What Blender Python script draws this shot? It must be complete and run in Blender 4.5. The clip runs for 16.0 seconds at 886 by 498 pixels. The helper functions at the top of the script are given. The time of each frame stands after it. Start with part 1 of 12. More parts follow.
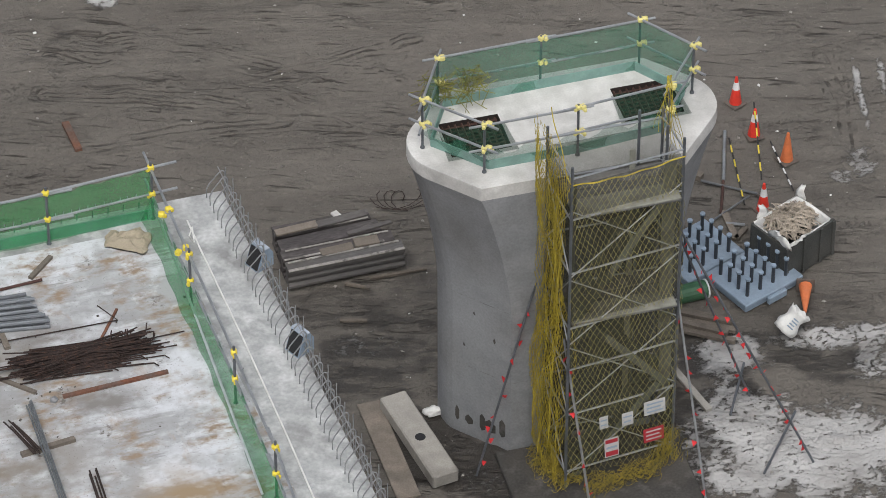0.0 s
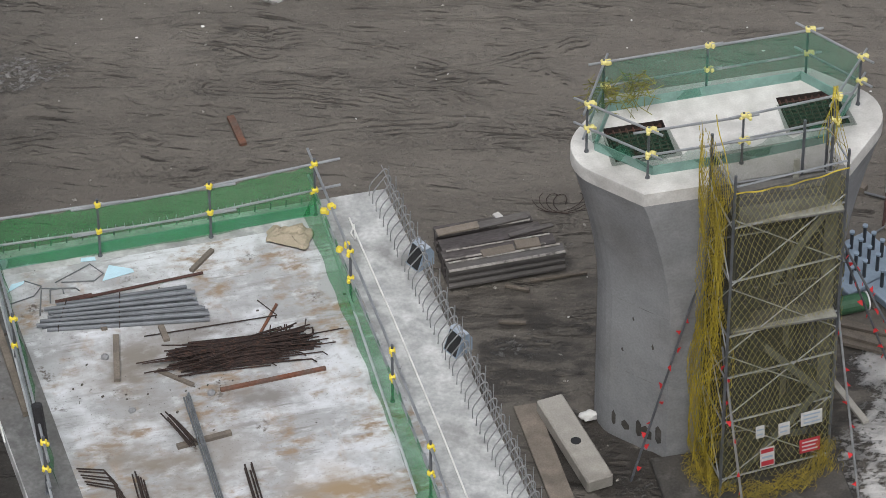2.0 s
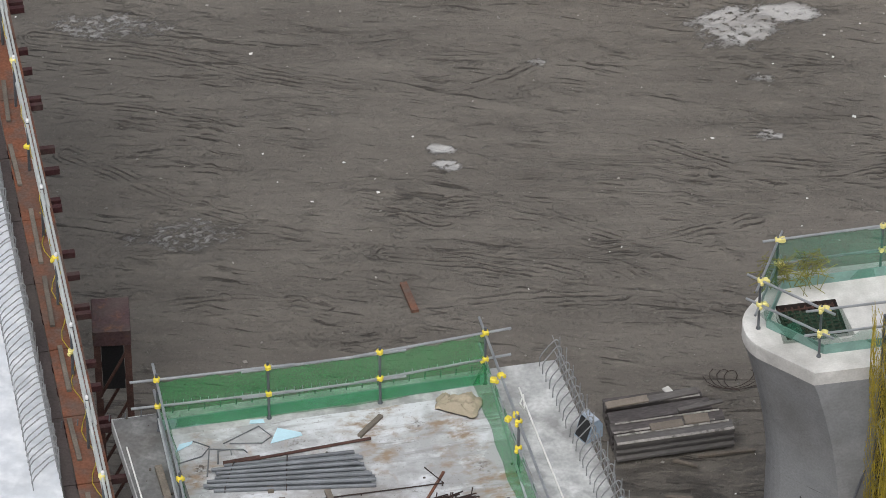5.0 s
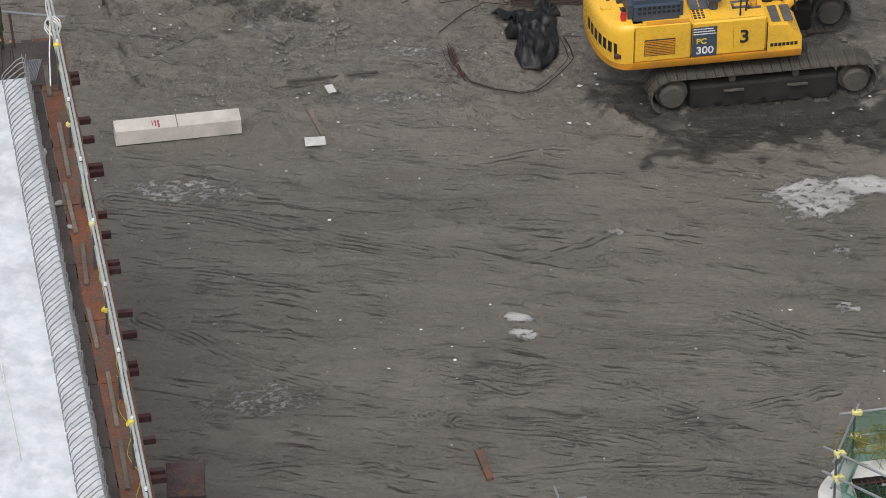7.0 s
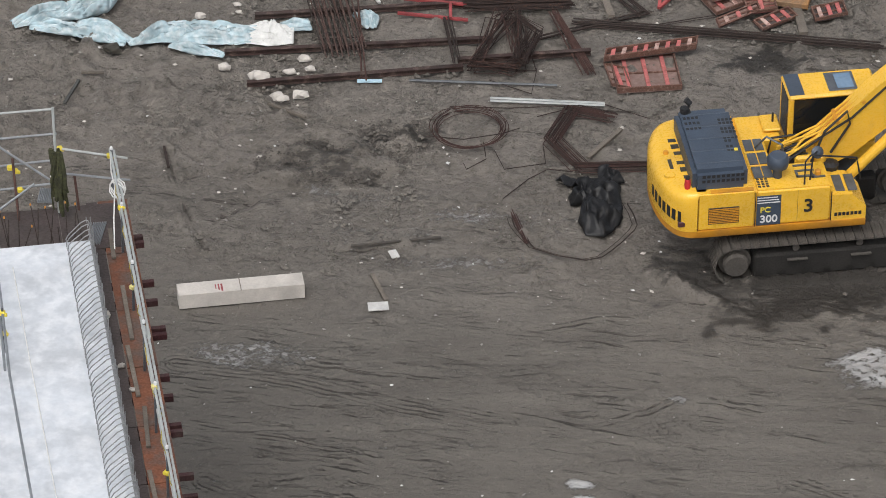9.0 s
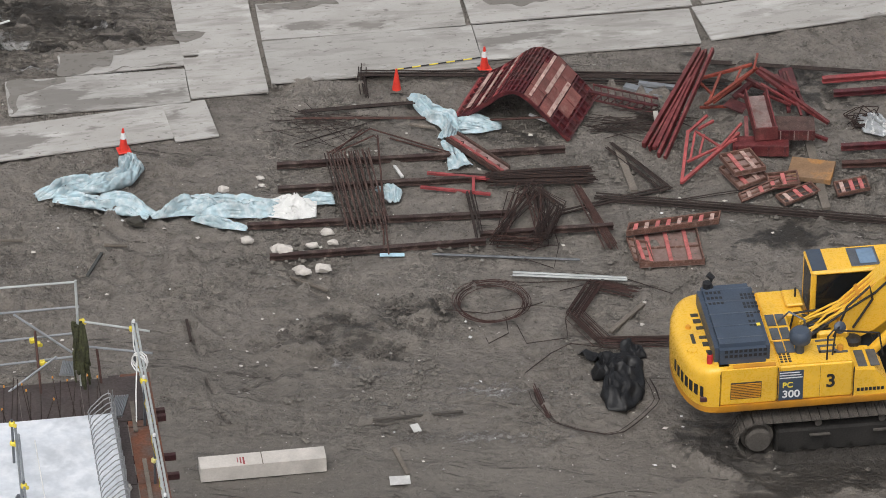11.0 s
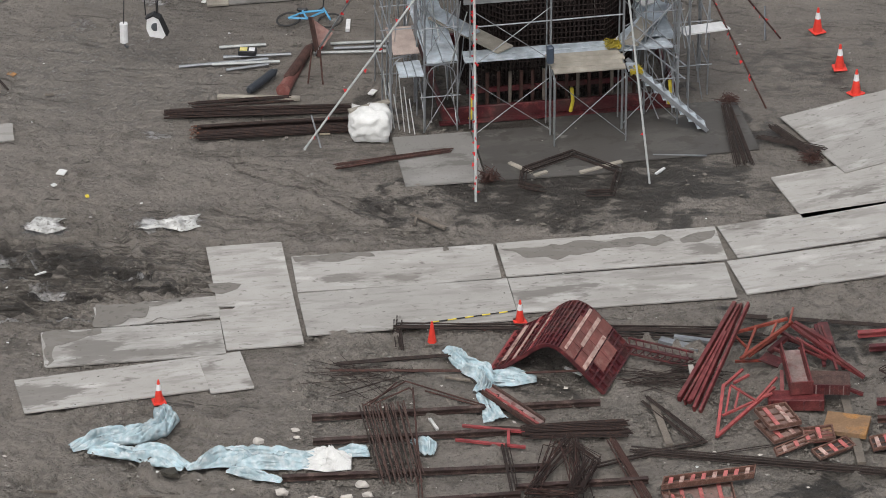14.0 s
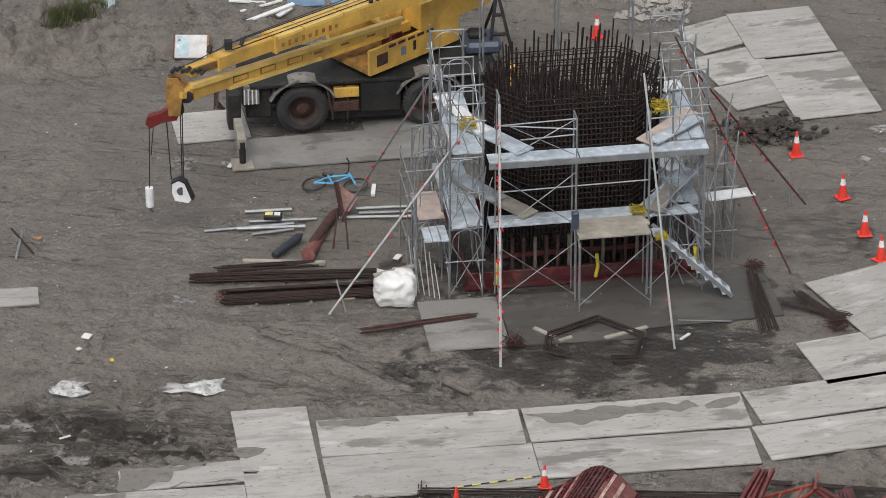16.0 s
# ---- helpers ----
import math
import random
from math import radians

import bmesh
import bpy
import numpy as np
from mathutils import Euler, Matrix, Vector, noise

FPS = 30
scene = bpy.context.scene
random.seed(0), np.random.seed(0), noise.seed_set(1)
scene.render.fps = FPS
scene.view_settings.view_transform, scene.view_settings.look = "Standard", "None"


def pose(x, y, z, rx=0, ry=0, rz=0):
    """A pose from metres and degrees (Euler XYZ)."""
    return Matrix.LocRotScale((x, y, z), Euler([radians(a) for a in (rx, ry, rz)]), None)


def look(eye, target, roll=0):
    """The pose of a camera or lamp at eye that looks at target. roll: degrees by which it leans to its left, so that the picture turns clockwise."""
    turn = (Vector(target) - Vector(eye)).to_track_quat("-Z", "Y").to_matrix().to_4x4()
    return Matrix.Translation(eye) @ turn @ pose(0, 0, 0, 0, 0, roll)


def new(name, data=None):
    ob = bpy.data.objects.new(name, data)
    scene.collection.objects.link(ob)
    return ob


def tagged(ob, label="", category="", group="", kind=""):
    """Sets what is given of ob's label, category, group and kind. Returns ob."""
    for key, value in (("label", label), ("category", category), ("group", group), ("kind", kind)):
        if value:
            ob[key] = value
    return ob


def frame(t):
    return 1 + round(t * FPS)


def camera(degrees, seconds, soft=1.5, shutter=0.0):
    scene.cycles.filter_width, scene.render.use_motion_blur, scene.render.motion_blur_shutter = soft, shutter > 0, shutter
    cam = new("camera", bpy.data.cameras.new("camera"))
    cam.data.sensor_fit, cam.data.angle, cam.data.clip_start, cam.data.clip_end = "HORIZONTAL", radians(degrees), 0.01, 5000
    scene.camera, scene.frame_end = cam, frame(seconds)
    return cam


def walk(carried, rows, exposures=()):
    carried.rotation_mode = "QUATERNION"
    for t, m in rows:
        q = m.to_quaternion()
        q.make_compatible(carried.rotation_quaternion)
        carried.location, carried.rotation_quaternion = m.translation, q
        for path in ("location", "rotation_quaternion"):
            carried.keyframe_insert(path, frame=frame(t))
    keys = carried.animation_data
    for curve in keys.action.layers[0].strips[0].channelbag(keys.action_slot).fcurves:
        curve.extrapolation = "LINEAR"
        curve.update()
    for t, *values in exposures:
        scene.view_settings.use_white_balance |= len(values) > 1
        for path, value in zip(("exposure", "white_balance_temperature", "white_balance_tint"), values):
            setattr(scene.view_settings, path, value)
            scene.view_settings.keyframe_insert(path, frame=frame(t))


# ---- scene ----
# The drone hovers and its gimbal pans left and tilts up: seconds, yaw, degrees below the horizon.
EYE = 63.4
cam = camera(10.168, 16.0, soft=0.75)
ROWS = [
    (0, 0.0000, 41.5000),
    (0.5, 0.6418, 41.5421),
    (1, 1.2832, 41.5961),
    (1.5, 1.8813, 41.5676),
    (2, 2.4727, 41.4745),
    (2.5, 3.0748, 41.3087),
    (3, 3.6622, 41.0244),
    (3.5, 4.2271, 40.7366),
    (3.7, 4.4278, 40.6018),
    (5.8, 5.3413, 38.7507),
    (6, 5.4508, 38.5581),
    (6.5, 5.7670, 38.0939),
    (7, 6.1952, 37.5851),
    (7.5, 6.4887, 37.1321),
    (8, 6.7452, 36.6227),
    (8.2, 6.8468, 36.4364),
    (10.3, 7.2533, 34.3930),
    (10.5, 7.2881, 34.1955),
    (11, 7.4071, 33.6740),
    (11.5, 7.5527, 33.1807),
    (12, 7.6333, 32.6752),
    (12.5, 7.6583, 32.2039),
    (13, 7.6970, 31.6989),
    (13.5, 7.7924, 31.2427),
    (14, 7.8871, 30.7667),
    (14.5, 7.9791, 30.3265),
    (15, 8.0694, 29.8594),
    (15.5, 8.1590, 29.3358),
    (16, 8.2175, 28.8691),
]
walk(cam, [(t, pose(0, 0, EYE, 90 - down, 0, yaw)) for t, yaw, down in ROWS],
     exposures=[(0.0, 0.26), (16.0, 0.26)])

# ---- light: an overcast sky with a broad weak sun ----
world = bpy.data.worlds.new("overcast_sky")
scene.world = world
world.use_nodes = True
wn, wl = world.node_tree.nodes, world.node_tree.links
sky = wn.new("ShaderNodeTexSky")
sky.sky_type = "NISHITA"
sky.sun_disc = False
sky.sun_elevation, sky.sun_rotation = radians(58), radians(187)
sky.dust_density, sky.air_density = 4.0, 1.0
grey = wn.new("ShaderNodeHueSaturation")
grey.inputs["Saturation"].default_value = 0.32
wl.new(sky.outputs[0], grey.inputs["Color"])
wl.new(grey.outputs[0], wn["Background"].inputs["Color"])
wn["Background"].inputs["Strength"].default_value = 0.13
sun = new("sun", bpy.data.lights.new("sun", "SUN"))
sun.data.energy, sun.data.angle, sun.data.color = 1.2, radians(45), (1.0, 0.985, 0.965)
sun.matrix_world = look((0, 0, 100), (0 - math.sin(radians(187)) * 0.62, 0 - math.cos(radians(187)) * 0.62, 99))


# ---- materials ----
def material(name, colour, rough=0.7, metal=0.0, vary=0.25, scale=3.0, grain=40.0, bump=0.25, second=None, amount=0.5, dirt=0.0, rand=0.0, spread=0.12, stretch=0.0):
    """A worn surface: a base colour that wanders at two scales, patches of a second colour, and a fine relief."""
    m = bpy.data.materials.new(name)
    m.use_nodes = True
    n, l = m.node_tree.nodes, m.node_tree.links
    b = n["Principled BSDF"]
    b.inputs["Metallic"].default_value = metal
    co = n.new("ShaderNodeTexCoord")
    where = co.outputs["Object"]
    if stretch:
        q = n.new("ShaderNodeMapping")
        q.inputs["Scale"].default_value = (stretch, 1, 1)
        l.new(where, q.inputs[0])
        info0 = n.new("ShaderNodeObjectInfo")
        l.new(info0.outputs["Location"], q.inputs["Location"])
        where = q.outputs[0]

    def noise_at(s, detail=4.0):
        t = n.new("ShaderNodeTexNoise")
        t.inputs["Scale"].default_value, t.inputs["Detail"].default_value = s, detail
        l.new(where, t.inputs["Vector"])
        return t.outputs[0]

    def ramp(src, a, z, lo, hi):
        r = n.new("ShaderNodeMapRange")
        r.inputs[1].default_value, r.inputs[2].default_value, r.inputs[3].default_value, r.inputs[4].default_value = a, z, lo, hi
        l.new(src, r.inputs[0])
        return r.outputs[0]

    def mixed(fac, a, z, mode="MIX"):
        x = n.new("ShaderNodeMix")
        x.data_type, x.blend_type = "RGBA", mode
        for sock, val in ((x.inputs[0], fac), (x.inputs[6], a), (x.inputs[7], z)):
            if hasattr(val, "is_linked"):
                l.new(val, sock)
            else:
                sock.default_value = val if isinstance(val, float) else (*val, 1)
        return x.outputs[2]

    big, fine = noise_at(scale, 6.0), noise_at(grain, 3.0)
    col = mixed(ramp(big, 0.3, 0.7, 0.0, 1.0), tuple(c * (1 - vary) for c in colour), tuple(min(1, c * (1 + vary)) for c in colour))
    if second:
        col = mixed(ramp(noise_at(scale * 2.3, 8.0), 1 - amount - spread, 1 - amount + spread, 0.0, 1.0), col, second)
    col = mixed(ramp(fine, 0.25, 0.75, 0.0, min(1.0, vary * 1.6)), col, tuple(c * 0.45 for c in colour))
    if dirt:
        col = mixed(ramp(noise_at(scale * 0.7, 9.0), 0.45, 0.7, 0.0, dirt), col, (0.09, 0.078, 0.066))
    if rand:
        info = n.new("ShaderNodeObjectInfo")
        col = mixed(ramp(info.outputs["Random"], 0.0, 1.0, 0.0, rand), col, tuple(c * 0.35 for c in colour))
    l.new(col, b.inputs["Base Color"])
    l.new(ramp(fine, 0.2, 0.8, max(0.05, rough - 0.15), min(1.0, rough + 0.15)), b.inputs["Roughness"])
    if bump:
        u = n.new("ShaderNodeBump")
        u.inputs["Strength"].default_value, u.inputs["Distance"].default_value = bump, 0.02
        l.new(fine, u.inputs["Height"])
        l.new(u.outputs[0], b.inputs["Normal"])
    return m


def layered(name, base, layers, rough=0.8, relief=None, rand=0.0):
    """A weathered sheet: layers of scale, detail, stretch, low, high, most, colour over a base colour, shifted for each object."""
    m = bpy.data.materials.new(name)
    m.use_nodes = True
    n, l = m.node_tree.nodes, m.node_tree.links
    b = n["Principled BSDF"]
    co, info = n.new("ShaderNodeTexCoord"), n.new("ShaderNodeObjectInfo")
    shift = n.new("ShaderNodeVectorMath")
    shift.operation = "ADD"
    l.new(co.outputs["Object"], shift.inputs[0])
    l.new(info.outputs["Location"], shift.inputs[1])

    def noise_at(k, s, detail, stretch):
        q, t = n.new("ShaderNodeMapping"), n.new("ShaderNodeTexNoise")
        q.inputs["Scale"].default_value, q.inputs["Location"].default_value = (stretch, 1, 1), (7.3 * k, 3.1 * k, 0)
        t.inputs["Scale"].default_value, t.inputs["Detail"].default_value, t.inputs["Roughness"].default_value = s, detail, 0.62
        l.new(shift.outputs[0], q.inputs[0])
        l.new(q.outputs[0], t.inputs["Vector"])
        return t.outputs[0]

    col = n.new("ShaderNodeRGB").outputs[0]
    col.default_value = (*base, 1)
    steps = [(noise_at(k, s, d, st), lo, hi, most, tint) for k, (s, d, st, lo, hi, most, tint) in enumerate(layers)]
    if rand:
        steps.append((info.outputs["Random"], 0.0, 1.0, rand, tuple(c * 0.4 for c in base)))
    for src, lo, hi, most, tint in steps:
        r, x = n.new("ShaderNodeMapRange"), n.new("ShaderNodeMix")
        r.inputs[1].default_value, r.inputs[2].default_value, r.inputs[4].default_value = lo, hi, most
        x.data_type = "RGBA"
        l.new(src, r.inputs[0])
        l.new(r.outputs[0], x.inputs[0])
        l.new(col, x.inputs[6])
        x.inputs[7].default_value = (*tint, 1)
        col = x.outputs[2]
    l.new(col, b.inputs["Base Color"])
    b.inputs["Roughness"].default_value = rough
    if relief:
        u = n.new("ShaderNodeBump")
        u.inputs["Strength"].default_value, u.inputs["Distance"].default_value = relief[0], 0.02
        l.new(noise_at(9, relief[1], 5.0, 1.0), u.inputs["Height"])
        l.new(u.outputs[0], b.inputs["Normal"])
    return m


MAT = {}


def use(name):
    return MAT[name]


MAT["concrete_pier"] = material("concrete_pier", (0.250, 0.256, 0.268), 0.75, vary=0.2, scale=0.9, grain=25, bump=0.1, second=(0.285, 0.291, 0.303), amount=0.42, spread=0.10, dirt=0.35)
MAT["pour_line"] = material("pour_line", (0.20, 0.20, 0.205), 0.85, vary=0.3, scale=2, grain=25, bump=0.1, second=(0.31, 0.315, 0.32), amount=0.5)
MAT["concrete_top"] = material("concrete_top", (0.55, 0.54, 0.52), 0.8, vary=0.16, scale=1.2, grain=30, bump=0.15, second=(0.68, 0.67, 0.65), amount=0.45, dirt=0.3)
MAT["concrete_block"] = material("concrete_block", (0.40, 0.38, 0.345), 0.85, vary=0.2, scale=2.0, grain=30, dirt=0.5)
MAT["rust_purple"] = material("rust_purple", (0.060, 0.032, 0.034), 0.7, vary=0.4, scale=3, grain=20, second=(0.17, 0.075, 0.025), amount=0.33, dirt=0.4)
MAT["mossy"] = material("mossy", (0.045, 0.047, 0.020), 0.95, vary=0.5, scale=5, grain=25, bump=0.5, second=(0.10, 0.10, 0.03), amount=0.35)
MAT["footing_dark"] = material("footing_dark", (0.054, 0.051, 0.047), 0.9, vary=0.3, scale=1.5, grain=20, bump=0.2, second=(0.125, 0.12, 0.112), amount=0.36, dirt=0.6)
MAT["beam_pale"] = material("beam_pale", (0.56, 0.52, 0.475), 0.85, vary=0.14, scale=2.0, grain=25, bump=0.15, dirt=0.3)
MAT["deck_strip"] = material("deck_strip", (0.135, 0.135, 0.135), 0.85, vary=0.3, scale=1.6, grain=14, bump=0.2, second=(0.24, 0.24, 0.24), amount=0.36, dirt=0.5)
MAT["tube_grey"] = material("tube_grey", (0.21, 0.225, 0.245), 0.5, 0.3, vary=0.2, scale=3, grain=40, bump=0.05, rand=0.5)
MAT["old_board"] = material("old_board", (0.24, 0.205, 0.17), 0.9, vary=0.25, scale=3, grain=30, dirt=0.4, rand=0.4)
MAT["deck_slab"] = material("deck_slab", (0.36, 0.37, 0.37), 0.8, vary=0.25, scale=1.4, grain=14, bump=0.2, second=(0.58, 0.59, 0.59), amount=0.45, dirt=0.3)
MAT["deck_white"] = material("deck_white", (0.56, 0.59, 0.63), 0.75, vary=0.12, scale=1.3, grain=10, bump=0.15, second=(0.70, 0.72, 0.75), amount=0.45, dirt=0.15)
MAT["galvanised"] = material("galvanised", (0.33, 0.345, 0.36), 0.45, 0.6, vary=0.18, scale=4, grain=60, bump=0.05)
MAT["rail_tube"] = material("rail_tube", (0.46, 0.48, 0.50), 0.45, 0.3, vary=0.18, scale=4, grain=60, bump=0.05)
MAT["grey_steel"] = material("grey_steel", (0.13, 0.14, 0.155), 0.5, 0.4, vary=0.25, scale=4, grain=50, bump=0.1)
MAT["rust"] = material("rust", (0.072, 0.034, 0.027), 0.85, vary=0.4, scale=5, grain=40, second=(0.13, 0.055, 0.03), amount=0.3)
MAT["rust_orange"] = material("rust_orange", (0.19, 0.070, 0.036), 0.8, vary=0.4, scale=1.5, grain=20, second=(0.115, 0.088, 0.076), amount=0.45, dirt=0.5)
MAT["rebar"] = material("rebar", (0.034, 0.022, 0.018), 0.85, vary=0.4, scale=6, grain=40, bump=0.3, second=(0.07, 0.036, 0.024), amount=0.3)
MAT["stirrup"] = material("stirrup", (0.27, 0.275, 0.28), 0.55, 0.3, vary=0.25, scale=6, grain=40, bump=0.1)
MAT["red_steel"] = material("red_steel", (0.078, 0.011, 0.015), 0.55, vary=0.35, scale=2, grain=25, second=(0.27, 0.06, 0.058), amount=0.36, spread=0.12, dirt=0.4)
MAT["pink_steel"] = material("pink_steel", (0.36, 0.065, 0.068), 0.6, vary=0.25, scale=2, grain=25, second=(0.15, 0.028, 0.028), amount=0.40, spread=0.2, dirt=0.35)
MAT["timber"] = material("timber", (0.20, 0.17, 0.14), 0.85, vary=0.35, scale=3, grain=30, dirt=0.3, rand=0.5)
MAT["plate"] = layered("plate", (0.345, 0.33, 0.306), (
    (0.8, 6.0, 0.6, 0.40, 0.62, 0.75, (0.42, 0.405, 0.382)), (0.7, 10.0, 0.35, 0.57, 0.605, 0.80, (0.15, 0.138, 0.124)), (1.9, 9.0, 0.25, 0.53, 0.60, 0.45, (0.22, 0.205, 0.186)), (5.0, 6.0, 0.18, 0.52, 0.66, 0.6, (0.24, 0.225, 0.205)),
    (1.3, 9.0, 0.35, 0.57, 0.66, 0.75, (0.52, 0.505, 0.48)), (9.0, 6.0, 0.5, 0.60, 0.68, 0.7, (0.13, 0.118, 0.104)), (30.0, 4.0, 1.0, 0.60, 0.72, 0.6, (0.19, 0.178, 0.16))), 0.82, (0.25, 14.0), rand=0.3)
MAT["yellow_paint"] = material("yellow_paint", (0.82, 0.475, 0.045), 0.30, vary=0.08, scale=1.5, grain=20, bump=0.01, second=(0.66, 0.36, 0.05), amount=0.28, spread=0.12, dirt=0.14)
MAT["dark_grey"] = material("dark_grey", (0.032, 0.038, 0.047), 0.5, vary=0.2, scale=3, grain=30, bump=0.05)
MAT["black"] = material("black", (0.018, 0.018, 0.02), 0.6, vary=0.2, scale=3, grain=30, bump=0.1)
MAT["track_dark"] = material("track_dark", (0.020, 0.018, 0.016), 0.97, vary=0.4, scale=2, grain=25, bump=0.2, dirt=0.08)
# Plates near scaffold and crane: damp stains, with the shade there mixed into the colour.
MAT["shaded_wet_plate"] = layered("shaded_wet_plate", (0.070, 0.065, 0.060), ((0.9, 9.0, 0.5, 0.50, 0.58, 0.7, (0.105, 0.099, 0.091)), (2.2, 9.0, 0.7, 0.55, 0.60, 0.8, (0.055, 0.050, 0.044)), (0.6, 7.0, 0.6, 0.62, 0.68, 0.8, (0.26, 0.25, 0.232)), (18.0, 5.0, 1.0, 0.58, 0.68, 0.6, (0.07, 0.064, 0.056))), 0.62, (0.2, 12.0))
MAT["shaded_damp_plate"] = layered("shaded_damp_plate", (0.20, 0.192, 0.18), ((0.8, 9.0, 0.5, 0.48, 0.60, 0.8, (0.27, 0.26, 0.245)), (1.4, 9.0, 0.5, 0.56, 0.62, 0.7, (0.11, 0.103, 0.093)), (16.0, 5.0, 1.0, 0.58, 0.68, 0.5, (0.10, 0.093, 0.084))), 0.75, (0.2, 12.0))
MAT["pocket_shade"] = material("pocket_shade", (0.03, 0.02, 0.017), 0.9, vary=0.3, scale=3, grain=30)
MAT["track"] = material("track", (0.082, 0.073, 0.064), 0.9, vary=0.35, scale=3, grain=30, dirt=0.5)
MAT["cone_red"] = material("cone_red", (0.72, 0.05, 0.032), 0.45, vary=0.12, scale=6, grain=30, bump=0.03, dirt=0.08)
MAT["white_plastic"] = material("white_plastic", (0.72, 0.72, 0.72), 0.6, vary=0.1, scale=5, grain=30, bump=0.05)
MAT["coupler"] = material("coupler", (0.75, 0.60, 0.06), 0.5, vary=0.15, scale=8, grain=40, bump=0.05)
MAT["coupler_pale"] = material("coupler_pale", (0.72, 0.64, 0.24), 0.5, vary=0.15, scale=8, grain=40, bump=0.05)
MAT["blue_grey"] = material("blue_grey", (0.25, 0.32, 0.40), 0.5, vary=0.15, scale=3, grain=30, bump=0.05, dirt=0.2)
MAT["tarp"] = material("tarp", (0.42, 0.555, 0.605), 0.6, vary=0.25, scale=3.0, grain=12, bump=0.4, second=(0.66, 0.73, 0.75), amount=0.44, spread=0.12, dirt=0.4)
MAT["sack"] = material("sack", (0.72, 0.72, 0.70), 0.8, vary=0.12, scale=3, grain=30, bump=0.3, dirt=0.2)
MAT["sand_sack"] = material("sand_sack", (0.36, 0.31, 0.23), 0.9, vary=0.2, scale=3, grain=40, bump=0.4, dirt=0.3)
MAT["rubber"] = material("rubber", (0.034, 0.034, 0.035), 0.85, vary=0.3, scale=3, grain=40, bump=0.3, dirt=0.35)
MAT["formply"] = material("formply", (0.06, 0.045, 0.042), 0.6, vary=0.35, scale=1.5, grain=20, dirt=0.4)


# ---- building helpers ----
def emit(name, bm, mat, parent=None, label="", smooth=False):
    """Link a bmesh as one mesh object, at top level or under a thing."""
    me = bpy.data.meshes.new(name)
    bm.normal_update()
    if smooth:
        for f in bm.faces:
            f.smooth = True
    bm.to_mesh(me)
    bm.free()
    if smooth == "edges":
        me.set_sharp_from_angle(angle=radians(38))
    me.materials.append(use(mat) if isinstance(mat, str) else mat)
    ob = new(name, me)
    if parent is not None:
        ob.parent = parent
    if label:
        ob["label"] = label
    return ob


def part(name, bm, mat, parent, label="", smooth=False):
    return emit(name, bm, mat, parent, label, smooth)


def thing(name, label, category, x=0.0, y=0.0, z=0.0, turn=0.0, group="", kind=""):
    """An empty at a thing's base, which carries its parts."""
    ob = new(name)
    ob.empty_display_size = 0.3
    ob.matrix_basis = pose(x, y, z, 0, 0, turn)
    return tagged(ob, label, category, group, kind)


def box(bm, x0, y0, z0, x1, y1, z1, m=None, bevel=0.0, seg=1):
    """A box between two corners, turned by m."""
    vs = [bm.verts.new((x, y, z)) for z in (z0, z1) for x, y in ((x0, y0), (x1, y0), (x1, y1), (x0, y1))]
    fs = [bm.faces.new([vs[i] for i in q]) for q in ((3, 2, 1, 0), (4, 5, 6, 7), (0, 1, 5, 4), (1, 2, 6, 5), (2, 3, 7, 6), (3, 0, 4, 7))]
    if bevel:
        es = {e for f in fs for e in f.edges}
        r = bmesh.ops.bevel(bm, geom=list(es), offset=bevel, segments=seg, affect="EDGES")
        vs = list({v for f in r["faces"] for v in f.verts} | {v for v in vs if v.is_valid})
    if m is not None:
        for v in vs:
            v.co = m @ v.co
    return bm


def tube(bm, points, r, sides=6, caps=True, closed=False):
    """A round bar along a line of points."""
    pts = [Vector(p) for p in points]
    n = len(pts)
    rings = []
    up0 = Vector((0, 0, 1))
    for i, p in enumerate(pts):
        a = pts[(i - 1) % n] if (i > 0 or closed) else pts[i]
        b = pts[(i + 1) % n] if (i < n - 1 or closed) else pts[i]
        d = (b - a).normalized()
        s = d.cross(up0)
        s = d.cross(Vector((1, 0, 0))) if s.length < 0.05 else s
        s.normalize()
        w = s.cross(d)
        rad = r[i] if isinstance(r, (list, tuple)) else r
        rings.append([bm.verts.new(p + rad * (math.cos(k) * s + math.sin(k) * w)) for k in (2 * math.pi * j / sides for j in range(sides))])
    for i in range(n if closed else n - 1):
        a, b = rings[i], rings[(i + 1) % n]
        for j in range(sides):
            bm.faces.new((a[j], a[(j + 1) % sides], b[(j + 1) % sides], b[j]))
    if caps and not closed:
        bm.faces.new(rings[0][::-1])
        bm.faces.new(rings[-1])
    return bm


def loft(bm, sections, cap=True, closed=True):
    """Skin over a row of outlines with the same number of points."""
    rows = [[bm.verts.new(p) for p in s] for s in sections]
    k = len(rows[0])
    for a, b in zip(rows, rows[1:]):
        for j in range(k if closed else k - 1):
            bm.faces.new((a[j], a[(j + 1) % k], b[(j + 1) % k], b[j]))
    if cap:
        bm.faces.new(rows[0][::-1])
        bm.faces.new(rows[-1])
    return bm


def prism(bm, outline, z0, z1):
    """An upright slab with an outline of x, y corners, anticlockwise."""
    return loft(bm, [[(x, y, z0) for x, y in outline], [(x, y, z1) for x, y in outline]])


def lathe(bm, profile, sides=16, m=None):
    """A turned shape from rows of radius and height."""
    secs = []
    for r, z in profile:
        ring = [Vector((r * math.cos(2 * math.pi * j / sides), r * math.sin(2 * math.pi * j / sides), z)) for j in range(sides)]
        secs.append([m @ v for v in ring] if m is not None else ring)
    return loft(bm, secs)


def B():
    return bmesh.new()


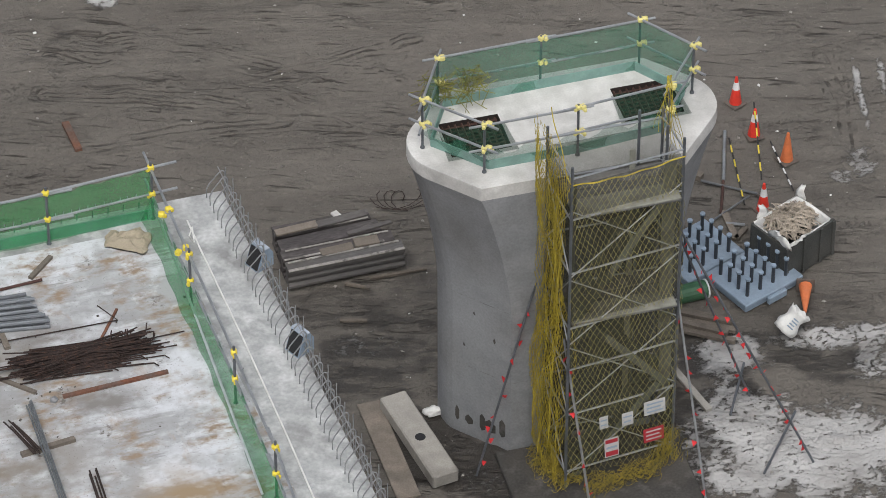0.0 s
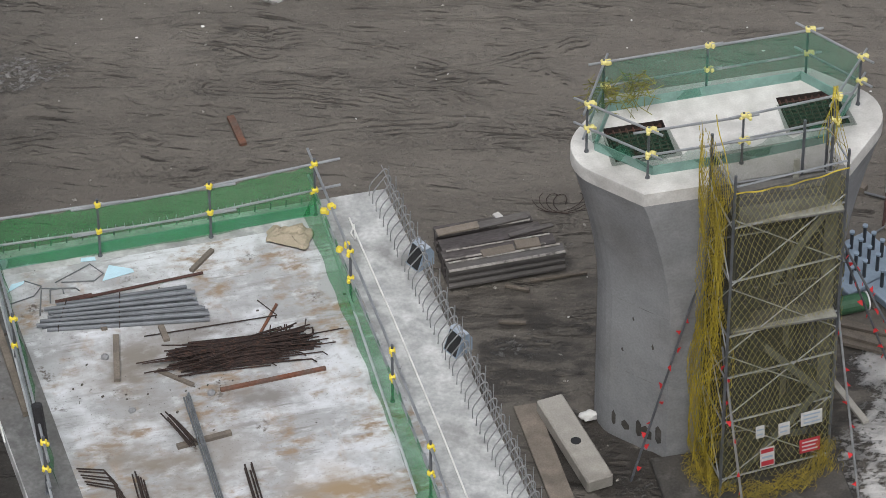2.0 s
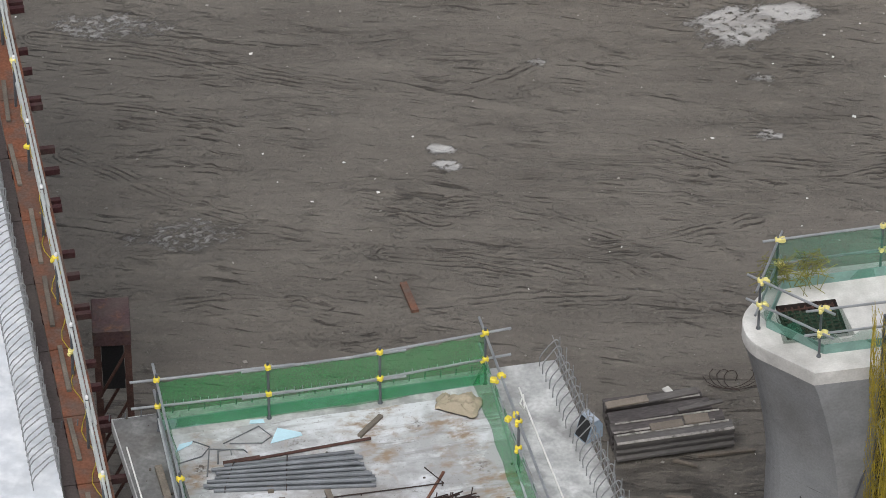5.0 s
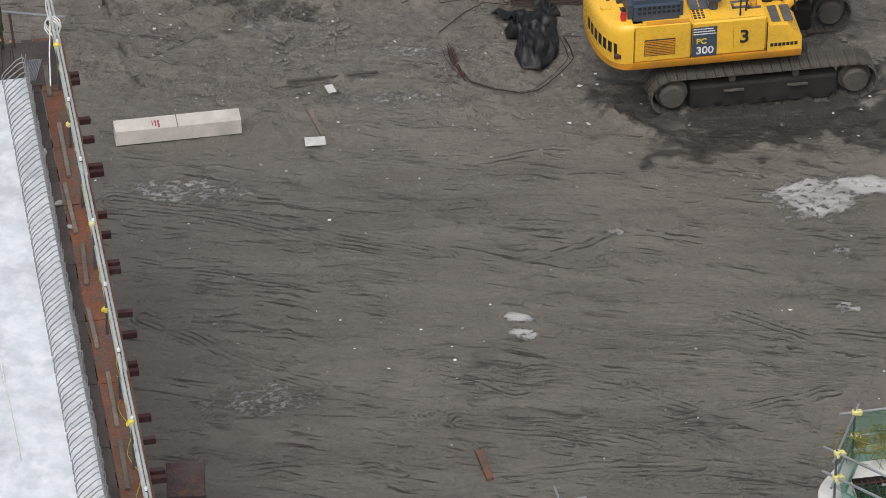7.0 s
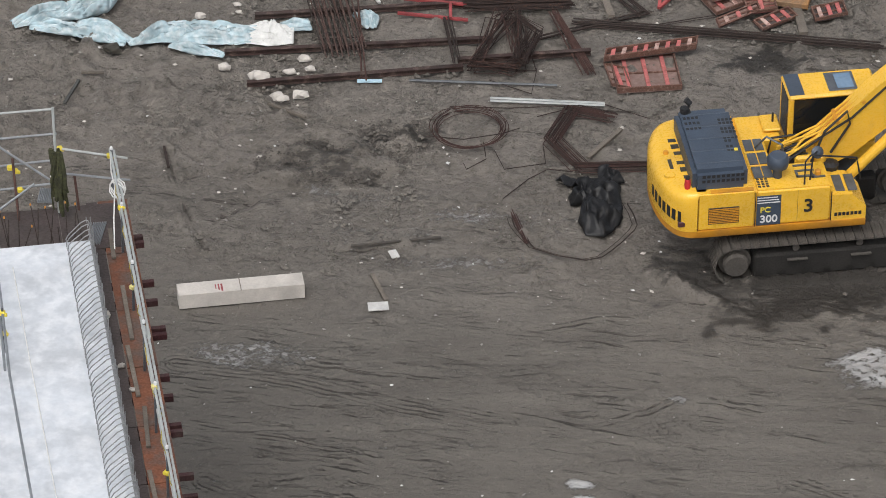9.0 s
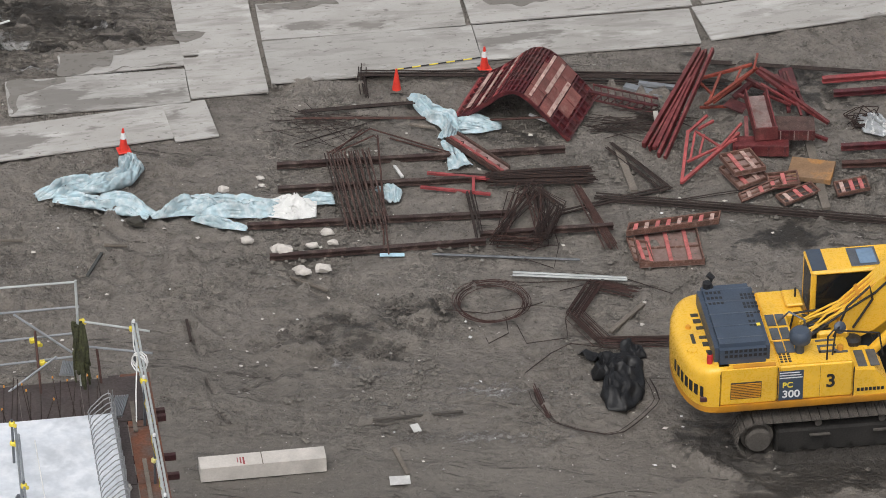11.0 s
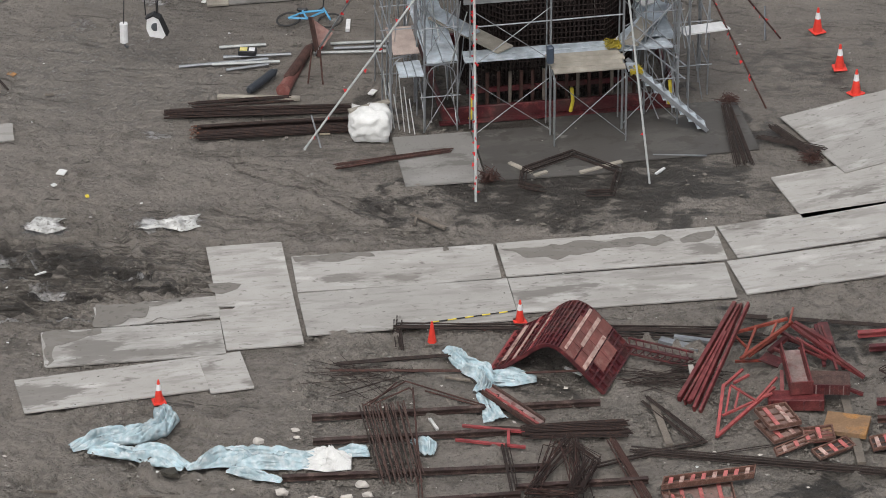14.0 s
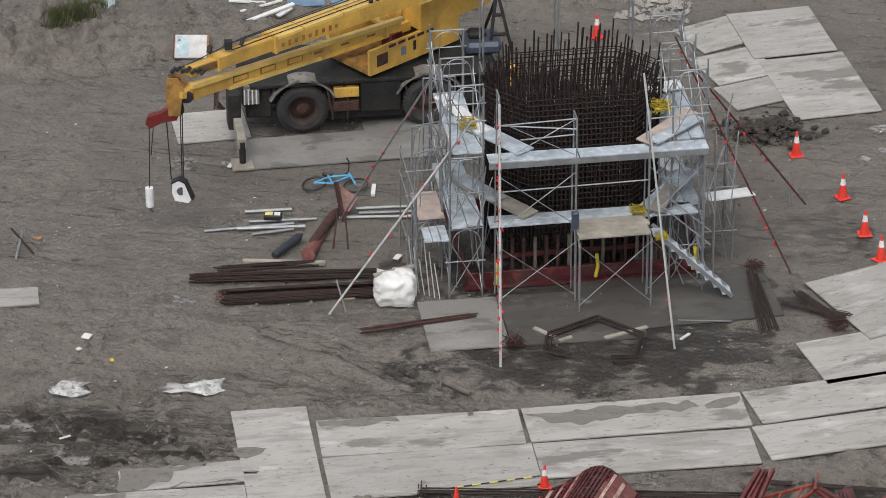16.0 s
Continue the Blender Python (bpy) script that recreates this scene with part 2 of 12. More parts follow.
# ---- ground: one sheet of mud, ruts and dust that reaches the horizon ----
TABLE = np.random.RandomState(7).rand(256, 256)


def wave(x, y, s, seed=0):
    """Smooth value noise, 0 to 1, with cells of size s."""
    x, y = x / s + seed * 17.3, y / s + seed * 41.7
    i, j = np.floor(x).astype(int), np.floor(y).astype(int)
    u, v = x - i, y - j
    u, v = u * u * (3 - 2 * u), v * v * (3 - 2 * v)
    t = lambda a, b: TABLE[a % 256, b % 256]
    return (t(i, j) * (1 - u) + t(i + 1, j) * u) * (1 - v) + (t(i, j + 1) * (1 - u) + t(i + 1, j + 1) * u) * v


def fbm(x, y, s, seed=0, octaves=4):
    out, amp, tot = 0, 1.0, 0
    for k in range(octaves):
        out, tot = out + amp * wave(x, y, s / 2 ** k, seed + k), tot + amp
        amp *= 0.55
    return out / tot


def spots(x, y, places, seed, rag=0.55):
    """A mask of ragged patches: x, y, half length, half depth, turn, strength."""
    out = np.zeros_like(x)
    n = 0.55 * (fbm(x, y, 1.1, seed, 5) - 0.5) + 0.75 * (fbm(x, y, 0.45, seed + 3, 4) - 0.5)
    for px, py, a, b, turn, k in places:
        c, s = math.cos(radians(turn)), math.sin(radians(turn))
        u, v = ((x - px) * c + (y - py) * s) / a, (-(x - px) * s + (y - py) * c) / b
        out = np.maximum(out, k * np.clip((1.0 - np.sqrt(u * u + v * v) + rag * 2.4 * n) * 2.2, 0, 1))
    return out


def tyre_marks(x, y, h, scar, lane, points, ribs, gap, depth):
    """Press a bundle of thin broken grooves into the mud along a bending line."""
    pts = [np.array(p) for p in points]
    reach = ribs * gap + 0.3
    lo, hi = np.min(pts, 0) - reach, np.max(pts, 0) + reach
    c0, c1 = np.searchsorted(x[0], (lo[0], hi[0]))
    r0, r1 = np.searchsorted(y[:, 0], (lo[1], hi[1]))
    box_ = (slice(r0, r1), slice(c0, c1))
    u, v = x[box_], y[box_]
    best = np.full(u.shape, 9.0)
    for a, b in zip(pts, pts[1:]):
        d = b - a
        k = np.clip(((u - a[0]) * d[0] + (v - a[1]) * d[1]) / (d @ d), 0, 1)
        off = np.hypot(u - a[0] - k * d[0], v - a[1] - k * d[1])
        side = np.sign((u - a[0]) * d[1] - (v - a[1]) * d[0])
        best = np.where(off < np.abs(best), off * side, best)
    worn = np.clip((fbm(u, v, 0.7, 51, 3) - 0.38) * 5, 0, 1)
    best = best + 0.10 * (fbm(u, v, 0.9, 53, 3) - 0.5)
    inside = np.clip(1 + (ribs * gap / 2 - np.abs(best)) / 0.10, 0, 1)
    mine = inside * (0.35 + 0.65 * worn)
    lane[box_] = np.where(mine > scar[box_], best / gap + ribs / 2 + 200, lane[box_])
    scar[box_] = np.maximum(scar[box_], mine)
    if gap > 0.19:
        for i in range(ribs):
            h[box_] -= depth * worn * np.clip(1.6 - np.abs(best - (i - (ribs - 1) / 2) * gap) / 0.055, 0, 1)
        h[box_] += depth * 0.8 * np.clip(1.2 - np.abs(np.abs(best) - ribs * gap / 2 - 0.08) / 0.08, 0, 1) * worn


def ground_sheet():
    far = [20, 45, 90, 180, 360, 750, 1500]
    xs = np.array([-34 - d for d in far[::-1]] + list(np.arange(-34, 11.01, 0.08)) + [11 + d for d in far])
    ys = np.array([55 - d for d in far[::-1]] + list(np.arange(55, 134.01, 0.08)) + [134 + d for d in far])
    x, y = np.meshgrid(xs, ys)
    near = (x > -34) & (x < 11) & (y > 55) & (y < 134)
    rough = np.clip((y - 84) / 8, 0, 1) * (1 - 0.75 * np.clip((y - 106) / 6, 0, 1))
    rough = np.maximum(rough, np.clip((x + 33) / 6 < 1, 0, 1) * 0.4)
    # ruts run across the yard, bending a little
    bend = y + 0.16 * x + 0.6 * np.sin(x * 0.12)
    ruts = fbm(x * 0.10, bend, 0.55, 3, 3) - 0.5
    arc = np.hypot(x + 14.0, y - 150.0)
    tracks = (fbm(arc, np.zeros_like(x), 0.35, 11, 2) - 0.5) * np.clip((y - 98) / 6, 0, 1)
    clod = np.clip(fbm(x, y, 0.42, 13, 3) - 0.56, 0, 1)
    gate = np.clip((fbm(x, y, 2.6, 29, 3) - 0.42) * 5, 0, 1)
    lumps = np.abs(fbm(x, y, 0.55, 43, 4) - 0.5) * 2
    far_off = np.clip((y - 103) / 6, 0, 1)
    h = 0.05 * ruts * (1 - 0.3 * rough) + 0.32 * rough * (fbm(x, y, 1.3, 5, 5) - 0.5) + 0.07 * (1 - 0.6 * far_off) * (fbm(x, y, 0.5, 8, 3) - 0.5) + 0.09 * tracks + (0.25 + 0.9 * rough) * (1 - 0.6 * far_off) * clod * gate - 0.28 * rough * (1 - 0.5 * far_off) * lumps + 0.12 * rough * (fbm(x, y, 0.30, 47, 2) - 0.5)
    heaps = spots(x, y, HEAPS, 23, 0.3)
    h = h + heaps * (0.08 + 0.55 * np.abs(fbm(x, y, 0.8, 31, 5) - 0.5) * 2 + 0.25 * clod)
    deep = np.clip(spots(x, y, RUTS, 27, 0.2), 0, 1)
    h = h + deep * 0.34 * (fbm(x * 0.10, y - 0.10 * x, 0.5, 37, 3) - 0.55)
    scar = np.zeros_like(x)
    lane = np.zeros_like(x)
    for points, ribs, gap, depth in TYRES:
        tyre_marks(x, y, h, scar, lane, points, ribs, gap, depth)
    flat = np.clip(spots(x, y, FLATS, 4, 0.0) * 2, 0, 1)
    h = np.where(near, h * (1 - 0.85 * flat) - 0.035, -0.035)
    dust = np.clip(spots(x, y, PALE, 14, 0.35), 0, 1) * near
    # this mask holds damp mud and also painted shade under things
    wet = np.clip(spots(x, y, DAMP_SHADE, 19, 0.8), 0, 1) * near
    rough = np.clip(rough * (1 + 0.9 * far_off) + heaps, 0, 1) * near
    rows, cols = x.shape
    idx = np.arange(rows * cols).reshape(rows, cols)
    quads = np.stack([idx[:-1, :-1], idx[:-1, 1:], idx[1:, 1:], idx[1:, :-1]], -1).reshape(-1, 4)
    me = bpy.data.meshes.new("ground")
    me.from_pydata(np.stack([x, y, h], -1).reshape(-1, 3).tolist(), [], quads.tolist())
    for key, val in (("dust", dust), ("wet", wet), ("scar", scar), ("lane", lane), ("rough", rough), ("rutted", deep * near)):
        me.attributes.new(key, "FLOAT", "POINT").data.foreach_set("value", val.astype(np.float32).ravel())
    me.polygons.foreach_set("use_smooth", np.ones(len(me.polygons), dtype=bool))
    me.materials.append(mud_material())
    ob = new("ground", me)
    return tagged(ob, "dark grey trampled mud with ruts, pale dust and puddled patches", "ground", kind="structure")


def mud_material():
    m = bpy.data.materials.new("mud")
    m.use_nodes = True
    n, l = m.node_tree.nodes, m.node_tree.links
    b = n["Principled BSDF"]
    co = n.new("ShaderNodeTexCoord")

    def noise_at(s, detail=5.0, stretch=None, rough=0.55):
        t = n.new("ShaderNodeTexNoise")
        t.inputs["Scale"].default_value, t.inputs["Detail"].default_value, t.inputs["Roughness"].default_value = s, detail, rough
        if stretch:
            q = n.new("ShaderNodeMapping")
            q.vector_type = "TEXTURE"
            q.inputs["Rotation"].default_value = (0, 0, radians(stretch[2]))
            q.inputs["Scale"].default_value = (1 / stretch[0], 1 / stretch[1], 1)
            l.new(co.outputs["Object"], q.inputs[0])
            l.new(q.outputs[0], t.inputs["Vector"])
        else:
            l.new(co.outputs["Object"], t.inputs["Vector"])
        return t.outputs[0]

    def ramp(src, a, z, lo=0.0, hi=1.0):
        r = n.new("ShaderNodeMapRange")
        r.inputs[1].default_value, r.inputs[2].default_value, r.inputs[3].default_value, r.inputs[4].default_value = a, z, lo, hi
        l.new(src, r.inputs[0])
        return r.outputs[0]

    def mixed(fac, a, z):
        x = n.new("ShaderNodeMix")
        x.data_type = "RGBA"
        l.new(fac, x.inputs[0])
        for sock, val in ((x.inputs[6], a), (x.inputs[7], z)):
            if isinstance(val, tuple):
                sock.default_value = (*val, 1)
            else:
                l.new(val, sock)
        return x.outputs[2]

    def maths(op, a, z):
        x = n.new("ShaderNodeMath")
        x.operation = op
        for sock, val in ((x.inputs[0], a), (x.inputs[1], z)):
            if isinstance(val, float):
                sock.default_value = val
            else:
                l.new(val, sock)
        return x.outputs[0]

    def held(name):
        a = n.new("ShaderNodeAttribute")
        a.attribute_name = name
        return a.outputs["Fac"]

    bent = n.new("ShaderNodeTexNoise")
    bent.inputs["Scale"].default_value, bent.inputs["Detail"].default_value = 0.35, 2.0
    l.new(co.outputs["Object"], bent.inputs["Vector"])
    warp = n.new("ShaderNodeVectorMath")
    warp.operation = "MULTIPLY_ADD"
    warp.inputs[1].default_value = (0.35, 0.35, 0)
    l.new(bent.outputs["Color"], warp.inputs[0])
    l.new(co.outputs["Object"], warp.inputs[2])

    def scratch(s, stretch, turn, lo, hi):
        q = n.new("ShaderNodeMapping")
        q.vector_type = "TEXTURE"
        q.inputs["Rotation"].default_value = (0, 0, radians(turn))
        q.inputs["Scale"].default_value = (1 / stretch, 1, 1)
        l.new(warp.outputs[0], q.inputs[0])
        t = n.new("ShaderNodeTexNoise")
        t.inputs["Scale"].default_value, t.inputs["Detail"].default_value, t.inputs["Roughness"].default_value = s, 5.0, 0.6
        l.new(q.outputs[0], t.inputs["Vector"])
        return ramp(t.outputs[0], lo, hi)

    streak = noise_at(1.3, 7.0, (0.12, 1.0, 9.0), 0.6)
    streak2 = noise_at(4.2, 6.0, (0.14, 1.0, 5.0), 0.65)
    clods = noise_at(2.6, 9.0, None, 0.65)
    small = noise_at(9.0, 6.0, None, 0.65)
    fine = noise_at(30.0, 4.0, None, 0.7)
    grit = noise_at(75.0, 2.0, None, 0.6)
    broad = noise_at(0.20, 5.0)
    lump = n.new("ShaderNodeTexVoronoi")
    lump.feature = "SMOOTH_F1"
    lump.inputs["Scale"].default_value, lump.inputs["Smoothness"].default_value = 6.5, 0.35
    l.new(warp.outputs[0], lump.inputs["Vector"])
    cell = lump.outputs["Distance"]
    loose = held("rough")
    smooth = maths("SUBTRACT", 1.0, loose)
    col = mixed(ramp(broad, 0.3, 0.7), (0.108, 0.100, 0.090), (0.156, 0.146, 0.132))
    col = mixed(ramp(streak, 0.42, 0.68, 0.0, 0.6), col, (0.180, 0.169, 0.153))
    col = mixed(ramp(loose, 0.0, 1.0, 0.0, 0.68), col, (0.296, 0.273, 0.247))
    # dark blotches in loose soil stand for the shadows between clods
    col = mixed(maths("MULTIPLY", ramp(clods, 0.56, 0.66), ramp(loose, 0.0, 1.0, 0.14, 0.42)), col, (0.050, 0.046, 0.039))
    col = mixed(ramp(noise_at(0.35, 6.0, (0.25, 1.0, 6.0), 0.6), 0.50, 0.66, 0.0, 0.22), col, (0.088, 0.081, 0.072))
    # crevices between lumps get their shade as colour
    col = mixed(maths("MULTIPLY", loose, ramp(cell, 0.52, 0.70, 0.0, 0.15)), col, (0.052, 0.043, 0.036))
    gate = ramp(noise_at(0.8, 5.0), 0.47, 0.60)
    gate2 = ramp(noise_at(1.1, 6.0, (0.35, 1.0, 3.0), 0.65), 0.51, 0.66)
    scored = maths("MULTIPLY", scratch(9.0, 0.07, -7.0, 0.59, 0.65), maths("MULTIPLY", gate, ramp(smooth, 0.0, 1.0, 0.35, 0.95)))
    scored2 = maths("MULTIPLY", scratch(13.0, 0.08, 10.0, 0.60, 0.66), maths("MULTIPLY", gate2, ramp(smooth, 0.0, 1.0, 0.3, 0.9)))
    scored = maths("MAXIMUM", scored, scored2)
    crumbs = maths("MULTIPLY", ramp(noise_at(16.0, 5.0, None, 0.7), 0.57, 0.61), maths("MULTIPLY", gate2, ramp(loose, 0.0, 1.0, 0.45, 0.85)))
    gate3 = ramp(noise_at(0.45, 6.0, (0.4, 1.0, 4.0), 0.65), 0.50, 0.58)
    lines = maths("MAXIMUM", scratch(5.0, 0.045, -3.0, 0.63, 0.655), scratch(8.0, 0.05, 4.0, 0.63, 0.655))
    scored = maths("MAXIMUM", scored, maths("MULTIPLY", lines, maths("MULTIPLY", gate3, 0.85)))
    scored = maths("MAXIMUM", scored, crumbs)
    ribbed = ramp(maths("ABSOLUTE", maths("SINE", maths("MULTIPLY", held("lane"), 3.14159), 0.0), 0.0), 0.80, 0.97)
    broken = ramp(noise_at(3.2, 6.0, (0.35, 1.0, 4.0), 0.65), 0.44, 0.56)
    pressed = maths("MULTIPLY", maths("MULTIPLY", ribbed, broken), ramp(held("scar"), 0.25, 0.95, 0.0, 0.85))
    scored = maths("MAXIMUM", scored, pressed)
    drawn = maths("MAXIMUM", scratch(2.6, 0.05, 3.0, 0.53, 0.60), scratch(6.0, 0.06, -2.0, 0.54, 0.61))
    scored = maths("MAXIMUM", scored, maths("MULTIPLY", drawn, ramp(held("rutted"), 0.1, 0.7, 0.0, 0.85)))
    # grooves painted near-black: moist dirt and their self-shadowing in one colour
    col = mixed(ramp(scored, 0.0, 1.0, 0.0, 0.8), col, (0.030, 0.025, 0.020))
    col = mixed(ramp(small, 0.56, 0.74, 0.0, 0.4), col, (0.180, 0.168, 0.152))
    patchy = maths("MULTIPLY", ramp(noise_at(0.9, 8.0, (0.6, 1.0, 12.0), 0.7), 0.53, 0.63, 0.0, 0.55), loose)
    col = mixed(patchy, col, (0.098, 0.088, 0.077))
    pale = maths("MULTIPLY", ramp(noise_at(1.6, 8.0, (0.5, 1.0, 16.0), 0.72), 0.56, 0.65, 0.0, 0.5), loose)
    col = mixed(pale, col, (0.305, 0.285, 0.258))
    col = mixed(maths("MULTIPLY", ramp(small, 0.42, 0.34), ramp(loose, 0.0, 1.0, 0.14, 0.50)), col, (0.045, 0.038, 0.031))
    col = mixed(maths("MULTIPLY", ramp(noise_at(13.0, 4.0, (0.6, 1.0, 8.0), 0.6), 0.60, 0.66), ramp(loose, 0.0, 1.0, 0.25, 0.65)), col, (0.262, 0.245, 0.222))
    col = mixed(ramp(fine, 0.58, 0.76, 0.0, 0.20), col, (0.20, 0.187, 0.168))
    col = mixed(maths("MULTIPLY", ramp(fine, 0.42, 0.28), ramp(loose, 0.0, 1.0, 0.10, 0.40)), col, (0.040, 0.034, 0.028))
    col = mixed(ramp(grit, 0.72, 0.78, 0.0, 0.4), col, (0.36, 0.34, 0.31))
    torn = maths("ADD", held("wet"), ramp(noise_at(3.4, 9.0, (0.30, 1.0, 4.0), 0.72), 0.30, 0.70, -1.15, 0.55))
    wet = maths("MULTIPLY", ramp(torn, 0.02, 0.22), ramp(held("wet"), 0.02, 0.5))
    # darkens damp mud, and paints the shade beneath machines, scaffold and steelwork
    col = mixed(ramp(held("wet"), 0.25, 1.0, 0.0, 0.72), col, (0.050, 0.045, 0.039))
    col = mixed(ramp(wet, 0.0, 1.0, 0.0, 0.78), col, (0.036, 0.032, 0.028))
    crossed = maths("MAXIMUM", scratch(4.5, 0.12, 48.0, 0.52, 0.56), scratch(4.0, 0.12, -35.0, 0.54, 0.58))
    edge = maths("ADD", held("dust"), ramp(noise_at(7.5, 10.0, (0.75, 1.0, 20.0), 0.80), 0.30, 0.70, -1.1, 0.55))
    dust = maths("MULTIPLY", ramp(edge, 0.10, 0.26), maths("SUBTRACT", 1.0, maths("MULTIPLY", maths("MULTIPLY", crossed, 0.35), ramp(held("dust"), 0.5, 0.85, 1.0, 0.0))))
    dust = maths("MULTIPLY", dust, ramp(held("dust"), 0.05, 0.95, 0.22, 1.0))
    dust = maths("MULTIPLY", dust, maths("MULTIPLY", ramp(fine, 0.30, 0.44, 0.85, 1.0), ramp(noise_at(1.2, 7.0, (0.6, 1.0, 10.0), 0.62), 0.38, 0.58, 0.62, 1.0)))
    tint = n.new("ShaderNodeMix")
    tint.data_type, tint.blend_type = "RGBA", "MULTIPLY"
    tint.inputs[0].default_value, tint.inputs[7].default_value = 1.0, (0.92, 0.889, 0.857, 1)
    l.new(col, tint.inputs[6])
    col = mixed(dust, tint.outputs[2], (0.49, 0.485, 0.48))
    l.new(col, b.inputs["Base Color"])
    l.new(ramp(wet, 0.0, 1.0, 0.88, 0.45), b.inputs["Roughness"])
    relief = maths("ADD", maths("MULTIPLY", clods, ramp(loose, 0.0, 1.0, 0.55, 1.35)), maths("ADD", maths("SUBTRACT", maths("MULTIPLY", streak2, 0.32), maths("MULTIPLY", scored, 0.45)), maths("ADD", maths("MULTIPLY", small, ramp(loose, 0.0, 1.0, 0.22, 0.75)), maths("MULTIPLY", fine, ramp(loose, 0.0, 1.0, 0.05, 0.22)))))
    relief = maths("SUBTRACT", relief, maths("MULTIPLY", maths("MULTIPLY", loose, cell), 0.2))
    relief = maths("MULTIPLY", relief, maths("SUBTRACT", 1.0, maths("MULTIPLY", dust, 0.9)))
    u = n.new("ShaderNodeBump")
    u.inputs["Strength"].default_value, u.inputs["Distance"].default_value = 1.0, 0.15
    l.new(relief, u.inputs["Height"])
    l.new(u.outputs[0], b.inputs["Normal"])
    return m


PALE = [
    (6.81, 66.04, 2.7, 1.7, 0, 0.85), (5.60, 66.94, 1.4, 1.3, 0, 0.75), (5.36, 68.64, 0.9, 0.8, 0, 0.8), (7.41, 69.23, 1.6, 0.5, 8, 0.7), (8.00, 68.48, 0.5, 0.8, 0, 0.6),
    (8.32, 76.44, 0.10, 1.3, 4, 0.8), (8.80, 76.79, 0.09, 0.9, 4, 0.8), (8.21, 74.29, 0.35, 0.5, 0, 0.5), (7.80, 73.86, 0.3, 0.3, 0, 0.5), (-1.53, 68.95, 0.8, 0.5, 0, 0.25),
    (0.89, 65.29, 0.7, 0.5, 0, 0.3), (-1.28, 84.51, 1.2, 0.9, 20, 0.72),
]
PALE += [
    (-0.29, 85.12, 1.0, 0.5, 0, 0.85), (-0.61, 82.79, 0.4, 0.2, 0, 0.7), (-0.41, 80.82, 0.4, 0.2, 0, 0.6),
]
PALE += [
    (-5.52, 122.46, 0.5, 0.5, 0, 0.55), (-5.17, 121.16, 0.45, 0.3, 0, 0.6), (-5.75, 120.61, 0.25, 0.2, 0, 0.7), (-22.72, 110.28, 0.5, 0.3, 0, 0.55), (-22.93, 117.80, 0.25, 0.2, 0, 0.6),
    (-25.34, 103.52, 1.5, 0.10, -4, 0.75), (-24.02, 102.35, 0.7, 0.16, 8, 0.7), (-22.26, 103.23, 0.8, 0.14, -6, 0.75), (-25.24, 102.93, 0.9, 0.08, 6, 0.6),
    (-24.86, 100.70, 0.8, 0.14, 3, 0.6), (-23.00, 101.16, 0.9, 0.10, 3, 0.5), (-20.97, 101.53, 1.2, 0.4, 5, 0.45),
]
PALE += [
    (-24.15, 117.58, 0.5, 0.5, 0, 0.5), (-25.84, 115.90, 0.6, 0.5, 0, 0.35), (-25.86, 117.54, 0.6, 0.4, 0, 0.3), (-12.69, 89.44, 1.6, 0.18, 8, 0.35), (-10.61, 88.94, 1.2, 0.35, 12, 0.4),
    (-10.16, 87.29, 1.6, 0.14, 14, 0.45), (-13.85, 89.62, 0.5, 0.3, 0, 0.35), (-7.14, 79.81, 0.4, 0.22, 0, 0.9), (-6.97, 79.30, 0.35, 0.18, 0, 0.8), (-12.02, 76.61, 1.5, 0.6, 10, 0.42),
    (-5.35, 82.92, 0.3, 0.15, 0, 0.5), (-14.52, 83.37, 1.9, 0.6, 6, 0.45),
]
# The faint long streaks around y 87 to 89 paint the mud's sheen as pale colour.
PALE += [
    (-21.49, 105.89, 1.15, 0.42, 10, 0.92), (-21.20, 106.05, 0.5, 0.15, 20, 1.1), (-24.61, 105.23, 0.9, 0.45, 0, 0.92), (-24.5, 105.3, 0.4, 0.2, -20, 1.1),
    (-22.13, 103.24, 0.8, 0.2, 10, 0.75), (-24.08, 102.34, 0.6, 0.22, 0, 0.6), (-20.72, 101.74, 1.4, 0.5, 5, 0.4), (-10.52, 87.24, 2.5, 0.35, 6, 0.28),
    (-15.59, 85.53, 1.6, 0.6, 0, 0.22), (-24.74, 113.27, 5.0, 3.5, 0, 0.2), (-22.77, 110.17, 0.4, 0.3, 0, 0.5), (-12.50, 88.05, 2.2, 0.5, 4, 0.22),
]
PALE += [
    (-8.86, 88.95, 1.6, 0.6, 6, 0.2), (-24.88, 102.77, 0.9, 0.2, 3, 0.5), (-23.26, 101.12, 0.7, 0.15, 3, 0.7), (-25.36, 103.67, 1.2, 0.15, -3, 0.4),
]
# Damp mud, plus shade under excavator, crane, scaffold and trusses put into the colour.
DAMP_SHADE = [
    (-1.52, 68.48, 1.6, 1.8, 0, 0.55), (0.78, 65.29, 1.4, 1.0, 0, 0.8), (5.09, 68.33, 0.9, 1.6, 0, 0.6), (7.05, 68.48, 1.1, 0.8, 5, 0.7), (5.53, 67.55, 0.6, 0.5, 0, 0.8),
    (6.80, 69.74, 1.6, 1.0, 0, 0.35), (1.81, 64.85, 2.6, 1.0, 10, 0.9), (-0.2, 66.0, 1.6, 1.2, -60, 0.9), (4.3, 66.3, 0.6, 1.6, 0, 0.9), (-1.99, 71.02, 1.5, 1.2, 0, 0.3),
    (-13.93, 91.18, 1.4, 0.5, 5, 0.5), (-12.50, 91.94, 1.2, 0.4, 0, 0.6),
]
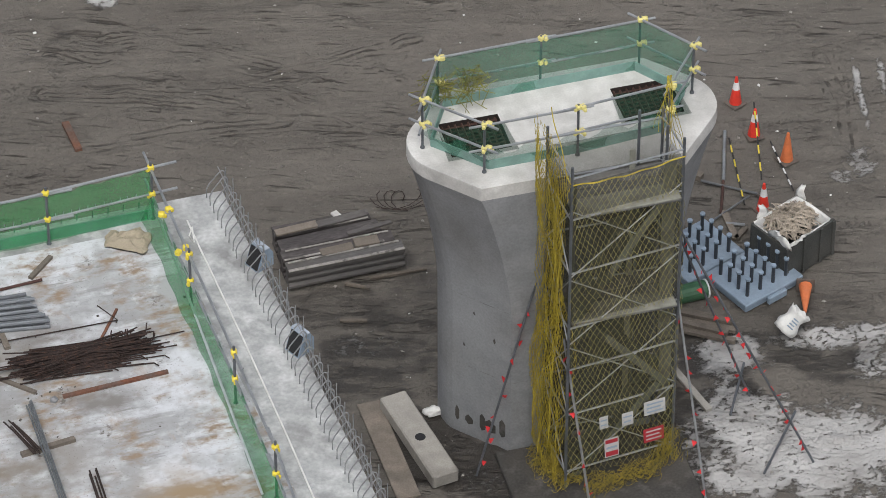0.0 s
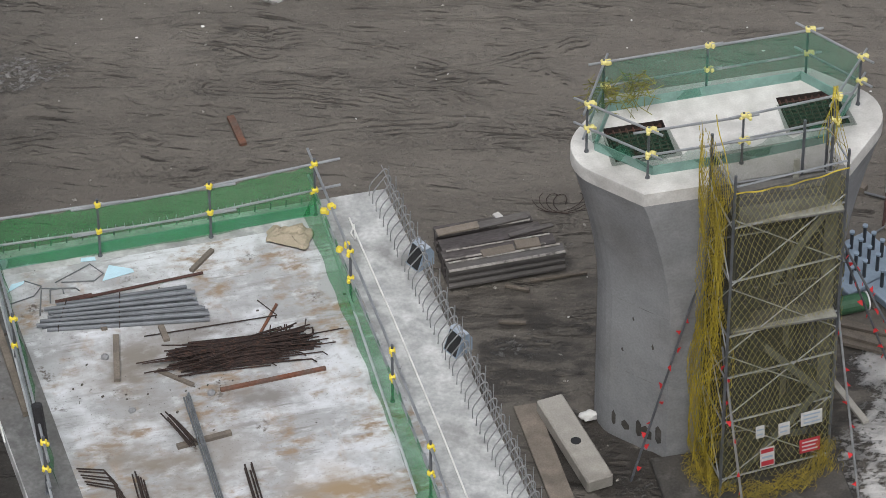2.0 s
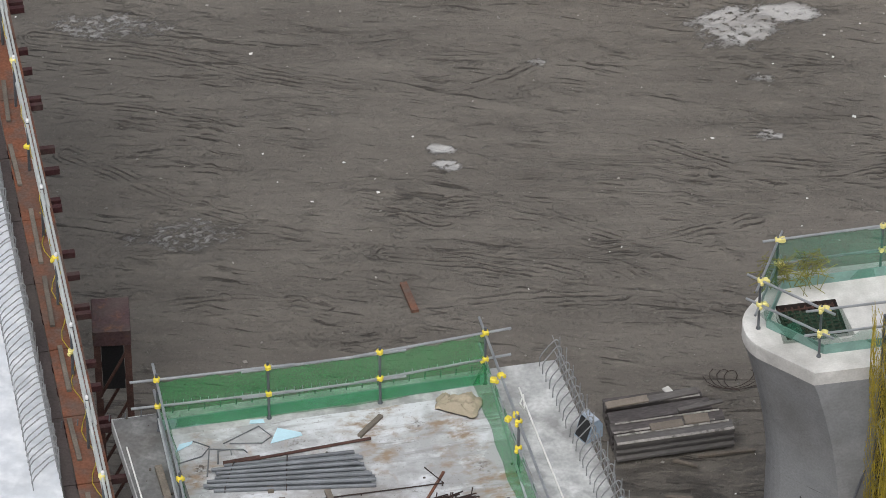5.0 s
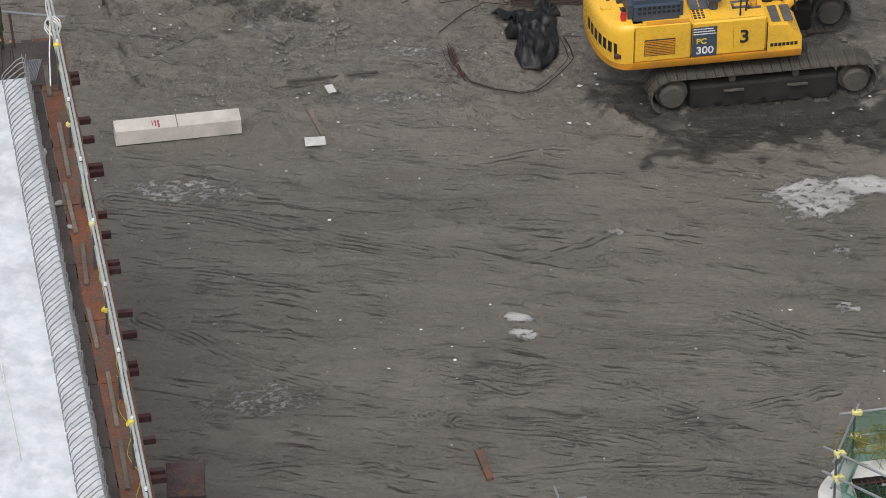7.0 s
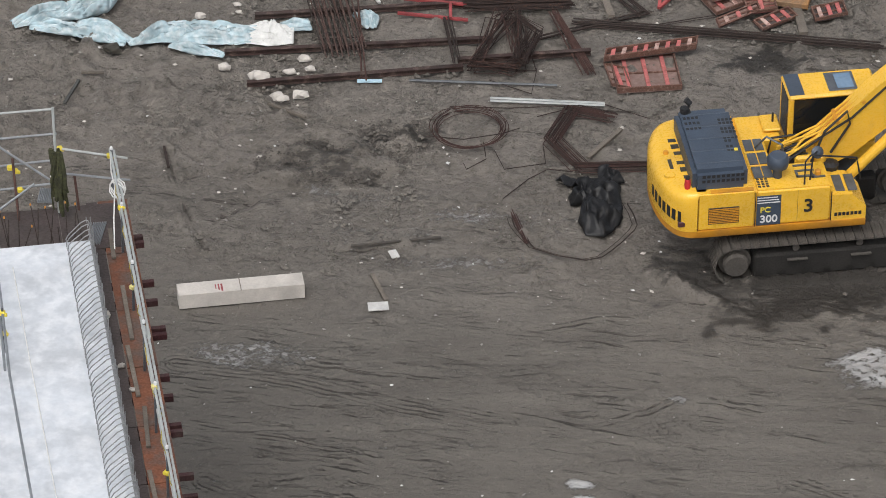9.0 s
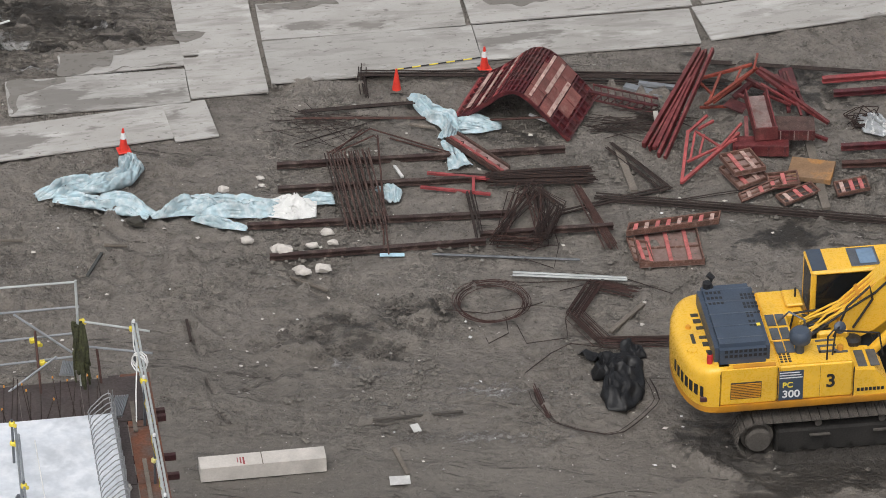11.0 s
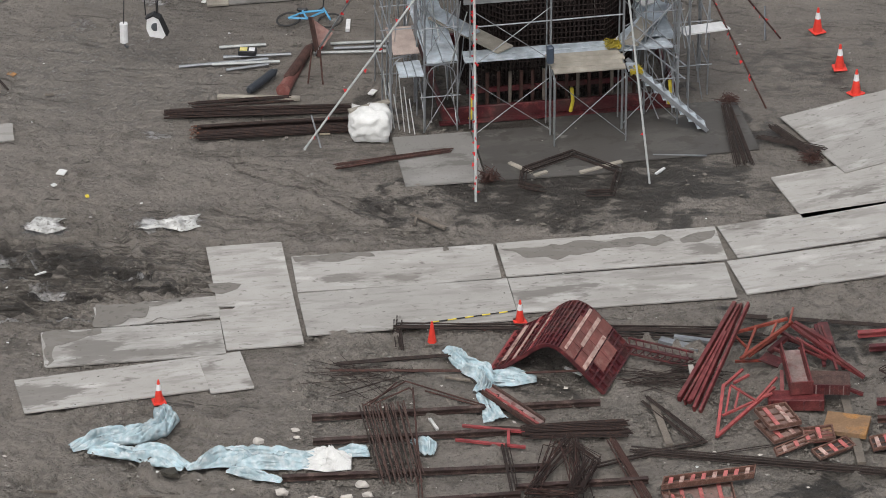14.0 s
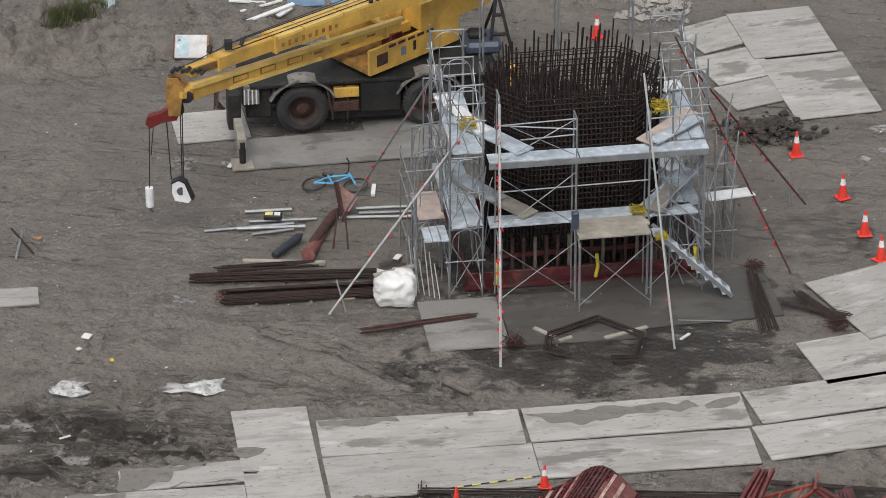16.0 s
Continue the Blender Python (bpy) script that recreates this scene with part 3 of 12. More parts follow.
DAMP_SHADE += [
    (-7.55, 78.35, 0.55, 0.3, -8, 0.45), (-23.33, 102.86, 4.0, 1.9, 4, 0.22), (-23.2, 103.5, 3.0, 1.0, 0, 0.45), (-24.13, 99.29, 0.9, 1.4, 0, 0.2), (-24.4, 103.9, 2.0, 0.16, -3, 0.9),
    (-22.6, 103.5, 1.6, 0.14, -4, 0.9), (-23.6, 102.2, 2.2, 0.14, 3, 0.85), (-21.4, 102.75, 1.3, 0.10, 4, 0.9), (-24.6, 101.2, 1.5, 0.16, 3, 0.8), (7.10, 68.33, 0.8, 0.4, 0, 0.7),
    (4.77, 66.94, 1.0, 1.2, 0, 0.5), (-3.95, 86.66, 2.0, 1.2, -20, 0.6),
]
DAMP_SHADE += [
    (-13.86, 90.50, 1.6, 0.4, 0, 0.45), (-1.78, 70.08, 2.5, 2.2, 0, 0.35), (-4.75, 87.36, 1.5, 0.8, 0, 0.6), (-4.38, 96.01, 1.4, 0.8, 10, 0.9), (-1.62, 86.75, 1.3, 0.8, -10, 0.75),
    (-3.68, 88.39, 1.0, 0.4, 0, 0.7), (-5.82, 102.69, 2.4, 1.2, 0, 0.6), (-8.99, 121.77, 1.0, 0.5, 0, 0.8), (-17.13, 110.09, 6, 1.6, 0, 0.3), (-13.03, 112.49, 4.5, 2.4, 12, 0.9),
    (-19.84, 121.58, 5.0, 2.0, 12, 0.6), (-11.60, 108.94, 5.0, 1.3, 5, 0.85),
]
DAMP_SHADE += [
    (-11.86, 111.26, 5.0, 1.5, 8, 0.9), (-1.93, 87.72, 4.2, 1.9, 8, 1.0), (-4.84, 87.75, 2.0, 1.0, 0, 0.6), (-13.60, 90.09, 1.2, 0.3, 0, 0.5), (-5.6, 100.9, 1.2, 0.6, 5, 0.3),
    (-11.3, 99.5, 1.1, 0.5, 0, 0.5), (-12.5, 108.0, 6.0, 1.3, 6, 0.55), (-8.5, 109.8, 2.2, 1.6, 10, 0.6), (-6.2, 116.5, 2.4, 2.2, 10, 0.4), (-8.50, 121.70, 1.6, 0.9, 0, 0.8),
    (-8.75, 112.99, 2.2, 1.2, 5, 0.7), (-7.30, 112.38, 1.2, 0.7, 0, 0.6),
]
TYRES = [
    (((-25.72, 104.03), (-23.24, 104.52), (-21.09, 104.49)), 3, 0.26, 0.10), (((-25.52, 103.10), (-23.38, 103.07), (-19.89, 103.34)), 4, 0.24, 0.14), (((-24.96, 101.82), (-22.54, 102.42), (-20.02, 102.51)), 4, 0.26, 0.15),
    (((-25.03, 100.87), (-23.36, 100.92), (-22.23, 100.86)), 3, 0.24, 0.14), (((-23.07, 105.10), (-19.94, 105.26), (-17.51, 106.16)), 2, 0.3, 0.06), (((-16.79, 101.63), (-12.78, 102.72), (-8.77, 104.08)), 3, 0.26, 0.09),
    (((-16.01, 82.83), (-13.55, 82.64), (-11.04, 81.97), (-8.83, 81.60)), 4, 0.13, 0.03),
]
TYRES += [
    (((-15.62, 80.44), (-13.67, 80.21), (-11.41, 79.87), (-9.17, 79.60)), 2, 0.16, 0.05), (((-15.69, 80.82), (-13.24, 80.51), (-11.82, 80.28)), 2, 0.12, 0.03),
    (((-14.76, 79.00), (-13.05, 78.12), (-11.55, 77.40), (-10.91, 77.23)), 3, 0.14, 0.04), (((-8.53, 78.17), (-7.71, 77.98), (-6.93, 77.65)), 6, 0.13, 0.05),
    (((-1.47, 81.12), (0.37, 81.05), (1.90, 81.07)), 3, 0.15, 0.05), (((-8.74, 84.95), (-7.62, 85.40), (-6.60, 85.67)), 2, 0.14, 0.03), (((-6.96, 81.81), (-5.91, 82.43), (-5.17, 83.19)), 2, 0.16, 0.03),
]
TYRES += [
    (((-4.36, 85.30), (-3.37, 85.29), (-2.48, 85.16)), 2, 0.14, 0.04), (((-2.81, 80.27), (-0.92, 79.55), (1.04, 79.21)), 4, 0.16, 0.05), (((-3.84, 76.78), (-2.18, 77.41), (-0.51, 78.13)), 3, 0.15, 0.04),
    (((-7.88, 76.34), (-5.95, 76.28), (-4.11, 75.95)), 4, 0.14, 0.03), (((-0.74, 79.81), (0.65, 79.69), (2.14, 80.11)), 6, 0.14, 0.06), (((-8.57, 78.03), (-7.40, 77.85), (-6.22, 78.08)), 5, 0.13, 0.04),
    (((-7.13, 74.67), (-5.38, 75.15), (-3.16, 75.49)), 3, 0.16, 0.03), (((-12.24, 74.30), (-10.60, 74.68), (-8.92, 74.63)), 3, 0.16, 0.03),
]
TYRES += [
    (((-8.27, 78.22), (-5.51, 77.95), (-2.99, 76.97)), 4, 0.15, 0.04), (((-3.42, 76.44), (-1.84, 75.56), (-0.27, 75.04)), 3, 0.16, 0.03), (((2.47, 78.22), (4.76, 78.59), (7.04, 78.41)), 3, 0.16, 0.03),
    (((7.57, 77.68), (7.93, 76.09), (7.96, 74.70)), 2, 0.2, 0.04), (((-25.95, 103.53), (-23.75, 103.57), (-22.04, 103.24)), 4, 0.24, 0.17), (((-25.58, 101.84), (-22.78, 102.13), (-19.90, 102.92)), 4, 0.22, 0.16),
    (((-20.22, 109.07), (-18.09, 108.17), (-15.21, 106.10)), 3, 0.3, 0.05), (((-20.46, 107.05), (-17.76, 106.10), (-15.11, 105.37)), 3, 0.3, 0.05),
]
TYRES += [
    (((-24.09, 105.59), (-22.27, 105.37), (-20.49, 105.15)), 2, 0.25, 0.06), (((-25.76, 102.68), (-24.05, 102.66), (-22.22, 102.73)), 3, 0.2, 0.07), (((-17.54, 90.71), (-16.83, 88.79), (-16.14, 87.15)), 1, 0.2, 0.10),
    (((-13.57, 87.27), (-12.26, 87.65), (-10.94, 88.07)), 1, 0.2, 0.06), (((-16.85, 89.67), (-16.01, 90.00), (-14.55, 91.32)), 2, 0.25, 0.06), (((-16.44, 87.97), (-15.36, 89.09), (-14.29, 89.56)), 2, 0.25, 0.05),
]
RUTS = [(-23.61, 102.82, 6.0, 2.6, 4, 1.0), (-23.67, 103.58, 4.0, 1.6, 0, 1.0), (-2.63, 79.18, 4.0, 1.5, -6, 0.3), (-11.75, 76.71, 1.6, 0.6, 8, 0.4), (-7.37, 78.11, 0.9, 0.3, -5, 0.6), (-17.37, 106.01, 6.0, 0.7, -3, 0.5)]
HEAPS = [
    (-14.45, 91.23, 1.1, 0.5, 5, 1.0), (-12.74, 91.80, 0.9, 0.45, -10, 1.0), (-13.23, 90.71, 1.2, 0.4, 0, 0.9), (-14.79, 90.06, 0.7, 0.35, 0, 0.8),
    (-5.42, 86.81, 1.4, 0.25, -30, 1.0), (-3.4, 87.42, 1.9, 0.22, 15, 0.75), (-1.4, 87.95, 1.5, 0.20, 15, 0.75), (-13.98, 91.39, 1.6, 0.8, 0, 0.9), (-4.37, 95.77, 1.0, 0.5, 10, 0.4),
    (-29.77, 124.42, 4.5, 2.4, 8, 1.6), (-25.53, 125.39, 4.0, 1.6, 8, 1.3), (-22.09, 127.37, 3.5, 1.2, 5, 0.8), (-15.03, 128.77, 2.5, 0.9, 5, 0.7),
]
FLATS = [(-21.24, 98.66, 4.2, 1.6, 8, 1.0), (-18.74, 102.42, 1.8, 3.2, 0, 1.0), (-12.92, 103.77, 8.0, 2.2, 6, 1.0), (-5.23, 108.74, 5.0, 4.0, 15, 1.0), (-12.81, 110.72, 5.5, 2.2, 8, 1.0), (-20.08, 119.15, 6.0, 2.4, 10, 1.0), (-8.57, 126.03, 4.0, 4.0, 15, 1.0), (-10.4, 96.3, 9.0, 4.6, 4, 0.36)]
ground_sheet()


# ---- road plates lying on the mud ----
def steel_plate(a, b, c, z=0.0, mat="plate", label="pale dusty steel road plate lying on mud", notch=None):
    """A rectangular plate from its far left, far right and near left corners."""
    (ax, ay), (bx, by), (cx, cy) = a, b, c
    u, v = Vector((bx - ax, by - ay)), Vector((cx - ax, cy - ay))
    e = u.normalized()
    f = Vector((e.y, -e.x))
    length, depth = u.length, abs(v.dot(f))
    ob = emit("steel_plate", plate_bm(length, depth, notch), mat)
    ob.matrix_basis = pose(ax, ay, z, 0, 0, math.degrees(math.atan2(e.y, e.x)))
    return tagged(ob, label, "steel plate", "road plates")


def plate_bm(length, depth, notch=None, t=0.035):
    bm = B()
    rr = random.Random(int(length * 977 + depth * 131))
    c = 0.018
    outline = [(c, -depth), (length - c, -depth), (length, -depth + c)]
    outline += [(length + rr.uniform(-0.008, 0.008), -depth * k) for k in (0.66, 0.33)]
    outline += [(length, -c), (length - c, 0), (length * 0.5, rr.uniform(-0.012, 0.012)), (c, 0), (0, -c)]
    if notch:
        outline += [(0, -notch + 0.09), (0.38, -notch + 0.07), (0.42, -notch), (0.32, -notch - 0.09), (0, -notch - 0.05)]
    outline += [(0, -depth + c)]
    prism(bm, outline, 0.0, t)
    return bm


for corners in (
    ((-18.29, 104.56), (-13.41, 105.85), (-17.87, 102.90)), ((-17.84, 102.83), (-12.86, 104.27), (-17.28, 100.94)),
    ((-13.33, 105.89), (-8.01, 107.47), (-12.93, 104.32)), ((-12.83, 104.25), (-7.61, 105.74), (-12.36, 102.68)),
    ((-7.95, 107.48), (-2.61, 109.85), (-7.61, 105.89)), ((-7.56, 105.82), (-2.24, 108.06), (-7.11, 104.25)),
    ((-23.71, 100.18), (-19.50, 101.34), (-23.28, 98.66)), ((-23.89, 97.98), (-19.76, 99.61), (-23.51, 96.53)), ((-19.76, 99.61), (-18.78, 100.00), (-19.31, 97.99)),
):
    steel_plate(*corners, z=0.0)
steel_plate((-20.46, 104.71), (-18.65, 105.23), (-19.08, 100.04), label="pale dusty steel road plate with a slot cut in its side", notch=2.95)
steel_plate((-22.68, 101.54), (-19.81, 102.47), (-22.43, 100.59), z=-0.01, label="pale dusty steel road plate half sunk in ruts")
FAR_PLATES = [
    (((-6.83, 113.23), (-3.80, 115.36), (-6.16, 109.71)), 0.035), (((-6.82, 110.11), (-2.74, 112.17), (-6.10, 108.06)), 0.0), (((-5.04, 114.62), (-2.93, 115.80), (-4.38, 112.83)), 0.0),
    (((-16.69, 110.84), (-14.72, 111.42), (-15.97, 108.38)), 0.0), (((-14.66, 111.50), (-11.28, 112.44), (-13.94, 109.0)), -0.025), (((-12.89, 112.51), (-8.08, 114.12), (-12.14, 109.93)), -0.02),
] + [
    (((-25.03, 120.31), (-23.12, 120.97), (-24.43, 118.66)), 0.0), (((-22.98, 119.07), (-17.20, 120.86), (-22.41, 117.41)), 0.0), (((-19.71, 120.73), (-15.78, 121.99), (-19.14, 118.62)), -0.02),
    (((-11.78, 127.56), (-10.04, 128.93), (-11.20, 125.83)), 0.0), (((-11.11, 125.77), (-9.49, 126.83), (-10.46, 124.05)), 0.0), (((-10.28, 124.08), (-8.68, 125.12), (-9.70, 122.69)), 0.0),
    (((-10.35, 128.70), (-8.05, 129.59), (-9.21, 126.04)), 0.045), (((-9.17, 125.94), (-6.87, 126.85), (-7.76, 122.49)), 0.012), (((-27.80, 109.90), (-26.56, 110.23), (-27.45, 109.05)), 0.0),
]
for corners, z in FAR_PLATES:
    # These plates lie in shade, which their darker material carries along with the damp.
    wet = 108 < corners[0][1] < 122 and -24.5 < corners[0][0] < -9
    steel_plate(*corners, z=z, mat=("shaded_damp_plate" if corners[0][1] > 113.5 or corners[0][0] < -16 else "shaded_wet_plate") if wet else "plate", label="wet muddy steel road plate, toned darker for shade by scaffold and crane" if wet else "pale dusty steel road plate lying on mud")


def mud_smear(corners, seed, z=0.036, rag=0.045):
    """A thin film of wet mud with a ragged edge, lying on a plate."""
    out, n = [], len(corners)
    for k, (a, b) in enumerate(zip(corners, corners[1:] + corners[:1])):
        steps = max(2, int(math.hypot(b[0] - a[0], b[1] - a[1]) / 0.09))
        for j in range(steps):
            f = j / steps
            x, y = a[0] + (b[0] - a[0]) * f, a[1] + (b[1] - a[1]) * f
            out.append((x + rag * 1.6 * noise.noise(Vector((x * 2.1, y * 2.1, seed))), y + rag * 2.2 * noise.noise(Vector((x * 2.6, y * 2.6, seed + 9)))))
    bm = B()
    low, top = [bm.verts.new((x, y, z)) for x, y in out], [bm.verts.new((x, y, z + 0.003)) for x, y in out]
    for k in range(len(out)):
        bm.faces.new((low[k - 1], low[k], top[k], top[k - 1]))
    bmesh.ops.triangle_fill(bm, edges=[bm.edges.get((top[k - 1], top[k])) for k in range(len(out))], normal=(0, 0, 1))
    return tagged(emit("mud_smear", bm, "mud_film"), "thin dark smear of wet mud on a road plate", "mud", kind="stuff")


MAT["mud_film"] = layered("mud_film", (0.168, 0.155, 0.138), ((2.5, 9.0, 0.4, 0.52, 0.60, 0.7, (0.20, 0.188, 0.17)), (9.0, 6.0, 0.6, 0.55, 0.65, 0.6, (0.08, 0.073, 0.064))), 0.8, (0.3, 14.0))
for k, corners in enumerate((
    ((-18.24, 104.55), (-18.15, 104.28), (-17.6, 104.40), (-17.0, 104.52), (-16.3, 104.92), (-16.4, 105.04), (-17.3, 104.80)),
    ((-22.66, 101.52), (-22.41, 100.62), (-21.9, 100.75), (-21.75, 101.1), (-21.3, 101.35), (-21.35, 101.75), (-20.7, 102.0), (-20.5, 102.22), (-21.6, 101.88)),
    ((-21.3, 100.98), (-21.2, 101.1), (-20.6, 101.2), (-20.0, 101.55), (-19.75, 101.5), (-20.1, 101.38)),
    ((-13.20, 105.56), (-12.71, 105.41), (-11.92, 105.30), (-11.25, 105.58), (-10.04, 106.16), (-8.95, 106.59), (-9.04, 106.86), (-10.77, 106.40)),
    ((-23.68, 100.16), (-23.29, 98.68), (-23.12, 98.95), (-23.2, 99.5), (-22.9, 99.9), (-22.2, 100.35), (-22.3, 100.55)),
    ((-20.0, 102.98), (-19.93, 102.62), (-19.6, 102.58), (-19.3, 102.78), (-19.28, 102.98), (-19.6, 103.05)),
    ((-8.82, 106.72), (-8.72, 106.54), (-8.01, 106.78), (-8.02, 107.22), (-8.64, 107.02)),
)):
    mud_smear(corners, k * 3.7, 0.038, 0.09)


# ---- the near bridge deck, a finished span with starter steel along its edges ----
DECK = 8.0
C1 = Vector((-3.76, 64.12))
L1 = Vector((-11.08, 61.93))
R1 = Vector((-1.04, 56.64))
ACROSS = (C1 - L1).normalized()
ALONG = (R1 - C1).normalized()


def on1(a, d):
    """A place on the near deck: metres in from its right edge, metres back from its far end."""
    return C1 - ACROSS * a + ALONG * d


def deck_slab(name, label, corner, across, along, width, length, mat, top=8.0):
    p = lambda a, d, z: (*(corner - across * a + along * d), z)
    ob = thing(name, label, "bridge deck", kind="structure")
    bm = B()
    ring = [(0, 0), (0, -0.25), (1.6, -0.55), (2.2, -2.0), (width - 2.2, -2.0), (width - 1.6, -0.55), (width, -0.25), (width, 0)]
    loft(bm, [[p(a, d, top + z) for a, z in ring[::-1]] for d in (0.0, length)])
    part("girder", bm, mat, ob)
    bm = B()
    for d in (4.0, length - 4.0):
        c = p(width / 2, d, 0)
        box(bm, c[0] - 1.4, c[1] - 0.8, -0.3, c[0] + 1.4, c[1] + 0.8, top - 2.0, bevel=0.1)
    part("column", bm, "concrete_pier", ob)
    return ob


W1 = (C1 - L1).length


def screed_material():
    """Floated concrete, brushed across, with rust runs, brown stains and ground-in dirt."""
    m = bpy.data.materials.new("screed")
    m.use_nodes = True
    n, l = m.node_tree.nodes, m.node_tree.links
    b = n["Principled BSDF"]
    co = n.new("ShaderNodeTexCoord")

    def noise_at(s, detail, sx=1.0, sy=1.0, shift=0.0):
        q = n.new("ShaderNodeMapping")
        q.vector_type = "TEXTURE"
        q.inputs["Rotation"].default_value = (0, 0, math.atan2(ACROSS.y, ACROSS.x))
        q.inputs["Scale"].default_value = (1 / sx, 1 / sy, 1)
        q.inputs["Location"].default_value = (shift, shift * 0.7, 0)
        l.new(co.outputs["Object"], q.inputs[0])
        t = n.new("ShaderNodeTexNoise")
        t.inputs["Scale"].default_value, t.inputs["Detail"].default_value, t.inputs["Roughness"].default_value = s, detail, 0.62
        l.new(q.outputs[0], t.inputs["Vector"])
        return t.outputs[0]

    def ramp(src, a, z, lo=0.0, hi=1.0):
        r = n.new("ShaderNodeMapRange")
        r.inputs[1].default_value, r.inputs[2].default_value, r.inputs[3].default_value, r.inputs[4].default_value = a, z, lo, hi
        l.new(src, r.inputs[0])
        return r.outputs[0]

    def both(x, z):
        k = n.new("ShaderNodeMath")
        k.operation = "MULTIPLY"
        l.new(x, k.inputs[0])
        l.new(z, k.inputs[1])
        return k.outputs[0]

    def stain(cx, cy, r, shift):
        d = n.new("ShaderNodeVectorMath")
        d.operation = "DISTANCE"
        d.inputs[1].default_value = (cx, cy, DECK)
        l.new(co.outputs["Object"], d.inputs[0])
        return both(ramp(d.outputs["Value"], r * 1.5, r * 0.4), ramp(noise_at(1.4, 8.0, 0.6, 1.0, shift), 0.40, 0.58))

    col = None
    for fac, tint in (
        (None, (0.335, 0.341, 0.348)),
        (ramp(noise_at(0.7, 8.0), 0.48, 0.60, 0.0, 0.85), (0.57, 0.59, 0.62)),
        (ramp(noise_at(0.75, 9.0, 0.6, 1.0, 5.0), 0.50, 0.58, 0.0, 0.75), (0.26, 0.262, 0.262)),
        (ramp(noise_at(3.0, 9.0, 0.7, 1.0, 41.0), 0.54, 0.64, 0.0, 0.55), (0.62, 0.64, 0.67)),
        (both(ramp(noise_at(5.5, 7.0, 0.14, 1.0, 2.0), 0.52, 0.64), ramp(noise_at(0.8, 5.0, 1.0, 1.0, 45.0), 0.48, 0.60, 0.0, 0.75)), (0.22, 0.218, 0.214)),
        (both(ramp(noise_at(9.0, 6.0, 0.10, 1.0, 9.0), 0.56, 0.63), ramp(noise_at(1.1, 5.0, 1.0, 1.0, 49.0), 0.50, 0.60, 0.0, 0.6)), (0.16, 0.15, 0.14)),
        (both(ramp(noise_at(0.9, 6.0, 1.0, 1.0, 13.0), 0.49, 0.60), ramp(noise_at(6.0, 6.0, 0.5, 1.0, 17.0), 0.42, 0.60)), (0.25, 0.19, 0.135)),
        (ramp(noise_at(2.0, 7.0, 1.0, 0.35, 21.0), 0.60, 0.72, 0.0, 0.55), (0.30, 0.20, 0.11)),
        (both(ramp(noise_at(1.3, 5.0, 1.0, 1.0, 27.0), 0.60, 0.68), ramp(noise_at(12.0, 5.0, 1.0, 1.0, 31.0), 0.48, 0.60)), (0.085, 0.07, 0.058)),
        (ramp(noise_at(34.0, 3.0, 1.0, 1.0, 35.0), 0.62, 0.70, 0.0, 0.7), (0.13, 0.12, 0.11)),
        (stain(-6.88, 56.59, 1.5, 61.0), (0.20, 0.175, 0.145)),
        (stain(-7.56, 59.48, 0.9, 63.0), (0.19, 0.172, 0.15)),
        (stain(-5.48, 58.72, 0.7, 65.0), (0.19, 0.18, 0.17)),
        (stain(-4.00, 56.53, 0.8, 67.0), (0.27, 0.20, 0.125)),
        (stain(-6.31, 60.20, 0.6, 69.0), (0.16, 0.145, 0.13)),
    ):
        if fac is None:
            col = n.new("ShaderNodeRGB").outputs[0]
            col.default_value = (*tint, 1)
            continue
        x = n.new("ShaderNodeMix")
        x.data_type = "RGBA"
        l.new(fac, x.inputs[0])
        l.new(col, x.inputs[6])
        x.inputs[7].default_value = (*tint, 1)
        col = x.outputs[2]
    l.new(col, b.inputs["Base Color"])
    b.inputs["Roughness"].default_value = 0.75
    u = n.new("ShaderNodeBump")
    u.inputs["Strength"].default_value, u.inputs["Distance"].default_value = 0.3, 0.02
    l.new(noise_at(11.0, 5.0, 0.06, 1.0, 9.0), u.inputs["Height"])
    l.new(u.outputs[0], b.inputs["Normal"])
    return m


deck_1 = deck_slab("bridge_deck", "pale grey concrete bridge deck end on columns", C1, ACROSS, ALONG, W1, 26.0, "deck_slab")
bm = B()
q = [on1(1.18, 0.62), on1(1.18, 25.9), on1(W1 - 0.85, 25.9), on1(W1 - 0.85, 0.62)]
prism(bm, [tuple(v) for v in q], DECK, DECK + 0.012)
part("stained_screed", bm, screed_material(), deck_1, "stained pale screed inside the guard rails")

bm = B()
q = [on1(W1 - 0.85, 0.02), on1(W1 - 0.85, 25.9), on1(W1 - 0.02, 25.9), on1(W1 - 0.02, 0.02)]
prism(bm, [tuple(v) for v in q], DECK, DECK + 0.006)
part("edge_strip", bm, "deck_strip", deck_1, "dark grimy concrete strip outside the rail")

# ---- the far bridge deck with formwork along its edge ----
C2 = Vector((-16.26, 76.03))
L2 = Vector((-18.17, 75.47))
R2 = Vector((-13.05, 64.97))
ACROSS2 = (C2 - L2).normalized()
ALONG2 = (R2 - C2).normalized()


deck_2 = deck_slab("bridge_deck", "bright white freshly cast concrete bridge deck on columns", C2, ACROSS2, ALONG2, 6.0, 26.0, "deck_white")


# ---- pier with a flared head and two pockets in its top ----
PX, PY, PTURN, PTOP = 2.12, 67.72, 15.4, 6.5


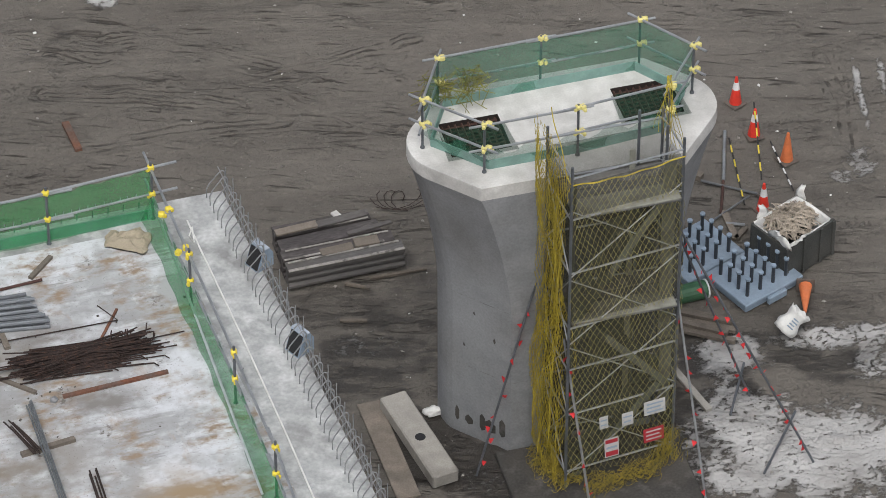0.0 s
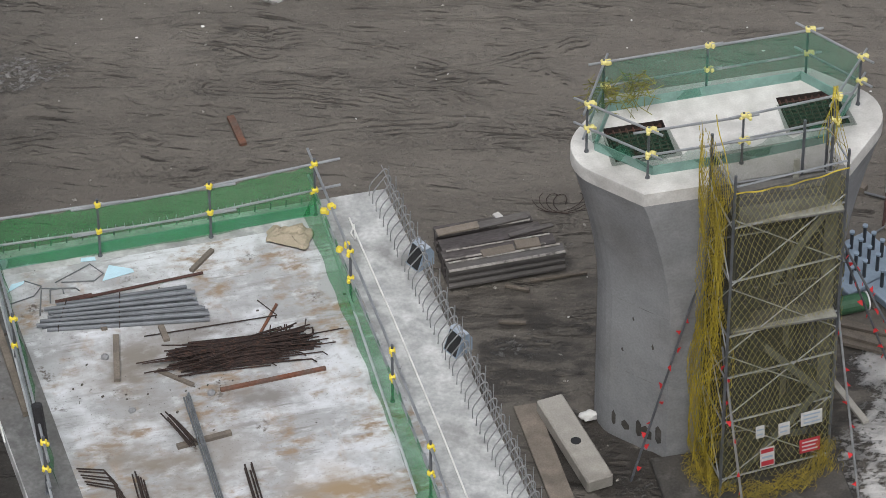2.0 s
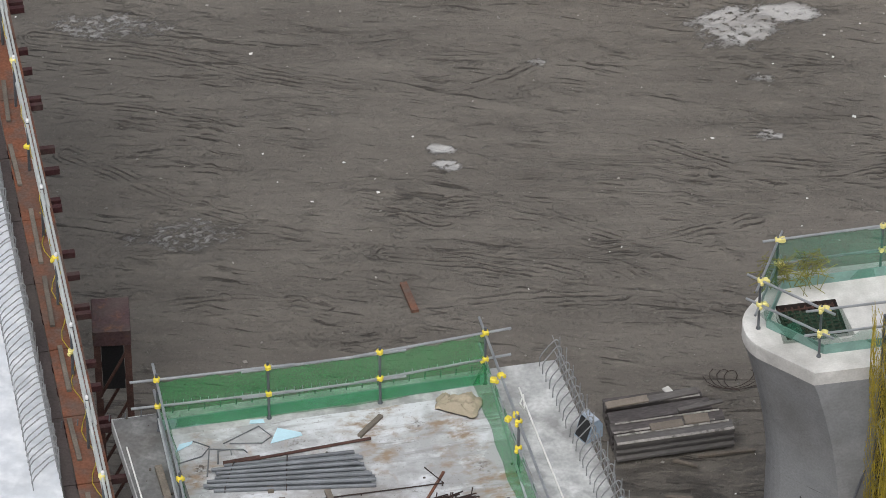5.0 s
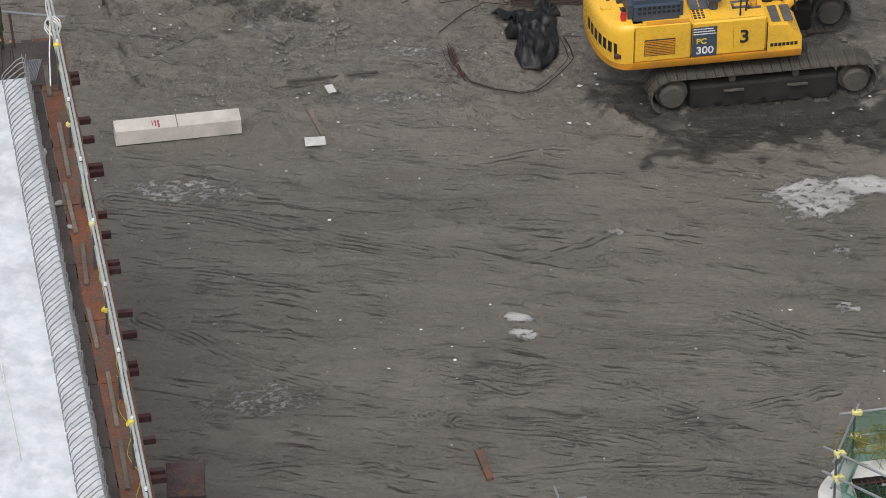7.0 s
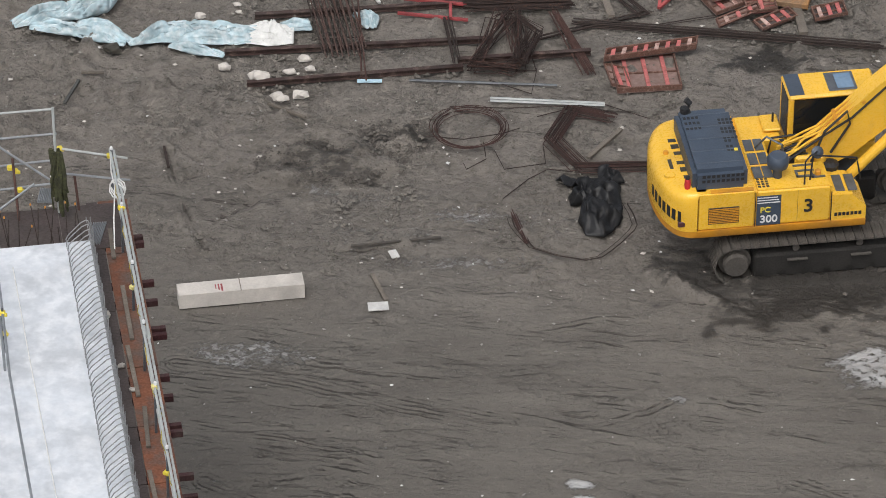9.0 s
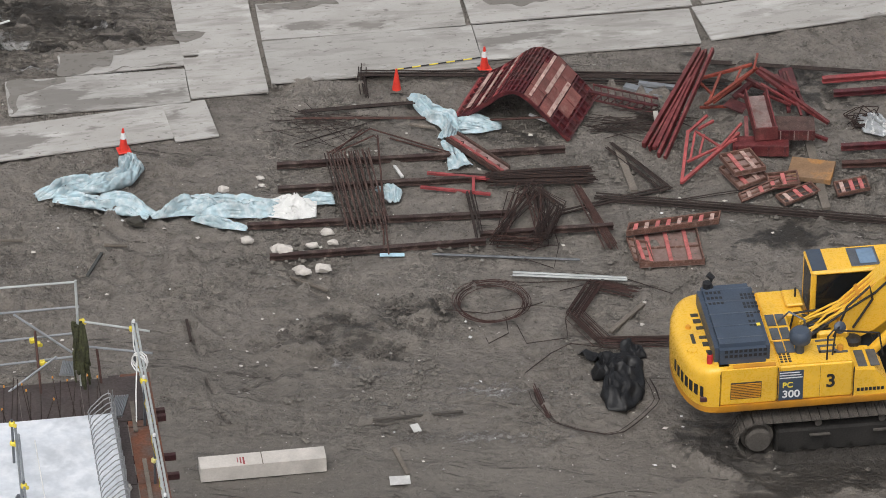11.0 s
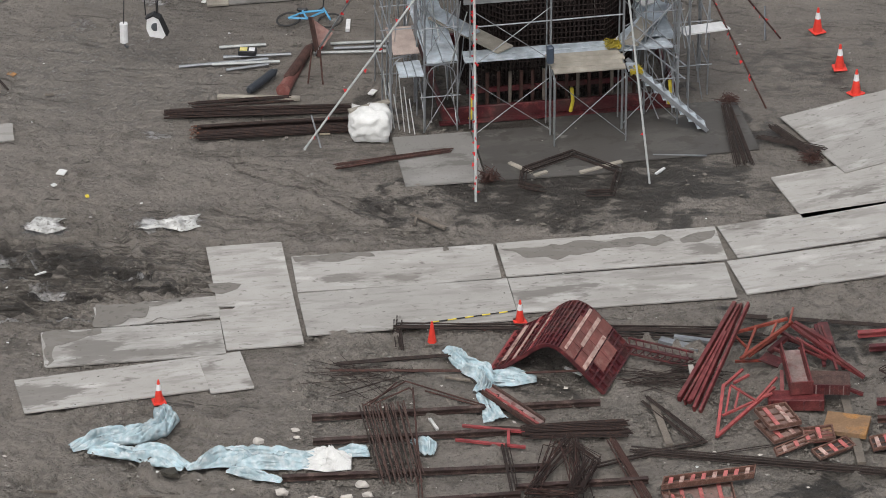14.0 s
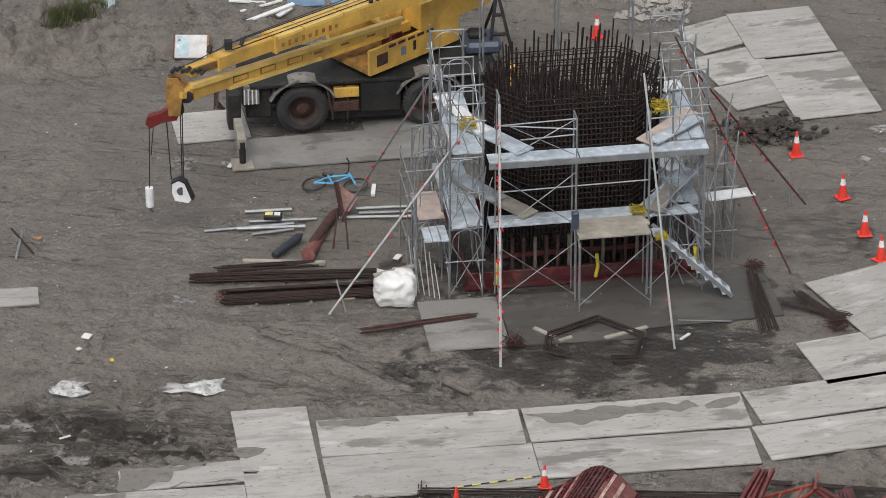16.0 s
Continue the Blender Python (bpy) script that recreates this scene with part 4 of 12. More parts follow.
def pier_ring(grow, z):
    """The outline of the pier: a long octagon with blunt, rounded noses."""
    la, lb, ca, nb = 2.27 + 0.57 * grow, 1.38, 1.30 + 0.58 * grow, 0.34
    soft = []
    corner = [(-ca, -lb), (ca, -lb), (la, -nb), (la, nb), (ca, lb), (-ca, lb), (-la, nb), (-la, -nb)]
    cut = [0.0, 0.0, 0.42, 0.42, 0.12, 0.12, 0.42, 0.42]
    for k, (x, y) in enumerate(corner):
        if not cut[k]:
            soft += [(x, y)] * 1
            continue
        (px, py), (nx, ny) = corner[k - 1], corner[(k + 1) % 8]
        dp, dn = math.hypot(px - x, py - y), math.hypot(nx - x, ny - y)
        r = min(cut[k], 0.48 * dp, 0.48 * dn)
        a, b = (x + (px - x) * r / dp, y + (py - y) * r / dp), (x + (nx - x) * r / dn, y + (ny - y) * r / dn)
        for t in (0, 0.25, 0.5, 0.75, 1):
            soft.append(tuple((1 - t) ** 2 * i + 2 * t * (1 - t) * j + t * t * w for i, j, w in zip(a, (x, y), b)))
    return [(x, y, z) for x, y in soft]


pier = thing("bridge_pier", "smooth grey concrete bridge pier with a flared head", "bridge pier", PX, PY, 0, PTURN)
bm = B()
prof = [(0.0, -0.3), (0.0, 3.2), (0.05, 3.7), (0.16, 4.2), (0.34, 4.8), (0.6, 5.45), (0.86, 6.0), (1.0, PTOP - 0.28), (1.0, PTOP - 0.04), (0.985, PTOP)]
loft(bm, [pier_ring(g, z) for g, z in prof[:-2]], cap=False)
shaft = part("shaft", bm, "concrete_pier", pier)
for z in (1.7, 3.4):
    bm = B()
    inner, outer = pier_ring(-0.004, z), pier_ring(0.012 if z < 3.3 else 0.045, z)
    loft(bm, [[(x * 1.0015, y * 1.0015, z + dz) for x, y, _ in pier_ring(0.0 if z < 3.3 else 0.025, z)] for dz in (-0.008, 0.008)], cap=False)
    part("pour_line", bm, "pour_line", pier)
edge_a, edge_b = Vector((-1.30, -1.38)), Vector((-2.27, -0.34))
out = Vector((-(edge_b - edge_a).y, (edge_b - edge_a).x)).normalized() * 0.004
for f, w, z0, z1 in ((0.12, 0.09, 0.32, 0.72), (0.30, 0.16, 0.30, 0.58), (0.42, 0.08, 0.28, 0.66), (0.62, 0.12, 0.30, 0.50), (0.80, 0.06, 0.30, 0.62), (0.25, 0.04, 2.55, 2.66), (0.55, 0.03, 3.05, 3.12), (0.70, 0.035, 2.2, 2.27)):
    p, q = edge_a.lerp(edge_b, f - w / 2) + out, edge_a.lerp(edge_b, f + w / 2) + out
    mid = edge_a.lerp(edge_b, f + w * 0.1) + out
    bm = B()
    bm.faces.new([bm.verts.new(v) for v in ((p.x, p.y, z0), (mid.x, mid.y, z0 - 0.05), (q.x, q.y, z0 + 0.04), (q.x, q.y, z1 - 0.08), (mid.x, mid.y, z1), (p.x, p.y, z1 - 0.1))])
    part("dark_stain", bm, "footing_dark", pier)
POCKETS = [(-2.15, -0.42, -1.05, 0.52), (1.08, -0.30, 2.18, 0.66)]
bm = B()
loft(bm, [pier_ring(g, z) for g, z in prof[-3:]], cap=False)
top_loop = [v for v in bm.verts if abs(v.co.z - PTOP) < 1e-4]
edges = [e for e in bm.edges if all(abs(v.co.z - PTOP) < 1e-4 for v in e.verts)]
for x0, y0, x1, y1 in POCKETS:
    ring = [bm.verts.new((x, y, PTOP)) for x, y in ((x0, y0), (x1, y0), (x1, y1), (x0, y1))]
    edges += [bm.edges.new((ring[i], ring[(i + 1) % 4])) for i in range(4)]
bmesh.ops.triangle_fill(bm, edges=edges, use_beauty=True, normal=(0, 0, 1))
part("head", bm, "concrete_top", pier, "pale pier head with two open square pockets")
# Pocket walls and floor are near-black: the shade of the recess as colour.
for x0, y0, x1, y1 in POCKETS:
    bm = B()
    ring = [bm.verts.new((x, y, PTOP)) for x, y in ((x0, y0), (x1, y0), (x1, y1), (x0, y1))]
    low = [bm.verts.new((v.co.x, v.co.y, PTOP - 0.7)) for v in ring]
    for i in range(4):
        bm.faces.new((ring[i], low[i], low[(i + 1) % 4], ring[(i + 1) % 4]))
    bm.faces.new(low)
    part("pocket", bm, "pocket_shade", pier, "open pocket with its shade painted on walls and floor")
    bm = B()
    for k in range(9):
        f = (k + 0.5) / 9
        tube(bm, [(x0 + (x1 - x0) * f, y0 + 0.02, PTOP - 0.10), (x0 + (x1 - x0) * f, y1 - 0.02, PTOP - 0.06)], 0.02, 4)
        tube(bm, [(x0 + 0.02, y0 + (y1 - y0) * f, PTOP - 0.10), (x1 - 0.02, y0 + (y1 - y0) * f, PTOP - 0.08)], 0.02, 4)
    part("pocket_grid", bm, "rust", pier, "dark rusty bar grid set in the pockets")


# ---- netting ----
def net_material(name, colour, cover, cell=70.0):
    """A fine woven net: threads of one colour with open holes between them."""
    m = bpy.data.materials.new(name)
    m.use_nodes = True
    n, l = m.node_tree.nodes, m.node_tree.links
    b, out = n["Principled BSDF"], n["Material Output"]
    b.inputs["Roughness"].default_value = 0.75
    co = n.new("ShaderNodeTexCoord")
    t = n.new("ShaderNodeTexNoise")
    t.inputs["Scale"].default_value = 1.7
    l.new(co.outputs["Object"], t.inputs["Vector"])
    mix = n.new("ShaderNodeMix")
    mix.data_type = "RGBA"
    mix.inputs[6].default_value = (*(c * 0.7 for c in colour), 1)
    mix.inputs[7].default_value = (*(min(1, c * 1.25) for c in colour), 1)
    l.new(t.outputs[0], mix.inputs[0])
    l.new(mix.outputs[2], b.inputs["Base Color"])
    fine = n.new("ShaderNodeTexNoise")
    fine.inputs["Scale"].default_value = cell
    l.new(co.outputs["Object"], fine.inputs["Vector"])
    r = n.new("ShaderNodeMapRange")
    r.inputs[1].default_value, r.inputs[2].default_value, r.inputs[3].default_value, r.inputs[4].default_value = 0.3, 0.7, cover - 0.15, cover + 0.15
    l.new(fine.outputs[0], r.inputs[0])
    clear, blend = n.new("ShaderNodeBsdfTransparent"), n.new("ShaderNodeMixShader")
    l.new(r.outputs[0], blend.inputs[0])
    l.new(clear.outputs[0], blend.inputs[1])
    l.new(b.outputs[0], blend.inputs[2])
    l.new(blend.outputs[0], out.inputs["Surface"])
    return m


MAT["green_net"] = net_material("green_net", (0.004, 0.27, 0.060), 0.44)
MAT["teal_net"] = net_material("teal_net", (0.03, 0.24, 0.14), 0.36)
MAT["shade_net"] = net_material("shade_net", (0.058, 0.056, 0.034), 0.44)
MAT["dark_net"] = net_material("dark_net", (0.008, 0.055, 0.028), 0.45)
MAT["yellow_cord"] = material("yellow_cord", (0.50, 0.39, 0.035), 0.8, vary=0.5, scale=4, grain=40, bump=0.0, dirt=0.35)
MAT["moss_cord"] = material("moss_cord", (0.25, 0.235, 0.045), 0.85, vary=0.5, scale=4, grain=40, bump=0.0, dirt=0.3)
MAT["pale_cord"] = material("pale_cord", (0.28, 0.255, 0.095), 0.8, vary=0.25, scale=4, grain=40, bump=0.0, dirt=0.3)
MAT["fold_cord"] = material("fold_cord", (0.36, 0.28, 0.028), 0.8, vary=0.5, scale=5, grain=40, bump=0.0, second=(0.10, 0.085, 0.03), amount=0.42, dirt=0.4)
MAT["flag_red"] = material("flag_red", (0.60, 0.03, 0.035), 0.7, vary=0.15, scale=6, grain=30, bump=0.0)
MAT["rope_white"] = material("rope_white", (0.72, 0.72, 0.70), 0.8, vary=0.15, scale=6, grain=60, bump=0.2)
MAT["sign_white"] = material("sign_white", (0.46, 0.46, 0.45), 0.6, vary=0.15, scale=5, grain=30, bump=0.05, dirt=0.4)
MAT["sign_red"] = material("sign_red", (0.33, 0.02, 0.03), 0.5, vary=0.1, scale=4, grain=30, bump=0.0)
MAT["tower_board"] = material("tower_board", (0.26, 0.26, 0.225), 0.8, vary=0.3, scale=3, grain=40, second=(0.20, 0.20, 0.16), amount=0.4, dirt=0.35)
MAT["green_plank"] = material("green_plank", (0.10, 0.105, 0.08), 0.75, vary=0.25, scale=3, grain=30, dirt=0.3)
MAT["straw"] = material("straw", (0.40, 0.345, 0.28), 0.85, vary=0.45, scale=6, grain=40, rand=0.0)
MAT["crate"] = material("crate", (0.058, 0.060, 0.056), 0.8, vary=0.3, scale=2, grain=30, dirt=0.3)
MAT["drum_green"] = material("drum_green", (0.03, 0.11, 0.05), 0.5, vary=0.2, scale=4, grain=30, dirt=0.3)
MAT["cone_orange"] = material("cone_orange", (0.62, 0.17, 0.06), 0.6, vary=0.15, scale=6, grain=30, dirt=0.2)
MAT["blue_film"] = material("blue_film", (0.48, 0.68, 0.78), 0.5, vary=0.12, scale=4, grain=30)
MAT["bar_grey"] = material("bar_grey", (0.16, 0.17, 0.18), 0.55, 0.3, vary=0.25, scale=6, grain=50, bump=0.2)
MAT["stripe"] = material("stripe", (0.02, 0.02, 0.02), 0.6, vary=0.2)
MAT["teal_board"] = material("teal_board", (0.20, 0.34, 0.30), 0.6, vary=0.2, scale=3, grain=30, dirt=0.3)


def sheet(bm, top, low, cols, wave_amp=0.03, rows=5, seed=1, sag=0.0):
    """A hanging cloth between an upper and a lower line of points."""
    rr = random.Random(seed)
    ph = [rr.uniform(0, 6.28) for _ in range(4)]

    def along(line, f):
        k = f * (len(line) - 1)
        i = min(int(k), len(line) - 2)
        return Vector(line[i]).lerp(Vector(line[i + 1]), k - i)

    grid = []
    for j in range(rows + 1):
        v = j / rows
        row = []
        for i in range(cols + 1):
            f = i / cols
            a, b = along(top, f), along(low, f)
            p = a.lerp(b, v)
            d = (along(top, min(1, f + 0.01)) - along(top, max(0, f - 0.01))).normalized()
            side = Vector((-d.y, d.x, 0))
            p += side * wave_amp * (math.sin(f * cols * 1.1 + ph[0] + v * 2) + 0.7 * math.sin(f * cols * 0.43 + ph[1])) * (0.15 + v)
            p.z -= sag * math.sin(f * cols * 0.8 + ph[2]) ** 2 * (1 - v)
            row.append(bm.verts.new(p))
        grid.append(row)
    for j in range(rows):
        for i in range(cols):
            bm.faces.new((grid[j][i], grid[j][i + 1], grid[j + 1][i + 1], grid[j + 1][i]))
    return bm


def bar(name, label, category, points, r, mat, group="", sides=6):
    bm = B()
    tube(bm, points, r, sides)
    return tagged(emit(name, bm, mat), label, category, group)


def slab_between(bm, p, q, w, h):
    """A plank from p to q, of width w and thickness h, its underside on the line."""
    p, q = Vector(p), Vector(q)
    d = (q - p).normalized()
    s = d.cross(Vector((0, 0, 1))).normalized() * (w / 2)
    u = s.cross(d).normalized() * h
    vs = [bm.verts.new(v) for v in (p - s, p + s, p + s + u, p - s + u, q - s, q + s, q + s + u, q - s + u)]
    for f in ((0, 1, 2, 3), (7, 6, 5, 4), (0, 4, 5, 1), (1, 5, 6, 2), (2, 6, 7, 3), (3, 7, 4, 0)):
        bm.faces.new([vs[i] for i in f])
    return bm


def plank(p, q, w=0.12, h=0.05, mat="timber", name="timber_plank", label="weathered grey brown timber plank lying loose", category="plank", group="loose timber"):
    bm = B()
    slab_between(bm, p, q, w, h)
    return tagged(emit(name, bm, mat), label, category, group)


def coupler_bm():
    bm = B()
    box(bm, -0.055, -0.05, -0.05, 0.055, 0.05, 0.05, bevel=0.02)
    box(bm, 0.03, -0.03, -0.075, 0.09, 0.03, 0.0, bevel=0.015)
    return bm


COUPLERS = {}


def coupler(parent, p, mat="coupler", turn=0.0):
    """A clamp with a plastic cover, at a crossing of two tubes."""
    if mat not in COUPLERS:
        ob = part("coupler", coupler_bm(), mat, parent, "yellow plastic covered tube clamp")
        COUPLERS[mat] = ob.data
    else:
        ob = new("coupler", COUPLERS[mat])
        ob.parent = parent
    ob.matrix_basis = pose(*p, 0, 0, turn)
    return ob


def guard_rail(parent, feet, height, closed=False, over=0.3, mat="galvanised", clamp="coupler", low=0.55, cap=0.06, r=0.024):
    """Posts at the feet, two rails between them that run on past the corners, and a clamp at every crossing."""
    n = len(feet)
    for k, (x, y, z) in enumerate(feet):
        bm = B()
        tube(bm, [(x, y, z), (x, y, z + height + cap)], r, 8)
        lathe(bm, [(0.045, 0), (0.045, 0.012), (0.03, 0.05)], 8, pose(x, y, z))
        part("post", bm, "grey_steel", parent)
    runs = list(zip(feet, feet[1:] + feet[:1]))[: n if closed else n - 1]
    for k, (a, b) in enumerate(runs):
        d = Vector((b[0] - a[0], b[1] - a[1], 0)).normalized()
        for h in (height, low):
            off = 0.03 * (k % 2)
            p, q = Vector(a) + Vector((0, 0, h - off)) - d * over, Vector(b) + Vector((0, 0, h - off)) + d * over
            bm = B()
            tube(bm, [p, q], r, 8)
            part("rail", bm, mat, parent)
    for k, (x, y, z) in enumerate(feet):
        for h in (height, low):
            coupler(parent, (x, y, z + h), clamp, 40 * k)
            if closed:
                coupler(parent, (x + 0.09, y + 0.02, z + h - 0.03), clamp, 40 * k + 90)


# ---- on the pier head ----
rail = thing("guard_rail", "grey tube guard rail with pale yellow clamps round the pier head", "guard rail", PX, PY, PTOP, PTURN)
FEET = [(-2.02, 1.02, 0), (-0.1, 1.07, 0), (1.76, 1.11, 0), (2.46, 0.16, 0), (1.72, -0.78, 0), (0.0, -0.94, 0), (-1.71, -0.95, 0), (-2.58, -0.02, 0)]
guard_rail(rail, FEET, 1.1, closed=True, over=0.28, clamp="coupler_pale")
inner = [Vector(f) * 0.94 for f in FEET]
for a, b in zip(inner, inner[1:] + inner[:1]):
    part("toe_board", slab_between(B(), a, b, 0.02, 0.2), "teal_board", rail, "perforated grey green toe board")
netob = thing("safety_net", "dark green safety net hung along the pier rails", "safety net", PX, PY, PTOP, PTURN)
bm = B()
hi = [Vector(FEET[k]) + Vector((0, 0, 1.09)) for k in (7, 0, 1, 2, 3)]
lo = [Vector(FEET[k]) * 0.95 + Vector((0, 0, 0.03)) for k in (7, 0, 1, 2, 3)]
sheet(bm, hi, lo, 40, 0.025, 5, 3)
part("net_sheet", bm, "teal_net", netob)
bm = B()
hi = [Vector(FEET[k]) + Vector((0, 0, 0.56)) for k in (3, 4, 5, 6, 7)]
lo = [Vector(FEET[k]) * 0.92 + Vector((0, 0, 0.03)) for k in (3, 4, 5, 6, 7)]
sheet(bm, hi, lo, 36, 0.03, 4, 8, sag=0.25)
part("net_sheet", bm, "teal_net", netob)
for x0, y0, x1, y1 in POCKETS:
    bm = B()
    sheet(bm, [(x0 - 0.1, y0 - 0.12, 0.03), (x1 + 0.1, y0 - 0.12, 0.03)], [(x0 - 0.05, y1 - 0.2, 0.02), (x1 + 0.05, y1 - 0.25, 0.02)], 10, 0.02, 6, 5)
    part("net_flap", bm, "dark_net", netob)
bm = B()
rr = random.Random(4)
for k in range(80):
    a = Vector((-2.0 + rr.uniform(-0.25, 0.8), 0.95 + rr.uniform(-0.15, 0.1), rr.uniform(0.3, 0.85)))
    pts = [a + Vector((rr.uniform(-0.35, 0.4) * t, rr.uniform(-0.2, 0.1) * t, -0.5 * t * rr.random() + 0.06 * math.sin(5 * t + k))) for t in (0, 0.3, 0.6, 1.0)]
    tube(bm, pts, 0.008, 3)
tagged(emit("cord_tangle", bm, "moss_cord"), "tangle of old yellow green net cord tied on the pier rail", "cord").matrix_basis = pose(PX, PY, PTOP, 0, 0, PTURN)

# ---- stair tower wrapped in yellow net, in front of the pier ----
tower = thing("stair_tower", "steel scaffold stair tower wrapped in yellow net", "scaffold", PX, PY, 0, PTURN)
TC = [(-0.62, -2.65), (1.48, -2.40), (1.38, -1.48), (-0.72, -1.48)]
for x, y in TC + [(0.95, -1.48), (1.3, -2.0)]:
    bm = B()
    tube(bm, [(x, y, 0.1), (x, y, 7.75)], 0.028, 8)
    part("standard", bm, "grey_steel", tower)
for z in (0.5, 1.9, 3.0, 4.0, 5.3, 6.55, 7.5):
    for (ax, ay), (bx, by) in zip(TC, TC[1:] + TC[:1]):
        bm = B()
        tube(bm, [(ax, ay, z), (bx, by, z)], 0.02, 6)
        part("ledger", bm, "galvanised", tower)
for z in (4.0, 6.5):
    for k in range(3):
        y0 = -2.6 + 0.36 * k
        bm = B()
        box(bm, -0.55, y0, z, 1.4, y0 + 0.33, z + 0.05, bevel=0.008)
        part("deck_plank", bm, "deck_strip", tower)
for k, (z0, z1, flip) in enumerate(((0.1, 2.1, 0), (2.1, 4.0, 1), (4.0, 6.5, 0))):
    xa, xb = (-0.4, 1.2) if not flip else (1.2, -0.4)
    for y in (-2.5, -2.0):
        bm = B()
        slab_between(bm, (xa, y, z0), (xb, y, z1), 0.04, 0.14)
        part("stringer", bm, "green_plank", tower)
    for j in range(8):
        f = (j + 0.5) / 8
        bm = B()
        x, z = xa + (xb - xa) * f, z0 + (z1 - z0) * f
        box(bm, x - 0.12, -2.5, z, x + 0.12, -2.0, z + 0.03)
        part("tread", bm, "green_plank", tower)
rr = random.Random(12)
for z in (0.4, 2.0, 3.6, 5.2):
    for (a, b) in ((TC[0], TC[1]), (TC[3], TC[0]), (TC[1], TC[2])):
        for flip in (0, 1):
            p, q = (a, b) if flip else (b, a)
            bm = B()
            tube(bm, [(*p, z), (*q, z + 1.55)], 0.014, 5)
            part("brace", bm, "galvanised", tower)
for x0, x1, y, z0, z1, m in ((1.16, 1.40, -2.30, 3.0, 7.2, "tower_board"), (1.20, 1.42, -2.32, 1.3, 2.95, "tower_board"), (-0.62, -0.50, -2.55, 0.4, 7.3, "green_plank"), (0.75, 0.86, -1.62, 0.5, 7.0, "tower_board")):
    part("side_panel", box(B(), x0, y, z0, x1, y + 0.04, z1, bevel=0.01), m, tower, "pale board along one corner")
for z in (4.0, 6.5):
    part("edge_plank", box(B(), -0.55, -2.60, z + 0.02, 1.40, -2.14, z + 0.07, bevel=0.01), "tower_board", tower, "perforated grey landing plank")
for x0, x1, z0, z1 in ((0.1, 0.9, 1.9, 3.4), (0.3, 1.0, 4.2, 5.6), (-0.4, 0.3, 2.5, 3.9)):
    part("back_sheet", loft(B(), [[(x0, -1.55, z0), (x1, -1.55, z0 + 0.3), (x1 + 0.1, -1.55, z1), (x0 + 0.1, -1.55, z1 - 0.2)], [(x0, -1.52, z0), (x1, -1.52, z0 + 0.3), (x1 + 0.1, -1.52, z1), (x0 + 0.1, -1.52, z1 - 0.2)]]), "green_plank", tower, "dull sheet tied inside the tower")


def diamond_net(bm, origin, e1, width, height, pitch, r, sag, seed, bulge=0.05, slope=1.25, rise=0.0):
    """Knotted cords that cross in diamonds over an upright panel."""
    rr = random.Random(seed)
    e1 = Vector(e1).normalized()
    nrm = Vector((-e1.y, e1.x, 0))

    def place(u, z):
        w = bulge * math.sin(2.3 * u + seed) * math.sin(1.1 * z + seed) + 0.02 * math.sin(7 * u + 3 * z)
        u = u + 0.035 * math.sin(2.1 * z + 3.0 * u + seed) + 0.02 * math.sin(5.3 * z - 4 * u)
        return Vector(origin) + e1 * u + nrm * w + Vector((0, 0, z + sag * math.sin(3.1 * u + z)))

    k = -(height + max(0.0, rise) * width) / slope
    while k < width:
        for way in (1, -1):
            pts = []
            z = 0.0
            while z <= height + max(0.0, rise) * width + 1e-6:
                u = k + z / slope if way > 0 else width - (k + z / slope)
                if 0 <= u <= width and z <= height + rise * u:
                    pts.append(place(u, z))
                z += 0.12
            if len(pts) > 1:
                tube(bm, pts, r, 3, caps=False)
        k += pitch
    return bm


ynet = thing("safety_net", "loose yellow knotted net draped round the stair tower", "safety net", PX, PY, 0, PTURN)
bm = B()
diamond_net(bm, (-0.62, -2.72, 0.35), (2.1, 0.25, 0), 2.1, 7.0, 0.112, 0.0045, 0.04, 3, slope=2.0)
part("front_net", bm, "pale_cord", ynet)
# Assumed inner net sheets, coloured dark to deepen the shade inside the tower.
bm = B()
sheet(bm, [(-0.6, -2.62, 7.3), (1.46, -2.37, 7.3), (1.38, -1.5, 7.3)], [(-0.6, -2.62, 0.4), (1.46, -2.37, 0.4), (1.38, -1.5, 0.4)], 24, 0.015, 12, 4)
part("shade_net", bm, "shade_net", ynet, "fine olive net behind the cords, added dark for the shade inside")
bm = B()
sheet(bm, [(1.36, -1.46, 7.3), (-0.70, -1.46, 7.3), (-0.62, -2.6, 7.3)], [(1.36, -1.46, 0.3), (-0.70, -1.46, 0.3), (-0.62, -2.6, 0.3)], 24, 0.012, 12, 6)
part("shade_net", bm, "shade_net", ynet, "fine olive net on the far faces, added dark for the shade inside")
bm = B()
diamond_net(bm, (1.52, -2.45, 0.5), (-0.1, 0.95, 0), 0.95, 6.7, 0.118, 0.0042, 0.04, 7, slope=2.0)
part("side_net", bm, "pale_cord", ynet)
bm = B()
for k in range(3):
    diamond_net(bm, (-0.64 - 0.10 * k, -2.70 + 0.09 * k, 0.12 + 0.1 * k), (-0.14 + 0.05 * (k % 3), 1.2, 0), 1.2, 7.25 - 0.15 * k, 0.10, 0.0045, 0.03, 11 + k, bulge=0.16, slope=2.6, rise=0.65)
rr = random.Random(5)
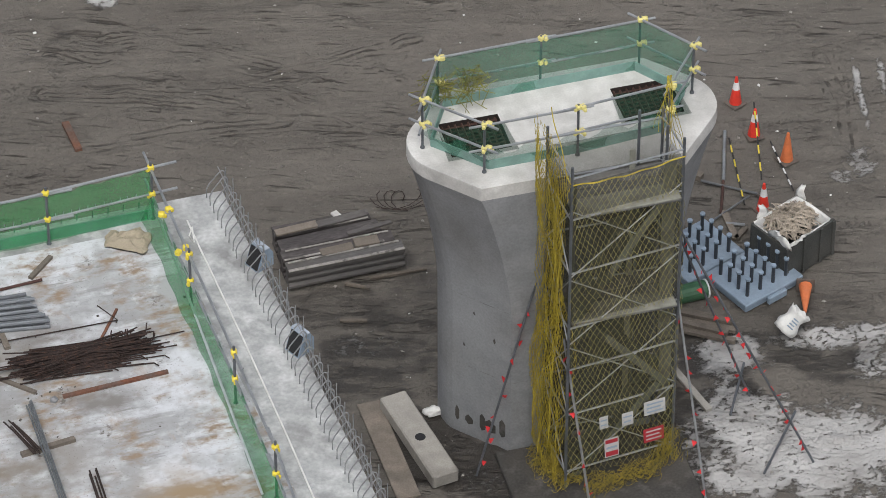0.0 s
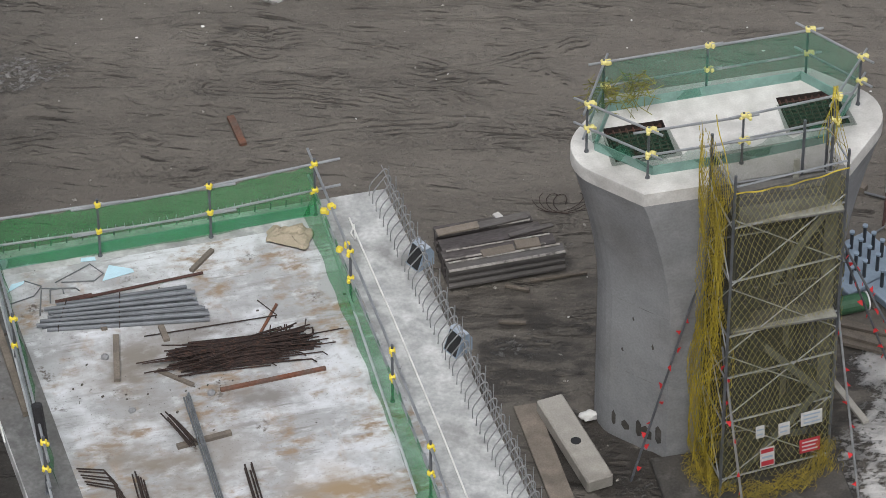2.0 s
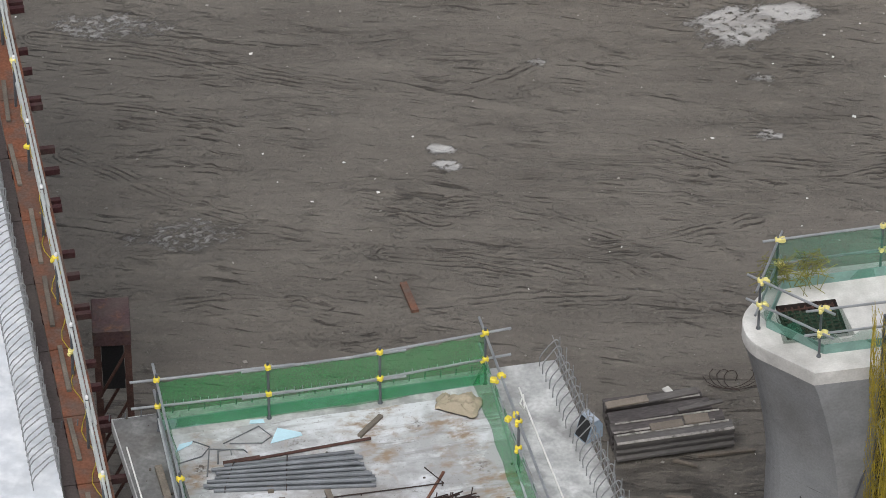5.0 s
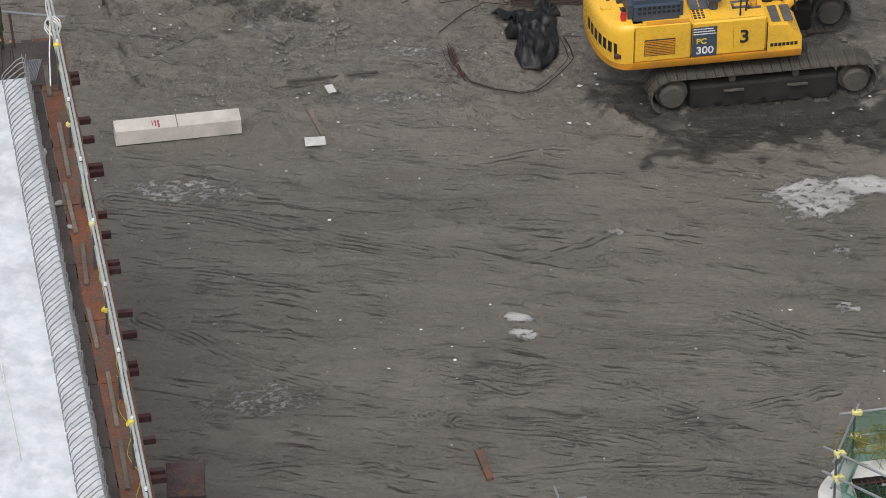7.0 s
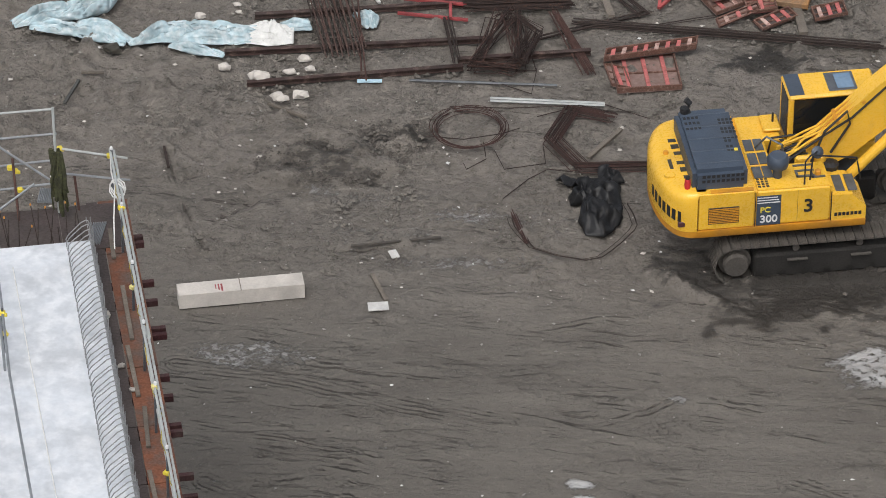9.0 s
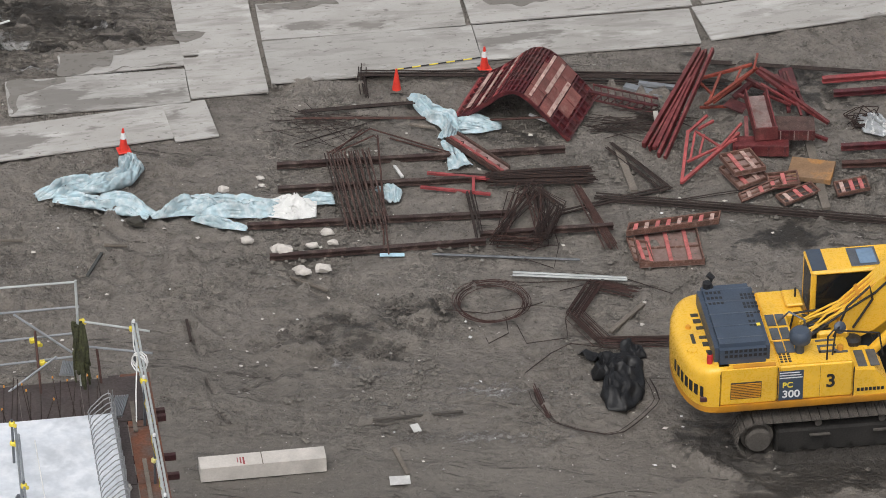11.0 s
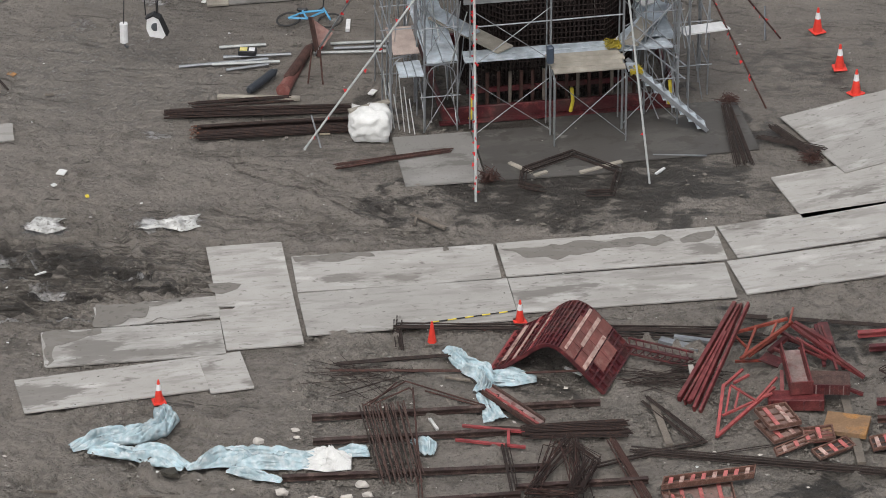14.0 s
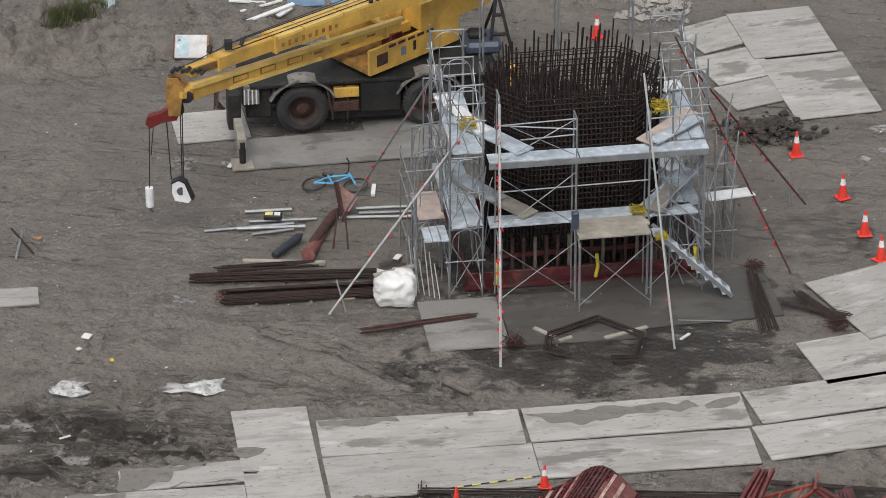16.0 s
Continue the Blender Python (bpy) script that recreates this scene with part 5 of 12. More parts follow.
for k in range(9):
    u, x = rr.uniform(0, 1.0), rr.uniform(-0.25, 0.03)
    pts = [(-0.68 + x + 0.05 * math.sin(z * 2.2 + k) - 0.10 * max(0, 1.6 - z), -2.66 + u + 0.09 * math.sin(z * 1.9 + 2 * k), z) for z in np.arange(rr.uniform(0.1, 1.0), rr.uniform(5.5, 7.4), 0.3)]
    tube(bm, pts, 0.0065, 3, caps=False)
part("bunched_net", bm, "yellow_cord", ynet, "bunched bright yellow net folds")
bm = B()
for k in range(520):
    f = rr.random()
    if f < 0.55:
        c = Vector((-0.85 + 0.5 * f + rr.uniform(-0.25, 0.25), -1.9 - 1.3 * f + rr.uniform(-0.25, 0.2), 0.16 + 0.28 * rr.random()))
    else:
        c = Vector((-0.3 + 3.2 * (f - 0.55), -2.95 + rr.uniform(-0.12, 0.2) + 0.4 * (f - 0.55), 0.16 + rr.uniform(0.0, 0.3)))
    a0, r0 = rr.uniform(0, 6.28), rr.uniform(0.04, 0.12)
    pts = [c + Vector((r0 * math.cos(a0 + 0.5 * t), 0.8 * r0 * math.sin(a0 + 0.5 * t), 0.05 * math.sin(1.1 * t + a0))) for t in range(9)]
    tube(bm, pts, 0.0045, 3, caps=False)
tagged(part("net_fold", bm, "fold_cord", ynet, "heaped yellow net on the footing"), kind="stuff")
bm = B()
for k in range(150):
    c = Vector((1.28 + rr.gauss(0, 0.12), -2.50 + rr.gauss(0, 0.10), 0.22 + 0.75 * rr.random() ** 1.5))
    a0, r0 = rr.uniform(0, 6.28), rr.uniform(0.03, 0.09)
    tube(bm, [c + Vector((r0 * math.cos(a0 + 0.5 * t), 0.7 * r0 * math.sin(a0 + 0.5 * t), 0.10 * math.sin(0.8 * t + a0))) for t in range(8)], 0.0045, 3, caps=False)
tagged(part("net_bunch", bm, "fold_cord", ynet, "bunched yellow net tied at the corner"), kind="stuff")
bm = B()
peak = Vector((1.42, -1.62, 8.55))
for k in range(11):
    foot = Vector((1.50 - 0.06 * k * 0.5, -2.42 + 0.085 * k, 7.35 + 0.03 * math.sin(2.0 * k)))
    tube(bm, [foot.lerp(peak, f) + Vector((0.04 * math.sin(5 * f + k), 0, -0.10 * math.sin(3.14 * f))) for f in np.linspace(0, 1, 7)], 0.006, 3, caps=False)
for f in (0.25, 0.45, 0.65, 0.82):
    tube(bm, [Vector((1.50 - 0.03 * k, -2.42 + 0.085 * k, 7.35)).lerp(peak, f) for k in range(0, 11, 2)], 0.005, 3, caps=False)
part("net_peak", bm, "yellow_cord", ynet, "yellow net drawn up to a post top")
bm = B()
pts = [(-0.62 + 2.1 * f, -2.72 + 0.25 * f, 7.40 - 0.08 * math.sin(f * 3.14) + 0.015 * math.sin(f * 23)) for f in np.linspace(0, 1, 24)]
tube(bm, pts, 0.014, 5)
tube(bm, [(-0.66 - 0.02 * math.sin(9 * f), -2.70 + 1.2 * f, 7.42 + 0.78 * f - 0.12 * math.sin(f * 3.14)) for f in np.linspace(0, 1, 14)], 0.010, 5)
part("net_border", bm, "yellow_cord", ynet, "thick yellow border rope")


def sign(parent, s, z, w, h, red=False, rows=3):
    """A board hung on the net, its unreadable writing as bars."""
    m = Matrix.Translation((-0.62 + 2.1 * s / 2.115, -2.80 + 0.25 * s / 2.115, z)) @ Euler((radians(82), 0, math.atan2(0.25, 2.1))).to_matrix().to_4x4()
    ob = emit("notice_board", box(B(), -w / 2, -h / 2, 0, w / 2, h / 2, 0.012, bevel=0.004), "sign_red" if red else "sign_white")
    ob.matrix_basis = Matrix.Translation((PX, PY, 0)) @ Matrix.Rotation(radians(PTURN), 4, "Z") @ m
    tagged(ob, "small %s notice board hung on the yellow net" % ("red" if red else "white"), "notice board", "notices on the net")
    for k in range(rows):
        y = h * (0.5 - (k + 0.8) / (rows + 0.6))
        part("text_bar", box(B(), -w * 0.38, y - h * 0.05, 0.012, w * (0.38 - 0.1 * (k % 2)), y + h * 0.05, 0.015), "sign_white" if red else "blue_grey", ob)
    return ob


sign(tower, 0.68, 1.62, 0.17, 0.27, rows=2)
sign(tower, 1.15, 1.55, 0.22, 0.28, rows=2)
sign(tower, 1.68, 1.66, 0.42, 0.30, rows=3)
sign(tower, 1.68, 0.98, 0.40, 0.30, red=True, rows=3)
big = sign(tower, 0.85, 0.95, 0.28, 0.42, rows=1)
part("red_band", box(B(), -0.12, 0.10, 0.012, 0.12, 0.18, 0.016), "sign_red", big)
part("red_band", box(B(), -0.12, -0.18, 0.012, 0.12, -0.08, 0.016), "sign_red", big)

bm = B()
box(bm, -1.6, -4.2, -0.3, 1.75, -1.41, 0.10, bevel=0.03)
footing = tagged(emit("footing_slab", bm, "footing_dark"), "flat dusty grey concrete footing slab before the pier", "footing")
footing.matrix_basis = pose(PX, PY, 0, 0, 0, PTURN)

PENNANT = None


def flagged_pole(p, q, r=0.024, mat="galvanised", flags=12, size=1.0, label="slanting steel tube prop strung with red pennants", lo=0.05, hi=0.97, feet=0):
    """A slanting prop with small red flags along it."""
    global PENNANT
    bm = B()
    tube(bm, [p, q], r, 8)
    ob = tagged(emit("prop", bm, mat), label, "scaffold prop", "slanting props")
    rr = random.Random(int(abs(p[0] * 100 + q[1] * 10)))
    for k in range(flags):
        f = lo + (hi - lo) * (k + rr.uniform(0.2, 0.8)) / flags
        if PENNANT is None:
            b = B()
            vs = [b.verts.new(v) for v in ((0, 0, 0), (0.11, 0.01, -0.03), (0.02, 0.015, -0.12), (0, 0.012, 0), (0.11, 0.022, -0.03), (0.02, 0.027, -0.12))]
            for fc in ((0, 1, 2), (5, 4, 3), (0, 3, 4, 1), (1, 4, 5, 2), (2, 5, 3, 0)):
                b.faces.new([vs[i] for i in fc])
            fl = part("pennant", b, "flag_red", ob, "small red pennant")
            PENNANT = fl.data
        else:
            fl = new("pennant", PENNANT)
            fl.parent = ob
        c = Vector(p).lerp(Vector(q), f)
        fl.matrix_basis = pose(c.x, c.y, c.z + 0.02, rr.uniform(-30, 30), rr.uniform(-30, 30), rr.uniform(0, 360))
    return ob


flagged_pole((1.89, 66.35, 4.91), (0.61, 65.41, 0.00), mat="grey_steel", flags=13)
flagged_pole((2.15, 65.20, 3.58), (2.68, 64.48, 0.00), flags=9)
flagged_pole((4.14, 66.00, 4.22), (4.78, 64.70, 0.00), flags=9)
flagged_pole((4.16, 66.30, 5.29), (6.79, 65.77, 0.00), mat="grey_steel", flags=20)
flagged_pole((4.23, 66.40, 4.87), (5.70, 67.55, 0.00), mat="grey_steel", flags=12)
bar("cross_tube", "thin steel tube crossing a prop at a yellow clamp", "tube", [(5.87, 65.47, 0.00), (6.52, 67.00, 0.12)], 0.024, "grey_steel")
bar("cross_tube", "thin steel tube crossing a prop at a yellow clamp", "tube", [(5.32, 67.02, 0.00), (5.62, 68.20, 0.23)], 0.024, "grey_steel")

# ---- near deck: rails, nets, starter bars ----
d1 = lambda a, d, z=0.0: (*on1(a, d), DECK + z)
drail = thing("guard_rail", "grey tube guard rail with yellow clamps round the deck", "guard rail")
FEET1 = [(-8.74, 56.47, 8.0), (-9.54, 59.33, 8.0), (-10.24, 61.72, 8.0), (-8.44, 62.20, 8.0), (-6.62, 62.75, 8.0), (-4.90, 63.40, 8.0), (-4.17, 61.21, 8.0), (-3.36, 58.84, 8.0), (-2.64, 56.64, 8.0), (-2.25, 55.27, 8.0)]
guard_rail(drail, FEET1, 1.13, over=0.45, cap=0.12)
for p, q in (((-4.87, 63.41, 8.00), (-2.86, 56.45, 8.00)), ((-10.24, 61.72, 8.00), (-8.42, 55.41, 8.00))):
    for h in (0.28,):
        bm = B()
        tube(bm, [(p[0], p[1], p[2] + h), (q[0], q[1], q[2] + h)], 0.022, 8)
        part("rail", bm, "rail_tube", drail)
bm = B()
A, Z = Vector(FEET1[2]), Vector(FEET1[5])
slab_between(bm, A, Z, 0.03, 0.22)
part("toe_board", bm, "teal_board", drail, "grey green toe board")
for k in range(4):
    coupler(drail, tuple(Vector(FEET1[5]).lerp(Vector(FEET1[6]), 0.25 + 0.22 * k) + Vector((0, 0, 1.1 if k % 2 else 0.57))), "coupler", 30 * k)

bm = B()
for a, b in zip(FEET1[2:5], FEET1[3:6]):
    for k in range(1, 13):
        p = Vector(a).lerp(Vector(b), k / 13.0) + Vector((0, 0, 0.56))
        tube(bm, [p, p + Vector((0.012 * math.sin(k * 3), 0, 0.075))], 0.007, 4)
tagged(part("tie_ends", bm, "galvanised", drail, "pale cut ends of cable ties"), kind="stuff")

gnet = thing("safety_net", "bright green safety net hung from the deck rails", "safety net")
up = Vector((0, 0, 1.12))
bm = B()
sheet(bm, [Vector(f) + up for f in FEET1[2:6]], [Vector(f) + Vector((0, 0, 0.03)) for f in FEET1[2:6]], 44, 0.008, 6, 2, sag=0.08)
part("net_sheet", bm, "green_net", gnet)
bm = B()
inw = Vector((*(-ACROSS * 0.20), 0.02))
sheet(bm, [Vector(f) + Vector((0, 0, 0.62)) for f in FEET1[5:]], [Vector(f) + inw for f in FEET1[5:]], 60, 0.014, 6, 5, sag=0.12)
part("net_sheet", bm, "green_net", gnet)
bm = B()
inw = Vector((*(ACROSS * 0.2), 0.02))
sheet(bm, [Vector(f) + Vector((0, 0, 0.95)) for f in FEET1[:3]], [Vector(f) + inw for f in FEET1[:3]], 40, 0.02, 6, 9, sag=0.08)
part("net_sheet", bm, "green_net", gnet)


def stirrup_bm(wide=1.0):
    """A barrier stirrup: a foot inside the edge, a sloping shoulder, and a leg down the outer edge."""
    bm = B()
    tube(bm, [(-0.31 * wide, 0, 0), (-0.31 * wide, 0, 0.20), (-0.27 * wide, 0, 0.30), (-0.10 * wide, 0, 0.53), (-0.05, 0, 0.57), (-0.01, 0, 0.55), (0.01, 0, 0.50), (0.0, 0, 0.0)], 0.012, 5, caps=False)
    return bm


def starter_bars(label, corner, across, along, count, step, mat="stirrup", wide=1.0):
    ob = thing("barrier_bars", label, "reinforcement")
    mesh = None
    turn = math.degrees(math.atan2(across.y, across.x))
    for k in range(count):
        p = corner + along * (0.12 + step * k)
        if mesh is None:
            b = part("stirrup", stirrup_bm(wide), mat, ob)
            mesh = b.data
        else:
            b = new("stirrup", mesh)
            b.parent = ob
        b.matrix_basis = pose(p.x, p.y, DECK, random.uniform(-3, 3), random.uniform(-3, 3), turn + random.uniform(-5, 5))
    for da, h in ((0.015, 0.2), (0.015, 0.40), (0.06, 0.55)):
        bm = B()
        a, z = corner - across * da, corner - across * da + along * (0.2 + step * count)
        tube(bm, [(a.x, a.y, DECK + h), (z.x, z.y, DECK + h)], 0.008, 5)
        part("lacing_bar", bm, mat, ob)
    for k in range(0, count, 2):
        p = corner + along * (0.25 + step * k)
        bm = B()
        tube(bm, [(p.x, p.y, DECK - 0.05), (p.x, p.y, DECK + 0.72 + 0.05 * (k % 3))], 0.009, 5)
        part("upright_bar", bm, mat, ob)
    return ob


starter_bars("grey bent barrier stirrups along the deck edge", C1, ACROSS, ALONG, 56, 0.205)
stubs = thing("edge_stubs", "row of short bar stubs along the deck end", "reinforcement")
for k in range(28):
    p = on1(1.2 + 0.27 * k, 0.04)
    bm = B()
    tube(bm, [(p.x, p.y, DECK), (p.x + 0.01, p.y + 0.02, DECK + 0.13)], 0.012, 5)
    part("stub", bm, "bar_grey", stubs)


def void_box(c, turn):
    """A sheet steel box former at the deck edge; a black panel stands for its shaded open side."""
    ob = thing("anchor_box", "open blue grey sheet steel box at the deck edge", "box former", *c, turn, "anchor boxes")
    part("shell", loft(B(), [[(-0.24, y, 0), (0.20, y, 0), (0.20, y, 0.30), (0.10, y, 0.44), (-0.05, y, 0.44)] for y in (-0.19, 0.19)]), "blue_grey", ob)
    part("open_face", loft(B(), [[(-0.226 - 0.014, y, 0.03), (-0.222, y, 0.03), (-0.066, y, 0.41), (-0.084, y, 0.41)] for y in (-0.165, 0.165)]), "black", ob, "black panel painted as the shaded opening")
    part("rim", loft(B(), [[(-0.062, y, 0.42), (-0.045, y, 0.46), (0.10, y, 0.455), (0.10, y, 0.443), (-0.04, y, 0.443)] for y in (-0.195, 0.195)]), "coupler_white", ob)
    for b in ob.children:
        b.matrix_basis = Matrix.Diagonal((0.8, 0.85, 0.92, 1.0))
    return ob


MAT["coupler_white"] = material("coupler_white", (0.36, 0.41, 0.48), 0.5, vary=0.1, scale=5, grain=30, bump=0.05)
void_box((-3.06, 62.25, 8.0), 42)
void_box((-2.34, 60.15, 8.0), 42)
bar("white_rope", "white rope laid along the deck strip", "rope", [(-4.32, 63.32, 8.02), (-4.12, 62.73, 8.02), (-3.34, 60.52, 8.02), (-2.53, 58.12, 8.02), (-1.73, 55.63, 8.02)], 0.016, "rope_white")
bar("white_rope", "loose knotted end of white rope", "rope", [(-4.32, 63.31, 8.03), (-4.24, 63.07, 8.03), (-4.27, 62.92, 8.03), (-4.18, 62.74, 8.03), (-4.23, 63.14, 8.03)], 0.014, "rope_white")


def lump(bm, c, size, seed, squash=0.7, level=2):
    """A rough stone or a stuffed sack."""
    r = bmesh.ops.create_icosphere(bm, subdivisions=level, radius=1.0)
    off = Vector((seed * 3.1, seed * 1.7, seed * 0.9))
    for v in r["verts"]:
        n = noise.fractal(v.co * 1.3 + off, 0.8, 2.0, 3)
        p = v.co * (1 + 0.35 * n)
        p.z = max(p.z, -0.55)
        v.co = Vector(c) + Vector((p.x * size[0], p.y * size[1], (p.z + 0.55) * size[2] * squash))
    return bm


def sack(c, size, turn, mat, label, seed, name="sack"):
    bm = B()
    lump(bm, (0, 0, 0), size, seed, 0.6, 3)
    ob = tagged(emit(name, bm, mat, smooth=True), label, "sack")
    ob.matrix_basis = pose(*c, 0, 0, turn)
    return ob


def crumpled_bag(c, w, d, h, turn, mat, label, seed):
    """A half-empty woven bag: a flat pillow with creases and sharp corners."""
    bm = B()
    nx, ny = 12, 8
    for side in (1, -1):
        rows = []
        for j in range(ny + 1):
            row = []
            for i in range(nx + 1):
                u, v = i / nx * 2 - 1, j / ny * 2 - 1
                full = (1 - u ** 4) * (1 - v ** 4)
                f = noise.fractal(Vector((u * 1.6, v * 1.6, seed)), 0.7, 2.0, 3)
                z = h * (0.12 + (0.62 + 0.6 * f) * full) if side > 0 else 0.0
                row.append(bm.verts.new((u * w * (1 - 0.08 * v * v) + 0.05 * f, v * d * (1 + 0.12 * math.sin(2.4 * u)) + 0.04 * f, z)))
            rows.append(row)
        for a, b in zip(rows, rows[1:]):
            for i in range(nx):
                bm.faces.new((a[i], a[i + 1], b[i + 1], b[i]) if side > 0 else (b[i], b[i + 1], a[i + 1], a[i]))
    ob = tagged(emit("sack", bm, mat), label, "sack")
    ob.matrix_basis = pose(*c, 0, 0, turn)
    return ob


crumpled_bag((-5.29, 62.78, 8.012), 0.38, 0.24, 0.22, -12, "sand_sack", "dirty tan sandbag slumped on the deck corner", 3.3)
# bundle of grey tubes
rr = random.Random(21)
near_a, near_b, far_a, far_b = Vector((-9.22, 60.26, 8.00)), Vector((-6.51, 60.64, 8.00)), Vector((-9.11, 60.87, 8.00)), Vector((-6.78, 61.47, 8.00))
for k in range(14):
    f = (k % 9) / 8.0 if k < 9 else (k - 8.5) / 6.0
    up_by = 0.036 if k < 9 else 0.100
    p, q = near_a.lerp(far_a, f), near_b.lerp(far_b, f)
    u = (q - p).normalized()
    p, q = p - u * rr.uniform(-0.12, 0.10), q + u * rr.uniform(-0.16, 0.12)
    bar("steel_tube", "grey galvanised steel tube in a stacked bundle", "steel tube", [(p.x, p.y, 8.012 + up_by), (q.x, q.y, 8.012 + up_by)], 0.034, "tube_grey", "bundle of tubes", 8)
for f in (0.10, 0.47):
    p, q = near_a.lerp(near_b, f), far_a.lerp(far_b, f)
    bar("tie_wire", "thin wire tied round the bundle of tubes", "wire", [(p.x, p.y - 0.04, 8.03), (p.x, p.y, 8.11), (q.x, q.y, 8.13), (q.x, q.y + 0.04, 8.03)], 0.009, "rebar")
plank((-8.34, 60.87, 8.00), (-8.19, 60.33, 8.00), 0.1, 0.06)
plank((-7.99, 60.19, 8.01), (-7.87, 59.10, 8.01), 0.10, 0.06, label="worn pale timber batten on the stained deck")
plank((-6.88, 61.84, 8.01), (-6.57, 62.38, 8.01), 0.08, 0.06)
plank((-9.06, 60.95, 8.01), (-8.47, 61.16, 8.01), 0.09, 0.05, "rust")
bar("steel_tube", "thin rusty steel tube lying on the deck", "steel tube", [(-9.02, 60.93, 8.05), (-6.68, 61.79, 8.05)], 0.026, "rust")
plank((-7.23, 59.39, 8.01), (-6.62, 59.06, 8.01), 0.07, 0.05)
plank((-6.17, 58.96, 8.01), (-4.49, 59.56, 8.01), 0.07, 0.05, "rust_orange", label="long rusty brown bar lying on the deck")
plank((-6.76, 57.59, 8.01), (-5.92, 57.96, 8.01), 0.09, 0.07)
plank((-5.40, 61.08, 8.01), (-5.62, 60.36, 8.01), 0.04, 0.04, "rust_orange")
plank((-7.27, 60.45, 8.01), (-7.14, 60.11, 8.01), 0.1, 0.06)


MAT["clump_dark"] = material("clump_dark", (0.085, 0.074, 0.064), 0.95, vary=0.3, scale=4, grain=30)
MAT["rebar_red"] = material("rebar_red", (0.030, 0.017, 0.014), 0.9, vary=0.4, scale=6, grain=40, bump=0.3, second=(0.10, 0.045, 0.026), amount=0.35)


def bar_heap(name, label, c, turn, count, length, spread, height, mat, seed, r=0.010, bend=0.0, wander=6, group=""):
    """A loose heap of straight and slightly bent reinforcing bars."""
    rr = random.Random(seed)
    ob = thing(name, label, "reinforcement", *c, turn, group)
    for k in range(count):
        ln = length * rr.uniform(0.55, 1.0)
        y, x = rr.gauss(0, spread * 0.45), rr.uniform(-0.22, 0.22) * length
        y = max(-spread, min(spread, y))
        z = r + height * rr.random() * max(0.1, 1 - abs(y) / spread)
        an = radians(rr.gauss(0, wander))
        pts = [(x + t * ln * math.cos(an), y + t * ln * math.sin(an) + bend * rr.uniform(0.4, 1.2) * (t * t - 0.1), z + rr.uniform(0, 0.02)) for t in (-0.5, -0.2, 0.1, 0.5)]
        if rr.random() < 0.2:
            e = pts[-1]
            pts.append((e[0] + 0.05, e[1] + rr.choice((-1, 1)) * 0.14, e[2] + 0.05))
        bm = B()
        tube(bm, pts, r, 5)
        part("bar", bm, mat, ob)
    return ob


bar_heap("rebar_heap", "heap of dark rusty bent bars on the deck", (-5.90, 59.87, 8.012), 16, 190, 1.9, 0.36, 0.26, "rebar_red", 8, r=0.013, wander=6)
bar_heap("rebar_heap", "few long thin bars lying across the heap", (-5.95, 59.83, 8.012), 15, 14, 2.6, 0.30, 0.2, "rebar_red", 9, r=0.012, wander=3)
bar("bent_bar", "single rusty bar bent upright beside the heap", "reinforcement", [(-7.52, 60.18, 8.05), (-5.37, 60.79, 8.05), (-5.71, 60.93, 8.25)], 0.012, "rebar")
bar("bent_bar", "single rusty bar standing up from the heap", "reinforcement", [(-5.39, 60.75, 8.03), (-5.59, 62.20, 7.27)], 0.013, "rebar")
bar("bent_bar", "single rusty bar standing up from the heap", "reinforcement", [(-6.70, 60.40, 8.03), (-6.97, 62.10, 7.05)], 0.013, "rebar")
def bar_bundle(name, label, a, b, count, width, mat, r=0.014, seed=1, fan=0.0, hook=0.0):
    """A bundle of bars from a to b, laid side by side and over one another."""
    rr = random.Random(seed)
    ob = thing(name, label, "reinforcement")
    a, b = Vector(a), Vector(b)
    d = (b - a).normalized()
    s = d.cross(Vector((0, 0, 1))).normalized()
    for k in range(count):
        o = rr.uniform(-0.5, 0.5) * width
        h = r + rr.random() * width * 0.35 * (1 - abs(o) / width)
        p = a + s * o + d * rr.uniform(-0.12, 0.12) + Vector((0, 0, h))
        q = b + s * (o * (1 + fan) + rr.uniform(-0.02, 0.02)) + d * rr.uniform(-0.12, 0.12) + Vector((0, 0, h))
        pts = [p, p.lerp(q, 0.5) + Vector((0, 0, rr.uniform(0, 0.02))), q]
        if hook:
            pts = [p + s * hook * rr.choice((-1, 1)) + Vector((0, 0, 0.02))] + pts
        bm = B()
        tube(bm, pts, r, 5)
        part("bar", bm, mat, ob)
    return ob


bar_bundle("bar_bundle", "small bundle of dark bars on a timber rest", (-6.95, 58.21, 8.10), (-6.51, 57.61, 8.10), 8, 0.18, "rebar", seed=2)
bar_bundle("bar_bundle", "three long dark bars across a timber rest", (-6.71, 58.70, 8.10), (-5.79, 55.71, 8.03), 4, 0.12, "bar_grey", r=0.016, seed=3)
bar_bundle("bar_bundle", "bundle of dark bar ends pointing along the deck", (-5.58, 57.17, 8.05), (-5.05, 55.35, 8.03), 7, 0.18, "rebar", r=0.016, seed=4)
bar_bundle("bar_bundle", "bundle of dark bar ends pointing along the deck", (-7.33, 56.85, 8.05), (-6.87, 55.29, 8.03), 6, 0.16, "rebar", r=0.015, seed=5)
hooks = thing("hooked_bars", "dark bars with long bent hooks lying on the deck", "reinforcement")
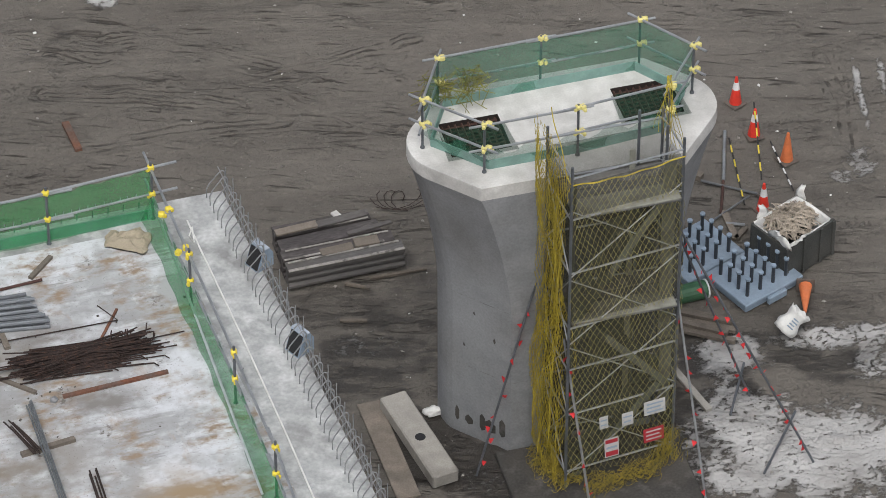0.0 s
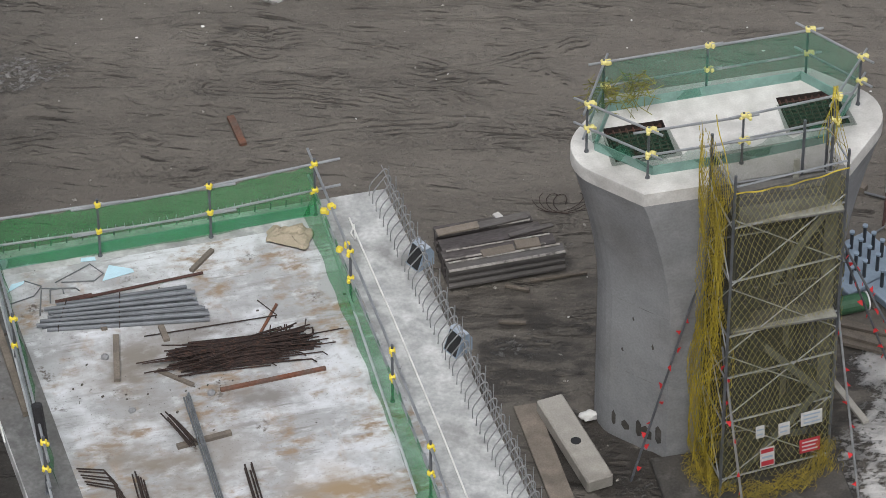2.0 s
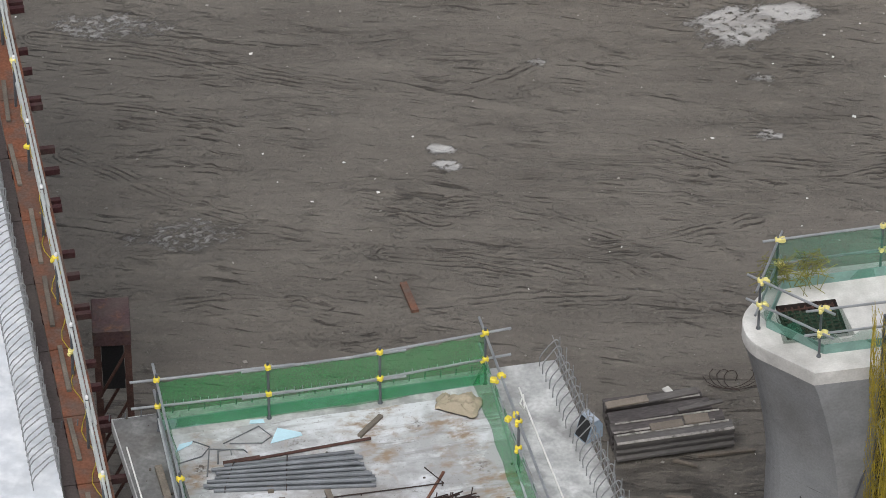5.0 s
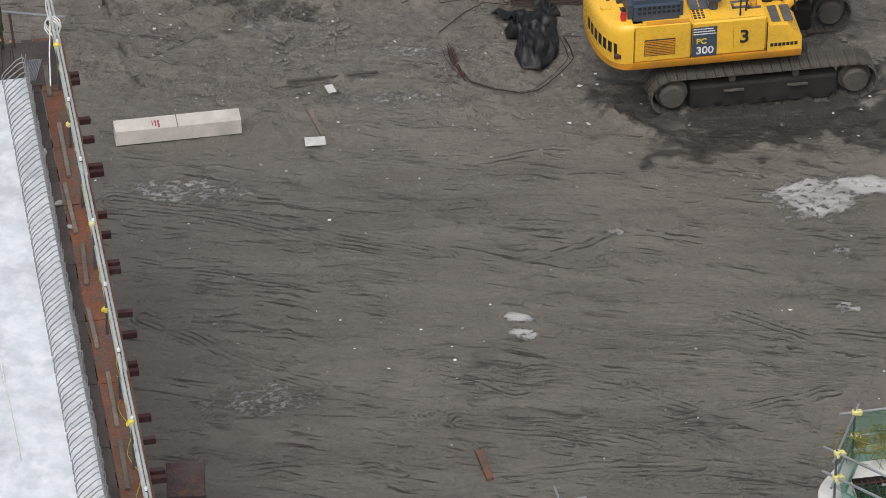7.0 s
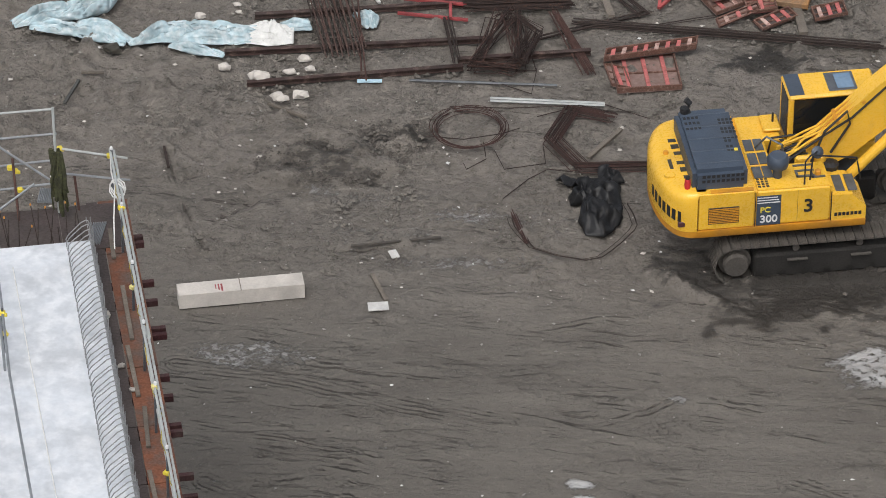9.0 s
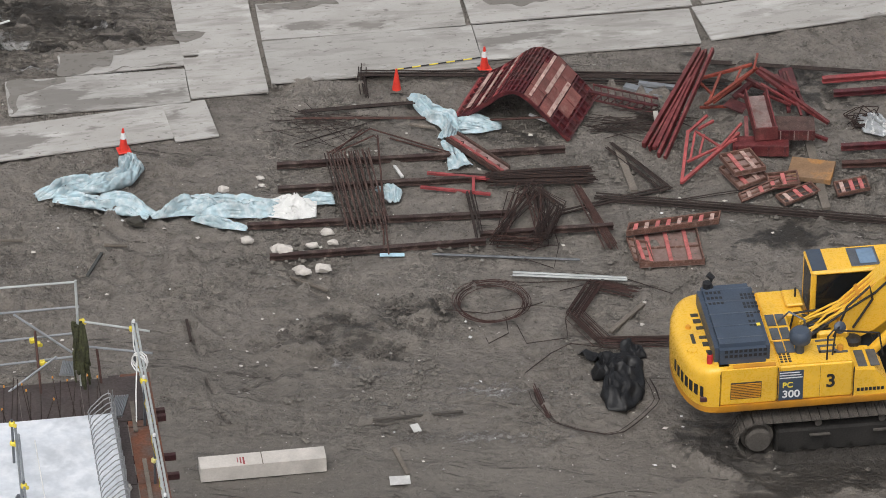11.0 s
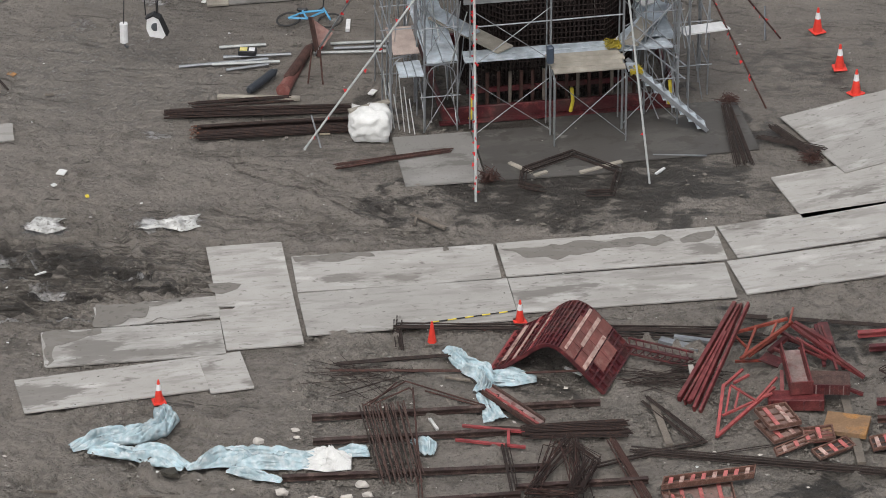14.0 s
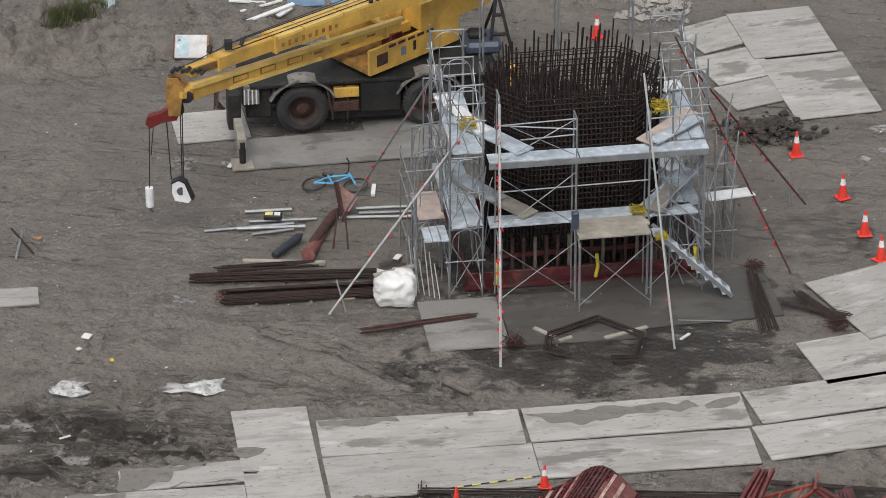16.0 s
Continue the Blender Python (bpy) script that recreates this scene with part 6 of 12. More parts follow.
for k in range(6):
    o = 6 * k
    a, b, c = Vector((-8.33, 57.03, 8.03)), Vector((-7.89, 57.00, 8.05)), Vector((-7.36, 55.28, 8.03))
    s = Vector((0.05 * k, -0.09 * k, 0.015 * (k % 2)))
    bm = B()
    tube(bm, [a + s * 0.8, b + s, b + s + (c - b) * 0.15 + Vector((0.12, 0, 0)), c + s], 0.014, 5)
    part("bar", bm, "rebar", hooks)
for pts in ([(-9.85, 60.87, 8.03), (-9.44, 61.11, 8.03), (-9.34, 61.36, 8.03), (-9.64, 61.48, 8.03)], [(-9.29, 60.63, 8.03), (-9.34, 61.30, 8.03), (-8.77, 61.34, 8.03), (-8.70, 61.28, 8.03)], [(-9.15, 60.95, 8.03), (-9.19, 61.27, 8.03), (-8.99, 61.33, 8.03), (-8.95, 61.19, 8.03)], [(-9.02, 61.47, 8.03), (-8.48, 61.53, 8.03), (-8.34, 61.72, 8.03), (-8.59, 61.95, 8.03), (-9.12, 61.46, 8.03)]):
    bar("bent_bar", "thin grey bent stirrup lying on the deck", "reinforcement", pts, 0.012, "bar_grey", "loose stirrups")
for o in (([(-8.34, 61.54), (-7.83, 61.79), (-7.87, 61.86), (-8.27, 61.94)]), ([(-9.89, 61.18), (-9.65, 61.41), (-9.64, 61.48), (-9.85, 61.38)]), ([(-8.75, 62.00), (-8.50, 62.05), (-8.53, 62.14), (-8.75, 62.09)])):
    bm = B()
    prism(bm, o, 8.02, 8.03)
    tagged(emit("film_scrap", bm, "blue_film"), "torn scrap of pale blue film on the deck", "plastic scrap")
for x, y, s in ((-7.57, 58.42, 0.06), (-8.12, 59.67, 0.07), (-6.31, 58.89, 0.07)):
    bm = B()
    lump(bm, (x, y, 8.01), (s, s, s), s * 40)
    tagged(emit("stone", bm, "concrete_pier"), "small dark stone lying on the deck", "stone", "stones on the deck")
rr = random.Random(77)
crumbs = B()
for k in range(90):
    (cx, cy), sx, sy = rr.choice(((((-8.12, 58.83)), 0.45, 0.16), (((-6.42, 58.95)), 0.5, 0.35), (((-10.42, 62.00)), 0.5, 0.2), (((-7.30, 59.43)), 1.4, 1.0), (((-10.01, 59.50)), 0.25, 1.6)))
    x, y, r = cx + rr.gauss(0, sx), cy + rr.gauss(0, sy), 0.006 + 0.018 * rr.random() ** 3
    box(crumbs, -r, -r * 0.7, 0, r, r * 0.7, r, pose(x, y, 8.012, rr.uniform(-20, 20), 0, rr.uniform(0, 90)))
tagged(emit("crumbs", crumbs, "clump_dark"), "dark crumbs of dirt and broken concrete on the deck", "rubble", kind="stuff")
plank((-10.12, 60.74, 8.00), (-9.25, 58.23, 8.00), 0.12, 0.12, label="long square grey timber along the deck edge")
plank((-9.87, 60.06, 8.00), (-9.50, 59.13, 8.00), 0.05, 0.05, "galvanised", name="steel_tube", label="grey tube beside the rail", category="steel tube")
bar("white_rope", "thin white rope laid beside the deck rail", "rope", [(-10.72, 61.24, 8.02), (-10.39, 60.28, 8.02), (-10.02, 59.21, 8.02), (-9.54, 57.60, 8.02)], 0.014, "rope_white")
bar("rail_lamp_sleeve", "black rubber sleeve with a yellow band on the rail", "sleeve", [(-8.89, 57.00, 9.43), (-8.85, 56.95, 9.09), (-8.82, 56.90, 8.77)], 0.09, "black", sides=10)

# ---- beside the pier ----
MAT["cone_base"] = material("cone_base", (0.13, 0.105, 0.09), 0.85, vary=0.3, scale=6, grain=30, dirt=0.5)


def traffic_cone(c, tilt=0.0, turn=0.0, h=0.75, mat="cone_red", label="red traffic cone with a white band standing on mud", banded=True):
    ob = thing("traffic_cone", label, "traffic cone", *c, turn, "traffic cones")
    k = h / 0.75
    part("base", box(B(), -0.19 * k, -0.19 * k, 0, 0.19 * k, 0.19 * k, 0.035, bevel=0.01), "cone_base" if c[1] < 80 or not banded else mat, ob)
    r = lambda z: 0.145 * k * (1 - z / h) + 0.028 * k * z / h
    lathe_part = lambda n, z0, z1, m, e=0.0: part(n, lathe(B(), [(r(z0) + e, z0), (r(z1) + e, z1)], 16), m, ob, smooth=False)
    lathe_part("lower_cone", 0.035, h * 0.56, mat)
    lathe_part("band", h * 0.56, h * 0.82, "white_plastic" if banded and mat == "cone_red" else mat, 0.002)
    lathe_part("tip", h * 0.82, h, mat)
    if tilt:
        ob.matrix_basis = ob.matrix_basis @ pose(0, 0, 0.15, 0, tilt, 0)
    return ob


traffic_cone((5.81, 76.03, 0), turn=40, h=0.68)
traffic_cone((6.13, 75.04, 0), turn=20, h=0.68)
traffic_cone((6.74, 74.29, 0), turn=35, h=0.7, mat="cone_orange", label="faded orange traffic cone standing on mud")
traffic_cone((6.20, 72.80, 0), turn=30, h=0.68)
fallen = traffic_cone((6.89, 70.38, 0.0), turn=-95, h=0.7, mat="cone_orange", label="faded orange traffic cone lying on its side")
fallen.matrix_basis = pose(6.89, 70.46, 0.16, 0, 96, -93)


def striped_pole(p, q, label, n=9, mats=("stripe", "coupler")):
    ob = thing("striped_pole", label, "barrier pole", group="barrier poles")
    for k in range(n):
        bm = B()
        tube(bm, [Vector(p).lerp(Vector(q), k / n), Vector(p).lerp(Vector(q), (k + 1) / n)], 0.017, 8)
        part("band", bm, mats[k % 2], ob)
    return ob


striped_pole((5.63, 74.90, 0.05), (5.85, 72.91, 0.05), "yellow and black striped barrier pole on mud")
striped_pole((6.11, 75.20, 0.71), (6.21, 73.59, 0.10), "yellow and black striped pole leaning on a cone")
striped_pole((6.44, 74.77, 0.08), (6.82, 73.28, 0.08), "white and black striped barrier pole on mud", mats=("stripe", "white_plastic"))
bar("steel_tube", "steel tube half pale and half rusty on mud", "steel tube", [(5.56, 75.13, 0.04), (5.47, 73.63, 0.04)], 0.035, "galvanised")
bar("steel_tube", "rusty steel tube on mud", "steel tube", [(5.47, 73.66, 0.04), (5.38, 72.66, 0.04)], 0.03, "rust")
bar("steel_tube", "grey steel tube on mud", "steel tube", [(5.03, 73.62, 0.05), (6.11, 73.23, 0.05)], 0.025, "bar_grey")
bar("steel_tube", "grey steel tube on mud", "steel tube", [(5.08, 72.31, 0.05), (5.95, 73.16, 0.05)], 0.022, "bar_grey")
bar("steel_tube", "grey steel tube on mud", "steel tube", [(5.47, 72.36, 0.05), (5.83, 72.31, 0.05)], 0.03, "galvanised")
plank((4.88, 73.81, 0.00), (5.06, 73.71, 0.00), 0.16, 0.12, label="short timber block on mud")
plank((5.43, 72.73, 0.00), (5.64, 71.92, 0.00), 0.13, 0.06)
plank((5.64, 71.92, 0.00), (5.85, 72.25, 0.00), 0.1, 0.06)


def stud_plate(c, turn, label):
    """A steel base plate on a plinth, with rows of standing headed studs."""
    ob = thing("bearing_plate", label, "bearing plate", *c, turn, "studded plates")
    part("plinth", box(B(), -0.66, -0.56, 0, 0.66, 0.56, 0.16, bevel=0.02), "blue_grey", ob)
    part("plate", box(B(), -0.72, -0.62, 0.17, 0.72, 0.62, 0.25, bevel=0.015), "blue_grey", ob)
    part("lug", box(B(), -0.2, -0.70, 0.05, 0.25, -0.62, 0.2, bevel=0.01), "blue_grey", ob)
    for i in range(4):
        for j in range(4):
            x, y = -0.5 + 0.32 * i, -0.4 + 0.26 * j
            st = part("stud", lathe(B(), [(0.036, 0.25), (0.036, 0.64)], 10, pose(x, y, 0)), "dark_grey", ob, "dark steel stud")
            part("stud_head", lathe(B(), [(0.052, 0.64), (0.052, 0.68)], 10, pose(x, y, 0)), "blue_grey", st)
    return ob


stud_plate((5.91, 70.67, 0.0), 38, "blue grey steel plate with standing studs beside the crate")
stud_plate((4.85, 71.35, 0.0), 38, "blue grey steel plate with standing studs by the tower")

drum = thing("drum", "dented green drum lying between the studded plates", "drum", 4.70, 70.21, 0.19, 0)
part("shell", lathe(B(), [(0.10, -0.3), (0.18, -0.28), (0.185, 0.0), (0.18, 0.28), (0.17, 0.30)], 16, Euler((0, radians(90), radians(20))).to_matrix().to_4x4()), "drum_green", drum)
part("rim", lathe(B(), [(0.165, 0.301), (0.19, 0.302), (0.19, 0.33), (0.165, 0.332)], 16, Euler((0, radians(90), radians(20))).to_matrix().to_4x4()), "white_plastic", drum)

crate = thing("timber_crate", "dark grey timber crate with a white liner", "crate", 6.66, 71.48, 0, 42)
CW, CD, CH = 1.25, 1.0, 0.85
for k, (x0, y0, x1, y1) in enumerate(((-CW / 2, -CD / 2, CW / 2, -CD / 2 + 0.05), (-CW / 2, CD / 2 - 0.05, CW / 2, CD / 2), (-CW / 2, -CD / 2 + 0.05, -CW / 2 + 0.05, CD / 2 - 0.05), (CW / 2 - 0.05, -CD / 2 + 0.05, CW / 2, CD / 2 - 0.05))):
    part("side_board", box(B(), x0, y0, 0.04, x1, y1, CH, bevel=0.01), "crate", crate)
for x in (-CW / 2 - 0.03, -0.2, 0.25, CW / 2 - 0.04):
    part("batten", box(B(), x, -CD / 2 - 0.04, 0.0, x + 0.07, -CD / 2 - 0.002, CH, bevel=0.01), "crate", crate)
for y in (-CD / 2, -0.05, CD / 2 - 0.08):
    part("batten", box(B(), CW / 2 + 0.002, y, 0.0, CW / 2 + 0.04, y + 0.07, CH, bevel=0.01), "crate", crate)
part("bottom", box(B(), -CW / 2, -CD / 2, 0.0, CW / 2, CD / 2, 0.036), "crate", crate)
bm = B()
loft(bm, [[(x * k, y * k, z) for x, y in ((-0.55, -0.43), (0, -0.45), (0.55, -0.43), (0.56, 0), (0.55, 0.43), (0, 0.44), (-0.55, 0.43), (-0.56, 0))] for k, z in ((0.9, 0.42), (0.98, 0.7), (1.06, 0.9), (1.0, 0.86), (0.9, 0.6))], cap=False)
liner = emit("bag_liner", bm, "sack", smooth=True)
liner.matrix_basis = crate.matrix_basis
tagged(liner, "white woven bag liner folded over the crate rim", "bag")
for sx, sy, w, h in ((-0.60, -0.30, 0.30, 0.34), (0.60, 0.40, 0.12, 0.30), (-0.30, 0.47, 0.14, 0.26), (-0.30, -0.46, 0.34, 0.14)):
    bm = B()
    along = Vector((0, 1, 0)) if abs(sx) > 0.5 else Vector((1, 0, 0))
    out = Vector((math.copysign(1, sx), 0, 0)) if abs(sx) > 0.5 else Vector((0, math.copysign(1, sy), 0))
    secs = []
    for j in range(7):
        f = j / 6
        mid = Vector((sx, sy, 0.82 + h * math.sin(1.7 * f))) + out * (0.10 * f + 0.02 * math.sin(9 * f + sx))
        half = along * (w * (1 - 0.75 * f ** 1.5) * (1 + 0.2 * math.sin(7 * f + sy)))
        secs.append([mid - half, mid - half * 0.3 + out * 0.03, mid + half * 0.4 - out * 0.03, mid + half, mid + half * 0.4 - out * 0.042, mid - half * 0.3 + out * 0.018])
    part("liner_flap", loft(bm, secs), "sack", liner, smooth=True)
bm = B()
rr = random.Random(31)
for k in range(230):
    an, ra = rr.uniform(0, 6.28), 0.50 * math.sqrt(rr.random())
    x, y = ra * math.cos(an) + 0.06, ra * math.sin(an) * 0.8 + 0.1
    z = 0.72 + 0.24 * (1 - (ra / 0.54) ** 2) + rr.uniform(-0.05, 0.08)
    dx, dy = rr.uniform(-0.22, 0.22), rr.uniform(-0.22, 0.22)
    tube(bm, [(x - dx, y - dy, z - 0.05), (x, y, z + 0.03), (x + dx, y + dy, z - 0.06)], rr.choice((0.008, 0.014, 0.024)), 4)
ob = tagged(emit("wood_strips", bm, "straw"), "heap of pale dry wood strips piled in the crate", "wood waste", kind="stuff")
ob.matrix_basis = crate.matrix_basis

bm = B()
rows = []
for k in range(9):
    z, rad = 0.5 * k / 8, 0.20 + 0.03 * math.sin(k * 0.9)
    rows.append([((rad + 0.025 * math.sin(3 * q + k)) * math.cos(q * math.pi / 9), (rad * 0.85 + 0.02 * math.sin(4 * q - k)) * math.sin(q * math.pi / 9), z + (0.03 * math.sin(2.5 * q) if k == 8 else 0)) for q in range(18)])
inner = [[(x * 0.93, y * 0.93, z) for x, y, z in r] for r in rows[::-1][:8]]
loft(bm, rows + inner)
bag = tagged(emit("sack", bm, "sack", smooth=True), "white woven sack with printing slumped open on mud", "sack")
bag.matrix_basis = pose(6.40, 69.23, 0.10, -32, 38, -20)
for k in range(4):
    part("text_bar", box(B(), -0.07, -0.212 - 0.004, 0.16 + 0.06 * k, 0.07 - 0.02 * (k % 2), -0.206, 0.185 + 0.06 * k), "blue_grey", bag)
for k in range(5):
    a, b = Vector((4.37, 69.91, 0.02)), Vector((5.38, 69.59, 0.02))
    s = Vector((0.03 * k, -0.15 * k, 0.07 * (k % 2)))
    plank(a + s, b + s + Vector((rr.uniform(-0.2, 0.1), 0, 0)), 0.13, 0.07, label="weathered brown timber plank in a low pile", group="plank pile")
plank((4.19, 68.48, 0.00), (4.93, 67.12, 0.00), 0.13, 0.06, "concrete_block", label="pale board lying on wet mud")

blk = thing("concrete_block", "long pale precast concrete block with a lifting hole", "concrete block", -0.44, 66.22, 0, -65)
part("body", box(B(), -1.18, -0.26, 0, 1.18, 0.26, 0.3, bevel=0.03), "concrete_block", blk)
part("lifting_hole", lathe(B(), [(0.10, 0.298), (0.10, 0.304)], 12, pose(0.1, -0.02, 0)), "black", blk)
bm = B()
box(bm, -1.32, -0.22, 0, 1.32, 0.22, 0.04, bevel=0.008)
ob = tagged(emit("wide_board", bm, "old_board"), "wide weathered brown board lying on mud", "board")
ob.matrix_basis = pose(-1.00, 66.07, 0, 0, 0, -73)
sack((-0.20, 67.06, 0.0), (0.17, 0.12, 0.16), 10, "sack", "small white bag at the pier foot", 9)

MAT["stack_grey"] = material("stack_grey", (0.125, 0.118, 0.116), 0.8, vary=0.3, scale=2, grain=25, dirt=0.5, stretch=0.3)
MAT["stack_dark"] = material("stack_dark", (0.075, 0.066, 0.066), 0.8, vary=0.35, scale=2, grain=25, second=(0.20, 0.185, 0.175), amount=0.38, dirt=0.4, stretch=0.3)
MAT["lip_pale"] = material("lip_pale", (0.36, 0.34, 0.315), 0.85, vary=0.3, scale=3, grain=30, second=(0.10, 0.092, 0.085), amount=0.42, spread=0.06, dirt=0.4)
# stack of formwork beams
stack = thing("beam_stack", "low stack of grimy grey formwork beams on mud", "formwork beam", -1.87, 70.76, 0, 17)
BEAM = [(0, 0), (0.30, 0), (0.30, 0.05), (0.24, 0.09), (0.24, 0.33), (0.30, 0.37), (0.30, 0.42), (0, 0.42), (0, 0.36), (0.07, 0.33), (0.07, 0.23), (0.02, 0.21), (0.02, 0.17), (0.07, 0.15), (0.07, 0.08), (0, 0.05)]
for y, z, ln, x, lean, mat in ((0.0, 0.06, 2.3, 0.05, 0, "stack_grey"), (0.36, 0.03, 2.2, 0.0, 0, "stack_dark"), (0.74, 0.02, 2.0, -0.06, 4, "stack_dark"), (1.12, 0.0, 1.9, -0.1, -2, "stack_dark")):
    b = part("beam", loft(B(), [[(k, a, c) for a, c in BEAM[::-1]] for k in (-ln / 2, ln / 2)]), mat, stack)
    b.matrix_basis = pose(x, y, z, lean, 0, lean * 0.4)
for y, z, x0, x1, w in ((-0.005, 0.482, -1.1, 1.2, 0.07), (0.235, 0.484, -1.05, 1.15, 0.05), (0.36, 0.452, -1.08, 0.9, 0.05), (0.61, 0.454, -1.0, 1.05, 0.04), (1.13, 0.424, -1.0, 0.8, 0.06)):
    part("lip", box(B(), x0, y, z, x1, y + w, z + 0.02, bevel=0.006), "lip_pale", stack, "pale strip along the top edge")
for x, y, z, w, d, turn, mat in ((-0.05, 0.36, 0.475, 0.32, 0.10, 2, "old_board"), (0.55, 0.42, 0.48, 0.24, 0.12, -2, "old_board"), (-0.62, 1.20, 0.445, 0.42, 0.09, 3, "old_board"), (0.28, 1.22, 0.445, 0.50, 0.09, 4, "stack_grey"), (0.72, 0.80, 0.455, 0.45, 0.05, 6, "stack_grey"), (0.25, 1.38, 0.40, 0.07, 0.13, 20, "concrete_top")):
    b = part("loose_board", box(B(), -w, -d, 0, w, d, 0.045, bevel=0.006), mat, stack)
    b.matrix_basis = pose(x, y, z, 0, 0, turn)
for a, b in (((-1.86, 70.63, 0.00), (-1.40, 70.51, 0.00)), ((-1.95, 69.59, 0.00), (-1.44, 69.59, 0.00)), ((-1.39, 70.78, 0.00), (-0.32, 71.07, 0.00))):
    plank(a, b, 0.06, 0.05)
plank((-7.47, 75.38, 0.00), (-7.15, 74.54, 0.00), 0.14, 0.08, "rust_orange", label="short rusty brown timber lying on mud")
bm = B()
for k in range(5):
    pts = [Vector((-1.10, 73.04, 0.03)) + Vector((0.32 * math.cos(0.5 * j + k) + 0.07 * j, 0.3 * math.sin(0.55 * j + k), 0.01 * k)) for j in range(8)]
    tube(bm, pts, 0.010, 4)
tagged(emit("wire_coil", bm, "rebar"), "loose tangle of dark wire on mud", "wire")


# ---- tracked excavator ----
def text_bm(words, size, depth=0.004):
    """Raised letters in the built-in font, as a bmesh centred on the origin."""
    cu = bpy.data.curves.new("lettering", "FONT")
    cu.body, cu.size, cu.extrude, cu.align_x, cu.align_y, cu.offset = words, size, depth, "CENTER", "CENTER", size * 0.02
    tmp = bpy.data.objects.new("lettering", cu)
    me = bpy.data.meshes.new_from_object(tmp)
    bm = B()
    bm.from_mesh(me)
    bpy.data.objects.remove(tmp)
    bpy.data.meshes.remove(me)
    bpy.data.curves.remove(cu)
    return bm


MAT["yellow_low"] = material("yellow_low", (0.62, 0.27, 0.02), 0.5, vary=0.12, scale=2, grain=20, bump=0.02, dirt=0.3)
MAT["glass_dark"] = material("glass_dark", (0.012, 0.014, 0.016), 0.12, vary=0.2, scale=2, grain=10, bump=0.0)
MAT["blue_glass"] = material("blue_glass", (0.16, 0.24, 0.34), 0.15, vary=0.2, scale=2, grain=10, bump=0.0)
MAT["hood"] = material("hood", (0.050, 0.068, 0.098), 0.45, vary=0.12, scale=2, grain=30, bump=0.03, dirt=0.1)
MAT["chrome"] = material("chrome", (0.6, 0.6, 0.6), 0.2, 0.9, vary=0.1, bump=0.0)
MAT["grip_dark"] = material("grip_dark", (0.05, 0.045, 0.035), 0.8, vary=0.25, scale=8, grain=60, bump=0.2)

exc = thing("excavator", "yellow tracked excavator with a blue grey engine hood on mud", "excavator", -2.93, 89.18, 0, 15.1)


def loop_point(s, half, r):
    """A place along the track's running loop, and the turn of the shoe there."""
    per = 4 * half + 2 * math.pi * r
    s = s % per
    if s < 2 * half:
        return (-half + s, 2 * r), 0.0
    s -= 2 * half
    if s < math.pi * r:
        a = s / r
        return (half + r * math.sin(a), r + r * math.cos(a)), a
    s -= math.pi * r
    if s < 2 * half:
        return (half - s, 0.0), math.pi
    s -= 2 * half
    a = s / r
    return (-half - r * math.sin(a), r - r * math.cos(a)), math.pi + a


def crawler(side):
    y0 = side * 1.28
    half, r = 2.02, 0.44
    ob = part("crawler", box(B(), -1.62, y0 - 0.24, 0.05, 1.62, y0 + 0.24, 0.66, bevel=0.05), "track_dark", exc, "dark muddy crawler frame")
    shoe = B()
    box(shoe, -0.098, -0.30, 0.0, 0.098, 0.30, 0.028, bevel=0.006)
    for x in (-0.07, 0.0, 0.07):
        box(shoe, x - 0.012, -0.30, 0.02, x + 0.012, 0.30, 0.046)
    first = None
    per = 4 * half + 2 * math.pi * r
    n = 52
    for k in range(n):
        (x, z), a = loop_point(per * k / n, half, r)
        if first is None:
            s = part("track_shoe", shoe, "track", ob)
            first = s.data
        else:
            s = new("track_shoe", first)
            s.parent = ob
        s.matrix_basis = Matrix.Translation((x, y0, z + 0.02)) @ Matrix.Rotation(a, 4, "Y")
    turn = Euler((radians(90), 0, 0)).to_matrix().to_4x4()
    for x, rad in ((-half, 0.36), (half, 0.36)):
        part("sprocket", lathe(B(), [(0.1, -0.14), (rad, -0.1), (rad, 0.1), (0.1, 0.14)], 18, Matrix.Translation((x, y0, r + 0.02)) @ turn), "track", ob)
        part("hub", lathe(B(), [(0.25, -0.31), (0.29, -0.24), (0.29, 0.24), (0.25, 0.31)], 20, Matrix.Translation((x, y0, r + 0.02)) @ turn), "track", ob)
    for k in range(7):
        part("roller", lathe(B(), [(0.09, -0.24), (0.11, -0.20), (0.11, 0.20), (0.09, 0.24)], 10, Matrix.Translation((-1.5 + 0.5 * k, y0, 0.15)) @ turn), "track_dark", ob)
    for x in (-0.7, 0.7):
        part("carrier_roller", lathe(B(), [(0.07, -0.26), (0.08, 0.2)], 10, Matrix.Translation((x, y0, 0.76)) @ turn), "track", ob)
    for x in (-0.9, 0.5):
        part("step", box(B(), x, y0 + side * 0.24, 0.50, x + 0.45, y0 + side * 0.31, 0.53), "track", ob)


crawler(-1)
crawler(1)
part("undercarriage", box(B(), -1.1, -1.05, 0.42, 1.1, 1.05, 0.86, bevel=0.06), "track_dark", exc)
part("swing_ring", lathe(B(), [(0.72, 0.84), (0.72, 1.3)], 24), "black", exc)

# house outline: straight flanks, a rounded tail, a stepped front
tail = [(-2.86 - 0.74 * math.cos(radians(a)) ** 0.75 if abs(a) < 89 else -2.86, 1.5 * math.sin(radians(a)) if abs(a) < 50 else math.copysign(1.5 - 0.35 * ((90 - abs(a)) / 40) ** 2, a)) for a in range(90, -91, -4)]
outline = [(x, y) for x, y in tail][::1]


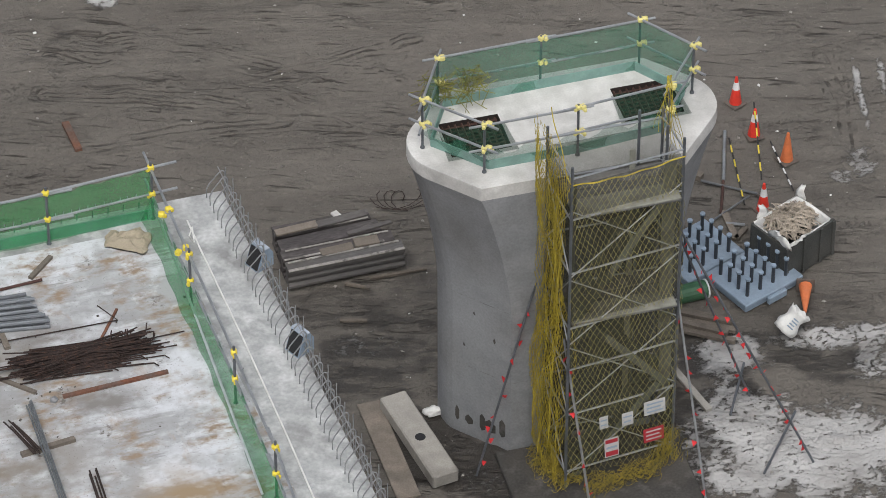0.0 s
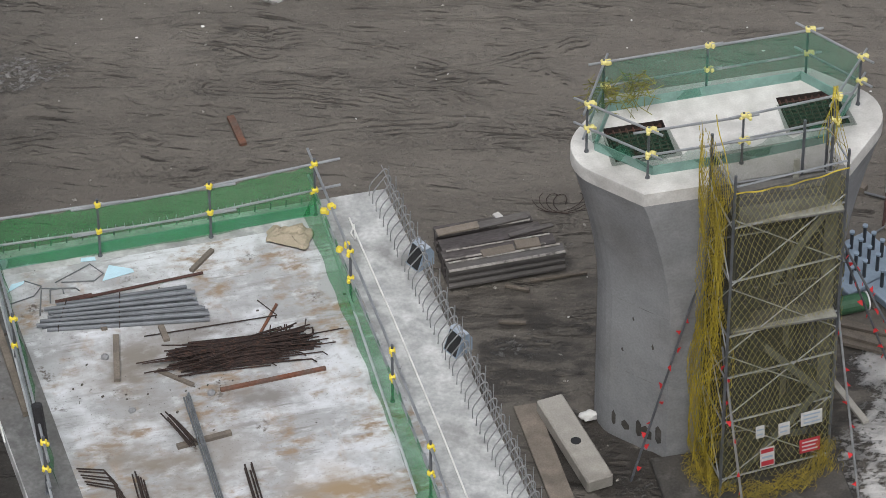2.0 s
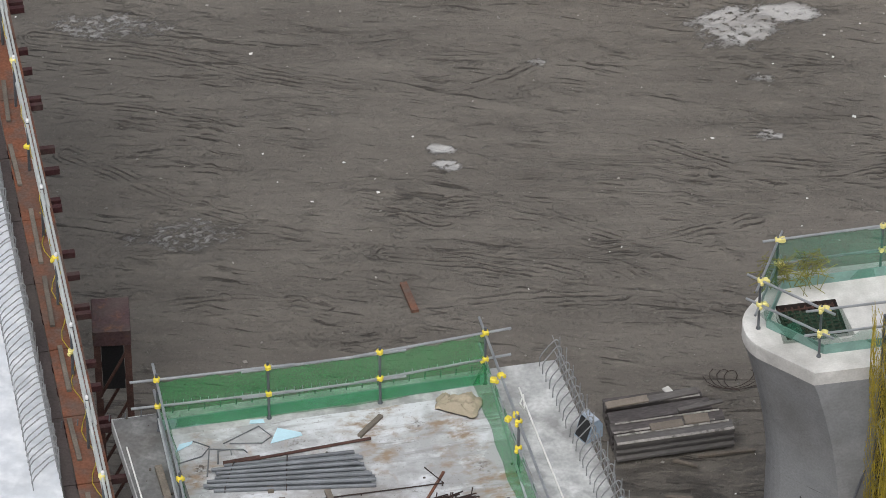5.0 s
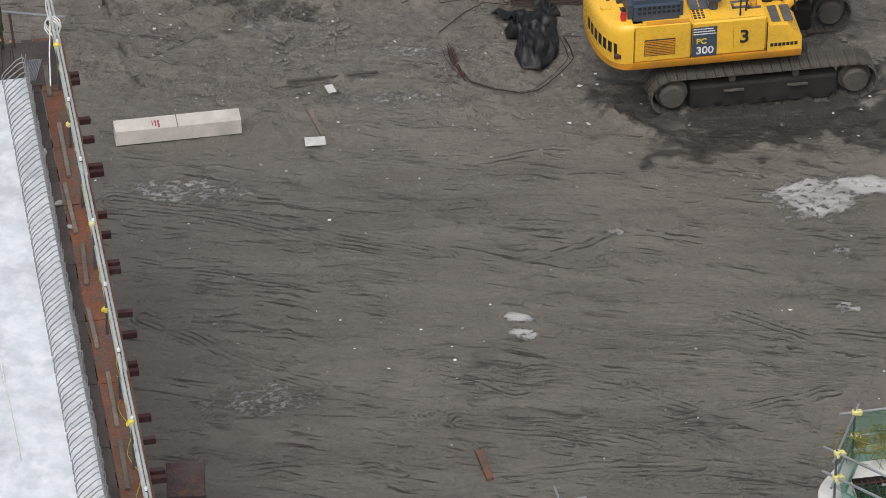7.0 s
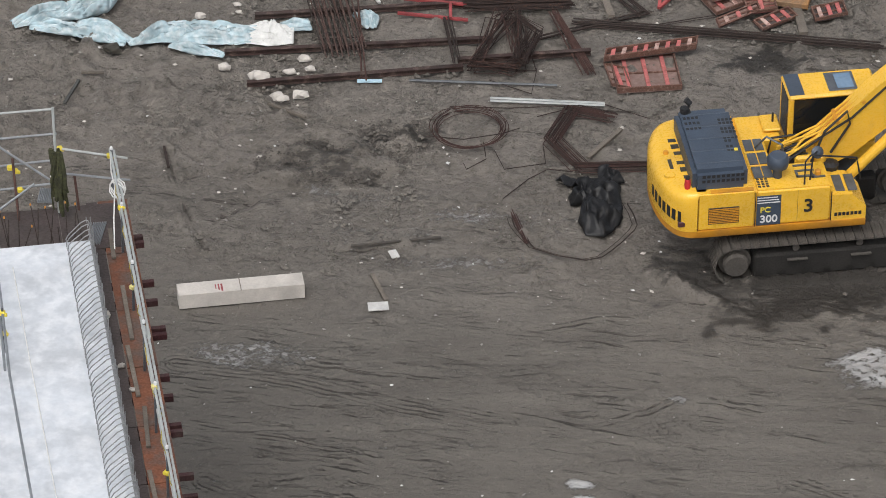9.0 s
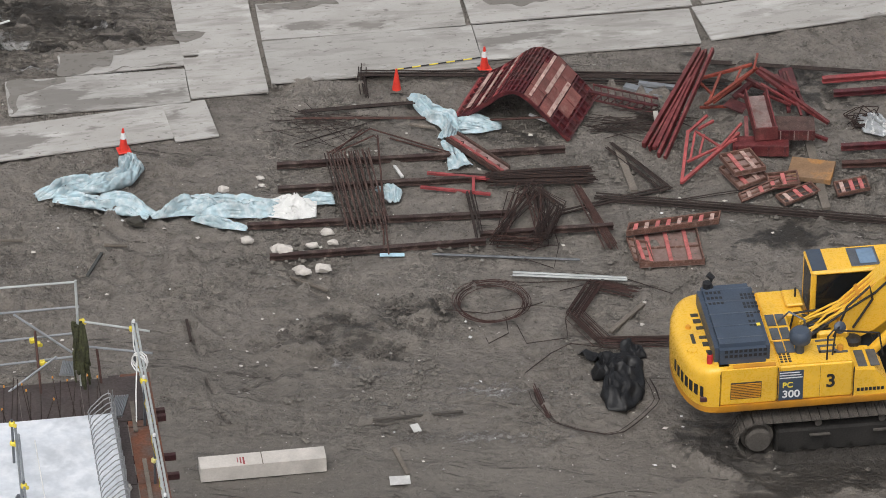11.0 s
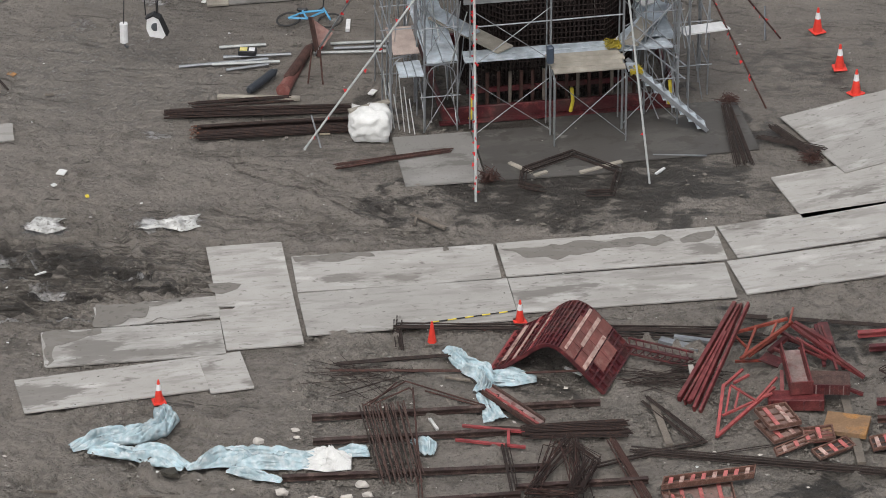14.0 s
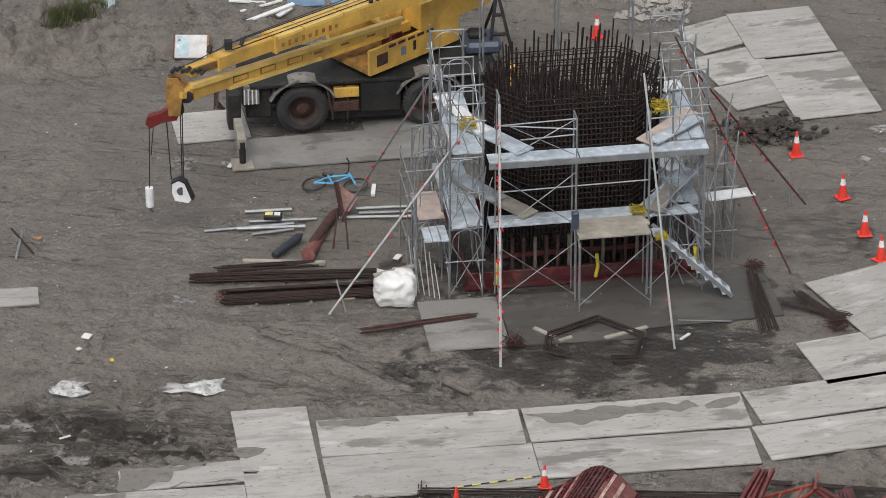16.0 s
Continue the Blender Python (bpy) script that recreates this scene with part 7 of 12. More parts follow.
def house_ring(grow, z, x1=0.85):
    pts = [(x * (1 if x > -2.7 else 1 + grow), y * (1 + grow)) for x, y in tail]
    return [(x, y, z) for x, y in pts] + [(x1, -1.5 * (1 + grow), z), (x1, 1.5 * (1 + grow), z)]


part("lower_skirt", loft(B(), [house_ring(-0.03, 1.04), house_ring(0.0, 1.10), house_ring(0.0, 1.24)]), "yellow_low", exc, smooth="edges")
part("counterweight", loft(B(), [[(x, y, z) for x, y, z in house_ring(g, z, -2.84)] for g, z in ((0.0, 1.243), (0.004, 1.55), (0.004, 1.95), (-0.004, 2.06), (-0.018, 2.13), (-0.036, 2.175), (-0.056, 2.196), (-0.08, 2.2))]), "yellow_paint", exc, "rounded yellow tail weight", "edges")
part("engine_bay", box(B(), -2.838, -1.48, 1.243, -1.58, 1.46, 2.19, bevel=0.035, seg=3), "yellow_paint", exc, smooth="edges")
part("tank", box(B(), -1.57, -1.48, 1.243, 0.08, -0.50, 2.16, bevel=0.05, seg=3), "yellow_paint", exc, smooth="edges")
part("tool_box", loft(B(), [[(0.09, y, 1.243), (0.85, y, 1.243), (0.85, y, 1.55), (0.55, y, 1.88), (0.09, y, 1.92)] for y in (-1.48, -0.55)]), "yellow_paint", exc)
part("centre_deck", box(B(), -1.57, -0.49, 1.243, 0.84, 0.50, 1.62, bevel=0.03), "dark_grey", exc)
part("left_deck", box(B(), -1.57, 0.51, 1.243, -0.62, 1.46, 2.12, bevel=0.05), "yellow_paint", exc)
for z in (2.10,):
    part("seam", box(B(), -1.585, -1.486, 1.25, -1.572, -1.47, 2.12), "black", exc)
part("seam", box(B(), 0.075, -1.486, 1.25, 0.092, -1.47, 2.0), "black", exc)
part("seam", box(B(), -2.846, -1.49, 1.25, -2.828, -1.46, 2.05), "black", exc)
part("panel_seam", box(B(), -0.66, -1.484, 1.3, -0.655, -1.478, 2.1), "black", exc)
part("air_grille", box(B(), -2.60, -1.492, 1.40, -1.93, -1.478, 1.82), "grip_dark", exc, "louvred side grille")
for k in range(9):
    part("louvre", box(B(), -2.59, -1.505, 1.425 + 0.043 * k, -1.94, -1.488, 1.445 + 0.043 * k), "yellow_low", exc)
part("decal_panel", box(B(), -1.55, -1.487, 1.27, -1.02, -1.478, 2.03, bevel=0.0), "hood", exc, "dark blue panel with pale stripes")
for k in range(3):
    part("pale_stripe", box(B(), -1.54, -1.492, 1.84 + 0.065 * k, -1.04 - 0.03 * k, -1.486, 1.862 + 0.065 * k), "white_plastic", exc)


def lettering(words, x, z, size, mat, name="lettering"):
    ob = part(name, text_bm(words, size), mat, exc)
    ob.matrix_basis = Matrix.Translation((x, -1.492, z)) @ Euler((radians(90), 0, 0)).to_matrix().to_4x4()
    return ob


lettering("300", -1.28, 1.42, 0.26, "white_plastic")
lettering("PC", -1.36, 1.66, 0.19, "coupler")
lettering("3", -0.42, 1.68, 0.46, "black")
for k in range(7):
    part("logo_bar", box(B(), 0.16 + 0.088 * k, -1.492, 1.36, 0.225 + 0.088 * k, -1.478, 1.44), "black", exc)
for k in range(7):
    a = radians(14 + 9 * k)
    c = Vector((-2.86 - 0.74 * math.cos(a) ** 0.75 - 0.012, -1.5 * math.sin(a) if a < radians(50) else -1.5 + 0.35 * ((90 - math.degrees(a)) / 40) ** 2, 1.62))
    ob = part("logo_bar", box(B(), -0.012, -0.06, -0.13, 0.012, 0.06, 0.13), "black", exc)
    ob.matrix_basis = Matrix.Translation(c) @ Matrix.Rotation(-a * 0.4, 4, "Z").inverted()
part("tail_lamp", box(B(), -3.25, -1.47, 1.36, -3.02, -1.40, 1.5, bevel=0.02), "red_steel", exc)

# engine hood: a rounded dark blue cover with rows of slots
hood = part("engine_hood", box(B(), -2.92, -1.30, 2.06, -1.72, 1.12, 2.66, bevel=0.10, seg=4), "hood", exc, "ribbed blue grey engine hood", "edges")
for k in range(5):
    part("hood_rib", box(B(), -2.86, -1.0 + 0.46 * k, 2.655, -1.78, -0.97 + 0.46 * k, 2.672, bevel=0.006), "hood", hood)
for gx in range(4):
    for gy in range(8):
        if gx < 2 or gy < 5:
            x, y = -2.05 + 0.085 * gx - 0.0, 0.55 - 0.17 * gy + 0.04 * (gy % 2)
            if gx < 4 and -0.75 < y:
                part("hood_slot", box(B(), x, y, 2.658, x + 0.06, y + 0.09, 2.664), "black", hood)
for gx in range(4):
    for gy in range(3):
        part("hood_slot", box(B(), -2.78 + 0.09 * gx, 0.7 - 0.2 * gy, 2.658, -2.72 + 0.09 * gx, 0.79 - 0.2 * gy, 2.664), "black", hood)
for gx in range(9):
    for gz in range(2):
        part("hood_slot", box(B(), -2.72 + 0.105 * gx, -1.305, 2.36 + 0.12 * gz, -2.65 + 0.105 * gx, -1.296, 2.43 + 0.12 * gz), "black", hood)
part("hood_label", box(B(), -1.9, -0.62, 2.668, -1.82, -0.52, 2.674), "coupler", hood)
exh = part("exhaust", lathe(B(), [(0.10, 2.6), (0.10, 2.78)], 12, pose(-2.7, 0.98, 0)), "black", exc)
part("exhaust_pipe", tube(B(), [(-2.62, 0.98, 2.66), (-2.6, 0.98, 2.9), (-2.68, 1.0, 2.98)], 0.07, 10), "black", exh)
for (x, y, w, d) in ((-3.12, 0.55, 0.17, 0.12), (-3.1, 0.30, 0.17, 0.16), (-3.08, 0.06, 0.17, 0.12), (-3.08, -0.30, 0.2, 0.12), (-3.05, -0.58, 0.2, 0.16), (-3.02, -0.85, 0.2, 0.12), (-3.26, -0.45, 0.08, 0.36)):
    part("tail_grille", box(B(), x, y, 2.19, x + w, y + d, 2.207), "grip_dark", exc)
part("lifting_eye", lathe(B(), [(0.07, 2.19), (0.05, 2.26)], 10, pose(-3.25, 0.16, 0)), "yellow_low", exc)
part("lifting_eye", lathe(B(), [(0.13, 2.17), (0.12, 2.22)], 12, pose(-3.3, -0.66, 0)), "yellow_paint", exc)
beacon = part("beacon", lathe(B(), [(0.06, 2.19), (0.07, 2.3), (0.06, 2.42), (0.02, 2.46)], 12, pose(-3.02, -1.2, 0)), "flag_red", exc, "red warning beacon")
part("beacon_cap", lathe(B(), [(0.05, 2.44), (0.04, 2.5)], 10, pose(-3.02, -1.2, 0)), "black", beacon)
part("top_grille", box(B(), -2.55, -1.46, 2.181, -1.62, -1.34, 2.195), "yellow_low", exc)
for i in range(2):
    for j in range(3):
        part("walk_plate", box(B(), -1.52 + 0.22 * i, 0.45 - 0.52 * j - 0.42, 2.165, -1.33 + 0.22 * i, 0.45 - 0.52 * j, 2.182), "grey_steel", exc)
part("bay_top", box(B(), -1.575, -0.495, 1.62, -1.05, 0.505, 2.16, bevel=0.02), "yellow_paint", exc)
for i in range(3):
    for j in range(5):
        part("vent_slot", box(B(), -1.5 + 0.09 * i, -1.35 + 0.09 * j, 2.163, -1.44 + 0.09 * i, -1.29 + 0.09 * j, 2.169), "grip_dark", exc)
pc = part("air_cleaner", lathe(B(), [(0.10, 2.15), (0.10, 2.42), (0.22, 2.44), (0.24, 2.52), (0.24, 2.64), (0.18, 2.72), (0.04, 2.75)], 20, pose(-1.02, -0.98, 0)), "hood", exc, "domed dark intake bowl", "edges")
for (x, y) in ((-0.62, -1.1), (-0.3, -1.15)):
    for (w, d) in ((0.30, 0.05), (0.05, 0.22)):
        part("hand_rail", box(B(), x, y, 2.163, x + w, y + d, 2.19), "grey_steel", exc)
for k in range(3):
    part("tread_strip", box(B(), -0.62 + 0.0 * k, -0.78 + 0.2 * k - 0.3, 2.163, -0.2, -0.72 + 0.2 * k - 0.3, 2.176), "grey_steel", exc)
for k in range(2):
    part("step_plate", box(B(), 0.2 + 0.27 * k, -1.35, 1.90, 0.4 + 0.27 * k, -0.75, 1.916), "grey_steel", exc)
part("filler_cap", lathe(B(), [(0.07, 2.16), (0.07, 2.28), (0.05, 2.3)], 10, pose(-0.15, -1.05, 0)), "yellow_low", exc)
part("grab_rail", tube(B(), [(-0.5, -1.35, 2.16), (-0.5, -1.35, 2.75), (-0.35, -1.2, 2.8), (0.7, -1.0, 2.5), (0.82, -0.95, 1.9)], 0.022, 8), "black", exc)
mir = part("mirror", lathe(B(), [(0.03, -0.05), (0.13, 0), (0.14, 0.05), (0.05, 0.1)], 12, pose(-0.15, -0.85, 2.62, 60, 20, 0)), "hood", exc)
part("mirror_arm", tube(B(), [(-0.35, -1.2, 2.16), (-0.28, -1.1, 2.7), (-0.15, -0.9, 2.68)], 0.02, 6), "black", mir)

# cab
cab = part("cab_frame", box(B(), -0.55, 0.56, 1.3, 1.42, 1.47, 1.75, bevel=0.05), "yellow_paint", exc, "yellow cab with dark windows")
for x0, x1, y in ((-0.55, -0.42, 0.56), (1.28, 1.42, 0.56), (-0.55, -0.42, 1.37), (1.28, 1.42, 1.37)):
    part("cab_pillar", box(B(), x0, y, 1.74, x1, y + 0.10, 3.02, bevel=0.03), "yellow_paint", cab)
part("cab_roof", box(B(), -0.56, 0.55, 2.98, 1.43, 1.48, 3.10, bevel=0.05), "yellow_paint", cab)
part("roof_hatch", box(B(), 0.35, 0.66, 3.101, 0.98, 1.36, 3.125, bevel=0.01), "grey_steel", cab)
part("hatch_glass", box(B(), 0.55, 0.72, 3.126, 0.92, 1.28, 3.135), "blue_glass", cab)
part("rear_guard", box(B(), -0.53, 0.60, 3.101, -0.2, 1.42, 3.115), "hood", cab)
part("side_window", box(B(), -0.43, 0.585, 1.75, 1.29, 0.60, 2.98), "glass_dark", cab)
part("side_window", box(B(), -0.43, 1.43, 1.75, 1.29, 1.445, 2.98), "glass_dark", cab)
part("rear_window", box(B(), -0.545, 0.66, 1.9, -0.53, 1.37, 2.98), "glass_dark", cab)
part("front_window", box(B(), 1.40, 0.66, 1.75, 1.415, 1.37, 2.98), "glass_dark", cab)
part("seat", box(B(), -0.1, 0.75, 1.755, 0.45, 1.25, 2.1, bevel=0.05), "black", cab)
part("battery_box", box(B(), -1.05, 0.7, 2.121, -0.66, 1.3, 2.2, bevel=0.03), "yellow_paint", exc)
part("rear_light", tube(B(), [(-0.8, 1.0, 2.2), (-0.8, 1.0, 2.42)], 0.025, 6), "black", exc)

# boom, cylinders and hoses
boom = part("boom", loft(B(), [[(x - w * dz, y, z + w * dx) for w, y in ((-h, -0.24), (h, -0.24), (h, 0.24), (-h, 0.24))] for x, z, h, dx, dz in ((0.25, 1.75, 0.2, 0.6, 0.8), (0.9, 2.35, 0.42, 0.68, 0.73), (1.9, 3.3, 0.5, 0.7, 0.71), (3.0, 4.25, 0.52, 0.8, 0.6), (3.7, 4.6, 0.45, 0.95, 0.3), (5.0, 4.75, 0.36, 1, 0), (6.2, 4.5, 0.22, 0.95, -0.3))]), "yellow_paint", exc, "yellow bent boom")
part("boom_foot", box(B(), -0.1, -0.42, 1.62, 0.6, -0.28, 2.2, bevel=0.05), "yellow_paint", exc)
part("boom_foot", box(B(), -0.1, 0.28, 1.62, 0.6, 0.42, 2.2, bevel=0.05), "yellow_paint", exc)
for y in (-0.42, 0.42):
    cyl = part("lift_cylinder", tube(B(), [(0.95, y, 1.45), (2.0, y, 2.6)], 0.115, 12), "yellow_paint", exc)
    part("piston_rod", tube(B(), [(2.0, y, 2.6), (2.75, y, 3.45)], 0.055, 10), "chrome", cyl)
for k in range(6):
    y = -0.2 + 0.08 * k
    part("hose", tube(B(), [(0.45, y, 1.9), (0.35, y, 2.45), (0.75, y, 2.85), (1.6, y, 3.62), (2.7, y, 4.6), (3.6, y, 5.15)], 0.02, 6), "yellow_paint" if k % 2 else "yellow_low", boom)
rr = random.Random(2)
for k in range(9):
    y = -0.45 + 0.11 * k
    part("hose", tube(B(), [(-0.95 + 0.1 * k, y, 1.64), (-0.7, y * 0.8, 1.95 + rr.uniform(0, 0.25)), (-0.1, y * 0.6, 1.95 + rr.uniform(0, 0.2)), (0.4, y * 0.4, 1.95)], 0.024, 6), "black" if k % 3 else "grey_steel", exc)
part("valve_block", box(B(), -0.75, -0.3, 1.62, -0.2, 0.3, 1.85, bevel=0.03), "black", exc)
part("swing_motor", lathe(B(), [(0.2, 1.62), (0.2, 2.0), (0.1, 2.05)], 12, pose(0.25, -0.42, 0)), "black", exc)
arm = part("arm", loft(B(), [[(x - w, y, z) for w, y in ((-h, -0.18), (h, -0.18), (h, 0.18), (-h, 0.18))] for x, z, h in ((6.5, 5.0, 0.2), (6.3, 4.4, 0.34), (6.0, 3.0, 0.26), (5.6, 1.3, 0.16))]), "yellow_paint", exc)
part("arm_cylinder", tube(B(), [(4.2, 0, 5.2), (6.5, 0, 5.1)], 0.11, 10), "yellow_paint", exc)
part("bucket", loft(B(), [[(5.6 + r * math.cos(radians(a)), y, 0.75 + r * math.sin(radians(a))) for a, r in ((100, 0.7), (150, 0.75), (200, 0.75), (250, 0.72), (300, 0.75), (330, 0.4), (60, 0.3))] for y in (-0.6, 0.6)]), "grip_dark", exc)


rr = random.Random(29)
for k in range(9):
    y = -0.42 + 0.10 * k
    a = Vector((-0.55 + 0.07 * (k % 4), y * 1.1, 1.66))
    pts = [a, a + Vector((0.1, 0.02, 0.35 + 0.08 * (k % 3))), Vector((0.15 + 0.06 * (k % 3), y * 0.7, 2.35 + 0.1 * (k % 2))), Vector((0.55, y * 0.62, 2.62)), Vector((1.15, y * 0.60, 3.02 + 0.02 * k)), Vector((1.9, y * 0.58, 3.78))]
    part("hose", tube(B(), pts, 0.026, 6), "yellow_paint" if k % 4 else "black", boom)
for k in range(5):
    x = 0.85 + 0.55 * k
    part("hose_clamp", box(B(), -0.04, -0.25, -0.02, 0.04, 0.25, 0.05, pose(x, 0, 2.78 + 0.86 * (x - 0.85) + 0.12, 0, -42, 0)), "yellow_low", boom)
part("side_hose", tube(B(), [(0.2, -0.5, 2.0), (0.5, -0.52, 2.9), (1.0, -0.40, 3.3), (1.1, -0.30, 2.9), (0.7, -0.32, 2.2)], 0.028, 6), "black", boom)
part("side_hose", tube(B(), [(-1.3, 0.1, 2.2), (-1.1, -0.1, 2.6), (-0.8, -0.3, 2.5), (-0.7, -0.35, 2.0)], 0.026, 6), "grey_steel", exc)


# the house stands clear of the tracks on its swing ring; the boom foot lies well back between its cheeks
for ob in exc.children:
    kind_of = ob.name.split(".")[0]
    if kind_of in ("cab_frame", "battery_box", "rear_light"):
        ob.matrix_basis = pose(0.0, 0, 0.20) @ ob.matrix_basis
    elif kind_of in ("boom", "boom_foot", "lift_cylinder", "arm_cylinder"):
        ob.matrix_basis = pose(-0.48, 0, 0.18) @ ob.matrix_basis
    elif kind_of not in ("crawler", "undercarriage", "arm", "bucket", "swing_ring"):
        ob.matrix_basis = pose(-0.06, 0, 0.17) @ ob.matrix_basis


# ---- formwork walkway along the far deck ----
starter_bars("dense grey barrier stirrups along the white deck edge", C2, ACROSS2, ALONG2, 100, 0.165, wide=1.5)
bar("white_rope", "thin white line stretched along the white deck", "rope", [(-17.55, 74.94, 8.02), (-16.70, 72.18, 8.02), (-14.37, 64.80, 8.02)], 0.012, "rope_white")
MAT["bracket_red"] = material("bracket_red", (0.045, 0.010, 0.011), 0.7, vary=0.3, scale=4, grain=30, dirt=0.4)
MAT["alu_sheet"] = material("alu_sheet", (0.30, 0.31, 0.32), 0.6, 0.2, vary=0.2, scale=4, grain=40, dirt=0.4)
MAT["pale_tube"] = material("pale_tube", (0.46, 0.48, 0.47), 0.5, 0.2, vary=0.15, scale=4, grain=40, bump=0.05, dirt=0.15)
wz = DECK - 0.25


def ow(a, d, z=0.0):
    """A place on the walkway: metres out from the far deck's edge, metres back from its far end."""
    p = C2 + ACROSS2 * a + ALONG2 * d
    return (p.x, p.y, wz + z)


walkway = thing("formwork_walkway", "rusty formwork walkway bracketed off the deck edge", "walkway", kind="structure")
rr = random.Random(17)
d = -1.6
while d < 22:
    ln = rr.uniform(1.7, 1.85)
    bm = B()
    loft(bm, [[ow(0.06, d, -0.02), ow(0.27, d, -0.02), ow(0.27, d, 0.0), ow(0.06, d, 0.0)], [ow(0.06, d + ln - 0.02, -0.02), ow(0.27, d + ln - 0.02, -0.02), ow(0.27, d + ln - 0.02, 0.0), ow(0.06, d + ln - 0.02, 0.0)]])
    part("form_panel", bm, "formply", walkway, "dark film faced plywood")
    bm = B()
    z = rr.uniform(-0.01, 0.01)
    loft(bm, [[ow(0.29, d, z - 0.03), ow(0.86, d, z - 0.03), ow(0.86, d, z), ow(0.29, d, z)], [ow(0.29, d + ln - 0.02, z - 0.03), ow(0.86, d + ln - 0.02, z - 0.03), ow(0.86, d + ln - 0.02, z), ow(0.29, d + ln - 0.02, z)]])
    part("steel_panel", bm, "rust_orange", walkway, "rust stained steel panel")
    d += ln
for k in range(15):
    d = -0.4 + 1.5 * k
    for o in (0.0, 0.62 if k % 2 else 0.2):
        bm = B()
        slab_between(bm, ow(0.2, d + o, -0.16), ow(1.04 + 0.05 * (k % 3), d + o, -0.16), 0.10, 0.12)
        part("bracket", bm, "bracket_red", walkway, "dark red steel bracket end")
for k in range(11):
    d = -0.6 + 1.9 * k
    a = rr.uniform(0.34, 0.48)
    bm = B()
    slab_between(bm, ow(a, d, 0.015), ow(a + rr.uniform(-0.06, 0.06), d + rr.uniform(0.9, 1.7), 0.015), 0.08, 0.05)
    part("batten", bm, "timber", walkway)
for k in range(5):
    bm = B()
    dd = -0.3 + 4 * k
    slab_between(bm, ow(0.78, dd, 0.015), ow(0.72, dd + 1.8, 0.02), 0.05, 0.05)
    part("batten", bm, "rust", walkway)
wrail = thing("guard_rail", "pale painted tube guard rail along the walkway edge", "guard rail")
RAILF = [ow(0.60, -1.75 + 1.9 * k) for k in range(13)]
for p in RAILF:
    bm = B()
    tube(bm, [p, (p[0] + 0.02, p[1], p[2] + 1.12)], 0.026, 8)
    part("post", bm, "grey_steel", wrail)
    part("post_cap", lathe(B(), [(0.03, 1.10), (0.032, 1.15), (0.02, 1.17)], 8, pose(p[0] + 0.02, p[1], p[2])), "white_plastic", wrail)
for h, o in ((1.05, 0.0), (1.0, 0.07), (0.55, 0.03)):
    for k in range(4):
        a, b = ow(0.60 + o, -1.85 + 5.8 * k, h), ow(0.60 + o + 0.02, 4.3 + 5.8 * k, h)
        bm = B()
        tube(bm, [a, b], 0.026, 8)
        part("rail", bm, "pale_tube", wrail)
for k, p in enumerate(RAILF):
    for h in (1.05, 0.55):
        if (k + int(h * 2)) % 3 == 0:
            coupler(wrail, (p[0], p[1], p[2] + h), "coupler" if k % 2 else "coupler_pale", 30 * k)
bm = B()
tube(bm, [ow(0.62 + 0.05 * math.sin(1.7 * t), -1.6 + 0.35 * t, 0.85 + 0.12 * math.sin(0.9 * t)) for t in range(40)], 0.008, 4)
tagged(emit("cord", bm, "yellow_cord"), "thin yellow cord looped along the walkway rail", "cord")
bm = B()
tube(bm, [ow(0.62 + 0.08 * math.sin(1.1 * t), 9.0 + 0.22 * t, 0.03) for t in range(50)], 0.010, 4)
tagged(emit("cord", bm, "yellow_cord"), "thin yellow cord lying along the rusty walkway", "cord")
bm = B()
for j in range(3):
    tube(bm, [Vector(ow(0.62, -0.7, 0.9)) + Vector((0.16 * math.cos(t * 0.7 + j), 0.1 * math.sin(t * 0.7), 0.16 * math.sin(t * 0.7 + j))) for t in range(10)], 0.014, 5)
tube(bm, [ow(0.6, -1.8, 1.05), ow(0.57, -1.4, 0.8), ow(0.58, -0.8, 0.9), ow(0.50, -0.4, 0.4), ow(0.45, 0.1, 0.05)], 0.014, 5)
tagged(emit("rope_coil", bm, "rope_white"), "coil of white rope tied on the walkway rail", "rope")
for x, y, s in ((-15.59, 73.95, 0.10), (-15.03, 72.45, 0.07), (-14.70, 71.76, 0.06)):
    bm = B()
    lump(bm, (x, y, 7.76), (s, s, s), s * 33)
    tagged(emit("rubble_piece", bm, "concrete_block"), "lump of rubble lying on the walkway", "rubble", "rubble on the walkway")
corr = thing("corrugated_sheet", "grey corrugated sheet leaning at the deck end", "metal sheet")
for k in range(8):
    bm = B()
    x, y = -16.36, 76.52
    box(bm, x + 0.032 * k, y - 0.35 + 0.008 * k, 7.76, x + 0.032 * k + 0.018, y + 0.35 + 0.008 * k, 7.82)
    part("rib", bm, "galvanised", corr)
# platform, rails and starter bars past the deck's end
endp = thing("end_platform", "dark plywood platform at the deck end", "platform", kind="structure")
for k in range(5):
    bm = B()
    a0 = -0.5 - 1.2 * k
    loft(bm, [[ow(a0, dd, -0.02), ow(a0 + 1.19, dd, -0.02), ow(a0 + 1.19, dd, 0.02), ow(a0, dd, 0.02)] for dd in (-1.5, -0.03)])
    part("form_panel", bm, "formply", endp)
part("tall_post", tube(B(), [(-17.05, 77.00, 7.90), (-17.07, 77.00, 10.34)], 0.028, 8), "pale_tube", endp, "pale steel tube post")
rr = random.Random(19)
bm = B()
top, low = Vector((-17.06, 77.00, 9.36)), Vector((-16.96, 76.90, 7.98))
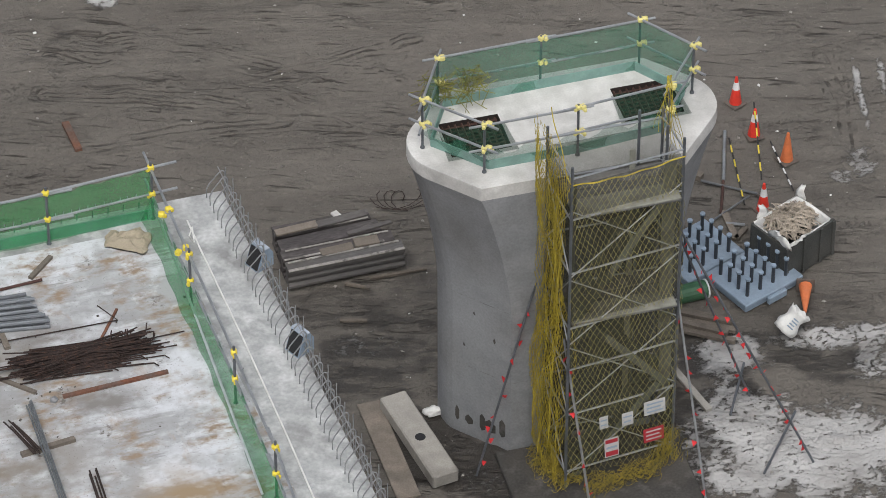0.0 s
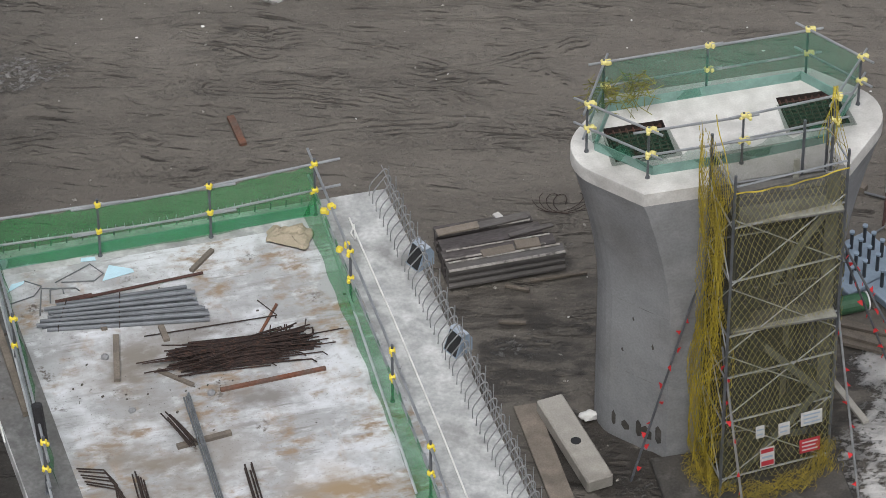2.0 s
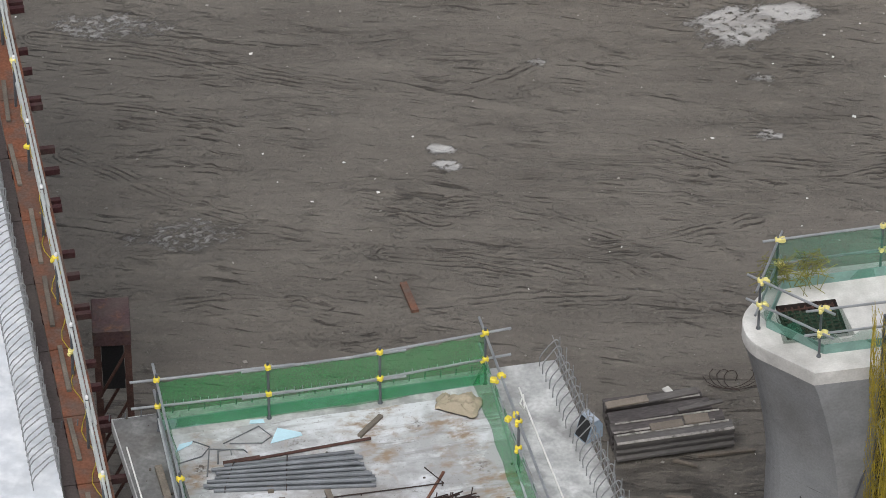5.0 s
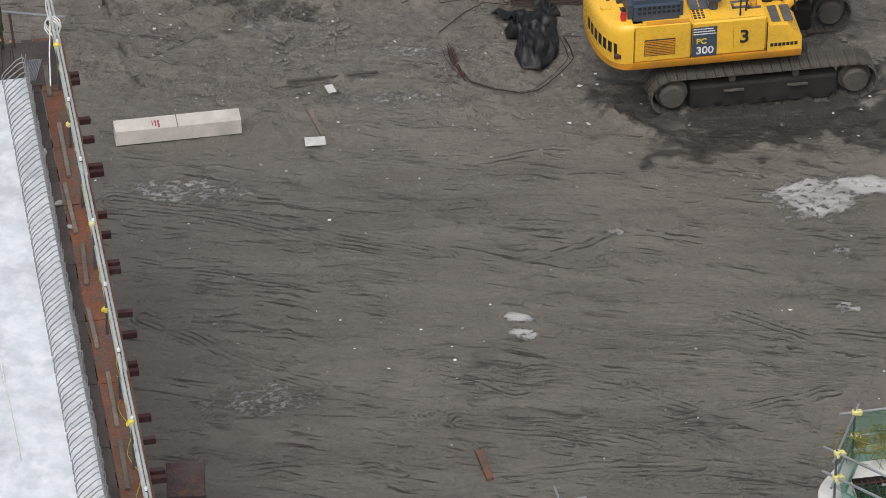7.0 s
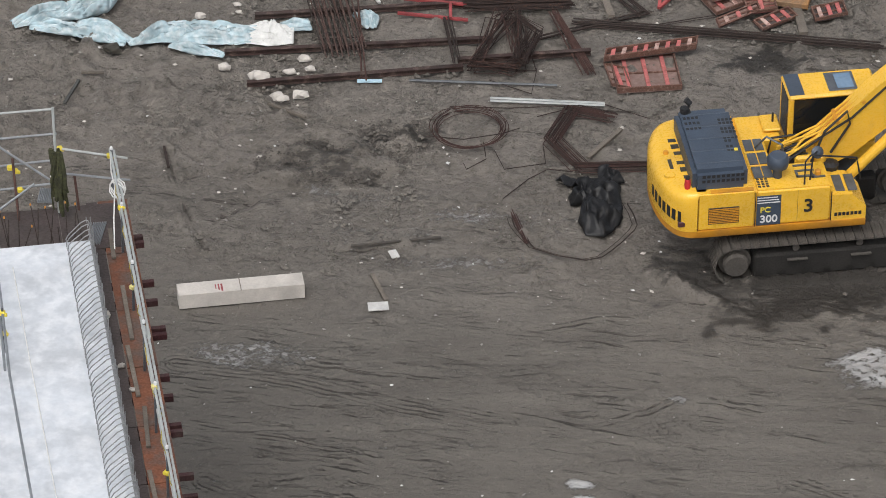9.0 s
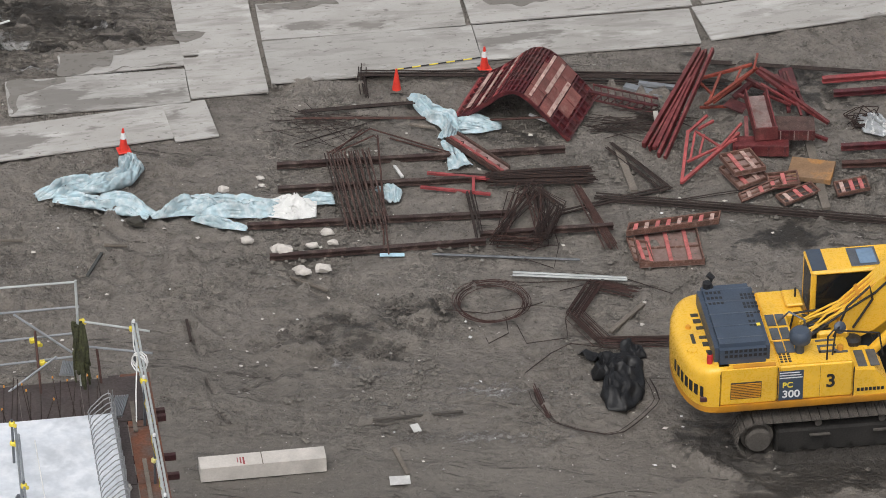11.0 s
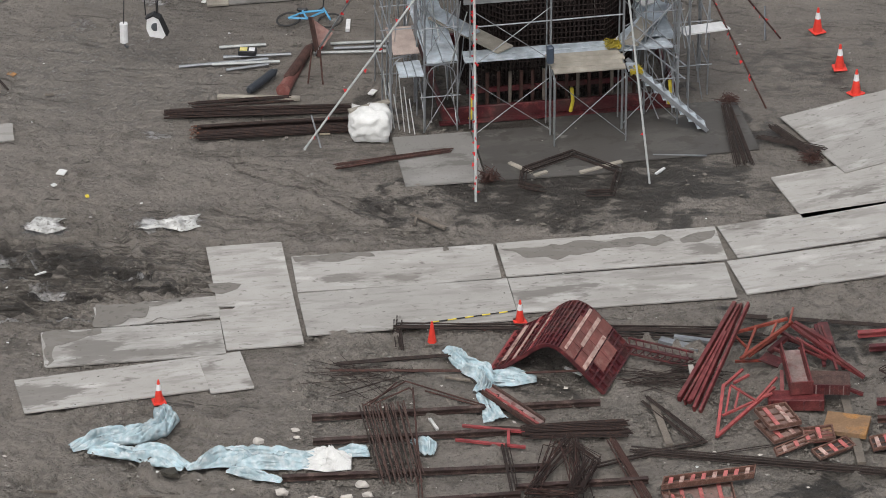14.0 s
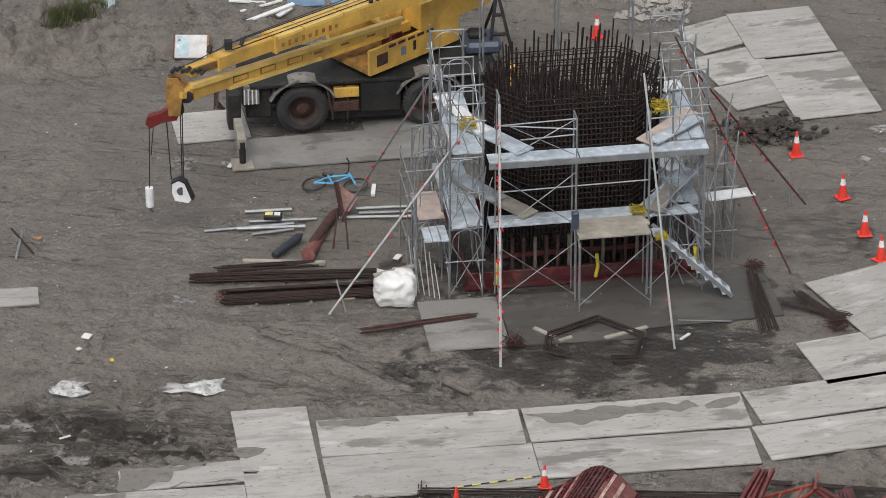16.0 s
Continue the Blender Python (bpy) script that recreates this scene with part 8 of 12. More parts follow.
for k in range(26):
    o = Vector((rr.uniform(-0.12, 0.12), rr.uniform(-0.10, 0.06), rr.uniform(-0.1, 0.05)))
    pts = [top.lerp(low, f) + o * (0.6 + 0.7 * f) + Vector((0.05 * math.sin(5 * f + k), 0.03 * math.cos(7 * f + k), 0)) for f in np.linspace(0, rr.uniform(0.6, 1.05), 9)]
    tube(bm, pts, rr.uniform(0.018, 0.045), 5)
part("net_bunch", bm, "mossy", endp, "dark mossy bunch of old net")
sheet_a, sheet_b = Vector((-17.52, 77.60, 8.00)), Vector((-17.17, 77.27, 7.90))
for k in range(9):
    part("corrugation", slab_between(B(), sheet_a + Vector((0.032 * k, 0, 0)), sheet_a + Vector((0.032 * k + 0.02, -0.42, -0.02)), 0.018, 0.03), "galvanised", endp)
part("sheet_base", slab_between(B(), sheet_a + Vector((0.13, 0, -0.015)), sheet_a + Vector((0.15, -0.42, -0.035)), 0.30, 0.012), "alu_sheet", endp)
endrail = thing("guard_rail", "grey tube guard rails beyond the deck end", "guard rail")
for pts in ([(-19.28, 78.90, 8.67), (-17.58, 79.30, 8.72)], [(-19.24, 78.60, 8.27), (-17.44, 78.90, 8.42)], [(-19.11, 77.90, 8.09), (-17.37, 78.30, 8.21)], [(-18.99, 77.30, 7.95), (-17.26, 77.60, 8.15)], [(-17.24, 78.20, 8.56), (-15.85, 77.90, 8.66)], [(-17.14, 77.60, 8.40), (-15.69, 77.30, 8.57)], [(-18.68, 78.60, 8.32), (-17.28, 77.60, 8.19)], [(-18.45, 76.80, 7.75), (-17.60, 77.40, 8.25)]):
    bm = B()
    tube(bm, pts, 0.024, 8)
    part("rail", bm, "pale_tube" if pts[0][2] > 8.5 else "galvanised", endrail)
for pts in ([(-17.75, 76.60, 7.62), (-18.12, 77.90, 8.45)], [(-16.62, 77.00, 7.44), (-16.89, 77.80, 8.26)]):
    bm = B()
    tube(bm, pts, 0.026, 8)
    part("post", bm, "rust", endrail)
for p in ((-17.24, 78.20, 8.56), (-17.11, 77.60, 8.38), (-16.22, 78.00, 8.62), (-18.18, 77.90, 8.23), (-18.05, 77.80, 8.23), (-17.89, 77.40, 8.08)):
    coupler(endrail, p, "coupler", 25)
ends = thing("starter_bars", "rusty starter bars with orange caps at the deck end", "reinforcement")
MAT["cap_orange"] = material("cap_orange", (0.55, 0.24, 0.04), 0.5, vary=0.1, bump=0.0)
rr = random.Random(41)
for k in range(26):
    a = -0.15 - 0.13 * k * rr.uniform(0.9, 1.1)
    x, y, z = ow(a, -0.02, 0.1)
    q = ow(a + rr.uniform(-0.15, 0.15), -0.25 - rr.uniform(0, 0.5), rr.uniform(0.3, 0.95))
    bm = B()
    tube(bm, [(x, y, z), ow(a, -0.2, 0.12), q], 0.010, 5)
    b = part("bar", bm, "rebar", ends)
    if k % 2 == 0:
        part("cap", lathe(B(), [(0.016, -0.025), (0.019, 0.0), (0.014, 0.025)], 8, pose(*q)), "cap_orange", b, "orange plastic cap")
# rails and props lying on the white deck
rail2 = thing("guard_rail", "grey tube rail with yellow clamps along the white deck", "guard rail")
for pts in ([(-17.85, 74.68, 8.50), (-16.92, 71.12, 8.50)], [(-17.61, 73.89, 8.90), (-16.69, 70.48, 8.90)], [(-16.69, 70.48, 8.90), (-14.59, 63.72, 8.90)]):
    bm = B()
    tube(bm, pts, 0.026, 8)
    part("rail", bm, "galvanised", rail2)
for p in ((-17.19, 72.32, 8.00), (-17.80, 74.21, 8.00)):
    bm = B()
    tube(bm, [p, (p[0], p[1], 9.0)], 0.026, 8)
    part("post", bm, "grey_steel", rail2)
    coupler(rail2, (p[0], p[1], 8.9), "coupler")
    coupler(rail2, (p[0], p[1], 8.45), "coupler")
bar("steel_prop", "thick grey steel prop lying on the white deck", "steel prop", [(-17.47, 73.10, 8.05), (-17.50, 71.65, 8.05)], 0.07, "grey_steel")

# rusty support tower between the decks
st = thing("support_tower", "rusty box headed steel support tower between the decks", "support tower", -11.76, 66.27, 0, 10)
part("head_box", box(B(), -0.34, -0.46, 6.25, 0.34, 0.46, 6.6, bevel=0.015), "rust_purple", st, "rusty purple steel head box")
for x in (-0.27, 0.27):
    for y in (-0.38, 0.38):
        part("leg", box(B(), x - 0.06, y - 0.06, -0.1, x + 0.06, y + 0.06, 6.24), "rust", st)
for k in range(5):
    for y in (-0.38, 0.38):
        part("brace", tube(B(), [(-0.27, y, 0.4 + 1.15 * k), (0.27, y, 1.5 + 1.15 * k)], 0.03, 6), "rust", st)
part("panel", box(B(), -0.2, 0.3, 4.6, 0.2, 0.34, 6.2), "black", st)


# ---- the heap of forms, beams and bars in the yard ----
MAT["beam_rust"] = material("beam_rust", (0.046, 0.024, 0.020), 0.7, vary=0.4, scale=2, grain=30, second=(0.17, 0.115, 0.095), amount=0.38, spread=0.1, dirt=0.3)


def steel_beam(p, q, w=0.12, h=0.135, mat="beam_rust", label="long rusty steel I-beam lying on mud"):
    """An I-section beam from p to q."""
    p, q = Vector(p), Vector(q)
    d = (q - p).normalized()
    s = d.cross(Vector((0, 0, 1))).normalized()
    u = s.cross(d)
    t, b = 0.02, w / 2
    sec = [(-b, 0), (b, 0), (b, t), (t / 2, t), (t / 2, h - t), (b, h - t), (b, h), (-b, h), (-b, h - t), (-t / 2, h - t), (-t / 2, t), (-b, t)]
    bm = B()
    loft(bm, [[e + s * x + u * z for x, z in sec] for e in (p, q)])
    return tagged(emit("steel_beam", bm, mat), label, "steel beam", "steel beams")


def creased(m, strength=1.0):
    """Sharp long creases pressed into a sheet's surface."""
    n, l = m.node_tree.nodes, m.node_tree.links
    b = n["Principled BSDF"]
    co, q = n.new("ShaderNodeTexCoord"), n.new("ShaderNodeMapping")
    q.inputs["Scale"].default_value, q.inputs["Rotation"].default_value = (0.35, 1.0, 1.0), (0, 0, radians(14))
    l.new(co.outputs["Object"], q.inputs[0])
    t = n.new("ShaderNodeTexNoise")
    t.noise_type = "RIDGED_MULTIFRACTAL"
    t.inputs["Scale"].default_value, t.inputs["Detail"].default_value, t.inputs["Distortion"].default_value = 4.5, 3.0, 0.6
    l.new(q.outputs[0], t.inputs["Vector"])
    u = n.new("ShaderNodeBump")
    u.inputs["Strength"].default_value, u.inputs["Distance"].default_value = strength, 0.09
    l.new(t.outputs[0], u.inputs["Height"])
    l.new(u.outputs[0], b.inputs["Normal"])


MAT["grey_sheet"] = material("grey_sheet", (0.34, 0.36, 0.37), 0.6, vary=0.3, scale=4, grain=20, second=(0.70, 0.71, 0.70), amount=0.42, spread=0.04, dirt=0.7)
creased(MAT["tarp"])
creased(MAT["sack"], 0.4)


def cloth(name, label, path, mat, seed, high=0.16):
    """A crumpled strip of sheeting with long folds: rows of x, y, half width."""
    pts = []
    for (x0, y0, w0), (x1, y1, w1) in zip(path, path[1:]):
        n = max(3, int(math.hypot(x1 - x0, y1 - y0) / 0.05))
        pts += [(x0 + (x1 - x0) * k / n, y0 + (y1 - y0) * k / n, w0 + (w1 - w0) * k / n) for k in range(n)]
    pts.append(path[-1])
    bm = B()
    rows = []
    wide = 40
    for k, (x, y, w) in enumerate(pts):
        a, b = pts[max(0, k - 6)], pts[min(len(pts) - 1, k + 6)]
        d = Vector((b[0] - a[0], b[1] - a[1], 0)).normalized()
        s = Vector((-d.y, d.x, 0))
        along = k * 0.05
        row = []
        for j in range(wide + 1):
            f = j / wide * 2 - 1
            edge = 1 if f > 0 else -1
            ww = 0.90 * w * (1 + 0.34 * noise.noise(Vector((along * 1.5, edge * 3.0, seed))) + 0.10 * noise.noise(Vector((along * 2.6, edge * 3.0, seed))))
            v = Vector((x, y, 0)) + s * f * ww
            sway = noise.noise(Vector((along * 0.9, f * 1.2, seed * 3.0)))
            slant = f * ww * 7.5 + 1.6 * math.sin(along * 0.8 + seed)
            n1 = noise.noise(Vector((along * 0.40 + 0.4 * sway, slant + 0.9 * sway, seed * 5.0)))
            n2 = noise.noise(Vector((along * 1.1 + 0.6 * sway, slant * 2.0 + 1.2 * sway, seed * 7.0)))
            fold, fine = math.exp(-(n1 / 0.11) ** 2), math.exp(-(n2 / 0.13) ** 2)
            crease = noise.noise(Vector((v.x * 9, v.y * 9, seed)))
            body = (1 - abs(f) ** 6) * min(1.0, 0.25 + min(k, len(pts) - 1 - k) * 0.08)
            v.z = 0.015 + max(0.0, body * 1.3 * high * (0.78 + 0.6 * n1 - 0.75 * fold + 0.5 * n2 - 0.55 * fine + 0.10 * crease))
            v += s * 0.015 * crease
            row.append(bm.verts.new(v))
        rows.append(row)
    for a, b in zip(rows, rows[1:]):
        for j in range(wide):
            bm.faces.new((a[j], a[j + 1], b[j + 1], b[j]))
    ob = emit(name, bm, mat, smooth=True)
    sol = ob.modifiers.new("thickness", "SOLIDIFY")
    sol.thickness = 0.01
    return tagged(ob, label, "plastic sheet")


cloth("tarpaulin", "crumpled pale blue tarpaulin strewn over mud", [(-20.23, 97.33, 0.16), (-19.95, 96.77, 0.32), (-20.07, 96.22, 0.32), (-20.52, 95.91, 0.27), (-21.28, 95.67, 0.27), (-21.95, 95.24, 0.18)], "tarp", 1, 0.24)
cloth("tarpaulin", "crumpled pale blue tarpaulin strewn over mud", [(-21.53, 95.24, 0.14), (-20.51, 95.13, 0.22), (-19.77, 95.13, 0.38), (-19.15, 94.83, 0.20)], "tarp", 2, 0.24)
cloth("tarpaulin", "long crumpled pale blue tarpaulin beside the beams", [(-19.14, 94.78, 0.10), (-18.40, 95.26, 0.34), (-17.49, 95.43, 0.50), (-16.70, 95.44, 0.46), (-16.20, 95.65, 0.35)], "tarp", 3, 0.26)
cloth("tarpaulin", "crumpled tail of pale blue tarpaulin on mud", [(-18.14, 94.93, 0.2), (-17.51, 94.71, 0.22), (-16.85, 94.58, 0.1)], "tarp", 4, 0.16)
cloth("plastic_sheet", "crumpled white plastic sheet beside the beams", [(-16.47, 95.51, 0.40), (-15.98, 95.53, 0.5), (-15.39, 95.61, 0.35)], "sack", 5, 0.3)
cloth("tarpaulin", "torn piece of pale blue tarpaulin", [(-15.71, 95.90, 0.25), (-15.08, 96.13, 0.28)], "tarp", 6, 0.2)
cloth("tarpaulin", "torn piece of pale blue tarpaulin", [(-14.00, 96.81, 0.3), (-13.74, 96.48, 0.3), (-13.65, 96.12, 0.12)], "tarp", 7, 0.2)
cloth("tarpaulin", "torn strip of pale blue tarpaulin under the forms", [(-13.89, 100.81, 0.14), (-13.62, 100.58, 0.30), (-13.30, 100.01, 0.20), (-12.89, 99.80, 0.34), (-12.70, 99.32, 0.26), (-12.84, 98.95, 0.18)], "tarp", 8, 0.22)
cloth("plastic_sheet", "crumpled pale blue plastic sheet under the forms", [(-12.94, 99.62, 0.26), (-12.40, 99.68, 0.40), (-12.0, 99.70, 0.36), (-11.56, 99.75, 0.12)], "tarp", 18, 0.16)
cloth("tarpaulin", "torn strip of pale blue tarpaulin under the forms", [(-12.83, 98.90, 0.10), (-12.58, 98.43, 0.16), (-12.26, 97.82, 0.34)], "tarp", 9, 0.18)

for p in ((-20.30, 97.55, 0.00), (-12.29, 102.32, 0.00)):
    traffic_cone(p, turn=25, h=0.62)
traffic_cone((-14.27, 101.07, 0.00), turn=10, h=0.60, label="small plain red traffic cone among the scrap", banded=False)
striped_pole((-14.62, 101.82, 0.06), (-12.43, 102.67, 0.10), "yellow and black striped pole resting by a cone", n=11)
traffic_cone((-7.65, 120.44, 0.00), turn=20, h=0.72)
traffic_cone((-6.22, 118.18, 0.00), turn=35, h=0.72)
traffic_cone((-5.49, 116.21, 0.00), turn=15, h=0.72)
traffic_cone((-4.97, 114.88, 0.00), turn=50, h=0.72)
traffic_cone((-13.88, 126.86, 0.00), turn=50, h=0.72)

for a, b in (((-16.59, 97.26, 0.00), (-9.94, 98.87, 0.00)), ((-16.40, 96.25, 0.00), (-11.32, 97.45, 0.00)), ((-16.86, 94.62, 0.00), (-10.78, 95.96, 0.00)), ((-16.14, 93.41, 0.00), (-11.32, 94.70, 0.00)), ((-11.47, 94.89, 0.05), (-8.47, 95.64, 0.05))):
    steel_beam(a, b)
bar_bundle("bar_bundle", "long dark bars lying past the forms", (-15.20, 101.60, 0.00), (-7.04, 102.53, 0.00), 12, 0.4, "rebar", r=0.018, seed=61, hook=0.3)
bar_bundle("bar_bundle", "long dark bars lying past the forms", (-10.16, 102.13, 0.00), (-6.34, 102.31, 0.00), 10, 0.5, "rebar", r=0.016, seed=62)
bar_bundle("bar_bundle", "short dark bar ends bent down beside a bundle", (-15.20, 101.60, 0.00), (-14.98, 100.66, 0.00), 8, 0.2, "rebar", r=0.016, seed=63)
bar_bundle("bar_bundle", "low bundle of dark bars and strips", (-16.36, 99.71, 0.00), (-13.53, 100.52, 0.00), 6, 0.2, "rebar", r=0.02, seed=64)
bar_bundle("bar_bundle", "low bundle of dark bars and strips", (-16.39, 99.45, 0.00), (-13.31, 99.85, 0.00), 4, 0.12, "rust", r=0.02, seed=65)
bar_heap("rebar_heap", "scatter of thin dark bars on mud", (-15.74, 99.21, 0.0), 10, 22, 2.2, 0.6, 0.06, "rebar", 66, r=0.008, wander=30)
# bar mat, and two bent frames over it
MAT["mat_rust"] = material("mat_rust", (0.085, 0.047, 0.038), 0.8, vary=0.4, scale=4, grain=40, second=(0.15, 0.10, 0.08), amount=0.35)
mat_ob = thing("bar_mat", "rusty grid mat of reinforcing bars lying askew", "reinforcement")
A, Bq, Cq, Dq = Vector((-15.52, 97.70, 0.22)), Vector((-14.50, 97.93, 0.22)), Vector((-14.57, 94.69, 0.20)), Vector((-13.60, 94.91, 0.20))
for k in range(24):
    f = (k + 0.35 * math.sin(k * 2.7)) / 23
    bm = B()
    tube(bm, [A.lerp(Bq, f) + Vector((0, 0.05 * math.sin(k * 1.7), 0.03 * (k % 3))), Cq.lerp(Dq, f) + Vector((0.03 * math.sin(k * 4.1), 0.20 * math.sin(k * 2.1), 0))], 0.017, 5)
    part("bar", bm, "mat_rust" if k % 3 else "rebar", mat_ob)
for k in range(3):
    f = 0.2 + k * 0.3
    bm = B()
    tube(bm, [A.lerp(Cq, f) - Vector((0, 0, 0.03)), Bq.lerp(Dq, f) - Vector((0, 0, 0.03))], 0.012, 5)
    part("cross_bar", bm, "rebar_red", mat_ob)
for pts in ([(-15.47, 97.90, 0.10), (-14.63, 99.11, 0.10), (-12.63, 98.32, 0.10)], [(-15.20, 97.87, 0.20), (-14.48, 98.67, 0.20), (-14.38, 98.56, 0.20), (-13.43, 93.70, 0.20)], [(-14.38, 98.60, 0.25), (-14.10, 97.14, 0.25), (-13.58, 94.02, 0.05)], [(-15.33, 97.84, 0.15), (-14.81, 98.96, 0.15)], [(-14.12, 98.83, 0.05), (-12.56, 98.28, 0.05)]):
    bar("bent_bar", "long rusty bar bent to a frame", "reinforcement", pts, 0.020, "rust", "bent frames")
bar_bundle("bar_sheaf", "sheaf of rusty bars tied at one end", (-11.50, 97.10, 0.15), (-9.21, 97.75, 0.05), 44, 0.52, "rebar_red", r=0.014, seed=67, fan=0.3)
bar_bundle("bar_sheaf", "short rusty bars under a sheaf", (-12.46, 97.45, 0.00), (-9.14, 97.64, 0.00), 10, 0.3, "rebar", r=0.014, seed=68)
for a, b in (((-13.11, 96.77, 0.05), (-11.45, 96.67, 0.05)), ((-13.03, 97.35, 0.08), (-11.53, 97.28, 0.08)), ((-11.92, 97.22, 0.10), (-11.85, 96.64, 0.10))):
    plank(a, b, 0.07, 0.06, "pink_steel", name="red_bar", label="thin red painted steel bar on mud", category="steel bar", group="red steel bars")


def stirrup_pile(c, turn, count, size, seed, mat="rebar_red", label="tangled pile of bent rusty stirrups"):
    rr = random.Random(seed)
    ob = thing("stirrup_pile", label, "reinforcement", *c, turn)
    for k in range(count):
        w, h = size * rr.uniform(0.6, 1.0), size * rr.uniform(0.4, 0.75)
        pts = [(-w * 0.95, -h * 0.9, 0), (-w, -h * 0.8, 0), (-w, h * 0.8, 0), (-w * 0.95, h * 0.9, 0), (w * 0.95, h * 0.9, 0), (w, h * 0.8, 0), (w, -h * 0.8, 0), (w * 0.95, -h * 0.9, 0)]
        m = pose(rr.uniform(-0.3, 0.3) * size, rr.uniform(-0.3, 0.3) * size, 0.06 + 0.012 * k, rr.gauss(0, 9), rr.gauss(0, 9), rr.gauss(20, 30))
        bm = B()
        tube(bm, [m @ Vector(p) for p in pts], 0.015, 4, closed=True)
        part("stirrup", bm, mat, ob)
    return ob


rr = random.Random(71)
loops = thing("stirrup_pile", "leaning pile of large bent rusty stirrups", "reinforcement")
for k in range(22):
    o = lambda w: Vector((rr.gauss(0, w), rr.gauss(0, w), 0.012 * k + abs(rr.gauss(0, 0.03))))
    pts = [Vector((-11.03, 94.71, 0.02)) + o(0.16), Vector((-10.59, 96.56, 0.10)) + o(0.22), Vector((-10.34, 96.69, 0.10)) + o(0.16), Vector((-10.01, 94.93, 0.02)) + o(0.14), Vector((-10.19, 94.67, 0.02)) + o(0.12)]
    part("stirrup", tube(B(), pts, 0.013, 4, closed=True), "rebar_red" if k % 3 else "rust", loops)
loops = thing("stirrup_pile", "small sheaf of bent rusty stirrups", "reinforcement")
for k in range(14):
    o = lambda w: Vector((rr.gauss(0, w), rr.gauss(0, w), 0.25 + 0.012 * k))
    pts = [Vector((-10.39, 96.64, 0.00)) + o(0.07), Vector((-9.71, 96.01, 0.00)) + o(0.07), Vector((-9.93, 94.69, 0.00)) + o(0.10), Vector((-10.12, 94.76, 0.00)) + o(0.08), Vector((-9.94, 95.93, 0.00)) + o(0.07)]
    part("stirrup", tube(B(), pts, 0.011, 4), "rebar_red", loops)
bar_bundle("bar_sheaf", "sheaf of short rusty bars lying across a beam", (-9.49, 97.12, 0.10), (-8.45, 94.81, 0.05), 18, 0.25, "rust", r=0.013, seed=73, fan=0.8)
bar_bundle("bar_sheaf", "small stack of dark bars across a beam", (-11.92, 96.56, 0.10), (-11.47, 94.68, 0.22), 9, 0.2, "rebar", r=0.014, seed=74)
bar_bundle("bar_bundle", "very long dark bars lying across the yard", (-8.93, 96.93, 0.00), (-1.82, 96.79, 0.00), 9, 0.3, "rebar", r=0.02, seed=75)
bar_bundle("bar_bundle", "dark bars lying in a bent line", (-8.90, 99.16, 0.00), (-7.42, 97.47, 0.00), 9, 0.3, "rebar", r=0.016, seed=76)
bar_bundle("bar_bundle", "dark bars lying in a bent line", (-7.43, 97.54, 0.00), (-9.84, 96.13, 0.00), 7, 0.2, "rebar", r=0.018, seed=77)
bar_bundle("bar_bundle", "thin dark bars lying on mud", (-7.03, 97.10, 0.00), (-5.31, 97.82, 0.00), 3, 0.1, "rebar", r=0.01, seed=78)
bar_bundle("bar_bundle", "long dark bars lying on mud", (-7.10, 103.26, 0.00), (-2.71, 103.30, 0.00), 4, 0.15, "rebar", r=0.022, seed=79)
bar("steel_tube", "grey steel tube lying on mud", "steel tube", [(-12.48, 94.06, 0.04), (-9.10, 94.27, 0.04)], 0.03, "bar_grey")
for o in (0, 4):
    bar("steel_tube", "pale steel tube lying on mud", "steel tube", [(-10.56, 93.55, 0.05), (-7.95, 93.66, 0.05)] if o == 0 else [(-10.55, 93.44, 0.05), (-7.94, 93.57, 0.05)], 0.03, "pale_tube")
bar("bent_bar", "thin bar bent at its end on mud", "reinforcement", [(-9.64, 94.92, 0.03), (-9.65, 93.86, 0.03), (-10.68, 94.31, 0.03)], 0.012, "rebar", "bent frames")
plank((-8.74, 99.18, 0.00), (-8.15, 97.32, 0.00), 0.17, 0.06)
plank((-7.96, 100.53, 0.20), (-7.77, 99.59, 0.20), 0.12, 0.06, "concrete_block")
plank((-8.83, 101.91, 0.00), (-7.85, 101.59, 0.00), 0.22, 0.08, "galvanised", name="steel_channel", label="pale grey steel channel among the bars", category="steel channel")
plank((-8.49, 101.92, 0.10), (-7.53, 101.83, 0.10), 0.12, 0.08, "galvanised", name="steel_channel", label="pale grey steel channel among the bars", category="steel channel")
plank((-4.27, 100.06, 0.00), (-3.65, 97.13, 0.00), 0.2, 0.07)
bar_heap("rebar_heap", "heap of thin dark bars under the forms", (-8.59, 100.13, 0.0), 5, 30, 2.0, 0.45, 0.12, "rebar", 81, r=0.010, wander=20)
bar_heap("rebar_heap", "heap of thin dark bars behind the machine", (-7.97, 100.73, 0.0), -8, 16, 1.6, 0.3, 0.1, "rebar", 82, r=0.011, wander=12)


# curved steel form
form = thing("curved_form", "arched red brown steel form with a grid of ribs", "steel form")
F0, F1 = Vector((-12.69, 99.88)), Vector((-9.93, 99.28))
FE = (F1 - F0).normalized()
FD = Vector((-FE.y, FE.x))
PROF = [(0.0, 0.02), (0.45, 0.32), (0.85, 0.66), (1.08, 0.88), (1.28, 1.03), (1.48, 1.09), (1.68, 1.04), (1.88, 0.92), (2.15, 0.68), (2.5, 0.36), (2.85, 0.04)]
FLEN = 2.1


def fp(s, z, d):
    p = F0 + FE * s * ((F1 - F0).length / 2.85) + FD * d
    return (p.x, p.y, z)


